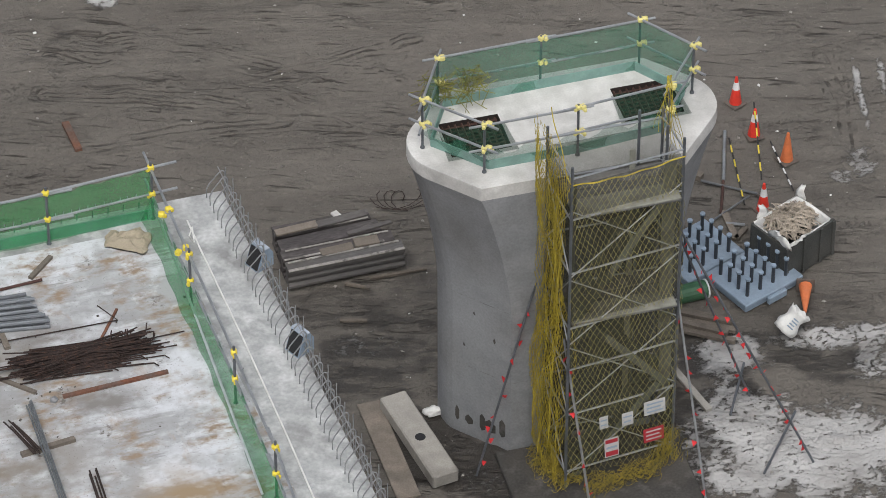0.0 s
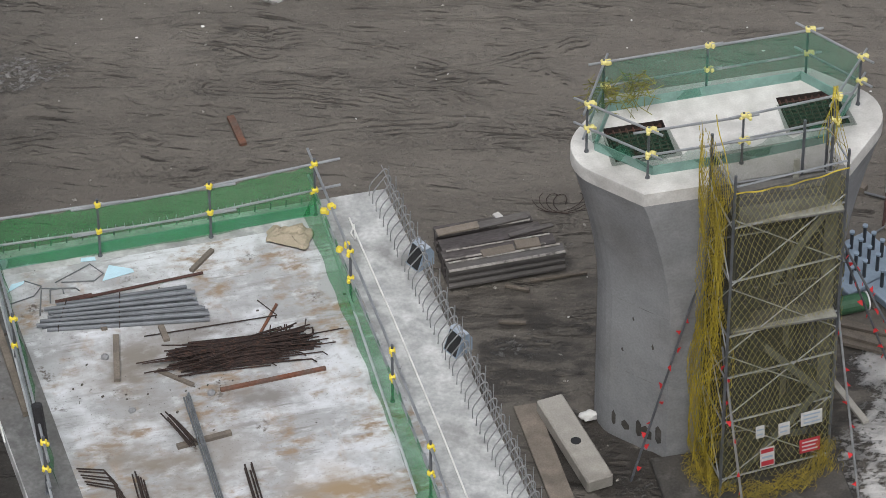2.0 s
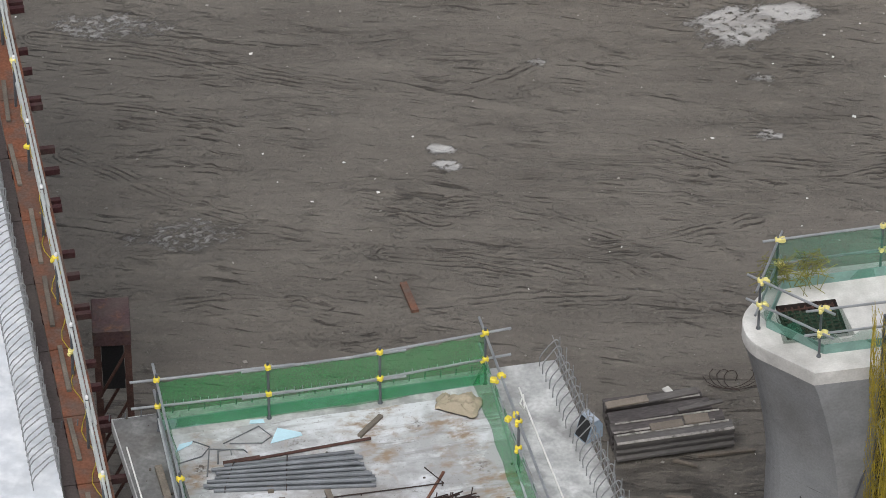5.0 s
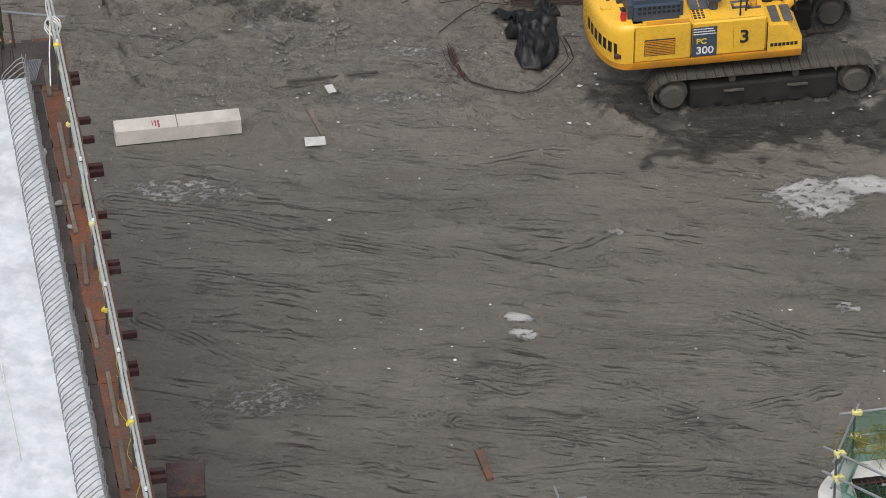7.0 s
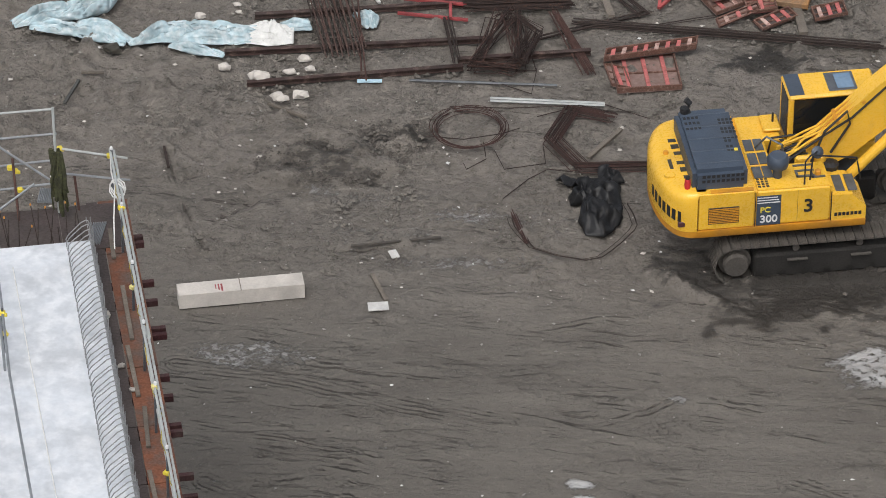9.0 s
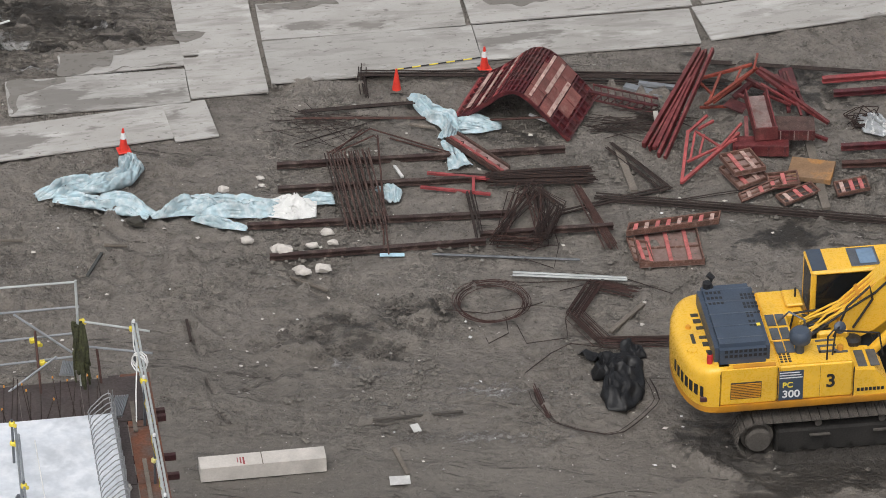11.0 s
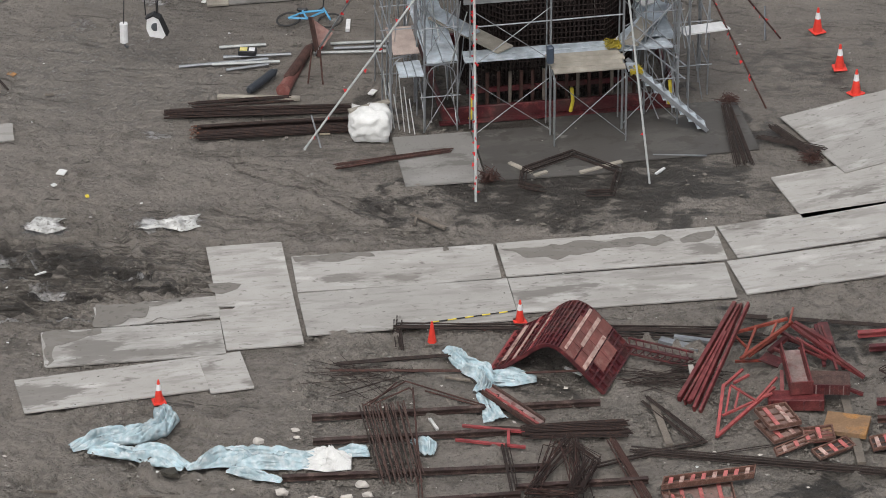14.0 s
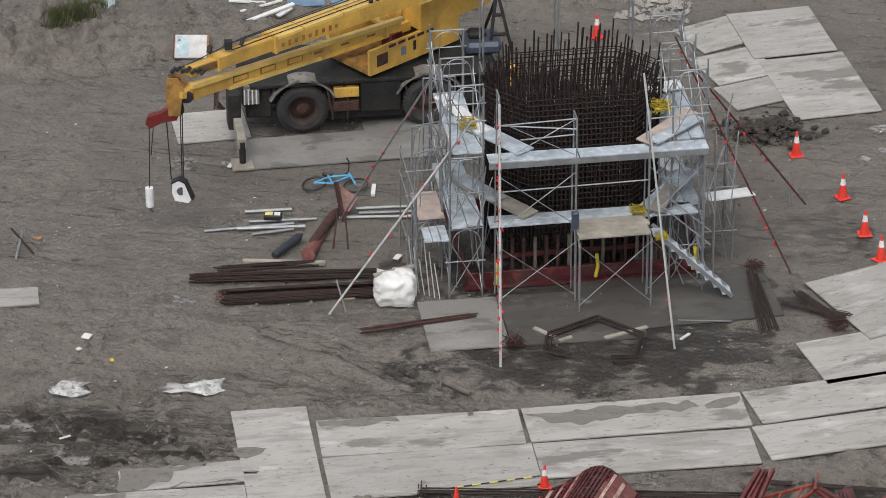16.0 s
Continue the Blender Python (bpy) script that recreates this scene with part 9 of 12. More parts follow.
def prof_at(f):
    k = f * (len(PROF) - 1)
    i = min(int(k), len(PROF) - 2)
    t = k - i
    (a, b), (c, e) = PROF[i], PROF[i + 1]
    return a + (c - a) * t, b + (e - b) * t, Vector((-(e - b), c - a)).normalized()


bm = B()
N = 30
rows = [[], []]
for k in range(N + 1):
    s, z, nn = prof_at(k / N)
    rows[0].append((s, z))
    rows[1].append((s - nn.x * 0.03, z - nn.y * 0.03))
loop = rows[0] + rows[1][::-1]
loft(bm, [[fp(s, z, d) for s, z in loop] for d in (0.0, FLEN)])
MAT["worn_panel"] = material("worn_panel", (0.225, 0.075, 0.062), 0.65, vary=0.35, scale=2, grain=25, second=(0.36, 0.20, 0.17), amount=0.36, spread=0.12, dirt=0.3, rand=0.3)
part("skin", bm, "red_steel", form)
for j in range(9):
    d = FLEN * j / 8
    bm = B()
    a = []
    for k in range(N + 1):
        s, z, nn = prof_at(k / N)
        a.append(((s, z), (s + nn.x * 0.075, z + nn.y * 0.075)))
    loop = [p for p, q in a] + [q for p, q in a][::-1]
    loft(bm, [[fp(s, z, d + e) for s, z in loop] for e in (-0.012, 0.012)])
    part("arch_rib", bm, "red_steel", form)
for k in range(0, 23):
    f = k / 22
    s, z, nn = prof_at(f)
    pale = f < 0.28 and k % 3 == 0
    bm = B()
    t = nn.x, nn.y
    tx, tz = nn.y * 0.02, -nn.x * 0.02
    if pale:
        tx, tz = tx * 2.2, tz * 2.2
    q = [(s - tx, z - tz), (s + tx, z + tz), (s + tx + t[0] * 0.08, z + tz + t[1] * 0.08), (s - tx + t[0] * 0.08, z - tz + t[1] * 0.08)]
    loft(bm, [[fp(a, b, d) for a, b in q] for d in (-0.01, FLEN + 0.01)])
    part("long_rib", bm, "pink_steel" if pale else "red_steel", form)
for k in range(4):
    f0 = 0.60 + 0.085 * k
    (s0, z0, n0), (s1, z1, n1) = prof_at(f0 + 0.004), prof_at(f0 + 0.081)
    for j in (0, 2, 4, 6):
        if (k, j) in ((3, 6), (0, 6), (3, 0)):
            continue
        bm = B()
        d0, d1 = FLEN * j / 8 + 0.012, FLEN * (j + 2) / 8 - 0.012
        vs = [bm.verts.new(fp(s + n0.x * h, z + n0.y * h, d)) for h in (0.068, 0.086) for s, z, d in ((s0, z0, d0), (s1, z1, d0), (s1, z1, d1), (s0, z0, d1))]
        for fc in ((3, 2, 1, 0), (4, 5, 6, 7), (0, 1, 5, 4), (1, 2, 6, 5), (2, 3, 7, 6), (3, 0, 4, 7)):
            bm.faces.new([vs[i] for i in fc])
        part("pink_panel", bm, "worn_panel", form)
MAT["worn_strip"] = material("worn_strip", (0.52, 0.36, 0.31), 0.8, vary=0.25, scale=3, grain=25, second=(0.20, 0.05, 0.045), amount=0.40, spread=0.1, dirt=0.3)
for f0, d0, d1, w in ((0.665, 0.05, 0.95, 0.016), (0.755, 0.30, 0.92, 0.014), (0.84, 0.02, 0.75, 0.012), (0.07, 0.10, 0.9, 0.012), (0.15, 0.0, 0.8, 0.010), (0.27, 0.2, 0.95, 0.008)):
    sweep = [prof_at(f0 - w), prof_at(f0 + w)]
    loop = [(s + nn.x * 0.088, z + nn.y * 0.088) for s, z, nn in sweep] + [(s + nn.x * 0.105, z + nn.y * 0.105) for s, z, nn in sweep][::-1]
    part("strap", loft(B(), [[fp(s, z, FLEN * d) for s, z in loop] for d in (d0, d1)]), "worn_strip", form, "pale worn strap")
bm = B()
tube(bm, [fp(0.5, 0.05, 0.1), fp(2.2, 0.5, 0.1)], 0.03, 6)
part("tie_bar", bm, "rust", form)


def lattice(p, q, w, h, mat, name, label, bays=9, seed=0):
    """A light lattice girder with chords and slanting lacing."""
    ob = thing(name, label, "steel lattice")
    p, q = Vector(p), Vector(q)
    d = (q - p).normalized()
    s = d.cross(Vector((0, 0, 1))).normalized() * (w / 2)
    u = Vector((0, 0, h))
    for o in (-s, s, -s + u, s + u):
        bm = B()
        slab_between(bm, p + o, q + o, 0.04, 0.04)
        part("chord", bm, mat, ob)
    for k in range(bays):
        a, b = p.lerp(q, k / bays), p.lerp(q, (k + 1) / bays)
        for e0, e1 in ((-s, s), (-s + u, s + u), (s, s + u)):
            bm = B()
            tube(bm, [a + e0, b + e1], 0.014, 4)
            part("lacing", bm, mat, ob)
    return ob


lattice((-9.60, 101.34, 0.05), (-7.99, 100.90, 0.05), 0.35, 0.2, "red_steel", "lattice_girder", "red brown lattice girder lying by the arched form")
MAT["trough_lining"] = material("trough_lining", (0.30, 0.215, 0.20), 0.75, vary=0.3, scale=3, grain=25, second=(0.17, 0.06, 0.055), amount=0.38, dirt=0.4)
MAT["truss_pink"] = material("truss_pink", (0.42, 0.085, 0.082), 0.6, vary=0.25, scale=3, grain=25, second=(0.20, 0.04, 0.04), amount=0.36, spread=0.15, dirt=0.3, rand=0.35)
channel = thing("red_channel", "pink and rust steel channel leaning on tarpaulin", "steel channel")
for o, w, m in ((-0.17, 0.05, "mat_rust"), (0.0, 0.30, "trough_lining"), (0.05, 0.07, "truss_pink"), (0.17, 0.05, "rust")):
    bm = B()
    a, b = Vector((-12.62, 98.71, 0.25)), Vector((-11.24, 97.59, 0.12))
    s = (b - a).normalized().cross(Vector((0, 0, 1)))
    slab_between(bm, a + s * o, b + s * o, w, 0.05 if o == 0 else 0.12 if abs(o) > 0.1 else 0.09)
    part("flange" if abs(o) > 0.1 else "rail_strip" if o else "web", bm, m, channel)
for k in range(4):
    bm = B()
    a, b = Vector((-12.61, 98.63, 0.30)), Vector((-11.23, 97.52, 0.17))
    c = a.lerp(b, 0.15 + 0.23 * k)
    box(bm, c.x - 0.1, c.y - 0.06, c.z, c.x + 0.1, c.y + 0.06, c.z + 0.03)
    part("stiffener", bm, "trough_lining" if k == 1 else "rust", channel)

# leaning red beams and trusses
MAT["red_dull"] = material("red_dull", (0.155, 0.024, 0.026), 0.6, vary=0.35, scale=2, grain=25, second=(0.34, 0.085, 0.08), amount=0.40, spread=0.14, dirt=0.35, rand=0.45)
for foot, head, w, h in (
    ((-8.09, 99.11, 0.10), (-7.06, 102.15, 1.00), 0.09, 0.16), ((-7.95, 99.13, 0.00), (-6.93, 101.84, 1.10), 0.05, 0.20), ((-7.84, 99.04, 0.10), (-7.13, 101.36, 0.90), 0.10, 0.10),
    ((-7.71, 98.86, 0.00), (-6.89, 101.98, 1.05), 0.07, 0.18), ((-7.56, 98.78, 0.00), (-6.72, 101.94, 1.15), 0.06, 0.16), ((-7.78, 98.99, 0.20), (-7.18, 101.04, 0.90), 0.06, 0.08), ((-7.49, 99.18, 0.10), (-6.99, 101.14, 0.70), 0.05, 0.14),
):
    plank(foot, head, w, h, "red_dull", name="red_beam", label="long red painted steel beam leaning on the pile", category="steel beam", group="red beams")


def red_truss(label, members, mat="red_dull"):
    """A welded truss: rows of two ends and a width."""
    ob = thing("red_truss", label, "steel truss", group="red trusses")
    for p, q, w in members:
        part("member", slab_between(B(), p, q, w, w * 0.9), mat, ob)
    return ob


red_truss("pink red triangular steel truss leaning on the pile", (
    ((-7.08, 97.81, 0.00), (-7.09, 99.54, 0.35), 0.075), ((-7.08, 97.73, 0.05), (-5.89, 99.60, 0.35), 0.075), ((-7.08, 99.49, 0.35), (-6.69, 100.14, 0.45), 0.06), ((-7.02, 98.56, 0.12), (-5.92, 99.34, 0.35), 0.055),
    ((-6.95, 98.63, 0.15), (-6.92, 99.51, 0.35), 0.05), ((-6.75, 98.77, 0.20), (-6.70, 99.44, 0.35), 0.05), ((-6.92, 99.52, 0.38), (-6.27, 99.03, 0.30), 0.05), ((-5.85, 99.82, 0.50), (-6.27, 99.03, 0.30), 0.055), ((-6.85, 99.59, 0.40), (-6.53, 99.96, 0.42), 0.06),
), "truss_pink")
MAT["truss_orange"] = material("truss_orange", (0.30, 0.058, 0.035), 0.6, vary=0.3, scale=3, grain=25, second=(0.12, 0.02, 0.016), amount=0.40, spread=0.15, dirt=0.35, rand=0.3)
red_truss("orange red steel truss heaped on other steelwork", (
    ((-6.79, 100.83, 0.30), (-5.65, 101.87, 0.80), 0.075), ((-6.70, 100.97, 0.35), (-6.50, 101.72, 0.70), 0.06), ((-7.03, 101.66, 0.50), (-5.77, 102.01, 0.80), 0.07), ((-6.61, 100.96, 0.30), (-5.77, 101.73, 0.75), 0.05),
    ((-5.72, 101.73, 0.85), (-5.67, 102.22, 1.00), 0.05), ((-6.15, 101.49, 0.55), (-6.03, 101.91, 0.75), 0.045), ((-7.04, 101.69, 0.45), (-6.65, 101.31, 0.30), 0.05), ((-6.94, 101.03, 0.10), (-6.11, 101.19, 0.10), 0.06),
), "truss_orange")
red_truss("dull red steel frame spilled over the pile", (
    ((-5.66, 101.72, 0.80), (-3.84, 100.72, 0.10), 0.085), ((-5.53, 101.33, 0.70), (-3.89, 100.79, 0.08), 0.06), ((-5.62, 101.83, 0.80), (-4.68, 101.45, 0.50), 0.10), ((-5.20, 101.78, 0.70), (-4.57, 101.07, 0.30), 0.07),
    ((-4.95, 101.97, 0.70), (-4.49, 100.75, 0.25), 0.06), ((-4.42, 100.21, 0.15), (-3.82, 100.12, 0.00), 0.08), ((-5.45, 101.12, 0.55), (-4.76, 101.02, 0.35), 0.06), ((-6.04, 101.23, 0.40), (-5.57, 100.98, 0.40), 0.08),
))
for p, q, w in (((-4.96, 102.13, 0.70), (-4.71, 101.40, 0.50), 0.26), ((-6.31, 101.29, 0.15), (-5.81, 101.08, 0.10), 0.40), ((-5.42, 101.92, 0.50), (-4.97, 101.72, 0.50), 0.30)):
    plank(p, q, w, 0.03, "red_steel", name="red_plate", label="dark red steel plate wedged in the pile", category="steel plate", group="red plates")
red_truss("tangle of dark red steel angles under the pile", [(Vector(p), Vector(q), w) for p, q, w in (
    ((-5.88, 101.93, 0.30), (-4.63, 101.58, 0.20), 0.10), ((-5.12, 102.28, 0.50), (-4.80, 100.94, 0.20), 0.09), ((-4.84, 102.08, 0.45), (-4.34, 101.04, 0.10), 0.07), ((-5.94, 101.86, 0.50), (-5.11, 101.46, 0.30), 0.09), ((-6.14, 101.47, 0.15), (-5.76, 101.78, 0.40), 0.12), ((-5.11, 101.46, 0.30), (-4.22, 101.18, 0.10), 0.08), ((-5.45, 102.07, 0.60), (-5.31, 101.23, 0.30), 0.06), ((-6.56, 101.28, 0.20), (-6.04, 101.91, 0.30), 0.10))], "red_steel")
ch = thing("red_trough", "red steel trough with a pale worn lining", "steel form")
T_A, T_B = Vector((-5.62, 100.88, 0.62)), Vector((-5.24, 99.50, 0.34))
T_D = (T_B - T_A).normalized()
T_S = T_D.cross(Vector((0, 0, 1))).normalized()
part("trough_floor", slab_between(B(), T_A, T_B, 0.44, 0.03), "trough_lining", ch)
for o in (-0.245, 0.245):
    part("trough_side", slab_between(B(), T_A + T_S * o, T_B + T_S * o, 0.035, 0.30), "red_dull", ch)
part("trough_end", slab_between(B(), T_B - T_S * 0.27 + T_D * 0.03, T_B + T_S * 0.27 + T_D * 0.03, 0.04, 0.34), "red_dull", ch)
ch2 = thing("red_plate_girder", "dull red ribbed steel plate form on the pile", "steel form", -4.60, 99.84, 0.28, 6)
part("face_plate", box(B(), -0.48, -0.22, 0, 0.48, -0.19, 0.26), "red_steel", ch2)
part("top_plate", box(B(), -0.48, -0.189, 0.23, 0.48, 0.42, 0.26), "mat_rust", ch2)
for k in range(9):
    part("stiffener", box(B(), -0.45 + 0.108 * k, -0.25, 0.0, -0.425 + 0.108 * k, -0.221, 0.25), "trough_lining" if k % 3 == 1 else "red_steel", ch2)
for p, q, w, h in (((-5.77, 100.13, 0.50), (-5.68, 99.42, 0.10), 0.09, 0.08), ((-4.72, 100.54, 0.30), (-4.16, 100.28, 0.25), 0.05, 0.05)):
    plank(p, q, w, h, "red_dull", name="red_bar", label="thin red painted steel bar on the pile", category="steel bar", group="red steel bars")
bx = thing("red_box_form", "red steel box form lying under the pile", "steel form", -5.35, 99.37, 0, 7)
part("body", box(B(), -0.66, -0.14, 0, 0.66, 0.30, 0.30, bevel=0.01), "red_dull", bx)
for k in range(4):
    part("stiffener", box(B(), -0.6 + 0.38 * k, -0.17, 0.02, -0.55 + 0.38 * k, -0.141, 0.28), "red_steel", bx)


MAT["form_sheet"] = material("form_sheet", (0.30, 0.20, 0.175), 0.8, vary=0.3, scale=2.5, grain=20, second=(0.15, 0.08, 0.06), amount=0.38, spread=0.2, dirt=0.4, rand=0.3)
MAT["form_edge"] = material("form_edge", (0.15, 0.075, 0.055), 0.85, vary=0.4, scale=4, grain=30, second=(0.32, 0.22, 0.18), amount=0.35)
MAT["rib_paint"] = material("rib_paint", (0.52, 0.15, 0.14), 0.65, vary=0.2, scale=3, grain=25, second=(0.22, 0.06, 0.05), amount=0.36, spread=0.15, dirt=0.3)


def form_panel(c, turn, length, depth, ribs, label, mat="form_sheet", tilt=0.0, frame_mat="form_edge"):
    """A small form panel: a sheet in a frame, with flat ribs across it."""
    ob = thing("form_panel", label, "form panel", *c, turn, "small form panels")
    part("sheet", box(B(), -length / 2, -depth / 2, 0, length / 2, depth / 2, 0.02), "formply" if mat == "formply" else mat, ob)
    for x0, y0, x1, y1 in ((-length / 2, -depth / 2, length / 2, -depth / 2 + 0.03), (-length / 2, depth / 2 - 0.03, length / 2, depth / 2), (-length / 2, -depth / 2 + 0.031, -length / 2 + 0.03, depth / 2 - 0.031), (length / 2 - 0.03, -depth / 2 + 0.031, length / 2, depth / 2 - 0.031)):
        part("edge_frame", box(B(), x0, y0, 0.021, x1, y1, 0.15), frame_mat, ob)
    for k in range(ribs):
        x = -length / 2 + length * (k + 0.7) / (ribs + 0.4)
        part("rib", box(B(), x - 0.045, -depth / 2 + 0.03, 0.03, x + 0.045, depth / 2 - 0.03, 0.075), "rib_paint", ob)
    part("mid_rib", box(B(), -length / 2 + 0.03, -0.02, 0.021, length / 2 - 0.03, 0.02, 0.055), frame_mat, ob)
    ob.matrix_basis = ob.matrix_basis @ pose(0, 0, 0, tilt, 0, 0)
    return ob


def tray(label, a, b, c, ribs, mat="form_sheet", deep=0.10, bars=2, hole=False):
    """A slanting form panel from one corner, the next along its length and the next along its depth."""
    a, b, c = Vector(a), Vector(b), Vector(c)
    u, v = b - a, c - a
    up_ = u.normalized().cross(v.normalized()).normalized()
    up_ = up_ if up_.z > 0 else -up_
    at = lambda x, y, z: a + u * x + v * y + up_ * z
    block = lambda x0, y0, z0, x1, y1, z1: loft(B(), [[at(x, y, z) for x, y in ((x0, y0), (x1, y0), (x1, y1), (x0, y1))] for z in (z0, z1)])
    ob = thing("form_panel", label, "form panel", group="small form panels")
    ex, ey = 0.035 / u.length, 0.035 / v.length
    if not hole:
        part("sheet", block(0, 0, 0, 1, 1, 0.02), mat, ob)
    for x0, y0, x1, y1 in ((0, 0, 1, ey), (0, 1 - ey, 1, 1), (0, ey, ex, 1 - ey), (1 - ex, ey, 1, 1 - ey)):
        part("edge_frame", block(x0, y0, 0.021, x1, y1, deep), "form_edge", ob)
    for k in range(ribs):
        x = (k + 0.75) / (ribs + 0.5)
        part("rib", block(x - 0.05 / u.length, ey, deep * 0.5, x + 0.05 / u.length, 1 - ey, deep * 0.8), "rib_paint" if (k + ribs) % 3 else "worn_strip", ob)
    for k in range(bars):
        y = (k + 1) / (bars + 1)
        part("cross_rib", block(ex, y - ey * 0.6, 0.021, 1 - ex, y + ey * 0.6, deep * 0.5), "form_edge", ob)
    return ob


form_panel((-7.15, 95.05, 0.0), 13, 1.5, 1.5, 3, "pink steel form panel with pale ribs on mud")
tray("narrow dark form panel with many ribs", (-8.13, 95.16, 0.16), (-6.06, 95.95, 0.16), (-8.11, 95.51, 0.18), 8, "formply", 0.16, 1)
tray("small steel form panel lying under a larger one", (-7.87, 94.44, 0.00), (-7.37, 94.32, 0.00), (-8.14, 95.27, 0.02), 1, "form_sheet", 0.08, 2)
tray("rusty form panel with pink ribs in a pile", (-5.72, 97.66, 0.02), (-5.05, 98.17, 0.06), (-6.26, 98.43, 0.05), 2, "form_sheet", 0.10, 2)
tray("rusty form panel with pink ribs in a pile", (-5.85, 97.92, 0.22), (-5.14, 98.27, 0.24), (-6.29, 98.67, 0.24), 2, "form_sheet", 0.12, 2)
tray("pale ribbed form panel leaning in a pile", (-5.62, 97.10, 0.04), (-4.71, 97.86, 0.10), (-5.73, 97.27, 0.16), 3, "form_sheet", 0.09, 1)
tray("pink ribbed form panel in a pile", (-5.01, 97.67, 0.10), (-4.31, 97.91, 0.10), (-5.13, 98.15, 0.16), 1, "worn_panel", 0.10, 3)
tray("open rusty form frame with pink ribs on mud", (-4.60, 97.15, 0.00), (-3.83, 97.84, 0.00), (-4.86, 97.43, 0.05), 3, "formply", 0.09, 1)
tray("dark rusty form panel lying on mud", (-3.42, 97.69, 0.00), (-2.68, 98.08, 0.00), (-3.56, 98.21, 0.00), 3, "formply", 0.10, 1)
MAT["tan_board"] = material("tan_board", (0.27, 0.16, 0.085), 0.8, vary=0.3, scale=1.2, grain=25, second=(0.58, 0.25, 0.04), amount=0.33, dirt=0.4)
bm = B()
box(bm, -0.52, -0.42, 0.0, 0.52, 0.42, 0.14, bevel=0.01)
tagged(emit("plywood_board", bm, "tan_board"), "orange tan plywood board on the form pile", "board").matrix_basis = pose(-4.10, 98.59, 0.05, 0, 0, -5)
for a, b, m in (((-4.11, 102.67, 0.05), (-2.30, 103.20, 0.05), "pink_steel"), ((-3.80, 102.09, 0.05), (-2.26, 102.50, 0.05), "red_steel"), ((-3.47, 99.71, 0.05), (-2.13, 100.01, 0.05), "red_steel"), ((-3.40, 98.95, 0.05), (-2.09, 99.22, 0.05), "rust")):
    steel_beam(a, b, 0.14, 0.14, m, "red painted steel beam lying on mud")
cloth("plastic_sheet", "crumpled grey and white plastic sheet on mud", [(-3.01, 101.37, 0.3), (-2.71, 100.90, 0.45), (-2.36, 100.69, 0.3)], "grey_sheet", 15, 0.2)
stirrup_pile((-3.06, 101.11, 0.0), 0, 8, 0.4, 91)

# wire rings and bundles beside the excavator
MAT["hoop_rust"] = material("hoop_rust", (0.060, 0.026, 0.021), 0.85, vary=0.4, scale=5, grain=40, rand=0.4)
ring = thing("wire_ring", "large ring of rusty wire rods lying on mud", "wire coil", -10.89, 92.25, 0.02)
for k in range(8):
    r0 = 0.70 + 0.024 * k
    bm = B()
    tube(bm, [(r0 * math.cos(t * 0.2618) + 0.035 * math.sin(k * 2 + 0.26 * t), r0 * math.sin(t * 0.2618) + 0.05 * math.cos(k * 3 + 0.26 * t), 0.015 + 0.012 * k) for t in range(24)], 0.009, 4, closed=True)
    part("loop", bm, "hoop_rust", ring)
for pts in ([(-11.93, 91.88, 0.03), (-10.97, 91.85, 0.03), (-10.11, 92.16, 0.05), (-9.75, 92.46, 0.03)], [(-10.51, 91.80, 0.03), (-10.37, 91.14, 0.03), (-10.76, 90.68, 0.03), (-10.85, 90.90, 0.03)], [(-10.22, 91.49, 0.03), (-9.92, 90.79, 0.03), (-9.03, 91.13, 0.03), (-9.17, 91.86, 0.03)], [(-11.44, 93.12, 0.03), (-10.10, 93.22, 0.03), (-7.95, 93.64, 0.03), (-6.87, 93.18, 0.03)], [(-9.42, 92.96, 0.03), (-8.58, 93.47, 0.03)]):
    bar("bent_bar", "thin rusty wire bent on mud", "reinforcement", pts, 0.012, "rebar", "loose wires")
hexb = thing("hoop_bundle", "bundle of large bent rusty hoops on mud", "reinforcement")
rr = random.Random(6)
for k in range(22):
    o = Vector((-0.20 + 0.019 * k + rr.uniform(-0.02, 0.02), rr.uniform(-0.24, 0.24), 0.012 * (k % 7)))
    pts = [Vector(p) + o for p in ((-7.79, 93.06, 0.03), (-8.66, 93.27, 0.03), (-8.99, 91.99, 0.03), (-8.26, 91.01, 0.03), (-6.70, 91.26, 0.03))]
    bm = B()
    tube(bm, pts, 0.012, 4)
    part("hoop", bm, "hoop_rust" if k % 3 else "rebar", hexb)
ring2 = thing("hoop_bundle", "bundle of long thin dark hoops lying on mud", "reinforcement")
for k in range(3):
    o = Vector((rr.uniform(-0.1, 0.1), rr.uniform(-0.12, 0.12), 0.015 * k))
    pts = [Vector(p) + o for p in ((-9.56, 89.00, 0.02), (-9.47, 88.70, 0.02), (-9.30, 88.41, 0.02), (-8.95, 87.93, 0.02), (-8.34, 87.70, 0.02), (-7.78, 87.62, 0.02), (-7.45, 87.77, 0.02), (-7.26, 88.05, 0.02), (-7.05, 88.42, 0.02), (-6.84, 88.88, 0.02), (-6.80, 89.08, 0.02), (-6.92, 89.48, 0.02), (-7.09, 89.85, 0.02))]
    bm = B()
    tube(bm, pts, 0.009, 4)
    part("hoop", bm, "rebar", ring2)
for k in range(7):
    o = Vector((rr.uniform(-0.05, 0.10), rr.uniform(-0.14, 0.14), 0.012 * k))
    part("hoop_end", tube(B(), [Vector(p) + o for p in ((-9.56, 89.13, 0.02), (-9.44, 88.82, 0.02), (-9.14, 88.08, 0.02))], 0.011, 4), "hoop_rust", ring2)
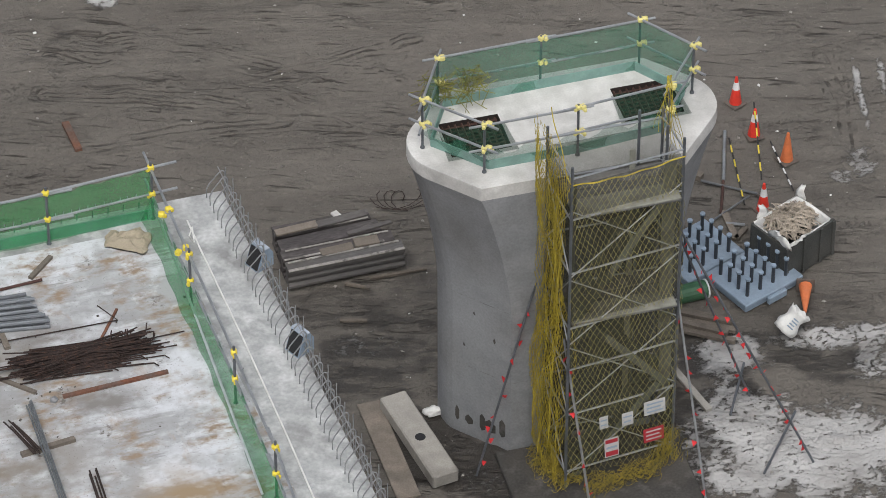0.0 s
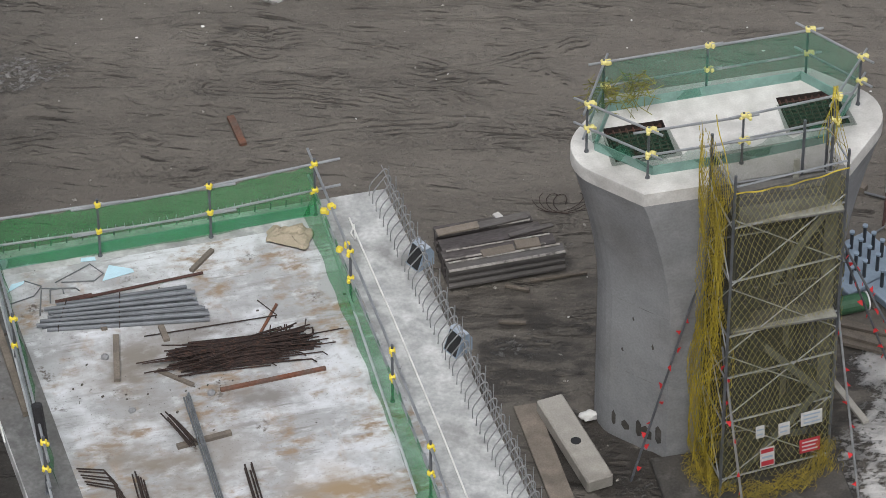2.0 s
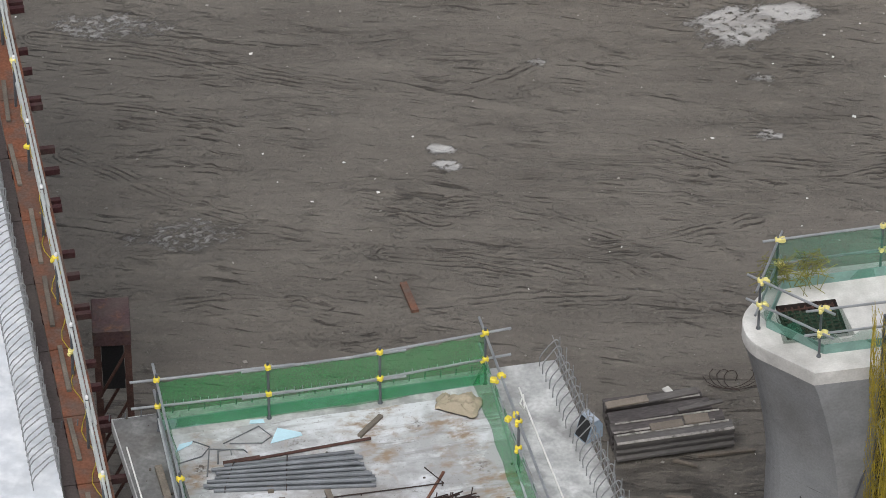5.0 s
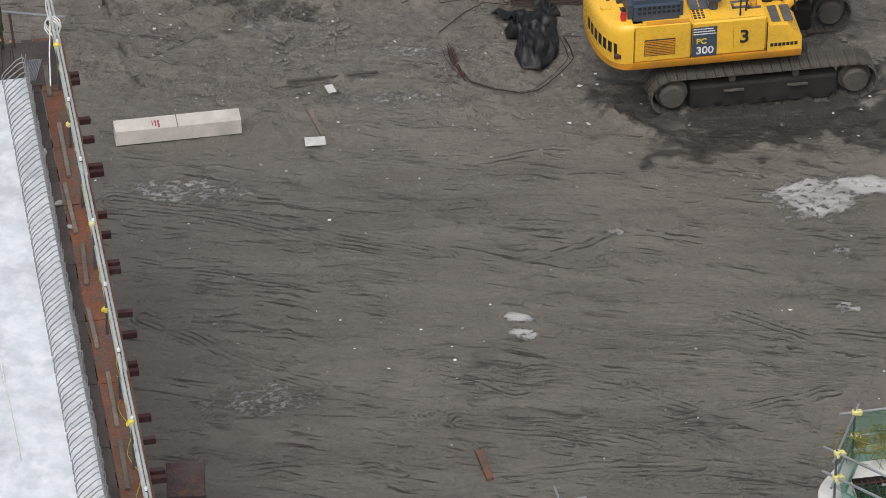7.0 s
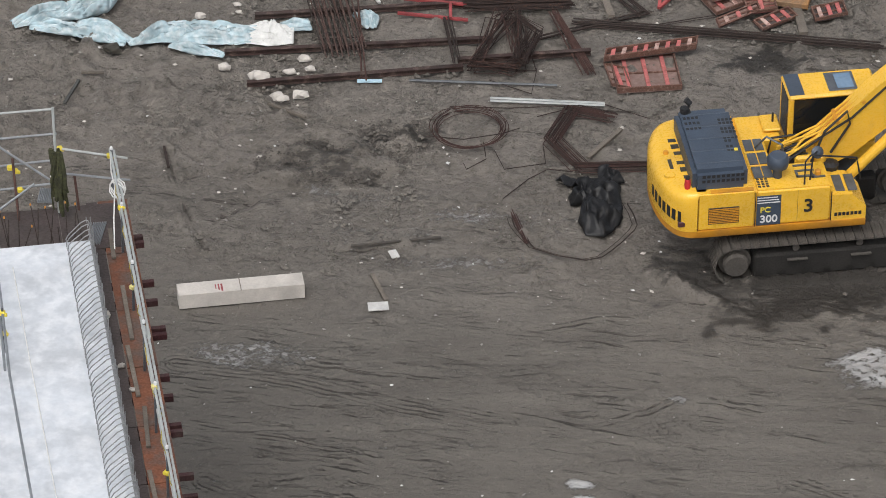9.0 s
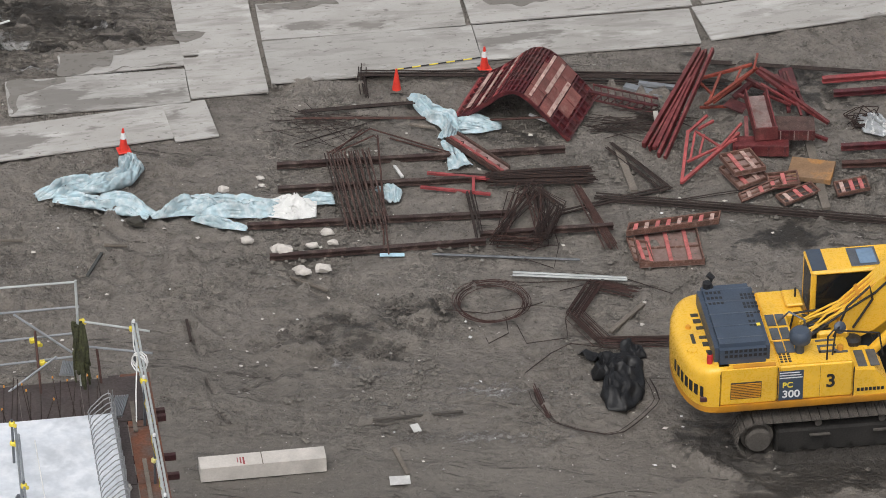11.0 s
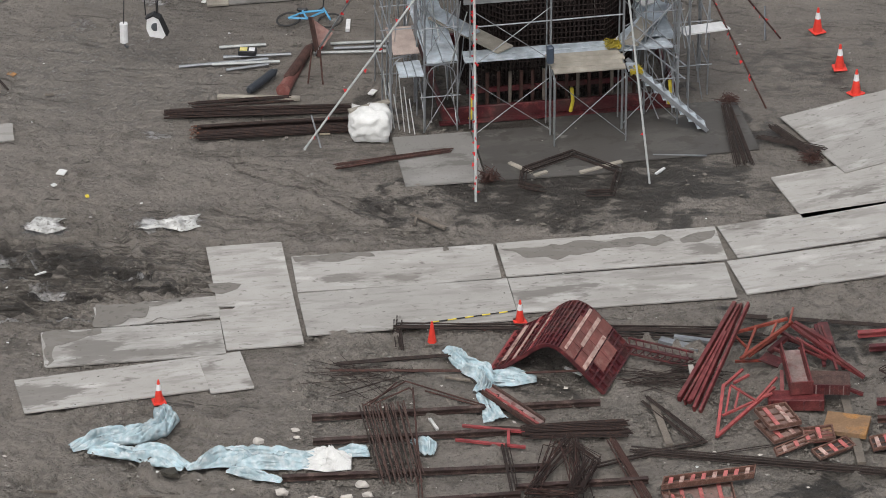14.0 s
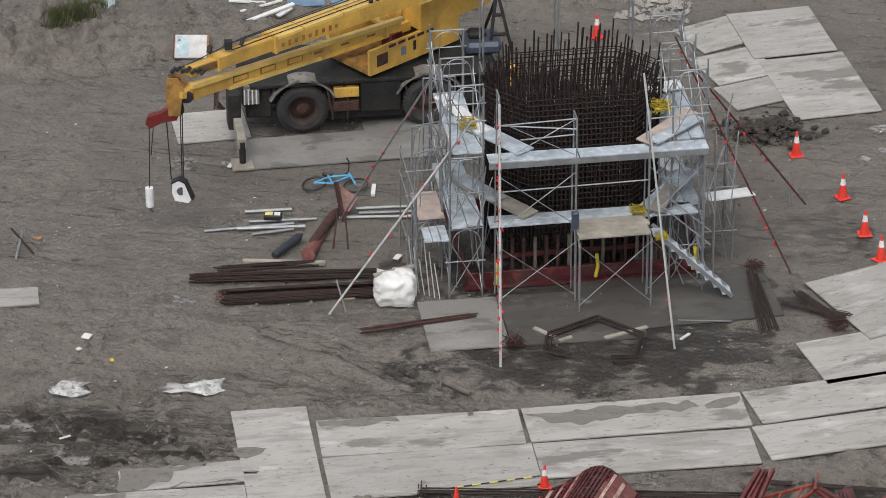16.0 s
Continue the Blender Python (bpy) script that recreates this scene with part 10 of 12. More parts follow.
bar("bent_bar", "long thin bar bent round a puddle", "reinforcement", [(-9.82, 89.67, 0.02), (-9.34, 90.50, 0.02), (-8.95, 90.93, 0.02), (-7.67, 90.83, 0.02), (-7.42, 89.81, 0.02), (-7.74, 89.68, 0.02)], 0.012, "rebar", "loose wires")
plank((-8.11, 91.47, 0.00), (-7.49, 92.69, 0.00), 0.1, 0.06)


def crumple(name, label, outline, mat, seed, high):
    """A crumpled heap of thin sheet inside a ragged outline, peaks and hollows all over."""
    cx, cy = sum(p[0] for p in outline) / len(outline), sum(p[1] for p in outline) / len(outline)
    rim = []
    for (ax, ay), (bx, by) in zip(outline, outline[1:] + outline[:1]):
        rim += [(ax + (bx - ax) * k / 7, ay + (by - ay) * k / 7) for k in range(7)]
    bm = B()
    rings, n = [], 16
    for i in range(1, n + 1):
        row = []
        for k, (x, y) in enumerate(rim):
            f = i / n
            x, y = cx + (x - cx) * f, cy + (y - cy) * f
            v = Vector((x * 1.7, y * 1.1, seed))
            sharp = 1 - abs(noise.noise(v * 2.0)) * 2.4 + 0.45 * (1 - abs(noise.noise(v * 4.3)) * 2.4)
            jit = noise.noise_vector(v * 3.1) * 0.05
            z = 0.012 + max(0.0, high * (1 - f ** 5) * (0.25 + 0.75 * sharp))
            row.append(bm.verts.new((x + jit.x, y + jit.y * (1.4 if i == n else 0.6), z)))
        rings.append(row)
    top = bm.verts.new((cx, cy, high * 0.8))
    m = len(rim)
    for k in range(m):
        bm.faces.new((top, rings[0][k], rings[0][(k + 1) % m]))
        for a, b in zip(rings, rings[1:]):
            bm.faces.new((a[k], b[k], b[(k + 1) % m], a[(k + 1) % m]))
    bmesh.ops.recalc_face_normals(bm, faces=bm.faces)
    ob = emit(name, bm, mat, smooth=True)
    ob.modifiers.new("thickness", "SOLIDIFY").thickness = 0.006
    return tagged(ob, label, "plastic sheet")


MAT["torn_white"] = material("torn_white", (0.56, 0.56, 0.54), 0.8, vary=0.3, scale=5, grain=20, bump=0.3, second=(0.24, 0.225, 0.205), amount=0.40, spread=0.06, dirt=0.5)
MAT["black_sheet"] = material("black_sheet", (0.005, 0.005, 0.006), 0.55, vary=0.3, scale=4, grain=20, bump=0.3)
crumple("black_sheet", "crumpled black plastic sheet on mud", [(-8.76, 90.53), (-8.63, 90.71), (-8.20, 90.60), (-7.68, 90.81), (-7.30, 90.46), (-7.14, 89.55), (-7.16, 89.02), (-7.45, 88.46), (-7.87, 88.53), (-8.07, 89.03), (-8.06, 89.62), (-8.32, 89.59), (-8.39, 89.91), (-8.25, 90.33)], "black_sheet", 12.3, 0.26)
crumple("black_sheet", "crumpled black plastic sheet on mud", [(-7.95, 91.10), (-7.62, 91.22), (-7.35, 91.0), (-7.2, 90.6), (-7.45, 90.45), (-7.8, 90.7)], "black_sheet", 5.1, 0.16)
crumple("torn_sheet", "torn white plastic sheet flattened on mud", [(-25.14, 105.05), (-24.95, 105.66), (-24.20, 105.65), (-24.46, 105.32), (-24.07, 105.15), (-24.48, 104.86), (-24.81, 104.87)], "torn_white", 3.7, 0.08)
crumple("torn_sheet", "torn white plastic sheet flattened on mud", [(-22.35, 105.39), (-21.89, 105.86), (-21.34, 106.11), (-20.87, 106.36), (-20.95, 106.00), (-20.77, 105.73), (-21.22, 105.44), (-21.82, 105.53)], "torn_white", 8.2, 0.09)
cb = thing("concrete_beam", "long pale precast concrete beam with red marks", "concrete beam", -15.01, 85.34, 0, 16)
part("body", loft(B(), [[(x, -0.24, 0), (x, 0.24, 0), (x, 0.22, 0.34), (x, -0.22, 0.34)] for x in (-1.36, 1.36)]), "beam_pale", cb)
part("joint_line", box(B(), -0.02, -0.222, 0.335, 0.0, 0.222, 0.345), "timber", cb)
for k in range(3):
    part("paint_mark", box(B(), -0.55 + 0.06 * k, -0.1 - 0.04 * k, 0.341, -0.53 + 0.07 * k, 0.08, 0.344), "pink_steel", cb)
for a, b, w, m in (((-12.32, 86.48, 0.00), (-11.88, 85.56, 0.00), 0.09, "timber"), ((-17.61, 90.74, 0.00), (-17.37, 89.94, 0.00), 0.06, "rebar"), ((-15.55, 92.74, 0.00), (-14.63, 92.29, 0.00), 0.07, "timber"), ((-20.00, 93.48, 0.00), (-19.48, 93.52, 0.00), 0.07, "timber"), ((-20.15, 92.19, 0.00), (-20.00, 93.15, 0.00), 0.07, "crate"), ((-22.42, 93.37, 0.00), (-21.90, 93.42, 0.00), 0.06, "timber"), ((-12.91, 87.46, 0.00), (-11.00, 88.03, 0.00), 0.05, "track"), ((-15.63, 107.05, 0.00), (-14.69, 106.46, 0.00), 0.11, "timber"), ((-15.48, 106.57, 0.00), (-15.48, 106.96, 0.00), 0.06, "timber"), ((-13.85, 97.67, 0.00), (-13.60, 97.23, 0.00), 0.07, "concrete_top"), ((-13.74, 99.54, 0.00), (-13.12, 99.47, 0.00), 0.07, "timber"), ((-10.96, 100.36, 0.00), (-10.52, 100.09, 0.00), 0.06, "white_plastic")):
    plank(a, b, w, 0.05, m)
for p, q, w in (((-12.24, 85.30, 0.00), (-11.81, 85.40, 0.00), 0.3), ((-12.01, 87.43, 0.00), (-11.88, 87.17, 0.00), 0.18), ((-13.67, 93.92, 0.00), (-13.11, 94.00, 0.00), 0.12)):
    plank(p, q, w, 0.02, "concrete_top" if w > 0.15 else "blue_film", name="board_scrap", label="flat pale board scrap lying on mud", category="board", group="board scraps")


def stone(c, size, seed, mat="concrete_block", label="rough pale lump of broken concrete on mud"):
    bm = B()
    r = bmesh.ops.create_icosphere(bm, subdivisions=2, radius=1.0)
    off = Vector((seed * 3.1, seed * 1.7, seed * 0.9))
    for v in r["verts"]:
        c_ = noise.cell(v.co * 1.1 + off) - 0.5
        p = v.co * (0.85 + 0.30 * noise.fractal(v.co * 1.1 + off, 0.6, 2.0, 2) + 0.16 * c_)
        p.z = max(p.z, -0.5)
        v.co = Vector((p.x * size[0], p.y * size[1], (p.z + 0.45) * size[2] * 0.8))
    ob = tagged(emit("stone", bm, mat), label, "stone", "broken stones")
    ob.matrix_basis = pose(*c)
    return ob


for k, (x, y, s) in enumerate(((-14.98, 94.63, 0.17), (-15.25, 94.05, 0.15), (-15.89, 93.68, 0.30), (-15.32, 92.94, 0.22), (-14.86, 93.11, 0.20), (-14.79, 94.25, 0.12), (-16.77, 94.04, 0.2), (-16.90, 96.73, 0.10), (-17.68, 96.13, 0.14), (-16.82, 96.44, 0.09))):
    stone((x, y, 0), (s * 1.2, s * 0.8, s * 0.95), 3 + k * 1.7, "beam_pale")
stone((-19.45, 94.48, 0.0), (0.28, 0.2, 0.2), 33, "grip_dark", "dark clump of roots beside the tarpaulin")


# ---- litter and clods strewn over the yard ----
def scatter(name, label, count, area, sizes, mat, seed, flat=0.6, keep=None):
    """Small lumps over a stretch of ground, joined into one."""
    rr = random.Random(seed)
    verts, faces = [], []
    octa = [(1, 0, 0), (-1, 0, 0), (0, 1, 0), (0, -1, 0), (0, 0, 1), (0, 0, -0.6)]
    tris = [(0, 2, 4), (2, 1, 4), (1, 3, 4), (3, 0, 4), (2, 0, 5), (1, 2, 5), (3, 1, 5), (0, 3, 5)]
    x0, y0, x1, y1 = area
    for k in range(count):
        x, y = rr.uniform(x0, x1), rr.uniform(y0, y1)
        if mat in ("clod", "pebble") and ((x + 1.9) / 4.6) ** 2 + ((y - 87.6) / 2.3) ** 2 < 1 and k % 12:
            continue
        if keep and noise.noise(Vector((x * 0.35, y * 0.35, seed))) < keep:
            continue
        s = sizes[0] + (sizes[1] - sizes[0]) * rr.random() ** 3
        a = rr.uniform(0, 6.28)
        ca, sa = math.cos(a), math.sin(a)
        e = rr.uniform(0.5, 1.0)
        n = len(verts)
        for vx, vy, vz in octa:
            px, py, pz = vx * s * rr.uniform(0.7, 1.2), vy * s * e * rr.uniform(0.7, 1.2), vz * s * flat * rr.uniform(0.7, 1.2)
            verts.append((x + ca * px - sa * py, y + sa * px + ca * py, pz - 0.01))
        faces += [tuple(n + i for i in t) for t in tris]
    me = bpy.data.meshes.new(name)
    me.from_pydata(verts, [], faces)
    me.materials.append(use(mat))
    return tagged(new(name, me), label, "rubble", kind="stuff")


MAT["clod"] = material("clod", (0.150, 0.136, 0.118), 0.95, vary=0.3, scale=1.0, grain=20, bump=0.4)
MAT["pebble"] = material("pebble", (0.30, 0.285, 0.26), 0.9, vary=0.3, scale=1.0, grain=20, bump=0.2)
MAT["litter"] = material("litter", (0.66, 0.66, 0.64), 0.7, vary=0.1, scale=3.0, grain=20, bump=0.0)
scatter("mud_clods", "dark clods of mud strewn over the yard", 26000, (-30, 86.5, 6, 101), (0.010, 0.10), "clod", 1, keep=-0.02)
scatter("mud_clods", "dark clods of mud strewn over the yard", 11000, (-34, 98, 0, 132), (0.015, 0.10), "clod", 2, keep=0.02)
scatter("mud_clods", "dark clods of mud strewn over the yard", 3500, (-16, 60, 11, 87), (0.010, 0.045), "clod", 3, keep=0.05)
scatter("mud_clods", "dark crumbled heap of wet mud", 1100, (-15.50, 89.74, -11.80, 92.49), (0.02, 0.10), "clump_dark", 8, keep=-0.1)
scatter("pebbles", "pale pebbles and broken concrete over the yard", 1700, (-30, 84, 6, 101), (0.010, 0.060), "pebble", 4)
scatter("pebbles", "pale pebbles and broken concrete over the yard", 1100, (-34, 101, 0, 132), (0.012, 0.07), "pebble", 5)
scatter("pebbles", "pale pebbles and broken concrete over the yard", 600, (-16, 60, 11, 86), (0.012, 0.06), "pebble", 6)
scatter("litter", "small white scraps of litter over the yard", 850, (-32, 60, 8, 130), (0.010, 0.065), "litter", 7, flat=0.25)
scatter("litter", "pale chips of plaster over the yard", 420, (-24, 86, 2, 101), (0.012, 0.085), "beam_pale", 57, flat=0.35)


MAT["earth_dark"] = material("earth_dark", (0.048, 0.040, 0.033), 0.95, vary=0.4, scale=4, grain=30, bump=0.4)
rr = random.Random(9)
bm = B()
for k in range(170):
    x, y, s = rr.gauss(0, 0.55), rr.gauss(0, 0.42), 0.04 + 0.13 * rr.random() ** 2
    lump(bm, (x, y, 0.22 * math.exp(-(x * x + y * y) * 1.6)), (s, s * 0.8, s * 0.7), k, level=1)
heap = tagged(emit("earth_heap", bm, "earth_dark"), "low heap of dark broken earth beside a cone", "earth heap", kind="stuff")
heap.matrix_basis = pose(-8.55, 121.72, 0.0, 0, 0, 15)


# ---- the unfinished pier: a bar cage inside a scaffold ----
CX, CY, CTURN = -13.16, 114.76, 17.0
MAT["cage_bar"] = material("cage_bar", (0.020, 0.011, 0.009), 0.85, vary=0.35, scale=4, grain=40, bump=0.2)
MAT["alu_plank"] = material("alu_plank", (0.47, 0.53, 0.58), 0.5, 0.1, vary=0.2, scale=3, grain=40, bump=0.1, second=(0.66, 0.71, 0.76), amount=0.4, dirt=0.45)
MAT["old_plank"] = material("old_plank", (0.34, 0.31, 0.26), 0.8, vary=0.25, scale=3, grain=40, dirt=0.2)
MAT["peach_board"] = material("peach_board", (0.46, 0.37, 0.325), 0.7, vary=0.25, scale=3, grain=30, bump=0.1)
cage = thing("rebar_cage", "tall dark rusty bar cage of an unfinished pier", "rebar cage", CX, CY, 0, CTURN)


def cage_ring(z, inset=0.0):
    g = max(0.0, (z - 3.2) / 3.3)
    return [(x * (1 - inset / 2.3), y * (1 - inset / 1.4)) for x, y, _ in pier_ring(0.75 * g * g, 0)]


def ring_at(z, f, inset=0.0):
    pts = cage_ring(z, inset)
    seg = [math.dist(pts[i], pts[(i + 1) % len(pts)]) for i in range(len(pts))]
    want = f * sum(seg)
    for i, s in enumerate(seg):
        if want <= s or i == len(seg) - 1:
            a, b = pts[i], pts[(i + 1) % len(pts)]
            t = want / s
            return a[0] + (b[0] - a[0]) * t, a[1] + (b[1] - a[1]) * t
        want -= s


rr = random.Random(9)
n = 0
for k in range(108):
    f = k / 108
    hgt = 5.35 + 0.35 * math.sin(f * 12.5 + 0.6) + rr.uniform(-0.45, 0.25) - 0.5 * math.exp(-((f * 24) % 6 - 3) ** 2)
    bm = B()
    tube(bm, [(*ring_at(z, f), z) for z in (0.1, 3.2, 4.4)] + [(*ring_at(5.0, f), hgt)], 0.026, 5)
    part("upright_bar", bm, "cage_bar", cage)
for k in range(60):
    f = (k + 0.5) / 60
    bm = B()
    tube(bm, [(*ring_at(z, f, 0.16), z) for z in (0.1, 3.2, 4.4)] + [(*ring_at(5.3, f, 0.16), 5.25 + rr.uniform(-0.35, 0.5))], 0.020, 5)
    part("upright_bar", bm, "cage_bar", cage)
for k in range(36):
    z = 0.3 + 0.155 * k
    if z > 5.05:
        break
    bm = B()
    tube(bm, [(x * 1.012, y * 1.012, z) for x, y in cage_ring(z)], 0.017, 4, closed=True)
    part("hoop", bm, "cage_bar", cage)
    if k % 2 == 0:
        bm = B()
        tube(bm, [(x, y, z + 0.03) for x, y in cage_ring(z, 0.17)], 0.012, 4, closed=True)
        part("hoop", bm, "cage_bar", cage)
for k in range(50):
    f = (k + 0.25) / 50
    bm = B()
    tube(bm, [(*ring_at(z, f, 0.45), z) for z in (0.1, 3.2, 4.4)] + [(*ring_at(5.2, f, 0.45), 4.9 + rr.uniform(-0.3, 0.5))], 0.022, 5)
    part("upright_bar", bm, "cage_bar", cage)
for k in range(64):
    f = (k + 0.6) / 64
    part("upright_bar", tube(B(), [(*ring_at(z, f, 0.75), z) for z in (0.1, 3.2, 4.4)] + [(*ring_at(5.0, f, 0.75), 4.7 + rr.uniform(-0.3, 0.4))], 0.026, 5), "cage_bar", cage)
for z in np.arange(0.42, 4.9, 0.16):
    part("hoop", tube(B(), [(x, y, z) for x, y in cage_ring(z, 0.47)], 0.016, 4, closed=True), "cage_bar", cage)
for z in np.arange(0.5, 4.6, 0.32):
    for a in np.arange(-1.6, 1.7, 0.4):
        bm = B()
        tube(bm, [(a, -1.36, z), (a, 1.36, z)], 0.010, 4)
        part("tie_bar", bm, "cage_bar", cage)
# red steel frame round the foot
fr = thing("base_form", "dark red steel base form round the cage foot", "steel form", CX, CY, 0, CTURN)
for x0, y0, x1, y1 in ((-3.1, -2.10, 3.15, -2.02), (-3.1, 1.9, 3.15, 1.98), (-3.1, -2.018, -3.02, 1.898), (3.07, -2.018, 3.15, 1.898)):
    part("side_plate", box(B(), x0, y0, 0.05, x1, y1, 0.40, bevel=0.01), "red_steel", fr)
part("bottom_flange", box(B(), -3.2, -2.28, 0.0, 3.25, -2.101, 0.05), "red_steel", fr)
for k in range(16):
    part("baluster", box(B(), -2.2 + 0.3 * k, -1.75, 0.2, -2.12 + 0.3 * k, -1.68, 1.15), "timber" if k % 3 == 0 else "rust", fr)
part("inner_rail", box(B(), -2.4, -1.67, 0.55, 2.5, -1.6, 0.68), "red_steel", fr)
for x in (-2.35, 0.3, 2.9):
    bm = B()
    tube(bm, [(x, -2.12, 0.66), (x + 0.03, -2.16, 0.3), (x - 0.03, -2.17, 0.0)], 0.05, 6)
    tagged(emit("sling", bm, "coupler"), "yellow webbing sling hung over the base form", "sling", "slings").matrix_basis = pose(CX, CY, 0.08, 0, 0, CTURN)


# scaffold frames: two uprights with an arched head, braced in pairs
def frame_bm(w, h):
    bm = B()
    tube(bm, [(0, 0, 0), (0, 0, h)], 0.022, 6)
    tube(bm, [(w, 0, 0), (w, 0, h)], 0.022, 6)
    tube(bm, [(0, 0, h - 0.02), (w, 0, h - 0.02)], 0.022, 6)
    tube(bm, [(0.02, 0, h - 0.75)] + [(w / 2 - (w / 2 - 0.06) * math.cos(t), 0, h - 0.42 + 0.36 * math.sin(t)) for t in (0.0, 0.4, 0.8, 1.2, 1.57, 1.94, 2.34, 2.74, 3.14)] + [(w - 0.02, 0, h - 0.75)], 0.016, 5)
    tube(bm, [(w * 0.28, 0, h - 0.12), (w * 0.2, 0, 0.3)], 0.012, 4)
    return bm


scaf = thing("scaffold", "grey steel frame scaffold with board decks round the cage", "scaffold", CX, CY, 0, CTURN)
FRAME = {}


def frame_at(a, b, z, turn, w=0.8, h=1.9, mat="galvanised"):
    key = (w, h)
    if key not in FRAME:
        ob = part("scaffold_frame", frame_bm(w, h), mat, scaf)
        FRAME[key] = ob.data
    else:
        ob = new("scaffold_frame", FRAME[key])
        ob.parent = scaf
    ob.matrix_basis = pose(a, b, z, 0, 0, turn)


def cross_brace(p, q, z0, z1):
    for a, b in ((p, q), (q, p)):
        bm = B()
        tube(bm, [(*a, z0), (*b, z1)], 0.013, 5)
        part("cross_brace", bm, "galvanised", scaf)


def deck(x0, y0, x1, y1, z, mat, n=2, along_x=True, name="deck_board"):
    for k in range(n):
        bm = B()
        if along_x:
            w = (y1 - y0) / n
            box(bm, x0 + rr.uniform(-0.05, 0.05), y0 + w * k + 0.01, z, x1 + rr.uniform(-0.05, 0.05), y0 + w * (k + 1) - 0.01, z + 0.05, bevel=0.006)
        else:
            w = (x1 - x0) / n
            box(bm, x0 + w * k + 0.01, y0 + rr.uniform(-0.05, 0.05), z, x0 + w * (k + 1) - 0.01, y1 + rr.uniform(-0.05, 0.05), z + 0.05, bevel=0.006)
        part(name, bm, mat, scaf)


# sides: frames stand across the ring
for z in (0.0, 2.05, 4.12):
    for b in (-2.5, -0.9, 0.7, 2.1):
        if not (z > 3 and b > 2):
            frame_at(-3.62, b, z, 0, 0.85, 2.0)
            frame_at(2.15, b, z, 0, 0.85, 2.0)
    for b0, b1 in ((-2.5, -0.9), (-0.9, 0.7)):
        cross_brace((-3.62, b0), (-3.62, b1), z + 0.2, z + 1.7)
        cross_brace((3.0, b0), (3.0, b1), z + 0.2, z + 1.7)
for z in (0.0, 2.05):
    frame_at(3.3, -2.6, z, 80, 0.8, 1.9)
    frame_at(3.9, -1.0, z * 0.9, 75, 0.8, 1.9)
    frame_at(-4.45, -1.9, z, 20, 0.8, 1.9)
    frame_at(-4.3, -0.4, z, 15, 0.8, 1.9)
# front: frames stand front to back
for z in (0.0, 2.05):
    for a in (-2.45, -0.45, 1.45, 2.9):
        frame_at(a, -3.15, z, 90, 0.62, 2.0)
    for a0, a1 in ((-2.45, -0.45), (1.45, 2.9)):
        cross_brace((a0, -3.15), (a1, -3.15), z + 0.15, z + 1.7)
cross_brace((-0.45, -3.75), (1.42, -3.75), 0.15, 1.9)
for a in (-0.45, 1.42):
    frame_at(a, -3.8, 0.0, 90, 0.6, 2.0)
for a in (-2.45, -0.45, 1.45):
    frame_at(a, -3.1, 4.12, 90, 0.45, 1.15 if a > -2 else 1.9)
for (a0, b0), (a1, b1), z in (((-2.45, -3.1), (-0.45, -3.1), 5.2), ((-2.45, -2.5), (-0.45, -3.1), 4.9), ((1.45, -3.1), (2.95, -3.1), 5.1), ((-2.45, -3.12), (1.45, -3.12), 3.3), ((-1.9, -3.1), (-0.5, -3.1), 4.75)):
    bm = B()
    tube(bm, [(a0, b0, z), (a1, b1, z + 0.05)], 0.02, 6)
    part("guard_tube", bm, "galvanised", scaf)
cross_brace((-2.3, -3.05), (-0.5, -3.05), 4.2, 5.2)
# back row
for z in (0.0, 2.05, 4.12):
    for a in (-2.0, 0.0, 2.0):
        frame_at(a, 2.2, z, 90, 0.62, 2.0)
# guard frames and long standards at the flanks
for a, b, top in ((-3.65, -2.55, 6.3), (-2.78, -2.55, 6.0), (-3.65, 0.9, 6.2), (-2.78, 0.9, 5.8), (2.15, -2.5, 5.9), (3.02, -2.5, 6.4), (3.02, 0.7, 6.5), (2.15, 0.7, 5.9), (3.02, -0.9, 6.3), (-3.65, -0.9, 6.1), (4.0, -1.7, 3.4), (4.0, -0.4, 3.6), (-4.5, -2.4, 3.2), (-4.5, -0.9, 3.3), (-4.5, 0.4, 3.0)):
    part("standard", tube(B(), [(a, b, 0.0), (a + 0.02, b, top)], 0.022, 6), "galvanised", scaf)
for z in (1.0, 3.0, 3.45, 5.05, 5.55):
    for a in (-3.66, 3.04):
        part("ledger", tube(B(), [(a, -2.7, z), (a, 1.1, z + 0.03)], 0.019, 6), "galvanised", scaf)
    for b in (-2.56, -0.88, 0.72):
        if z != 3.45:
            part("ledger", tube(B(), [(-3.75, b, z + 0.05), (-2.7, b, z + 0.05)], 0.018, 6), "galvanised", scaf)
            part("ledger", tube(B(), [(2.05, b, z + 0.05), (3.12, b, z + 0.05)], 0.018, 6), "galvanised", scaf)
for z in (0.9, 2.2, 2.9):
    part("ledger", tube(B(), [(3.02, -1.7, z), (4.1, -1.7, z)], 0.018, 6), "galvanised", scaf)
    part("ledger", tube(B(), [(4.0, -1.8, z), (4.0, -0.3, z)], 0.018, 6), "galvanised", scaf)
    part("ledger", tube(B(), [(-4.5, -2.5, z), (-4.5, 0.5, z)], 0.018, 6), "galvanised", scaf)
    part("ledger", tube(B(), [(-4.55, -0.9, z), (-3.6, -0.9, z)], 0.018, 6), "galvanised", scaf)
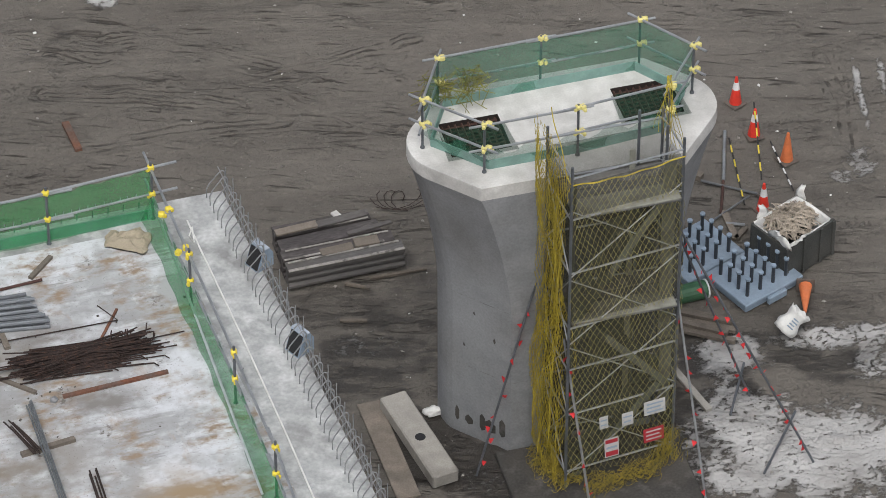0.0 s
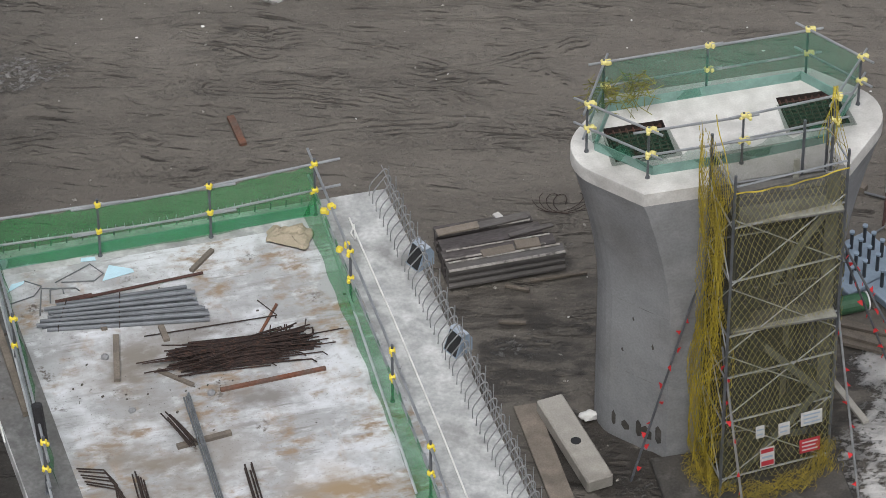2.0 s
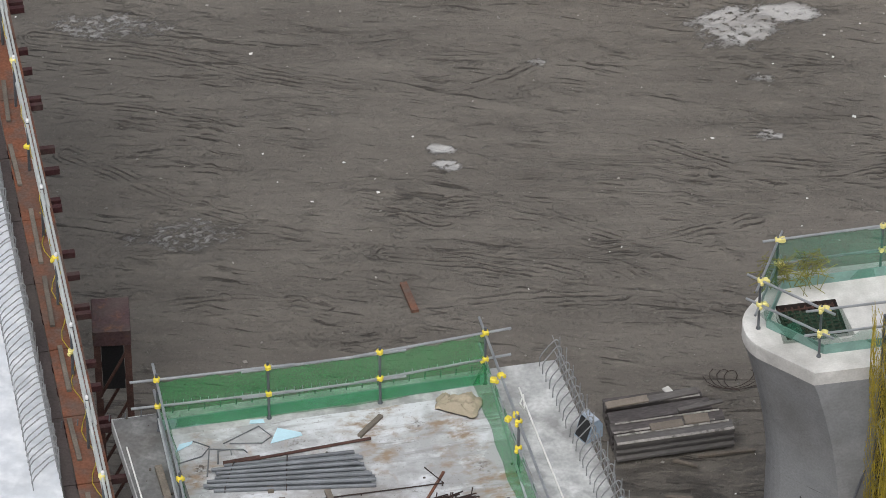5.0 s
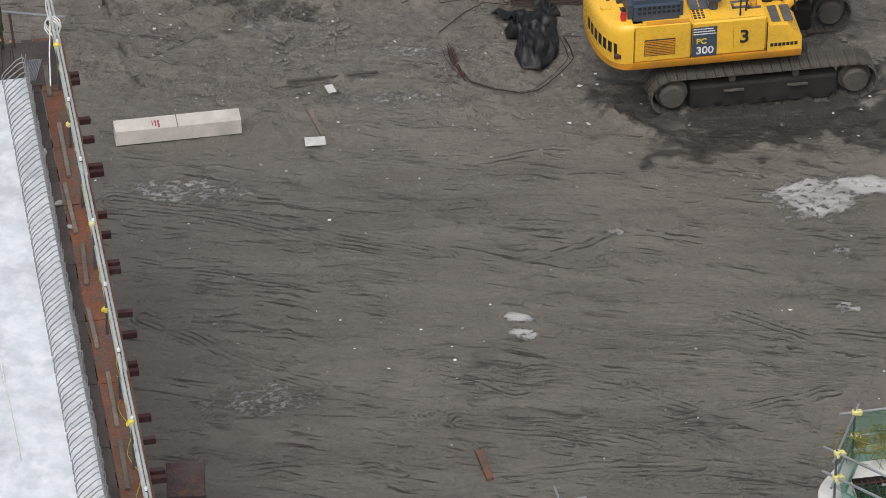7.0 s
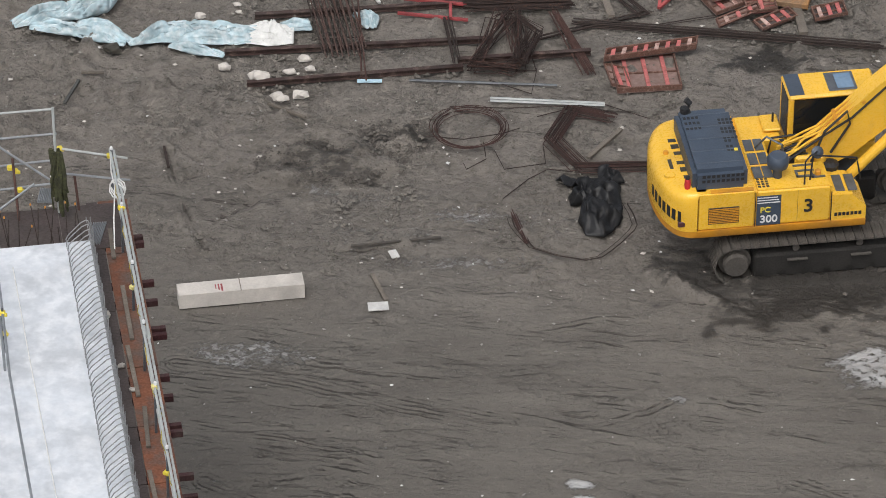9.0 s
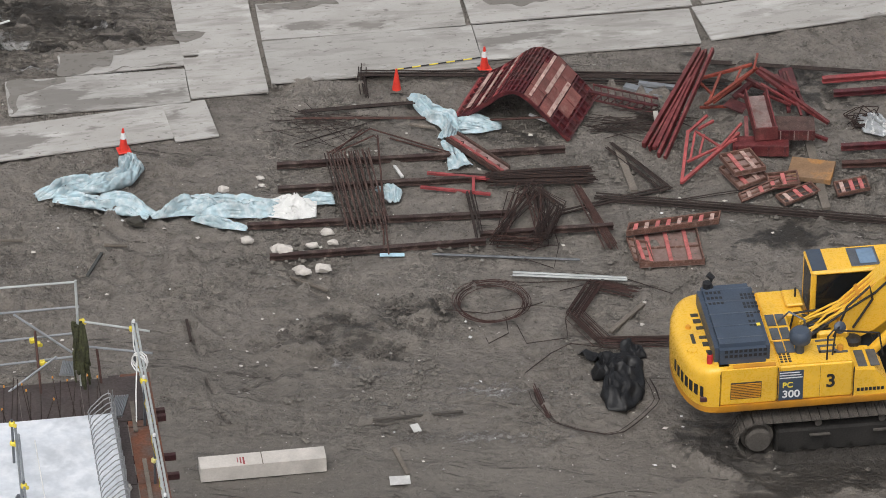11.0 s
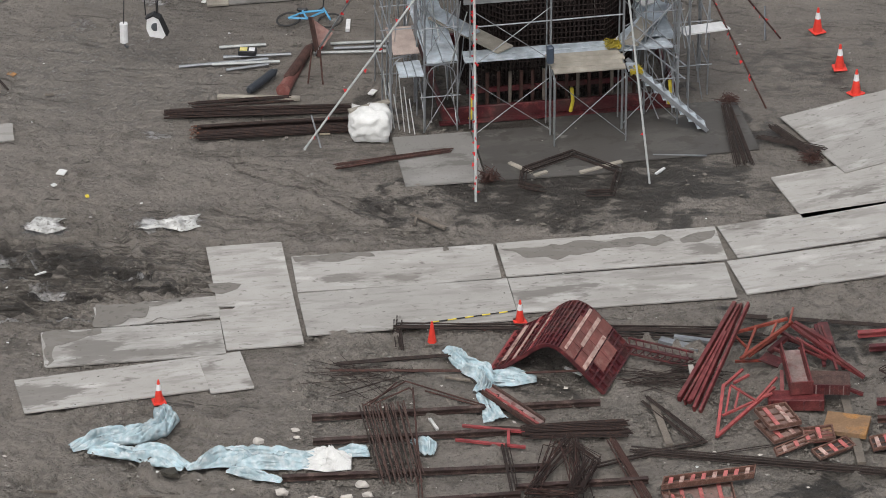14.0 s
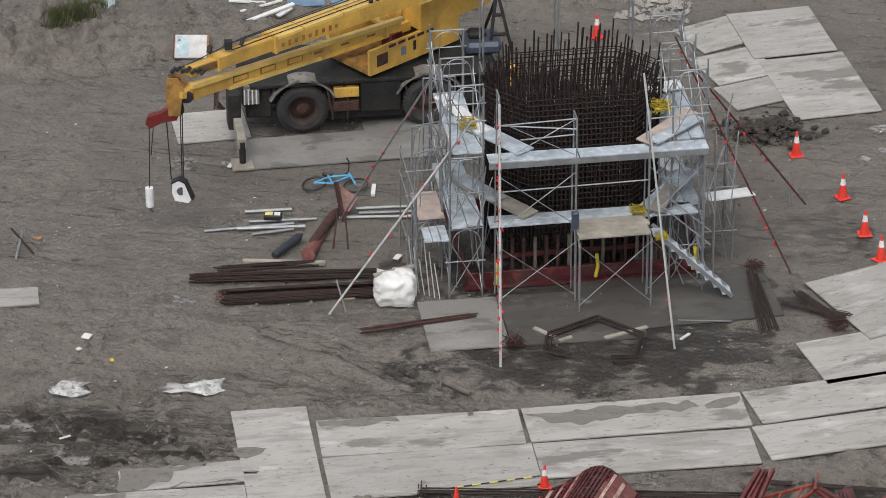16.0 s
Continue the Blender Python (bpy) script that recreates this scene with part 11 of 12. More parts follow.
for z in (0.1, 2.2, 4.3):
    cross_brace((-2.78, -2.5), (-2.78, -0.9), z, z + 1.5)
    cross_brace((2.15, -2.5), (2.15, -0.9), z, z + 1.5)
    cross_brace((-3.62, -2.58), (-2.78, -2.58), z, z + 1.5)
    cross_brace((2.2, -2.55), (3.02, -2.55), z, z + 1.5)
# decks
for z, m1 in ((4.12, "alu_plank"),):
    deck(-2.7, -3.12, -0.4, -2.62, z, m1, 1)
    deck(-0.38, -3.12, 2.95, -2.62, z - 0.02, m1, 1)
    deck(-3.55, -2.5, -2.75, 1.0, z, m1, 2, False)
    deck(2.25, -2.5, 3.0, 0.7, z, m1, 2, False)
    part("edge_beam", box(B(), -2.72, -3.16, 3.98, 2.98, -3.125, 4.14), "galvanised", scaf)
deck(-2.6, -2.75, 2.8, -2.15, 2.05, "alu_plank", 2)
deck(-0.5, -3.82, 1.42, -2.78, 2.12, "old_plank", 4)
deck(-3.6, -2.6, -2.75, 1.0, 2.05, "alu_plank", 2, False)
deck(2.2, -2.3, 3.0, 0.8, 2.05, "alu_plank", 2, False)
deck(-4.35, -1.8, -3.65, -0.4, 1.95, "peach_board", 1, False)
deck(-4.3, -2.6, -3.65, -1.82, 1.7, "alu_plank", 3, False)
deck(-2.2, 2.2, 2.2, 2.8, 2.05, "alu_plank", 2)


def loose_board(p, q, w, mat, h=0.04):
    bm = B()
    slab_between(bm, p, q, w, h)
    part("loose_board", bm, mat, scaf)


for (p, q, w, m) in (((-3.2, -0.6, 4.22), (-1.7, -2.75, 4.20), 0.55, "alu_plank"), ((-3.4, 0.6, 4.24), (-2.6, -1.6, 4.24), 0.4, "white_plastic"), ((1.35, -2.7, 4.22), (2.9, -1.35, 4.3), 0.45, "peach_board"), ((1.6, -2.8, 4.25), (3.0, -1.7, 4.3), 0.35, "alu_plank"), ((2.0, 0.1, 4.25), (2.9, 0.3, 4.25), 0.5, "white_plastic"), ((-3.0, -0.3, 2.2), (-1.5, -2.4, 2.16), 0.55, "old_plank"), ((-3.3, 0.3, 2.25), (-2.2, -1.6, 2.25), 0.45, "alu_plank"), ((1.5, -2.6, 2.2), (3.0, -0.9, 2.35), 0.5, "alu_plank"), ((1.7, -2.8, 2.25), (2.6, -1.2, 2.3), 0.4, "old_plank"), ((3.1, -2.4, 2.3), (4.4, -1.9, 2.1), 0.45, "white_plastic"), ((2.6, -0.8, 2.3), (2.0, 0.6, 2.3), 0.4, "white_plastic")):
    loose_board(p, q, w, m)
rr = random.Random(77)
for k in range(34):
    side = rr.choice((-1, 1))
    a, b, z = side * rr.uniform(2.3, 3.9), rr.uniform(-3.2, 0.8), rr.choice((0.1, 0.2, 2.0, 2.1))
    bm = B()
    tube(bm, [(a, b, z), (a + rr.uniform(-0.5, 0.5), b + rr.uniform(-0.9, 0.9), z + rr.uniform(1.2, 2.1))], 0.017, 5)
    part("loose_tube", bm, "galvanised" if k % 3 else "pale_tube", scaf)
for k in range(6):
    a = -3.9 - 0.12 * k
    bm = B()
    tube(bm, [(a, -2.6 + 0.1 * k, 0.0), (a - 0.1, -2.3 + 0.1 * k, 0.9 + 0.3 * (k % 3))], 0.016, 5)
    part("loose_tube", bm, "pale_tube", scaf)
# stair to the front deck
bm = B()
for s in (-0.22, 0.22):
    slab_between(bm, (1.55, -3.15 + s, 1.9), (3.55, -3.55 + s, 0.05), 0.04, 0.10)
part("stair_string", bm, "galvanised", scaf)
for k in range(9):
    f = (k + 0.5) / 9
    x, y, z = 1.55 + 2.0 * f, -3.15 - 0.4 * f, 1.9 - 1.85 * f
    bm = B()
    box(bm, x - 0.12, y - 0.22, z, x + 0.12, y + 0.22, z + 0.04)
    part("stair_tread", bm, "alu_plank", scaf)
for off in (0.55, 0.95):
    bm = B()
    tube(bm, [(1.55, -2.85, 1.9 + off), (1.7, -2.87, 2.0 + off), (3.1, -3.1, 0.75 + off)], 0.02, 6)
    part("stair_rail", bm, "galvanised", scaf)
for c, s, m in (((1.25, -2.7, 2.2), 0.22, "yellow_cord"), ((1.75, -3.35, 1.75), 0.18, "yellow_cord"), ((2.15, -1.1, 4.3), 0.3, "yellow_cord"), ((-3.0, -1.3, 4.3), 0.25, "yellow_cord")):
    bm = B()
    r2 = random.Random(int(s * 1000))
    for k in range(40):
        p = Vector(c)
        tube(bm, [p + Vector((r2.uniform(-s, s), r2.uniform(-s, s), r2.uniform(0, s * 0.8))) for _ in range(4)], 0.011, 3, caps=False)
    ob = tagged(emit("cord_tangle", bm, m), "tangle of yellow green net cord on the scaffold", "cord")
    ob.matrix_basis = pose(CX, CY, 0, 0, 0, CTURN)
bm = B()
box(bm, -0.09, -0.09, 0, 0.09, 0.09, 0.5, bevel=0.04)
tagged(emit("blue_cloth", bm, "hood"), "dark blue cloth hung on a scaffold post", "cloth").matrix_basis = pose(-12.64, 111.20, 2.32, 0, 0, 20)
# flagged props
flagged_pole((-16.52, 112.80, 5.69), (-19.38, 115.00, 0.00), flags=9, r=0.03)
flagged_pole((-15.37, 111.60, 5.01), (-18.84, 109.96, 0.00), flags=8, r=0.03, mat="pale_tube")
flagged_pole((-14.51, 110.40, 6.17), (-14.11, 107.90, 0.00), flags=44, r=0.035, mat="pale_tube")
flagged_pole((-10.94, 111.00, 7.00), (-9.85, 109.44, 0.00), flags=3, r=0.03, mat="pale_tube")
flagged_pole((-10.50, 114.50, 6.34), (-7.24, 113.78, 0.00), flags=26, r=0.026, mat="rust")
flagged_pole((-10.22, 116.50, 4.46), (-7.17, 117.66, 0.00), flags=14, r=0.026, mat="rust")
bar("prop_stake", "short crossing stake tied to a prop", "tube", [(-18.43, 110.11, 0.00), (-18.72, 110.40, 0.79)], 0.025, "galvanised")
bar("prop_stake", "short crossing stake tied to a prop", "tube", [(-7.58, 117.50, 0.00), (-7.66, 118.20, 0.66)], 0.025, "grey_steel")

# ---- things round the scaffold ----
bar_bundle("bar_sheaf", "thick bundle of long rusty bars on mud", (-22.64, 111.19, 0.00), (-18.04, 112.13, 0.00), 34, 0.5, "rebar_red", r=0.016, seed=101)
bar_bundle("bar_sheaf", "thick bundle of long rusty bars on mud", (-21.68, 110.33, 0.00), (-17.63, 111.37, 0.00), 44, 0.65, "rebar_red", r=0.018, seed=102)
bar_bundle("bar_sheaf", "bundle of long rusty bars on mud", (-22.10, 111.79, 0.00), (-19.60, 112.52, 0.00), 12, 0.3, "rebar_red", r=0.016, seed=103)
bar_bundle("bar_sheaf", "low bundle of rusty bars lying over a plate", (-17.83, 109.09, 0.04), (-15.11, 110.30, 0.05), 16, 0.3, "rust", r=0.014, seed=104, fan=-0.5)
tips = thing("bar_tips", "rust orange cut ends of the bar bundle", "reinforcement")
r2 = random.Random(8)
for k in range(30):
    x, y = -21.71, 110.33
    c = (x + r2.uniform(-0.14, 0.1), y + r2.uniform(-0.32, 0.32), 0.03 + r2.uniform(0, 0.2))
    part("bar_end", lathe(B(), [(0.022, 0), (0.022, 0.06)], 6, pose(*c, 0, -90, 15)), "rust_orange", tips)
bar_bundle("bar_sheaf", "upright tied sheaf of thin dark bars on mud", (-8.24, 113.28, 0.25), (-7.54, 110.74, 0.00), 30, 0.28, "rebar", r=0.010, seed=105, fan=0.9)
bar_bundle("bar_sheaf", "tied sheaf of thin dark bars on a plate", (-6.97, 112.58, 0.10), (-5.72, 111.12, 0.10), 22, 0.25, "rebar", r=0.012, seed=106, fan=0.3)
bar_bundle("bar_sheaf", "tied sheaf of thin dark bars on a plate", (-7.30, 111.99, 0.10), (-5.61, 111.58, 0.10), 16, 0.2, "rebar", r=0.012, seed=107, fan=0.5)
for c, s in (((-5.86, 111.07, 0.1), 0.26), ((-8.22, 113.64, 0.2), 0.26), ((-13.93, 108.94, 0.05), 0.3)):
    bm = B()
    for k in range(60):
        p = Vector(c)
        tube(bm, [p + Vector((r2.gauss(0, s * 0.5), r2.gauss(0, s * 0.5), abs(r2.gauss(0, s * 0.4)))) for _ in range(3)], 0.009, 3, caps=False)
    tagged(emit("wire_tangle", bm, "rust"), "tangle of rusty tie wire on a bar sheaf", "wire")
hb = thing("hoop_stack", "stack of dark steel hoops lying on mud", "reinforcement")
for k in range(9):
    o = Vector((r2.uniform(-0.10, 0.10), r2.uniform(-0.16, 0.16), 0.014 * k))
    pts = [Vector(p) + o for p in ((-12.48, 108.60, 0.03), (-13.03, 108.73, 0.03), (-13.07, 109.50, 0.03), (-11.92, 110.55, 0.03), (-10.67, 109.85, 0.03), (-10.72, 108.68, 0.03), (-11.32, 108.54, 0.03))]
    bm = B()
    tube(bm, pts, 0.015, 5)
    part("hoop", bm, "rebar", hb)
for a, b in (((-13.52, 109.96, 0.00), (-12.89, 109.53, 0.00)), ((-12.80, 109.39, 0.00), (-12.51, 109.64, 0.00)), ((-11.67, 109.70, 0.00), (-10.66, 110.43, 0.00))):
    plank(a, b, 0.12, 0.05, "old_plank")
plank((-9.91, 110.90, 0.00), (-8.54, 111.04, 0.00), 0.04, 0.03, "galvanised", name="steel_tube", label="thin grey tube on mud", category="steel tube")
plank((-9.74, 109.92, 0.00), (-9.55, 110.24, 0.00), 0.07, 0.04, "white_plastic", name="board_scrap", label="small pale board scrap on mud", category="board", group="board scraps")
bm = B()
r3 = bmesh.ops.create_icosphere(bm, subdivisions=4, radius=1.0)
for v in r3["verts"]:
    p = v.co.copy()
    crease = 1 - abs(noise.noise(p * 1.9 + Vector((4, 7, 2)))) * 2
    k = max(abs(p.x), abs(p.y) * 1.02, abs(p.z)) ** -0.6
    p = p * k * (0.80 + 0.12 * crease + 0.05 * (1 - abs(noise.noise(p * 4.5)) * 2))
    v.co = Vector((p.x * 0.62, p.y * 0.5, max(0.0, (p.z + 0.75) * 0.5)))
big_bag = tagged(emit("bulk_bag", bm, "sack", smooth=True), "large white bulk bag standing on mud", "sack")
big_bag.matrix_basis = pose(-17.26, 110.91, 0.0, 0, 0, 10)
plank((-17.80, 110.80, 0.72), (-16.83, 111.49, 0.72), 0.14, 0.06, "old_plank")
# pipes, gas cylinders, hopper, bicycle
for k, (a, b) in enumerate((((-22.83, 113.80, 0.00), (-20.56, 114.57, 0.00)), ((-21.99, 114.05, 0.00), (-20.23, 114.46, 0.00)), ((-21.56, 113.80, 0.00), (-20.50, 114.26, 0.00)), ((-21.96, 115.01, 0.00), (-20.75, 115.34, 0.00)), ((-21.76, 114.49, 0.00), (-20.00, 114.91, 0.00)), ((-19.05, 115.62, 0.00), (-17.35, 116.03, 0.00)), ((-18.93, 115.38, 0.00), (-17.31, 115.74, 0.00)), ((-19.42, 115.06, 0.00), (-17.34, 115.45, 0.00)))):
    bar("steel_tube", "pale grey steel tube in a loose pile on mud", "steel tube", [(a[0], a[1], 0.05), (b[0], b[1], 0.05)], 0.04, "pale_tube" if k % 2 else "galvanised", "loose tubes")
plank((-21.53, 112.33, 0.00), (-19.38, 112.55, 0.00), 0.16, 0.08, "old_plank", label="long pale splintered board on mud")
gauge = thing("meter_box", "small black meter box lying on the tubes", "meter", -21.14, 114.68, 0.09, 5)
part("case", box(B(), -0.24, -0.13, 0, 0.24, 0.13, 0.14, bevel=0.02), "black", gauge)
part("display", box(B(), -0.2, -0.09, 0.141, 0.0, 0.09, 0.15), "coupler_pale", gauge)
part("display", box(B(), 0.04, -0.09, 0.141, 0.2, 0.09, 0.15), "white_plastic", gauge)
for a, b, r, m, lab in (((-20.74, 112.58, 0.15), (-20.20, 113.81, 0.15), 0.115, "dark_grey", "black gas cylinder lying on mud"), ((-19.85, 112.69, 0.16), (-19.68, 115.00, -0.11), 0.17, "worn_panel", "dull red gas cylinder leaning on a trolley"), ((-19.85, 113.31, 0.16), (-19.50, 115.40, 0.12), 0.13, "rust", "brown gas cylinder leaning on a trolley")):
    bm = B()
    A, Z = Vector(a), Vector(b)
    tube(bm, [A, A.lerp(Z, 0.06), A.lerp(Z, 0.85), A.lerp(Z, 0.95), Z], [r * (1.1 if m == "worn_panel" else 0.7), r, r * (0.75 if m == "worn_panel" else 1), r * 0.55, r * 0.25], 12)
    tagged(emit("gas_cylinder", bm, m), lab, "gas cylinder", "gas cylinders")
MAT["hopper_face"] = material("hopper_face", (0.36, 0.215, 0.19), 0.75, vary=0.3, scale=3, grain=30, second=(0.20, 0.075, 0.05), amount=0.36, dirt=0.3)
hop = thing("hopper", "rusty steel hopper plate leaning beside the cylinders", "steel hopper")
A, Bq, Cq, Dq = Vector((-19.59, 115.40, 0.93)), Vector((-18.96, 115.40, 0.47)), Vector((-19.33, 115.00, -0.03)), Vector((-19.58, 115.90, 0.53))
bm = B()
vs = [bm.verts.new(v) for v in (A, Bq, Cq, A + Vector((0, 0.05, 0)), Bq + Vector((0, 0.05, 0)), Cq + Vector((0, 0.05, 0)))]
for f in ((0, 2, 1), (3, 4, 5), (0, 1, 4, 3), (1, 2, 5, 4), (2, 0, 3, 5)):
    bm.faces.new([vs[i] for i in f])
part("face", bm, "hopper_face", hop)
bm = B()
slab_between(bm, A, Cq, 0.05, 0.25)
part("side", bm, "rust", hop)
for dx in (-0.15, 0.25):
    bm = B()
    x, y = -19.16, 113.45
    tube(bm, [(x + dx, y, 0), (x + dx * 0.5, y + 0.3, 0.95)], 0.025, 6)
    part("leg", bm, "rust", hop)
bike = thing("bicycle", "light blue bicycle lying on its side on mud", "bicycle", -19.77, 116.78, 0.06, 4)
for x in (-0.6, 0.52):
    wh = part("wheel", tube(B(), [(x + 0.32 * math.cos(t * 0.314), 0.32 * math.sin(t * 0.314), 0.04 + 0.05 * math.sin(t * 0.314 + 1)) for t in range(20)], 0.028, 6, closed=True), "rubber", bike)
    for k in range(8):
        part("spoke", tube(B(), [(x, 0, 0.05), (x + 0.31 * math.cos(k * 0.785), 0.31 * math.sin(k * 0.785), 0.05)], 0.004, 3), "chrome", wh)
MAT["bike_blue"] = material("bike_blue", (0.10, 0.36, 0.60), 0.35, vary=0.1, bump=0.0)
for p, q in (((-0.6, 0, 0.08), (-0.1, -0.05, 0.10)), ((-0.1, -0.05, 0.10), (-0.25, 0.35, 0.12)), ((-0.6, 0, 0.08), (-0.22, 0.28, 0.12)), ((-0.1, -0.05, 0.1), (0.32, 0.36, 0.12)), ((-0.22, 0.28, 0.12), (0.30, 0.42, 0.12)), ((0.52, 0, 0.08), (0.30, 0.5, 0.14))):
    part("frame_tube", tube(B(), [p, q], 0.03, 6), "bike_blue", bike)
part("saddle", box(B(), -0.42, 0.36, 0.06, -0.12, 0.46, 0.18, bevel=0.04), "black", bike)
part("handlebar", tube(B(), [(0.1, 0.52, 0.02), (0.28, 0.55, 0.15), (0.3, 0.55, 0.45), (0.24, 0.5, 0.6)], 0.02, 6), "black", bike)
plank((-18.72, 116.44, 0.00), (-18.78, 117.02, 0.00), 0.11, 0.08, "white_plastic", name="board_scrap", label="small white block on mud", category="board", group="board scraps")
for p, q, w, m in (((-24.81, 107.80, 0.00), (-24.76, 108.05, 0.00), 0.22, "litter"), ((-24.89, 107.21, 0.00), (-24.81, 107.31, 0.00), 0.12, "litter"), ((-27.25, 112.91, 0.00), (-27.05, 112.81, 0.00), 0.16, "tan_board"), ((-23.94, 106.80, 0.00), (-23.86, 106.84, 0.00), 0.12, "coupler"), ((-27.46, 111.63, 0.00), (-27.62, 113.17, 0.00), 0.06, "galvanised"), ((-27.95, 113.28, 0.00), (-27.06, 112.00, 0.00), 0.05, "rebar"), ((-22.85, 117.52, 0.00), (-22.79, 117.76, 0.00), 0.12, "litter"), ((-17.59, 113.06, 0.00), (-17.51, 113.32, 0.00), 0.16, "litter"), ((-18.95, 110.82, 0.00), (-18.74, 110.88, 0.00), 0.10, "litter"), ((-18.58, 110.81, 0.00), (-18.32, 110.88, 0.00), 0.13, "sand_sack"), ((-26.04, 111.87, 0.00), (-25.83, 111.93, 0.00), 0.09, "timber"), ((-24.41, 102.84, 0.00), (-24.17, 103.03, 0.00), 0.05, "litter")):
    plank(p, q, w, 0.03, m, name="litter_scrap", label="small scrap of litter lying on mud", category="litter", group="litter scraps")
cloth("blue_sheet", "crumpled pale blue sheet on the earth bank", [(-28.50, 127.20, 0.5), (-28.14, 126.50, 0.35), (-27.99, 125.59, 0.18)], "tarp", 21, 0.2)
bar("warning_stake", "thin red and dark stake standing in mud", "stake", [(-29.02, 117.26, 0.00), (-30.01, 121.30, -1.50)], 0.03, "red_steel")
board = thing("scrap_board", "round cornered scrap board with peeling blue white paint", "board", -25.16, 124.17, 0.2, 8)
part("panel", box(B(), -0.46, -0.42, 0, 0.46, 0.42, 0.06, bevel=0.02), "concrete_top", board)
part("rusty_edge", box(B(), -0.5, -0.4, 0.0, -0.461, 0.4, 0.09), "rust_orange", board)
part("rusty_edge", box(B(), 0.461, -0.4, 0.0, 0.52, 0.4, 0.09), "tan_board", board)
part("blue_patch", box(B(), -0.4, -0.36, 0.061, -0.05, 0.36, 0.07), "tarp", board)
board.matrix_basis = board.matrix_basis @ pose(0, 0, 0, 25, 0, 0)
for a, b, w in (((-24.00, 126.07, 0.10), (-22.70, 127.11, 0.30), 0.14), ((-24.23, 126.89, 0.05), (-23.10, 127.49, 0.20), 0.07), ((-24.68, 127.53, 0.05), (-23.61, 127.57, 0.05), 0.07), ((-23.09, 126.65, 0.10), (-22.77, 127.05, 0.20), 0.16)):
    plank(a, b, w, 0.05, "white_plastic", name="white_board", label="white painted board piled on the bank", category="board", group="white boards")
bm = B()
box(bm, -0.9, -0.7, 0, 0.9, 0.7, 0.06, bevel=0.01)
tagged(emit("glass_panel", bm, "blue_glass"), "pale blue window panel lying on scrap", "window panel").matrix_basis = pose(-22.22, 128.18, 0.3, 20, 0, 15)
scatter("rubble", "broken grey rubble heaped on the far bank", 300, (-13.49, 128.24, -11.42, 130.42), (0.05, 0.22), "pebble", 44)
MAT["weed"] = material("weed", (0.075, 0.085, 0.030), 0.9, vary=0.4, scale=3, grain=20, second=(0.14, 0.13, 0.06), amount=0.4)
rr = random.Random(46)
tuft_a, tuft_b = Vector((-29.51, 125.11)), Vector((-28.15, 125.98))
bm = B()
for k in range(1500):
    f = rr.random()
    c = tuft_a.lerp(tuft_b, f) + Vector((rr.gauss(0, 0.1), rr.gauss(0, 0.28)))
    h, w, a = rr.uniform(0.15, 0.42), rr.uniform(0.012, 0.03), rr.uniform(0, 6.28)
    lean = Vector((rr.uniform(-0.2, 0.2), rr.uniform(-0.2, 0.2)))
    z0 = 0.25
    p = [(c.x - w * math.cos(a), c.y - w * math.sin(a), z0), (c.x + w * math.cos(a), c.y + w * math.sin(a), z0), (c.x + lean.x, c.y + lean.y, z0 + h)]
    bm.faces.new([bm.verts.new(q) for q in p])
tagged(emit("weeds", bm, "weed"), "low green tufts of weeds on the earth bank", "weeds", kind="stuff")
scatter("mud_clods", "loose dark clods on the earth bank", 2600, (-36, 122, -16, 134), (0.03, 0.16), "clod", 47)

scatter("mud_clods", "loose dark clods of a dug heap", 700, (-9.39, 121.03, -7.64, 122.48), (0.03, 0.13), "clump_dark", 48)

# ---- the wheeled crane behind ----
MAT["crane_yellow"] = material("crane_yellow", (0.70, 0.42, 0.085), 0.5, vary=0.2, scale=1.5, grain=20, bump=0.05, second=(0.26, 0.13, 0.05), amount=0.30, spread=0.05, dirt=0.35)
MAT["tip_red"] = material("tip_red", (0.15, 0.012, 0.012), 0.5, vary=0.2, scale=4, grain=25, bump=0.05, dirt=0.2)
MAT["rim_rust"] = material("rim_rust", (0.05, 0.03, 0.024), 0.85, vary=0.4, scale=4, grain=30, second=(0.11, 0.05, 0.03), amount=0.35)
MAT["faded_letter"] = material("faded_letter", (0.30, 0.10, 0.03), 0.7, vary=0.3, scale=3, grain=20, second=(0.46, 0.24, 0.05), amount=0.45)
MAT["crane_grimy"] = material("crane_grimy", (0.36, 0.19, 0.045), 0.6, vary=0.3, scale=2, grain=20, second=(0.10, 0.055, 0.03), amount=0.42, dirt=0.4)
MAT["crane_bright"] = material("crane_bright", (0.80, 0.55, 0.16), 0.45, vary=0.12, scale=2, grain=20, bump=0.03, second=(0.40, 0.22, 0.07), amount=0.26, spread=0.04, dirt=0.2)
MAT["crane_dark"] = material("crane_dark", (0.012, 0.012, 0.012), 0.8, vary=0.3, scale=2, grain=30, bump=0.1, second=(0.05, 0.043, 0.036), amount=0.34, dirt=0.2)
MAT["fender"] = material("fender", (0.23, 0.215, 0.195), 0.8, vary=0.3, scale=2, grain=30, bump=0.1, second=(0.06, 0.053, 0.046), amount=0.42, spread=0.06, dirt=0.5)
crane = thing("mobile_crane", "yellow and black wheeled crane with its boom lowered", "crane", -19.50, 120.28, 0, 16.0)
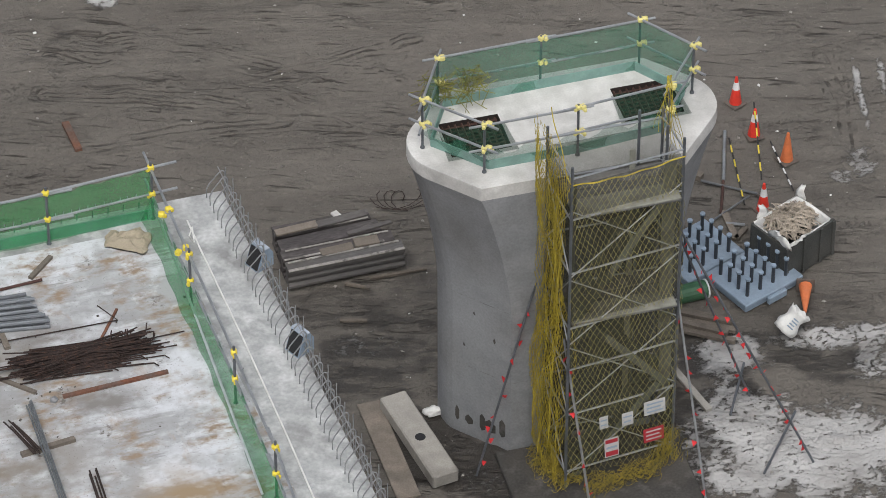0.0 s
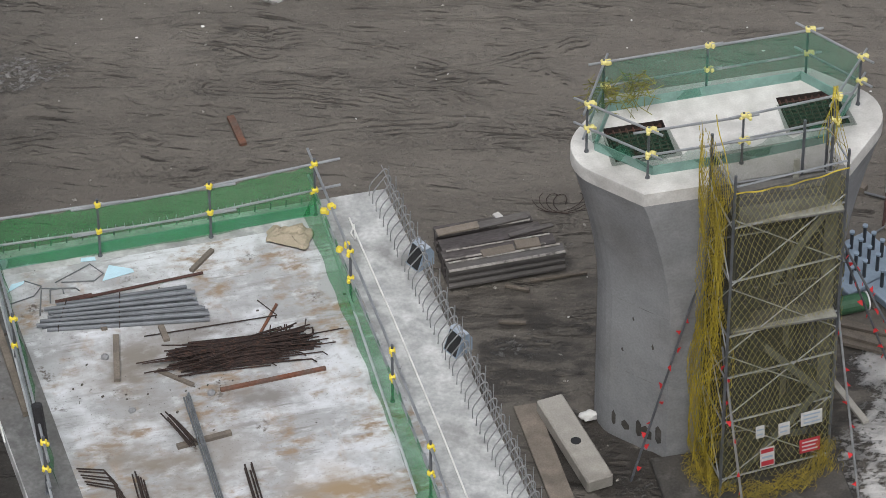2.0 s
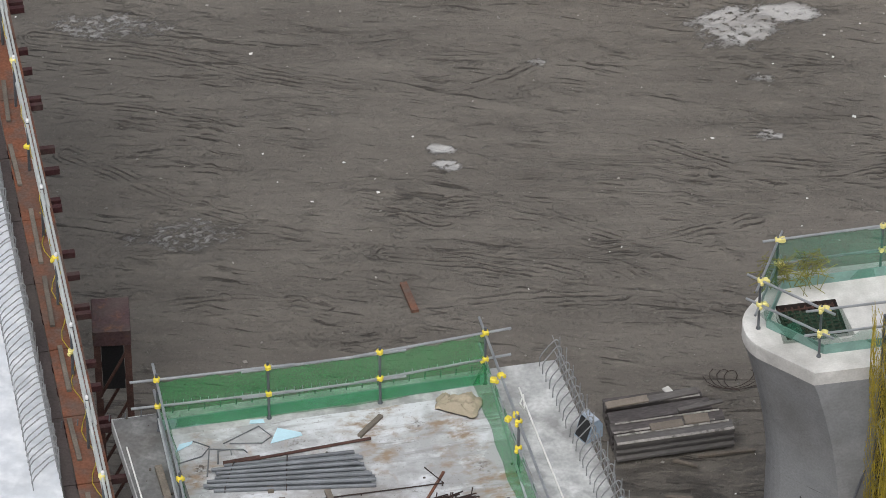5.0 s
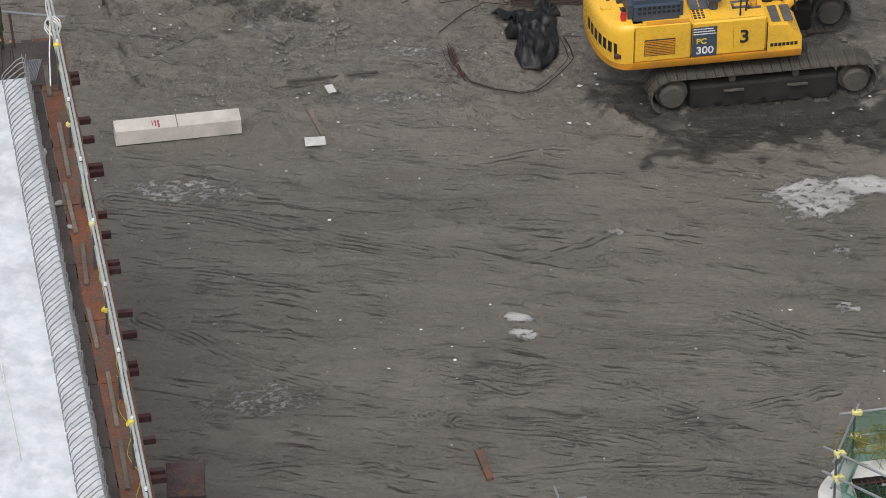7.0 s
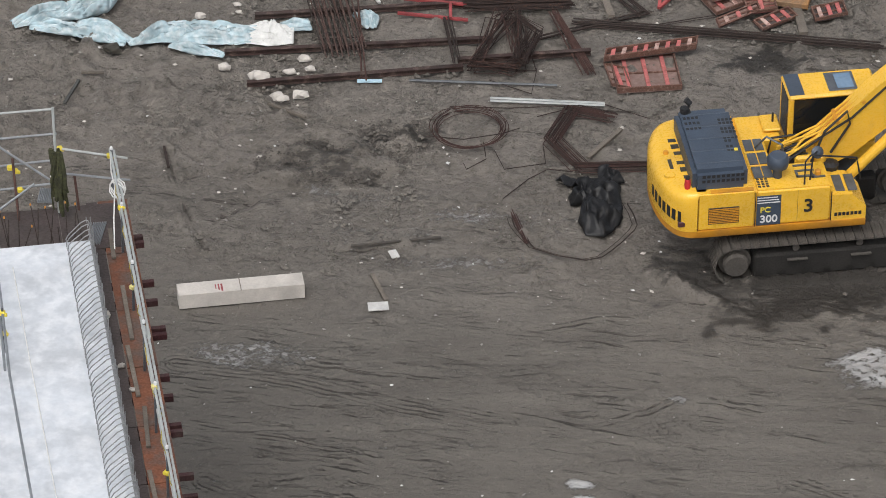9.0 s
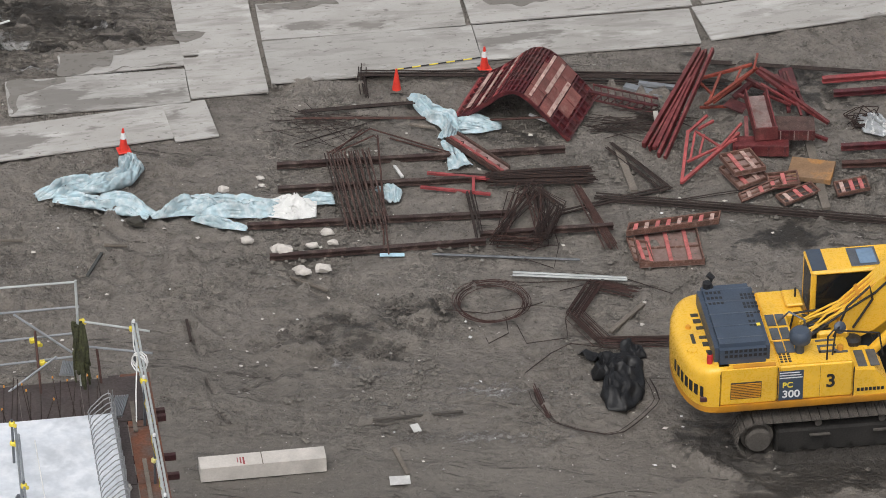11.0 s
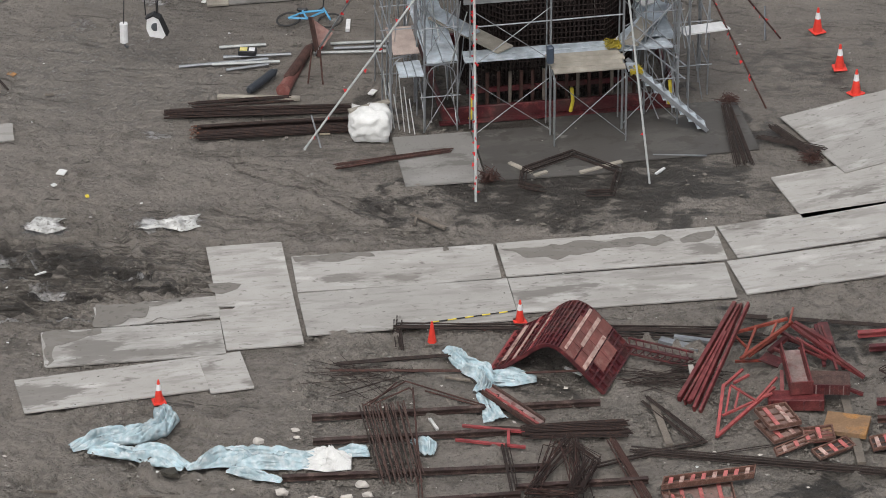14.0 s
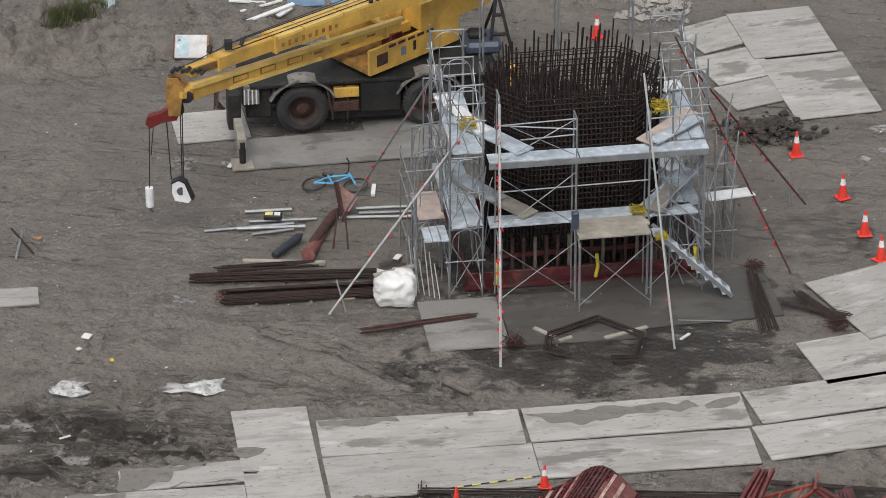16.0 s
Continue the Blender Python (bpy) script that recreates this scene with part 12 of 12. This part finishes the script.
# x runs along the carrier to the right, y away from the near wheels
half = 1.75
turn = Euler((radians(90), 0, 0)).to_matrix().to_4x4()
for x in (-half, half):
    for y in (0.22, 2.05):
        m = Matrix.Translation((x, y, 0.72)) @ turn
        def turned(prof, sides):
            return loft(B(), [[m @ Vector((r * math.cos(2 * math.pi * q / sides), r * math.sin(2 * math.pi * q / sides), h)) for q in range(sides)] for r, h in prof], cap=False)
        wheel = part("wheel", turned([(0.40, 0.20), (0.44, 0.25), (0.58, 0.265), (0.66, 0.22), (0.715, 0.17), (0.72, 0.0), (0.715, -0.17), (0.66, -0.22), (0.58, -0.265), (0.44, -0.25), (0.40, -0.20)], 30), "rubber", crane, "large black rubber tyre")
        part("rim", turned([(0.405, 0.21), (0.36, 0.17), (0.34, 0.02), (0.18, 0.06), (0.001, 0.06)], 22), "rim_rust", wheel)
        part("rim", turned([(0.405, -0.21), (0.36, -0.17), (0.34, -0.02), (0.18, -0.06), (0.001, -0.06)], 22), "crane_dark", wheel)
        part("hub", lathe(B(), [(0.20, 0.05), (0.17, 0.16), (0.10, 0.18)], 14, m), "rust", wheel)
        for k in range(36):
            a = k * 2 * math.pi / 36
            lug = part("tread_lug", box(B(), -0.035, -0.20, -0.012, 0.035, 0.20, 0.018), "rubber", wheel)
            lug.matrix_basis = Matrix.Translation((x + 0.712 * math.cos(a), y, 0.72 + 0.712 * math.sin(a))) @ Matrix.Rotation(-a + math.pi / 2, 4, "Y") @ Matrix.Rotation(0.35, 4, "Z")
part("chassis", box(B(), -3.4, 0.35, 0.75, 3.6, 2.0, 1.35, bevel=0.05), "crane_dark", crane)
part("carrier_deck", box(B(), -3.2, -0.05, 1.45, 3.6, 2.3, 1.58, bevel=0.03), "crane_dark", crane)
for x in (-half, half):
    sec = [(x + 0.95 * math.cos(t), 0.72 + 0.88 * math.sin(t)) for t in np.linspace(2.75, 0.4, 10)]
    bm = B()
    loop = sec + [(x + (a - x) * 1.05, 0.72 + (b - 0.72) * 1.06) for a, b in sec][::-1]
    loft(bm, [[(a, y, b) for a, b in loop] for y in (-0.08, 0.5)])
    part("fender", bm, "fender", crane, "dusty grey wheel arch")
# Black filler boxes added below the chassis to make the dark shade under it.
for x0, x1, z0, z1 in ((-1.0, 1.0, 0.30, 1.40), (-3.3, -2.6, 0.50, 1.40), (2.6, 3.5, 0.45, 1.40)):
    part("chassis_tank", box(B(), x0, 0.12, z0, x1, 2.15, z1, bevel=0.04), "crane_dark", crane)
for x in (-0.62, 1.05, -1.02):
    part("frame_rib", tube(B(), [(x, 0.06, 1.42), (x + 0.12, 0.02, 0.95), (x + 0.10, 0.02, 0.35)], 0.035, 6), "rim_rust", crane)
part("tool_locker", box(B(), -0.15, -0.02, 0.55, 0.95, 0.45, 1.44, bevel=0.03), "crane_dark", crane)
for k in range(2):
    part("step_box", box(B(), -0.9, -0.04, 0.62 + 0.42 * k, -0.2, 0.3, 0.92 + 0.42 * k, bevel=0.02), "crane_yellow" if k else "rust", crane)
part("mud_strut", tube(B(), [(-1.1, 0.0, 1.5), (-0.95, 0.0, 0.6)], 0.04, 6), "rust", crane)
part("front_grille", box(B(), -3.35, 0.0, 1.0, -2.95, 0.3, 1.45), "fender", crane)
for k in range(4):
    part("grille_bar", box(B(), -3.38 + 0.11 * k, -0.03, 1.0, -3.34 + 0.11 * k, -0.001, 1.45), "white_plastic", crane)
outr = part("outrigger_box", box(B(), -3.85, -0.45, 0.45, -3.5, 0.2, 1.55, bevel=0.04), "crane_dark", crane, "black outrigger housing")
part("outrigger_beam", box(B(), -3.72, -1.75, 0.55, -3.48, -0.46, 0.85, bevel=0.02), "old_plank", crane, "pale worn outrigger beam")
part("outrigger_leg", tube(B(), [(-3.6, -1.7, 0.12), (-3.6, -1.7, 0.75)], 0.09, 10), "crane_dark", crane)
part("float_pad", box(B(), -3.9, -2.0, 0.0, -3.3, -1.4, 0.1, bevel=0.02), "old_plank", crane)
for k in range(6):
    part("hose", tube(B(), [(-4.0 - 0.03 * k, 0.1, 1.6), (-4.1 - 0.02 * k, -0.05, 1.2 - 0.05 * k), (-3.9, 0.0, 0.9)], 0.022, 5), "black" if k % 2 else "red_steel", crane)
part("turntable", lathe(B(), [(0.75, 1.58), (0.75, 1.78)], 24, pose(0.9, 1.3, 0)), "crane_dark", crane)
# the slewed upper works: own frame at an angle to the carrier
ci = crane.matrix_basis.inverted()
S0, S1 = Vector((-19.35, 120.06, 1.80)), Vector((-17.27, 122.64, 1.80))
sd = (S1 - S0).normalized()
sn = Vector((-sd.y, sd.x, 0))


def up(a, b, z):
    """A place on the upper works: along it, across it, height; in the crane's own frame."""
    return ci @ (Vector((S0.x, S0.y, 0)) + sd * a + sn * b + Vector((0, 0, z)))


def up_box(name, a0, b0, z0, a1, b1, z1, mat, label=""):
    bm = B()
    loft(bm, [[up(a, b, z) for a, b in ((a0, b0), (a1, b0), (a1, b1), (a0, b1))] for z in (z0, z1)])
    return part(name, bm, mat, crane, label)


L = (S1 - S0).length
up_box("slew_frame", 0.0, 0.0, 1.75, L, 0.1, 2.5, "crane_yellow", "yellow slewing frame side")
up_box("slew_floor", 0.0, 0.101, 1.75, L, 1.7, 1.9, "crane_grimy")
up_box("slew_frame", 0.0, 1.7, 1.75, L, 1.8, 2.6, "crane_yellow")
up_box("engine_house", 1.9, 0.0, 2.501, L + 1.2, 1.8, 3.3, "crane_yellow", "yellow counterweight and winch house")
up_box("vent", 0.25, -0.012, 1.95, 0.65, -0.001, 2.3, "rust")
for k in range(5):
    up_box("slot", 0.7 + 0.35 * k, -0.012, 2.38, 0.95 + 0.35 * k, -0.001, 2.46, "rust")
up_box("logo_patch", 1.15, -0.012, 2.0, 1.32, -0.001, 2.25, "blue_glass")
up_box("logo_bar", 1.6, -0.012, 2.02, 1.7, -0.001, 2.3, "crane_dark")
up_box("red_tank", 1.25, 0.5, 1.9, 1.65, 0.9, 2.4, "red_steel")
H0, H1 = Vector((-23.02, 113.90, 4.78)), Vector((-15.70, 124.16, 3.83))


def boom_box(name, p, q, w, h0, h1, mat, label="", off=0.0, lift=0.0):
    d = (q - p).normalized()
    s = d.cross(Vector((0, 0, 1))).normalized()
    bm = B()
    loft(bm, [[ci @ (e + s * (off + a * w / 2) + Vector((0, 0, lift + b * h))) for a, b in ((-1, -0.5), (1, -0.5), (1, 0.5), (-1, 0.5))] for e, h in ((p, h0), (q, h1))])
    return part(name, bm, mat, crane, label)


BD = (H1 - H0).normalized()
boom_box("main_boom", H0.lerp(H1, 0.22), H1, 0.50, 0.44, 0.62, "crane_bright", "yellow telescopic boom")
boom_box("boom_section", H0.lerp(H1, 0.06), H0.lerp(H1, 0.30), 0.36, 0.34, 0.36, "crane_yellow")
boom_box("boom_section", H0 - BD * 0.2, H0.lerp(H1, 0.14), 0.26, 0.26, 0.26, "crane_yellow")
for f in (0.06, 0.22):
    boom_box("boom_collar", H0.lerp(H1, f) - BD * 0.03, H0.lerp(H1, f) + BD * 0.05, 0.36 + f * 0.85, 0.34 + f * 0.7, 0.34 + f * 0.7, "crane_yellow")
side = BD.cross(Vector((0, 0, 1))).normalized()
# Thin flank plates in darker paint: grease, and the side's shade against the sky-lit top.
boom_box("boom_side", H0.lerp(H1, 0.225) + side * 0.255, H1 + side * 0.255, 0.008, 0.36, 0.52, "crane_yellow", "grease stained boom flank, toned darker for its shaded side", lift=-0.03)
boom_box("boom_side", H0 + side * 0.135, H0.lerp(H1, 0.14) + side * 0.135, 0.008, 0.20, 0.20, "crane_grimy", "grease stained boom flank, toned darker for its shaded side")
for f in (0.30, 0.42, 0.54, 0.66):
    boom_box("boom_stiffener", H0.lerp(H1, f), H0.lerp(H1, f) + BD * 0.05, 0.53, 0.46 + 0.1 * f, 0.46 + 0.1 * f, "crane_yellow")
for o in (-0.18, 0.0, 0.16):
    part("boom_line", tube(B(), [ci @ (H0.lerp(H1, f) + side * o + Vector((0, 0, 0.26 + 0.10 * f))) for f in (0.1, 0.24, 0.5, 1.0)], 0.016, 5), "crane_dark" if o else "crane_grimy", crane)
for f, o, r in ((0.10, 0.0, 0.09), (0.13, 0.1, 0.06), (0.05, -0.08, 0.07), (0.50, 0.28, 0.06), (0.52, 0.28, 0.05)):
    c = ci @ (H0.lerp(H1, f) + side * o + Vector((0, 0, 0.28)))
    part("boom_fitting", tube(B(), [c, c + Vector((0.05, 0.12, 0.14))], r, 8), "crane_dark", crane)
for k in range(9):
    p = H0.lerp(H1, 0.235 + 0.02 * k)
    side = BD.cross(Vector((0, 0, 1))).normalized()
    boom_box("worn_letter", p + side * 0.262, p + side * 0.262 + BD * 0.10, 0.012, 0.11 + 0.05 * (k % 2), 0.11 + 0.05 * (k % 2), "faded_letter", lift=-0.05)
# head: two cheek plates, sheaves and the red tip below
T0, T1 = Vector((-23.52, 113.60, 4.69)), Vector((-23.52, 113.60, 3.59))
for off in (-0.15, 0.15):
    bm = B()
    loft(bm, [[ci @ (T0 + Vector((x, y + off, z))) for x, z in ((-0.14, 0.0), (0.16, 0.04), (0.34, -0.2), (0.26, -0.6), (0.20, -1.05), (-0.10, -1.08), (-0.16, -0.6))] for y in (-0.03, 0.03)])
    part("boom_head", bm, "crane_grimy", crane, "greasy yellow boom head cheek plate")
for dx, dz in ((0.05, -0.2), (0.1, -0.95), (0.35, -0.55)):
    part("sheave", lathe(B(), [(0.14, -0.1), (0.18, -0.06), (0.14, 0.0), (0.18, 0.06), (0.14, 0.1)], 14, Matrix.Translation(ci @ (T0 + Vector((dx, 0, dz)))) @ turn), "crane_dark", crane)
for k in range(7):
    a = T0 + Vector((-0.05 + 0.13 * k, 0.05 * (k % 3), 0.10 + 0.05 * (k % 2)))
    part("head_fitting", tube(B(), [ci @ a, ci @ (a + Vector((0.12, 0.1, 0.12 - 0.05 * (k % 3))))], 0.05, 6), "crane_dark", crane)
J0, J1 = Vector((-23.09, 113.80, 4.19)), Vector((-18.71, 120.90, 2.97))
JD = (J1 - J0).normalized()
jib = boom_box("folded_jib", J0, J1, 0.22, 0.42, 0.24, "crane_yellow", "folded box jib beside the boom")
boom_box("jib_tube", J0 - JD * 0.1, J1 + JD * 0.1, 0.15, 0.13, 0.11, "crane_bright", lift=0.20, off=0.10)
boom_box("jib_tube", J0.lerp(J1, 0.16), J0.lerp(J1, 0.6), 0.10, 0.10, 0.10, "crane_bright", lift=-0.20, off=0.10)
for k in range(6):
    p = J0.lerp(J1, 0.18 + 0.13 * k)
    side = JD.cross(Vector((0, 0, 1))).normalized()
    boom_box("jib_panel", p + side * 0.113, p + side * 0.113 + JD * (0.62 if k < 3 else 0.34), 0.012, 0.20 if k < 3 else 0.06, 0.17 if k < 3 else 0.06, "crane_grimy")
    if k < 3:
        boom_box("jib_plate", p + side * 0.120 + JD * 0.05, p + side * 0.120 + JD * 0.57, 0.012, 0.14, 0.12, "crane_yellow")
for f in (0.0, 0.16, 0.62, 0.92):
    boom_box("jib_bracket", J0.lerp(J1, f), J0.lerp(J1, f) + JD * 0.16, 0.27, 0.42, 0.42, "crane_yellow")
boom_box("jib_foot", J0 - JD * 0.45, J0, 0.22, 0.16, 0.28, "crane_yellow")
boom_box("luff_cylinder", Vector((-20.89, 120.35, 2.20)), Vector((-18.63, 122.01, 2.50)), 0.26, 0.26, 0.26, "crane_yellow", off=0.1)
W_C = Vector((-19.29, 121.80, 2.94))
part("winch_drum", tube(B(), [ci @ (W_C - sn * 0.35), ci @ (W_C + sn * 0.35)], 0.42, 18), "crane_bright", crane)
part("winch_rope", tube(B(), [ci @ (W_C - sn * 0.25), ci @ (W_C + sn * 0.25)], 0.36, 18), "crane_grimy", crane)
part("winch_hub", tube(B(), [ci @ (W_C - sn * 0.40), ci @ (W_C - sn * 0.35)], 0.16, 12), "crane_yellow", crane)
hd = T1
bm = B()
loft(bm, [[ci @ (hd + Vector((x, y, z))) for x, z in ((0.10, 0.10), (0.10, -0.12), (-0.30, -0.22), (-0.62, -0.42), (-0.74, -0.30), (-0.70, -0.10), (-0.35, 0.04), (-0.15, 0.18))] for y in (-0.12, 0.12)])
part("rooster_tip", bm, "tip_red", crane, "red auxiliary boom tip")
blk0 = Vector((-23.39, 113.60, 1.37))
for a, b in (((-23.73, 113.60, 3.53), (-23.64, 113.60, 1.64)), ((-23.35, 113.60, 3.71), (-23.35, 113.60, 1.73)), ((-23.30, 113.60, 3.81), (-23.31, 113.60, 1.73))):
    part("hoist_rope", tube(B(), [ci @ Vector(a), ci @ Vector(b)], 0.016, 5), "black", crane)
for dx in (0.0, 0.12):
    part("hoist_rope", tube(B(), [ci @ (Vector((-24.19, 113.60, 3.28)) + Vector((dx, 0, 0))), ci @ (Vector((-24.21, 113.60, 2.32)) + Vector((dx * 0.4, 0, 0)))], 0.014, 5), "black", crane)
part("hoist_rope", tube(B(), [ci @ Vector((-24.20, 113.60, 2.32)), ci @ Vector((-24.24, 113.60, 1.31))], 0.014, 5), "black", crane)
hook = part("hook_block", loft(B(), [[ci @ (blk0 + Vector((x, y, z))) for x, z in ((-0.20, 0.24), (-0.02, 0.33), (0.12, 0.24), (0.30, -0.22), (0.22, -0.34), (-0.14, -0.30), (-0.22, -0.08))] for y in (-0.11, 0.11)]), "white_plastic", crane, "white hook block hanging by ropes")
part("black_edge", loft(B(), [[ci @ (blk0 + Vector((x, y, z))) for x, z in ((-0.25, 0.22), (-0.04, 0.35), (0.15, 0.26), (0.35, -0.24), (0.30, -0.24), (0.12, 0.235), (-0.03, 0.31), (-0.21, 0.20))] for y in (-0.125, 0.125)]), "black", hook)
part("sheave", lathe(B(), [(0.12, -0.125), (0.12, 0.125)], 12, Matrix.Translation(ci @ blk0) @ turn), "grey_steel", hook)
hk = Vector((-24.24, 113.60, 1.05))
small = part("hook_weight", tube(B(), [ci @ (hk + Vector((0, 0, 0.3))), ci @ (hk + Vector((0, 0, -0.25)))], 0.11, 10), "white_plastic", crane, "white overhaul weight on a rope")
part("hook", tube(B(), [ci @ (hk + Vector(v)) for v in ((0, 0, -0.25), (0.02, 0, -0.36), (0.08, 0, -0.42), (0.1, 0, -0.36))], 0.025, 6), "grey_steel", small)
part("boom_wire", tube(B(), [ci @ (T0 + Vector((0.1, 0, 0.2))), ci @ (H0.lerp(H1, 0.14) + Vector((0, 0, 0.42))), ci @ (H0.lerp(H1, 0.5) + Vector((0, 0, 0.5))), ci @ (H1 + Vector((0, 0, 0.6)))], 0.014, 5), "black", crane)
part("boom_clamp", box(B(), -0.1, -0.1, -0.1, 0.1, 0.1, 0.12), "black", crane).matrix_basis = Matrix.Translation(ci @ (H0.lerp(H1, 0.10) + Vector((0, 0, 0.36))))
# cab of the carrier behind the cage
part("engine_cover", box(B(), 2.9, 0.9, 1.59, 3.9, 1.9, 1.95, bevel=0.10), "hood", crane, "dusty blue grey engine cover")
part("exhaust_box", box(B(), 3.0, 1.2, 1.951, 3.5, 1.6, 2.15, bevel=0.06), "crane_dark", crane)
for a, b in (((3.55, 1.0, 1.6), (3.8, 1.5, 3.0)), ((4.2, 1.0, 1.6), (3.9, 1.5, 3.0)), ((3.62, 1.15, 2.1), (4.1, 1.15, 2.1)), ((3.7, 1.35, 2.6), (4.0, 1.35, 2.6)), ((3.8, 1.5, 3.0), (3.6, 2.3, 1.7))):
    part("rest_frame", tube(B(), [a, b], 0.05, 6), "crane_dark", crane)
part("rear_post", box(B(), 3.9, -0.5, 0.3, 4.15, -0.25, 1.9, bevel=0.02), "crane_yellow", crane)
part("rear_outrigger", box(B(), 3.6, -0.6, 0.5, 3.85, 2.6, 0.9, bevel=0.02), "crane_dark", crane)
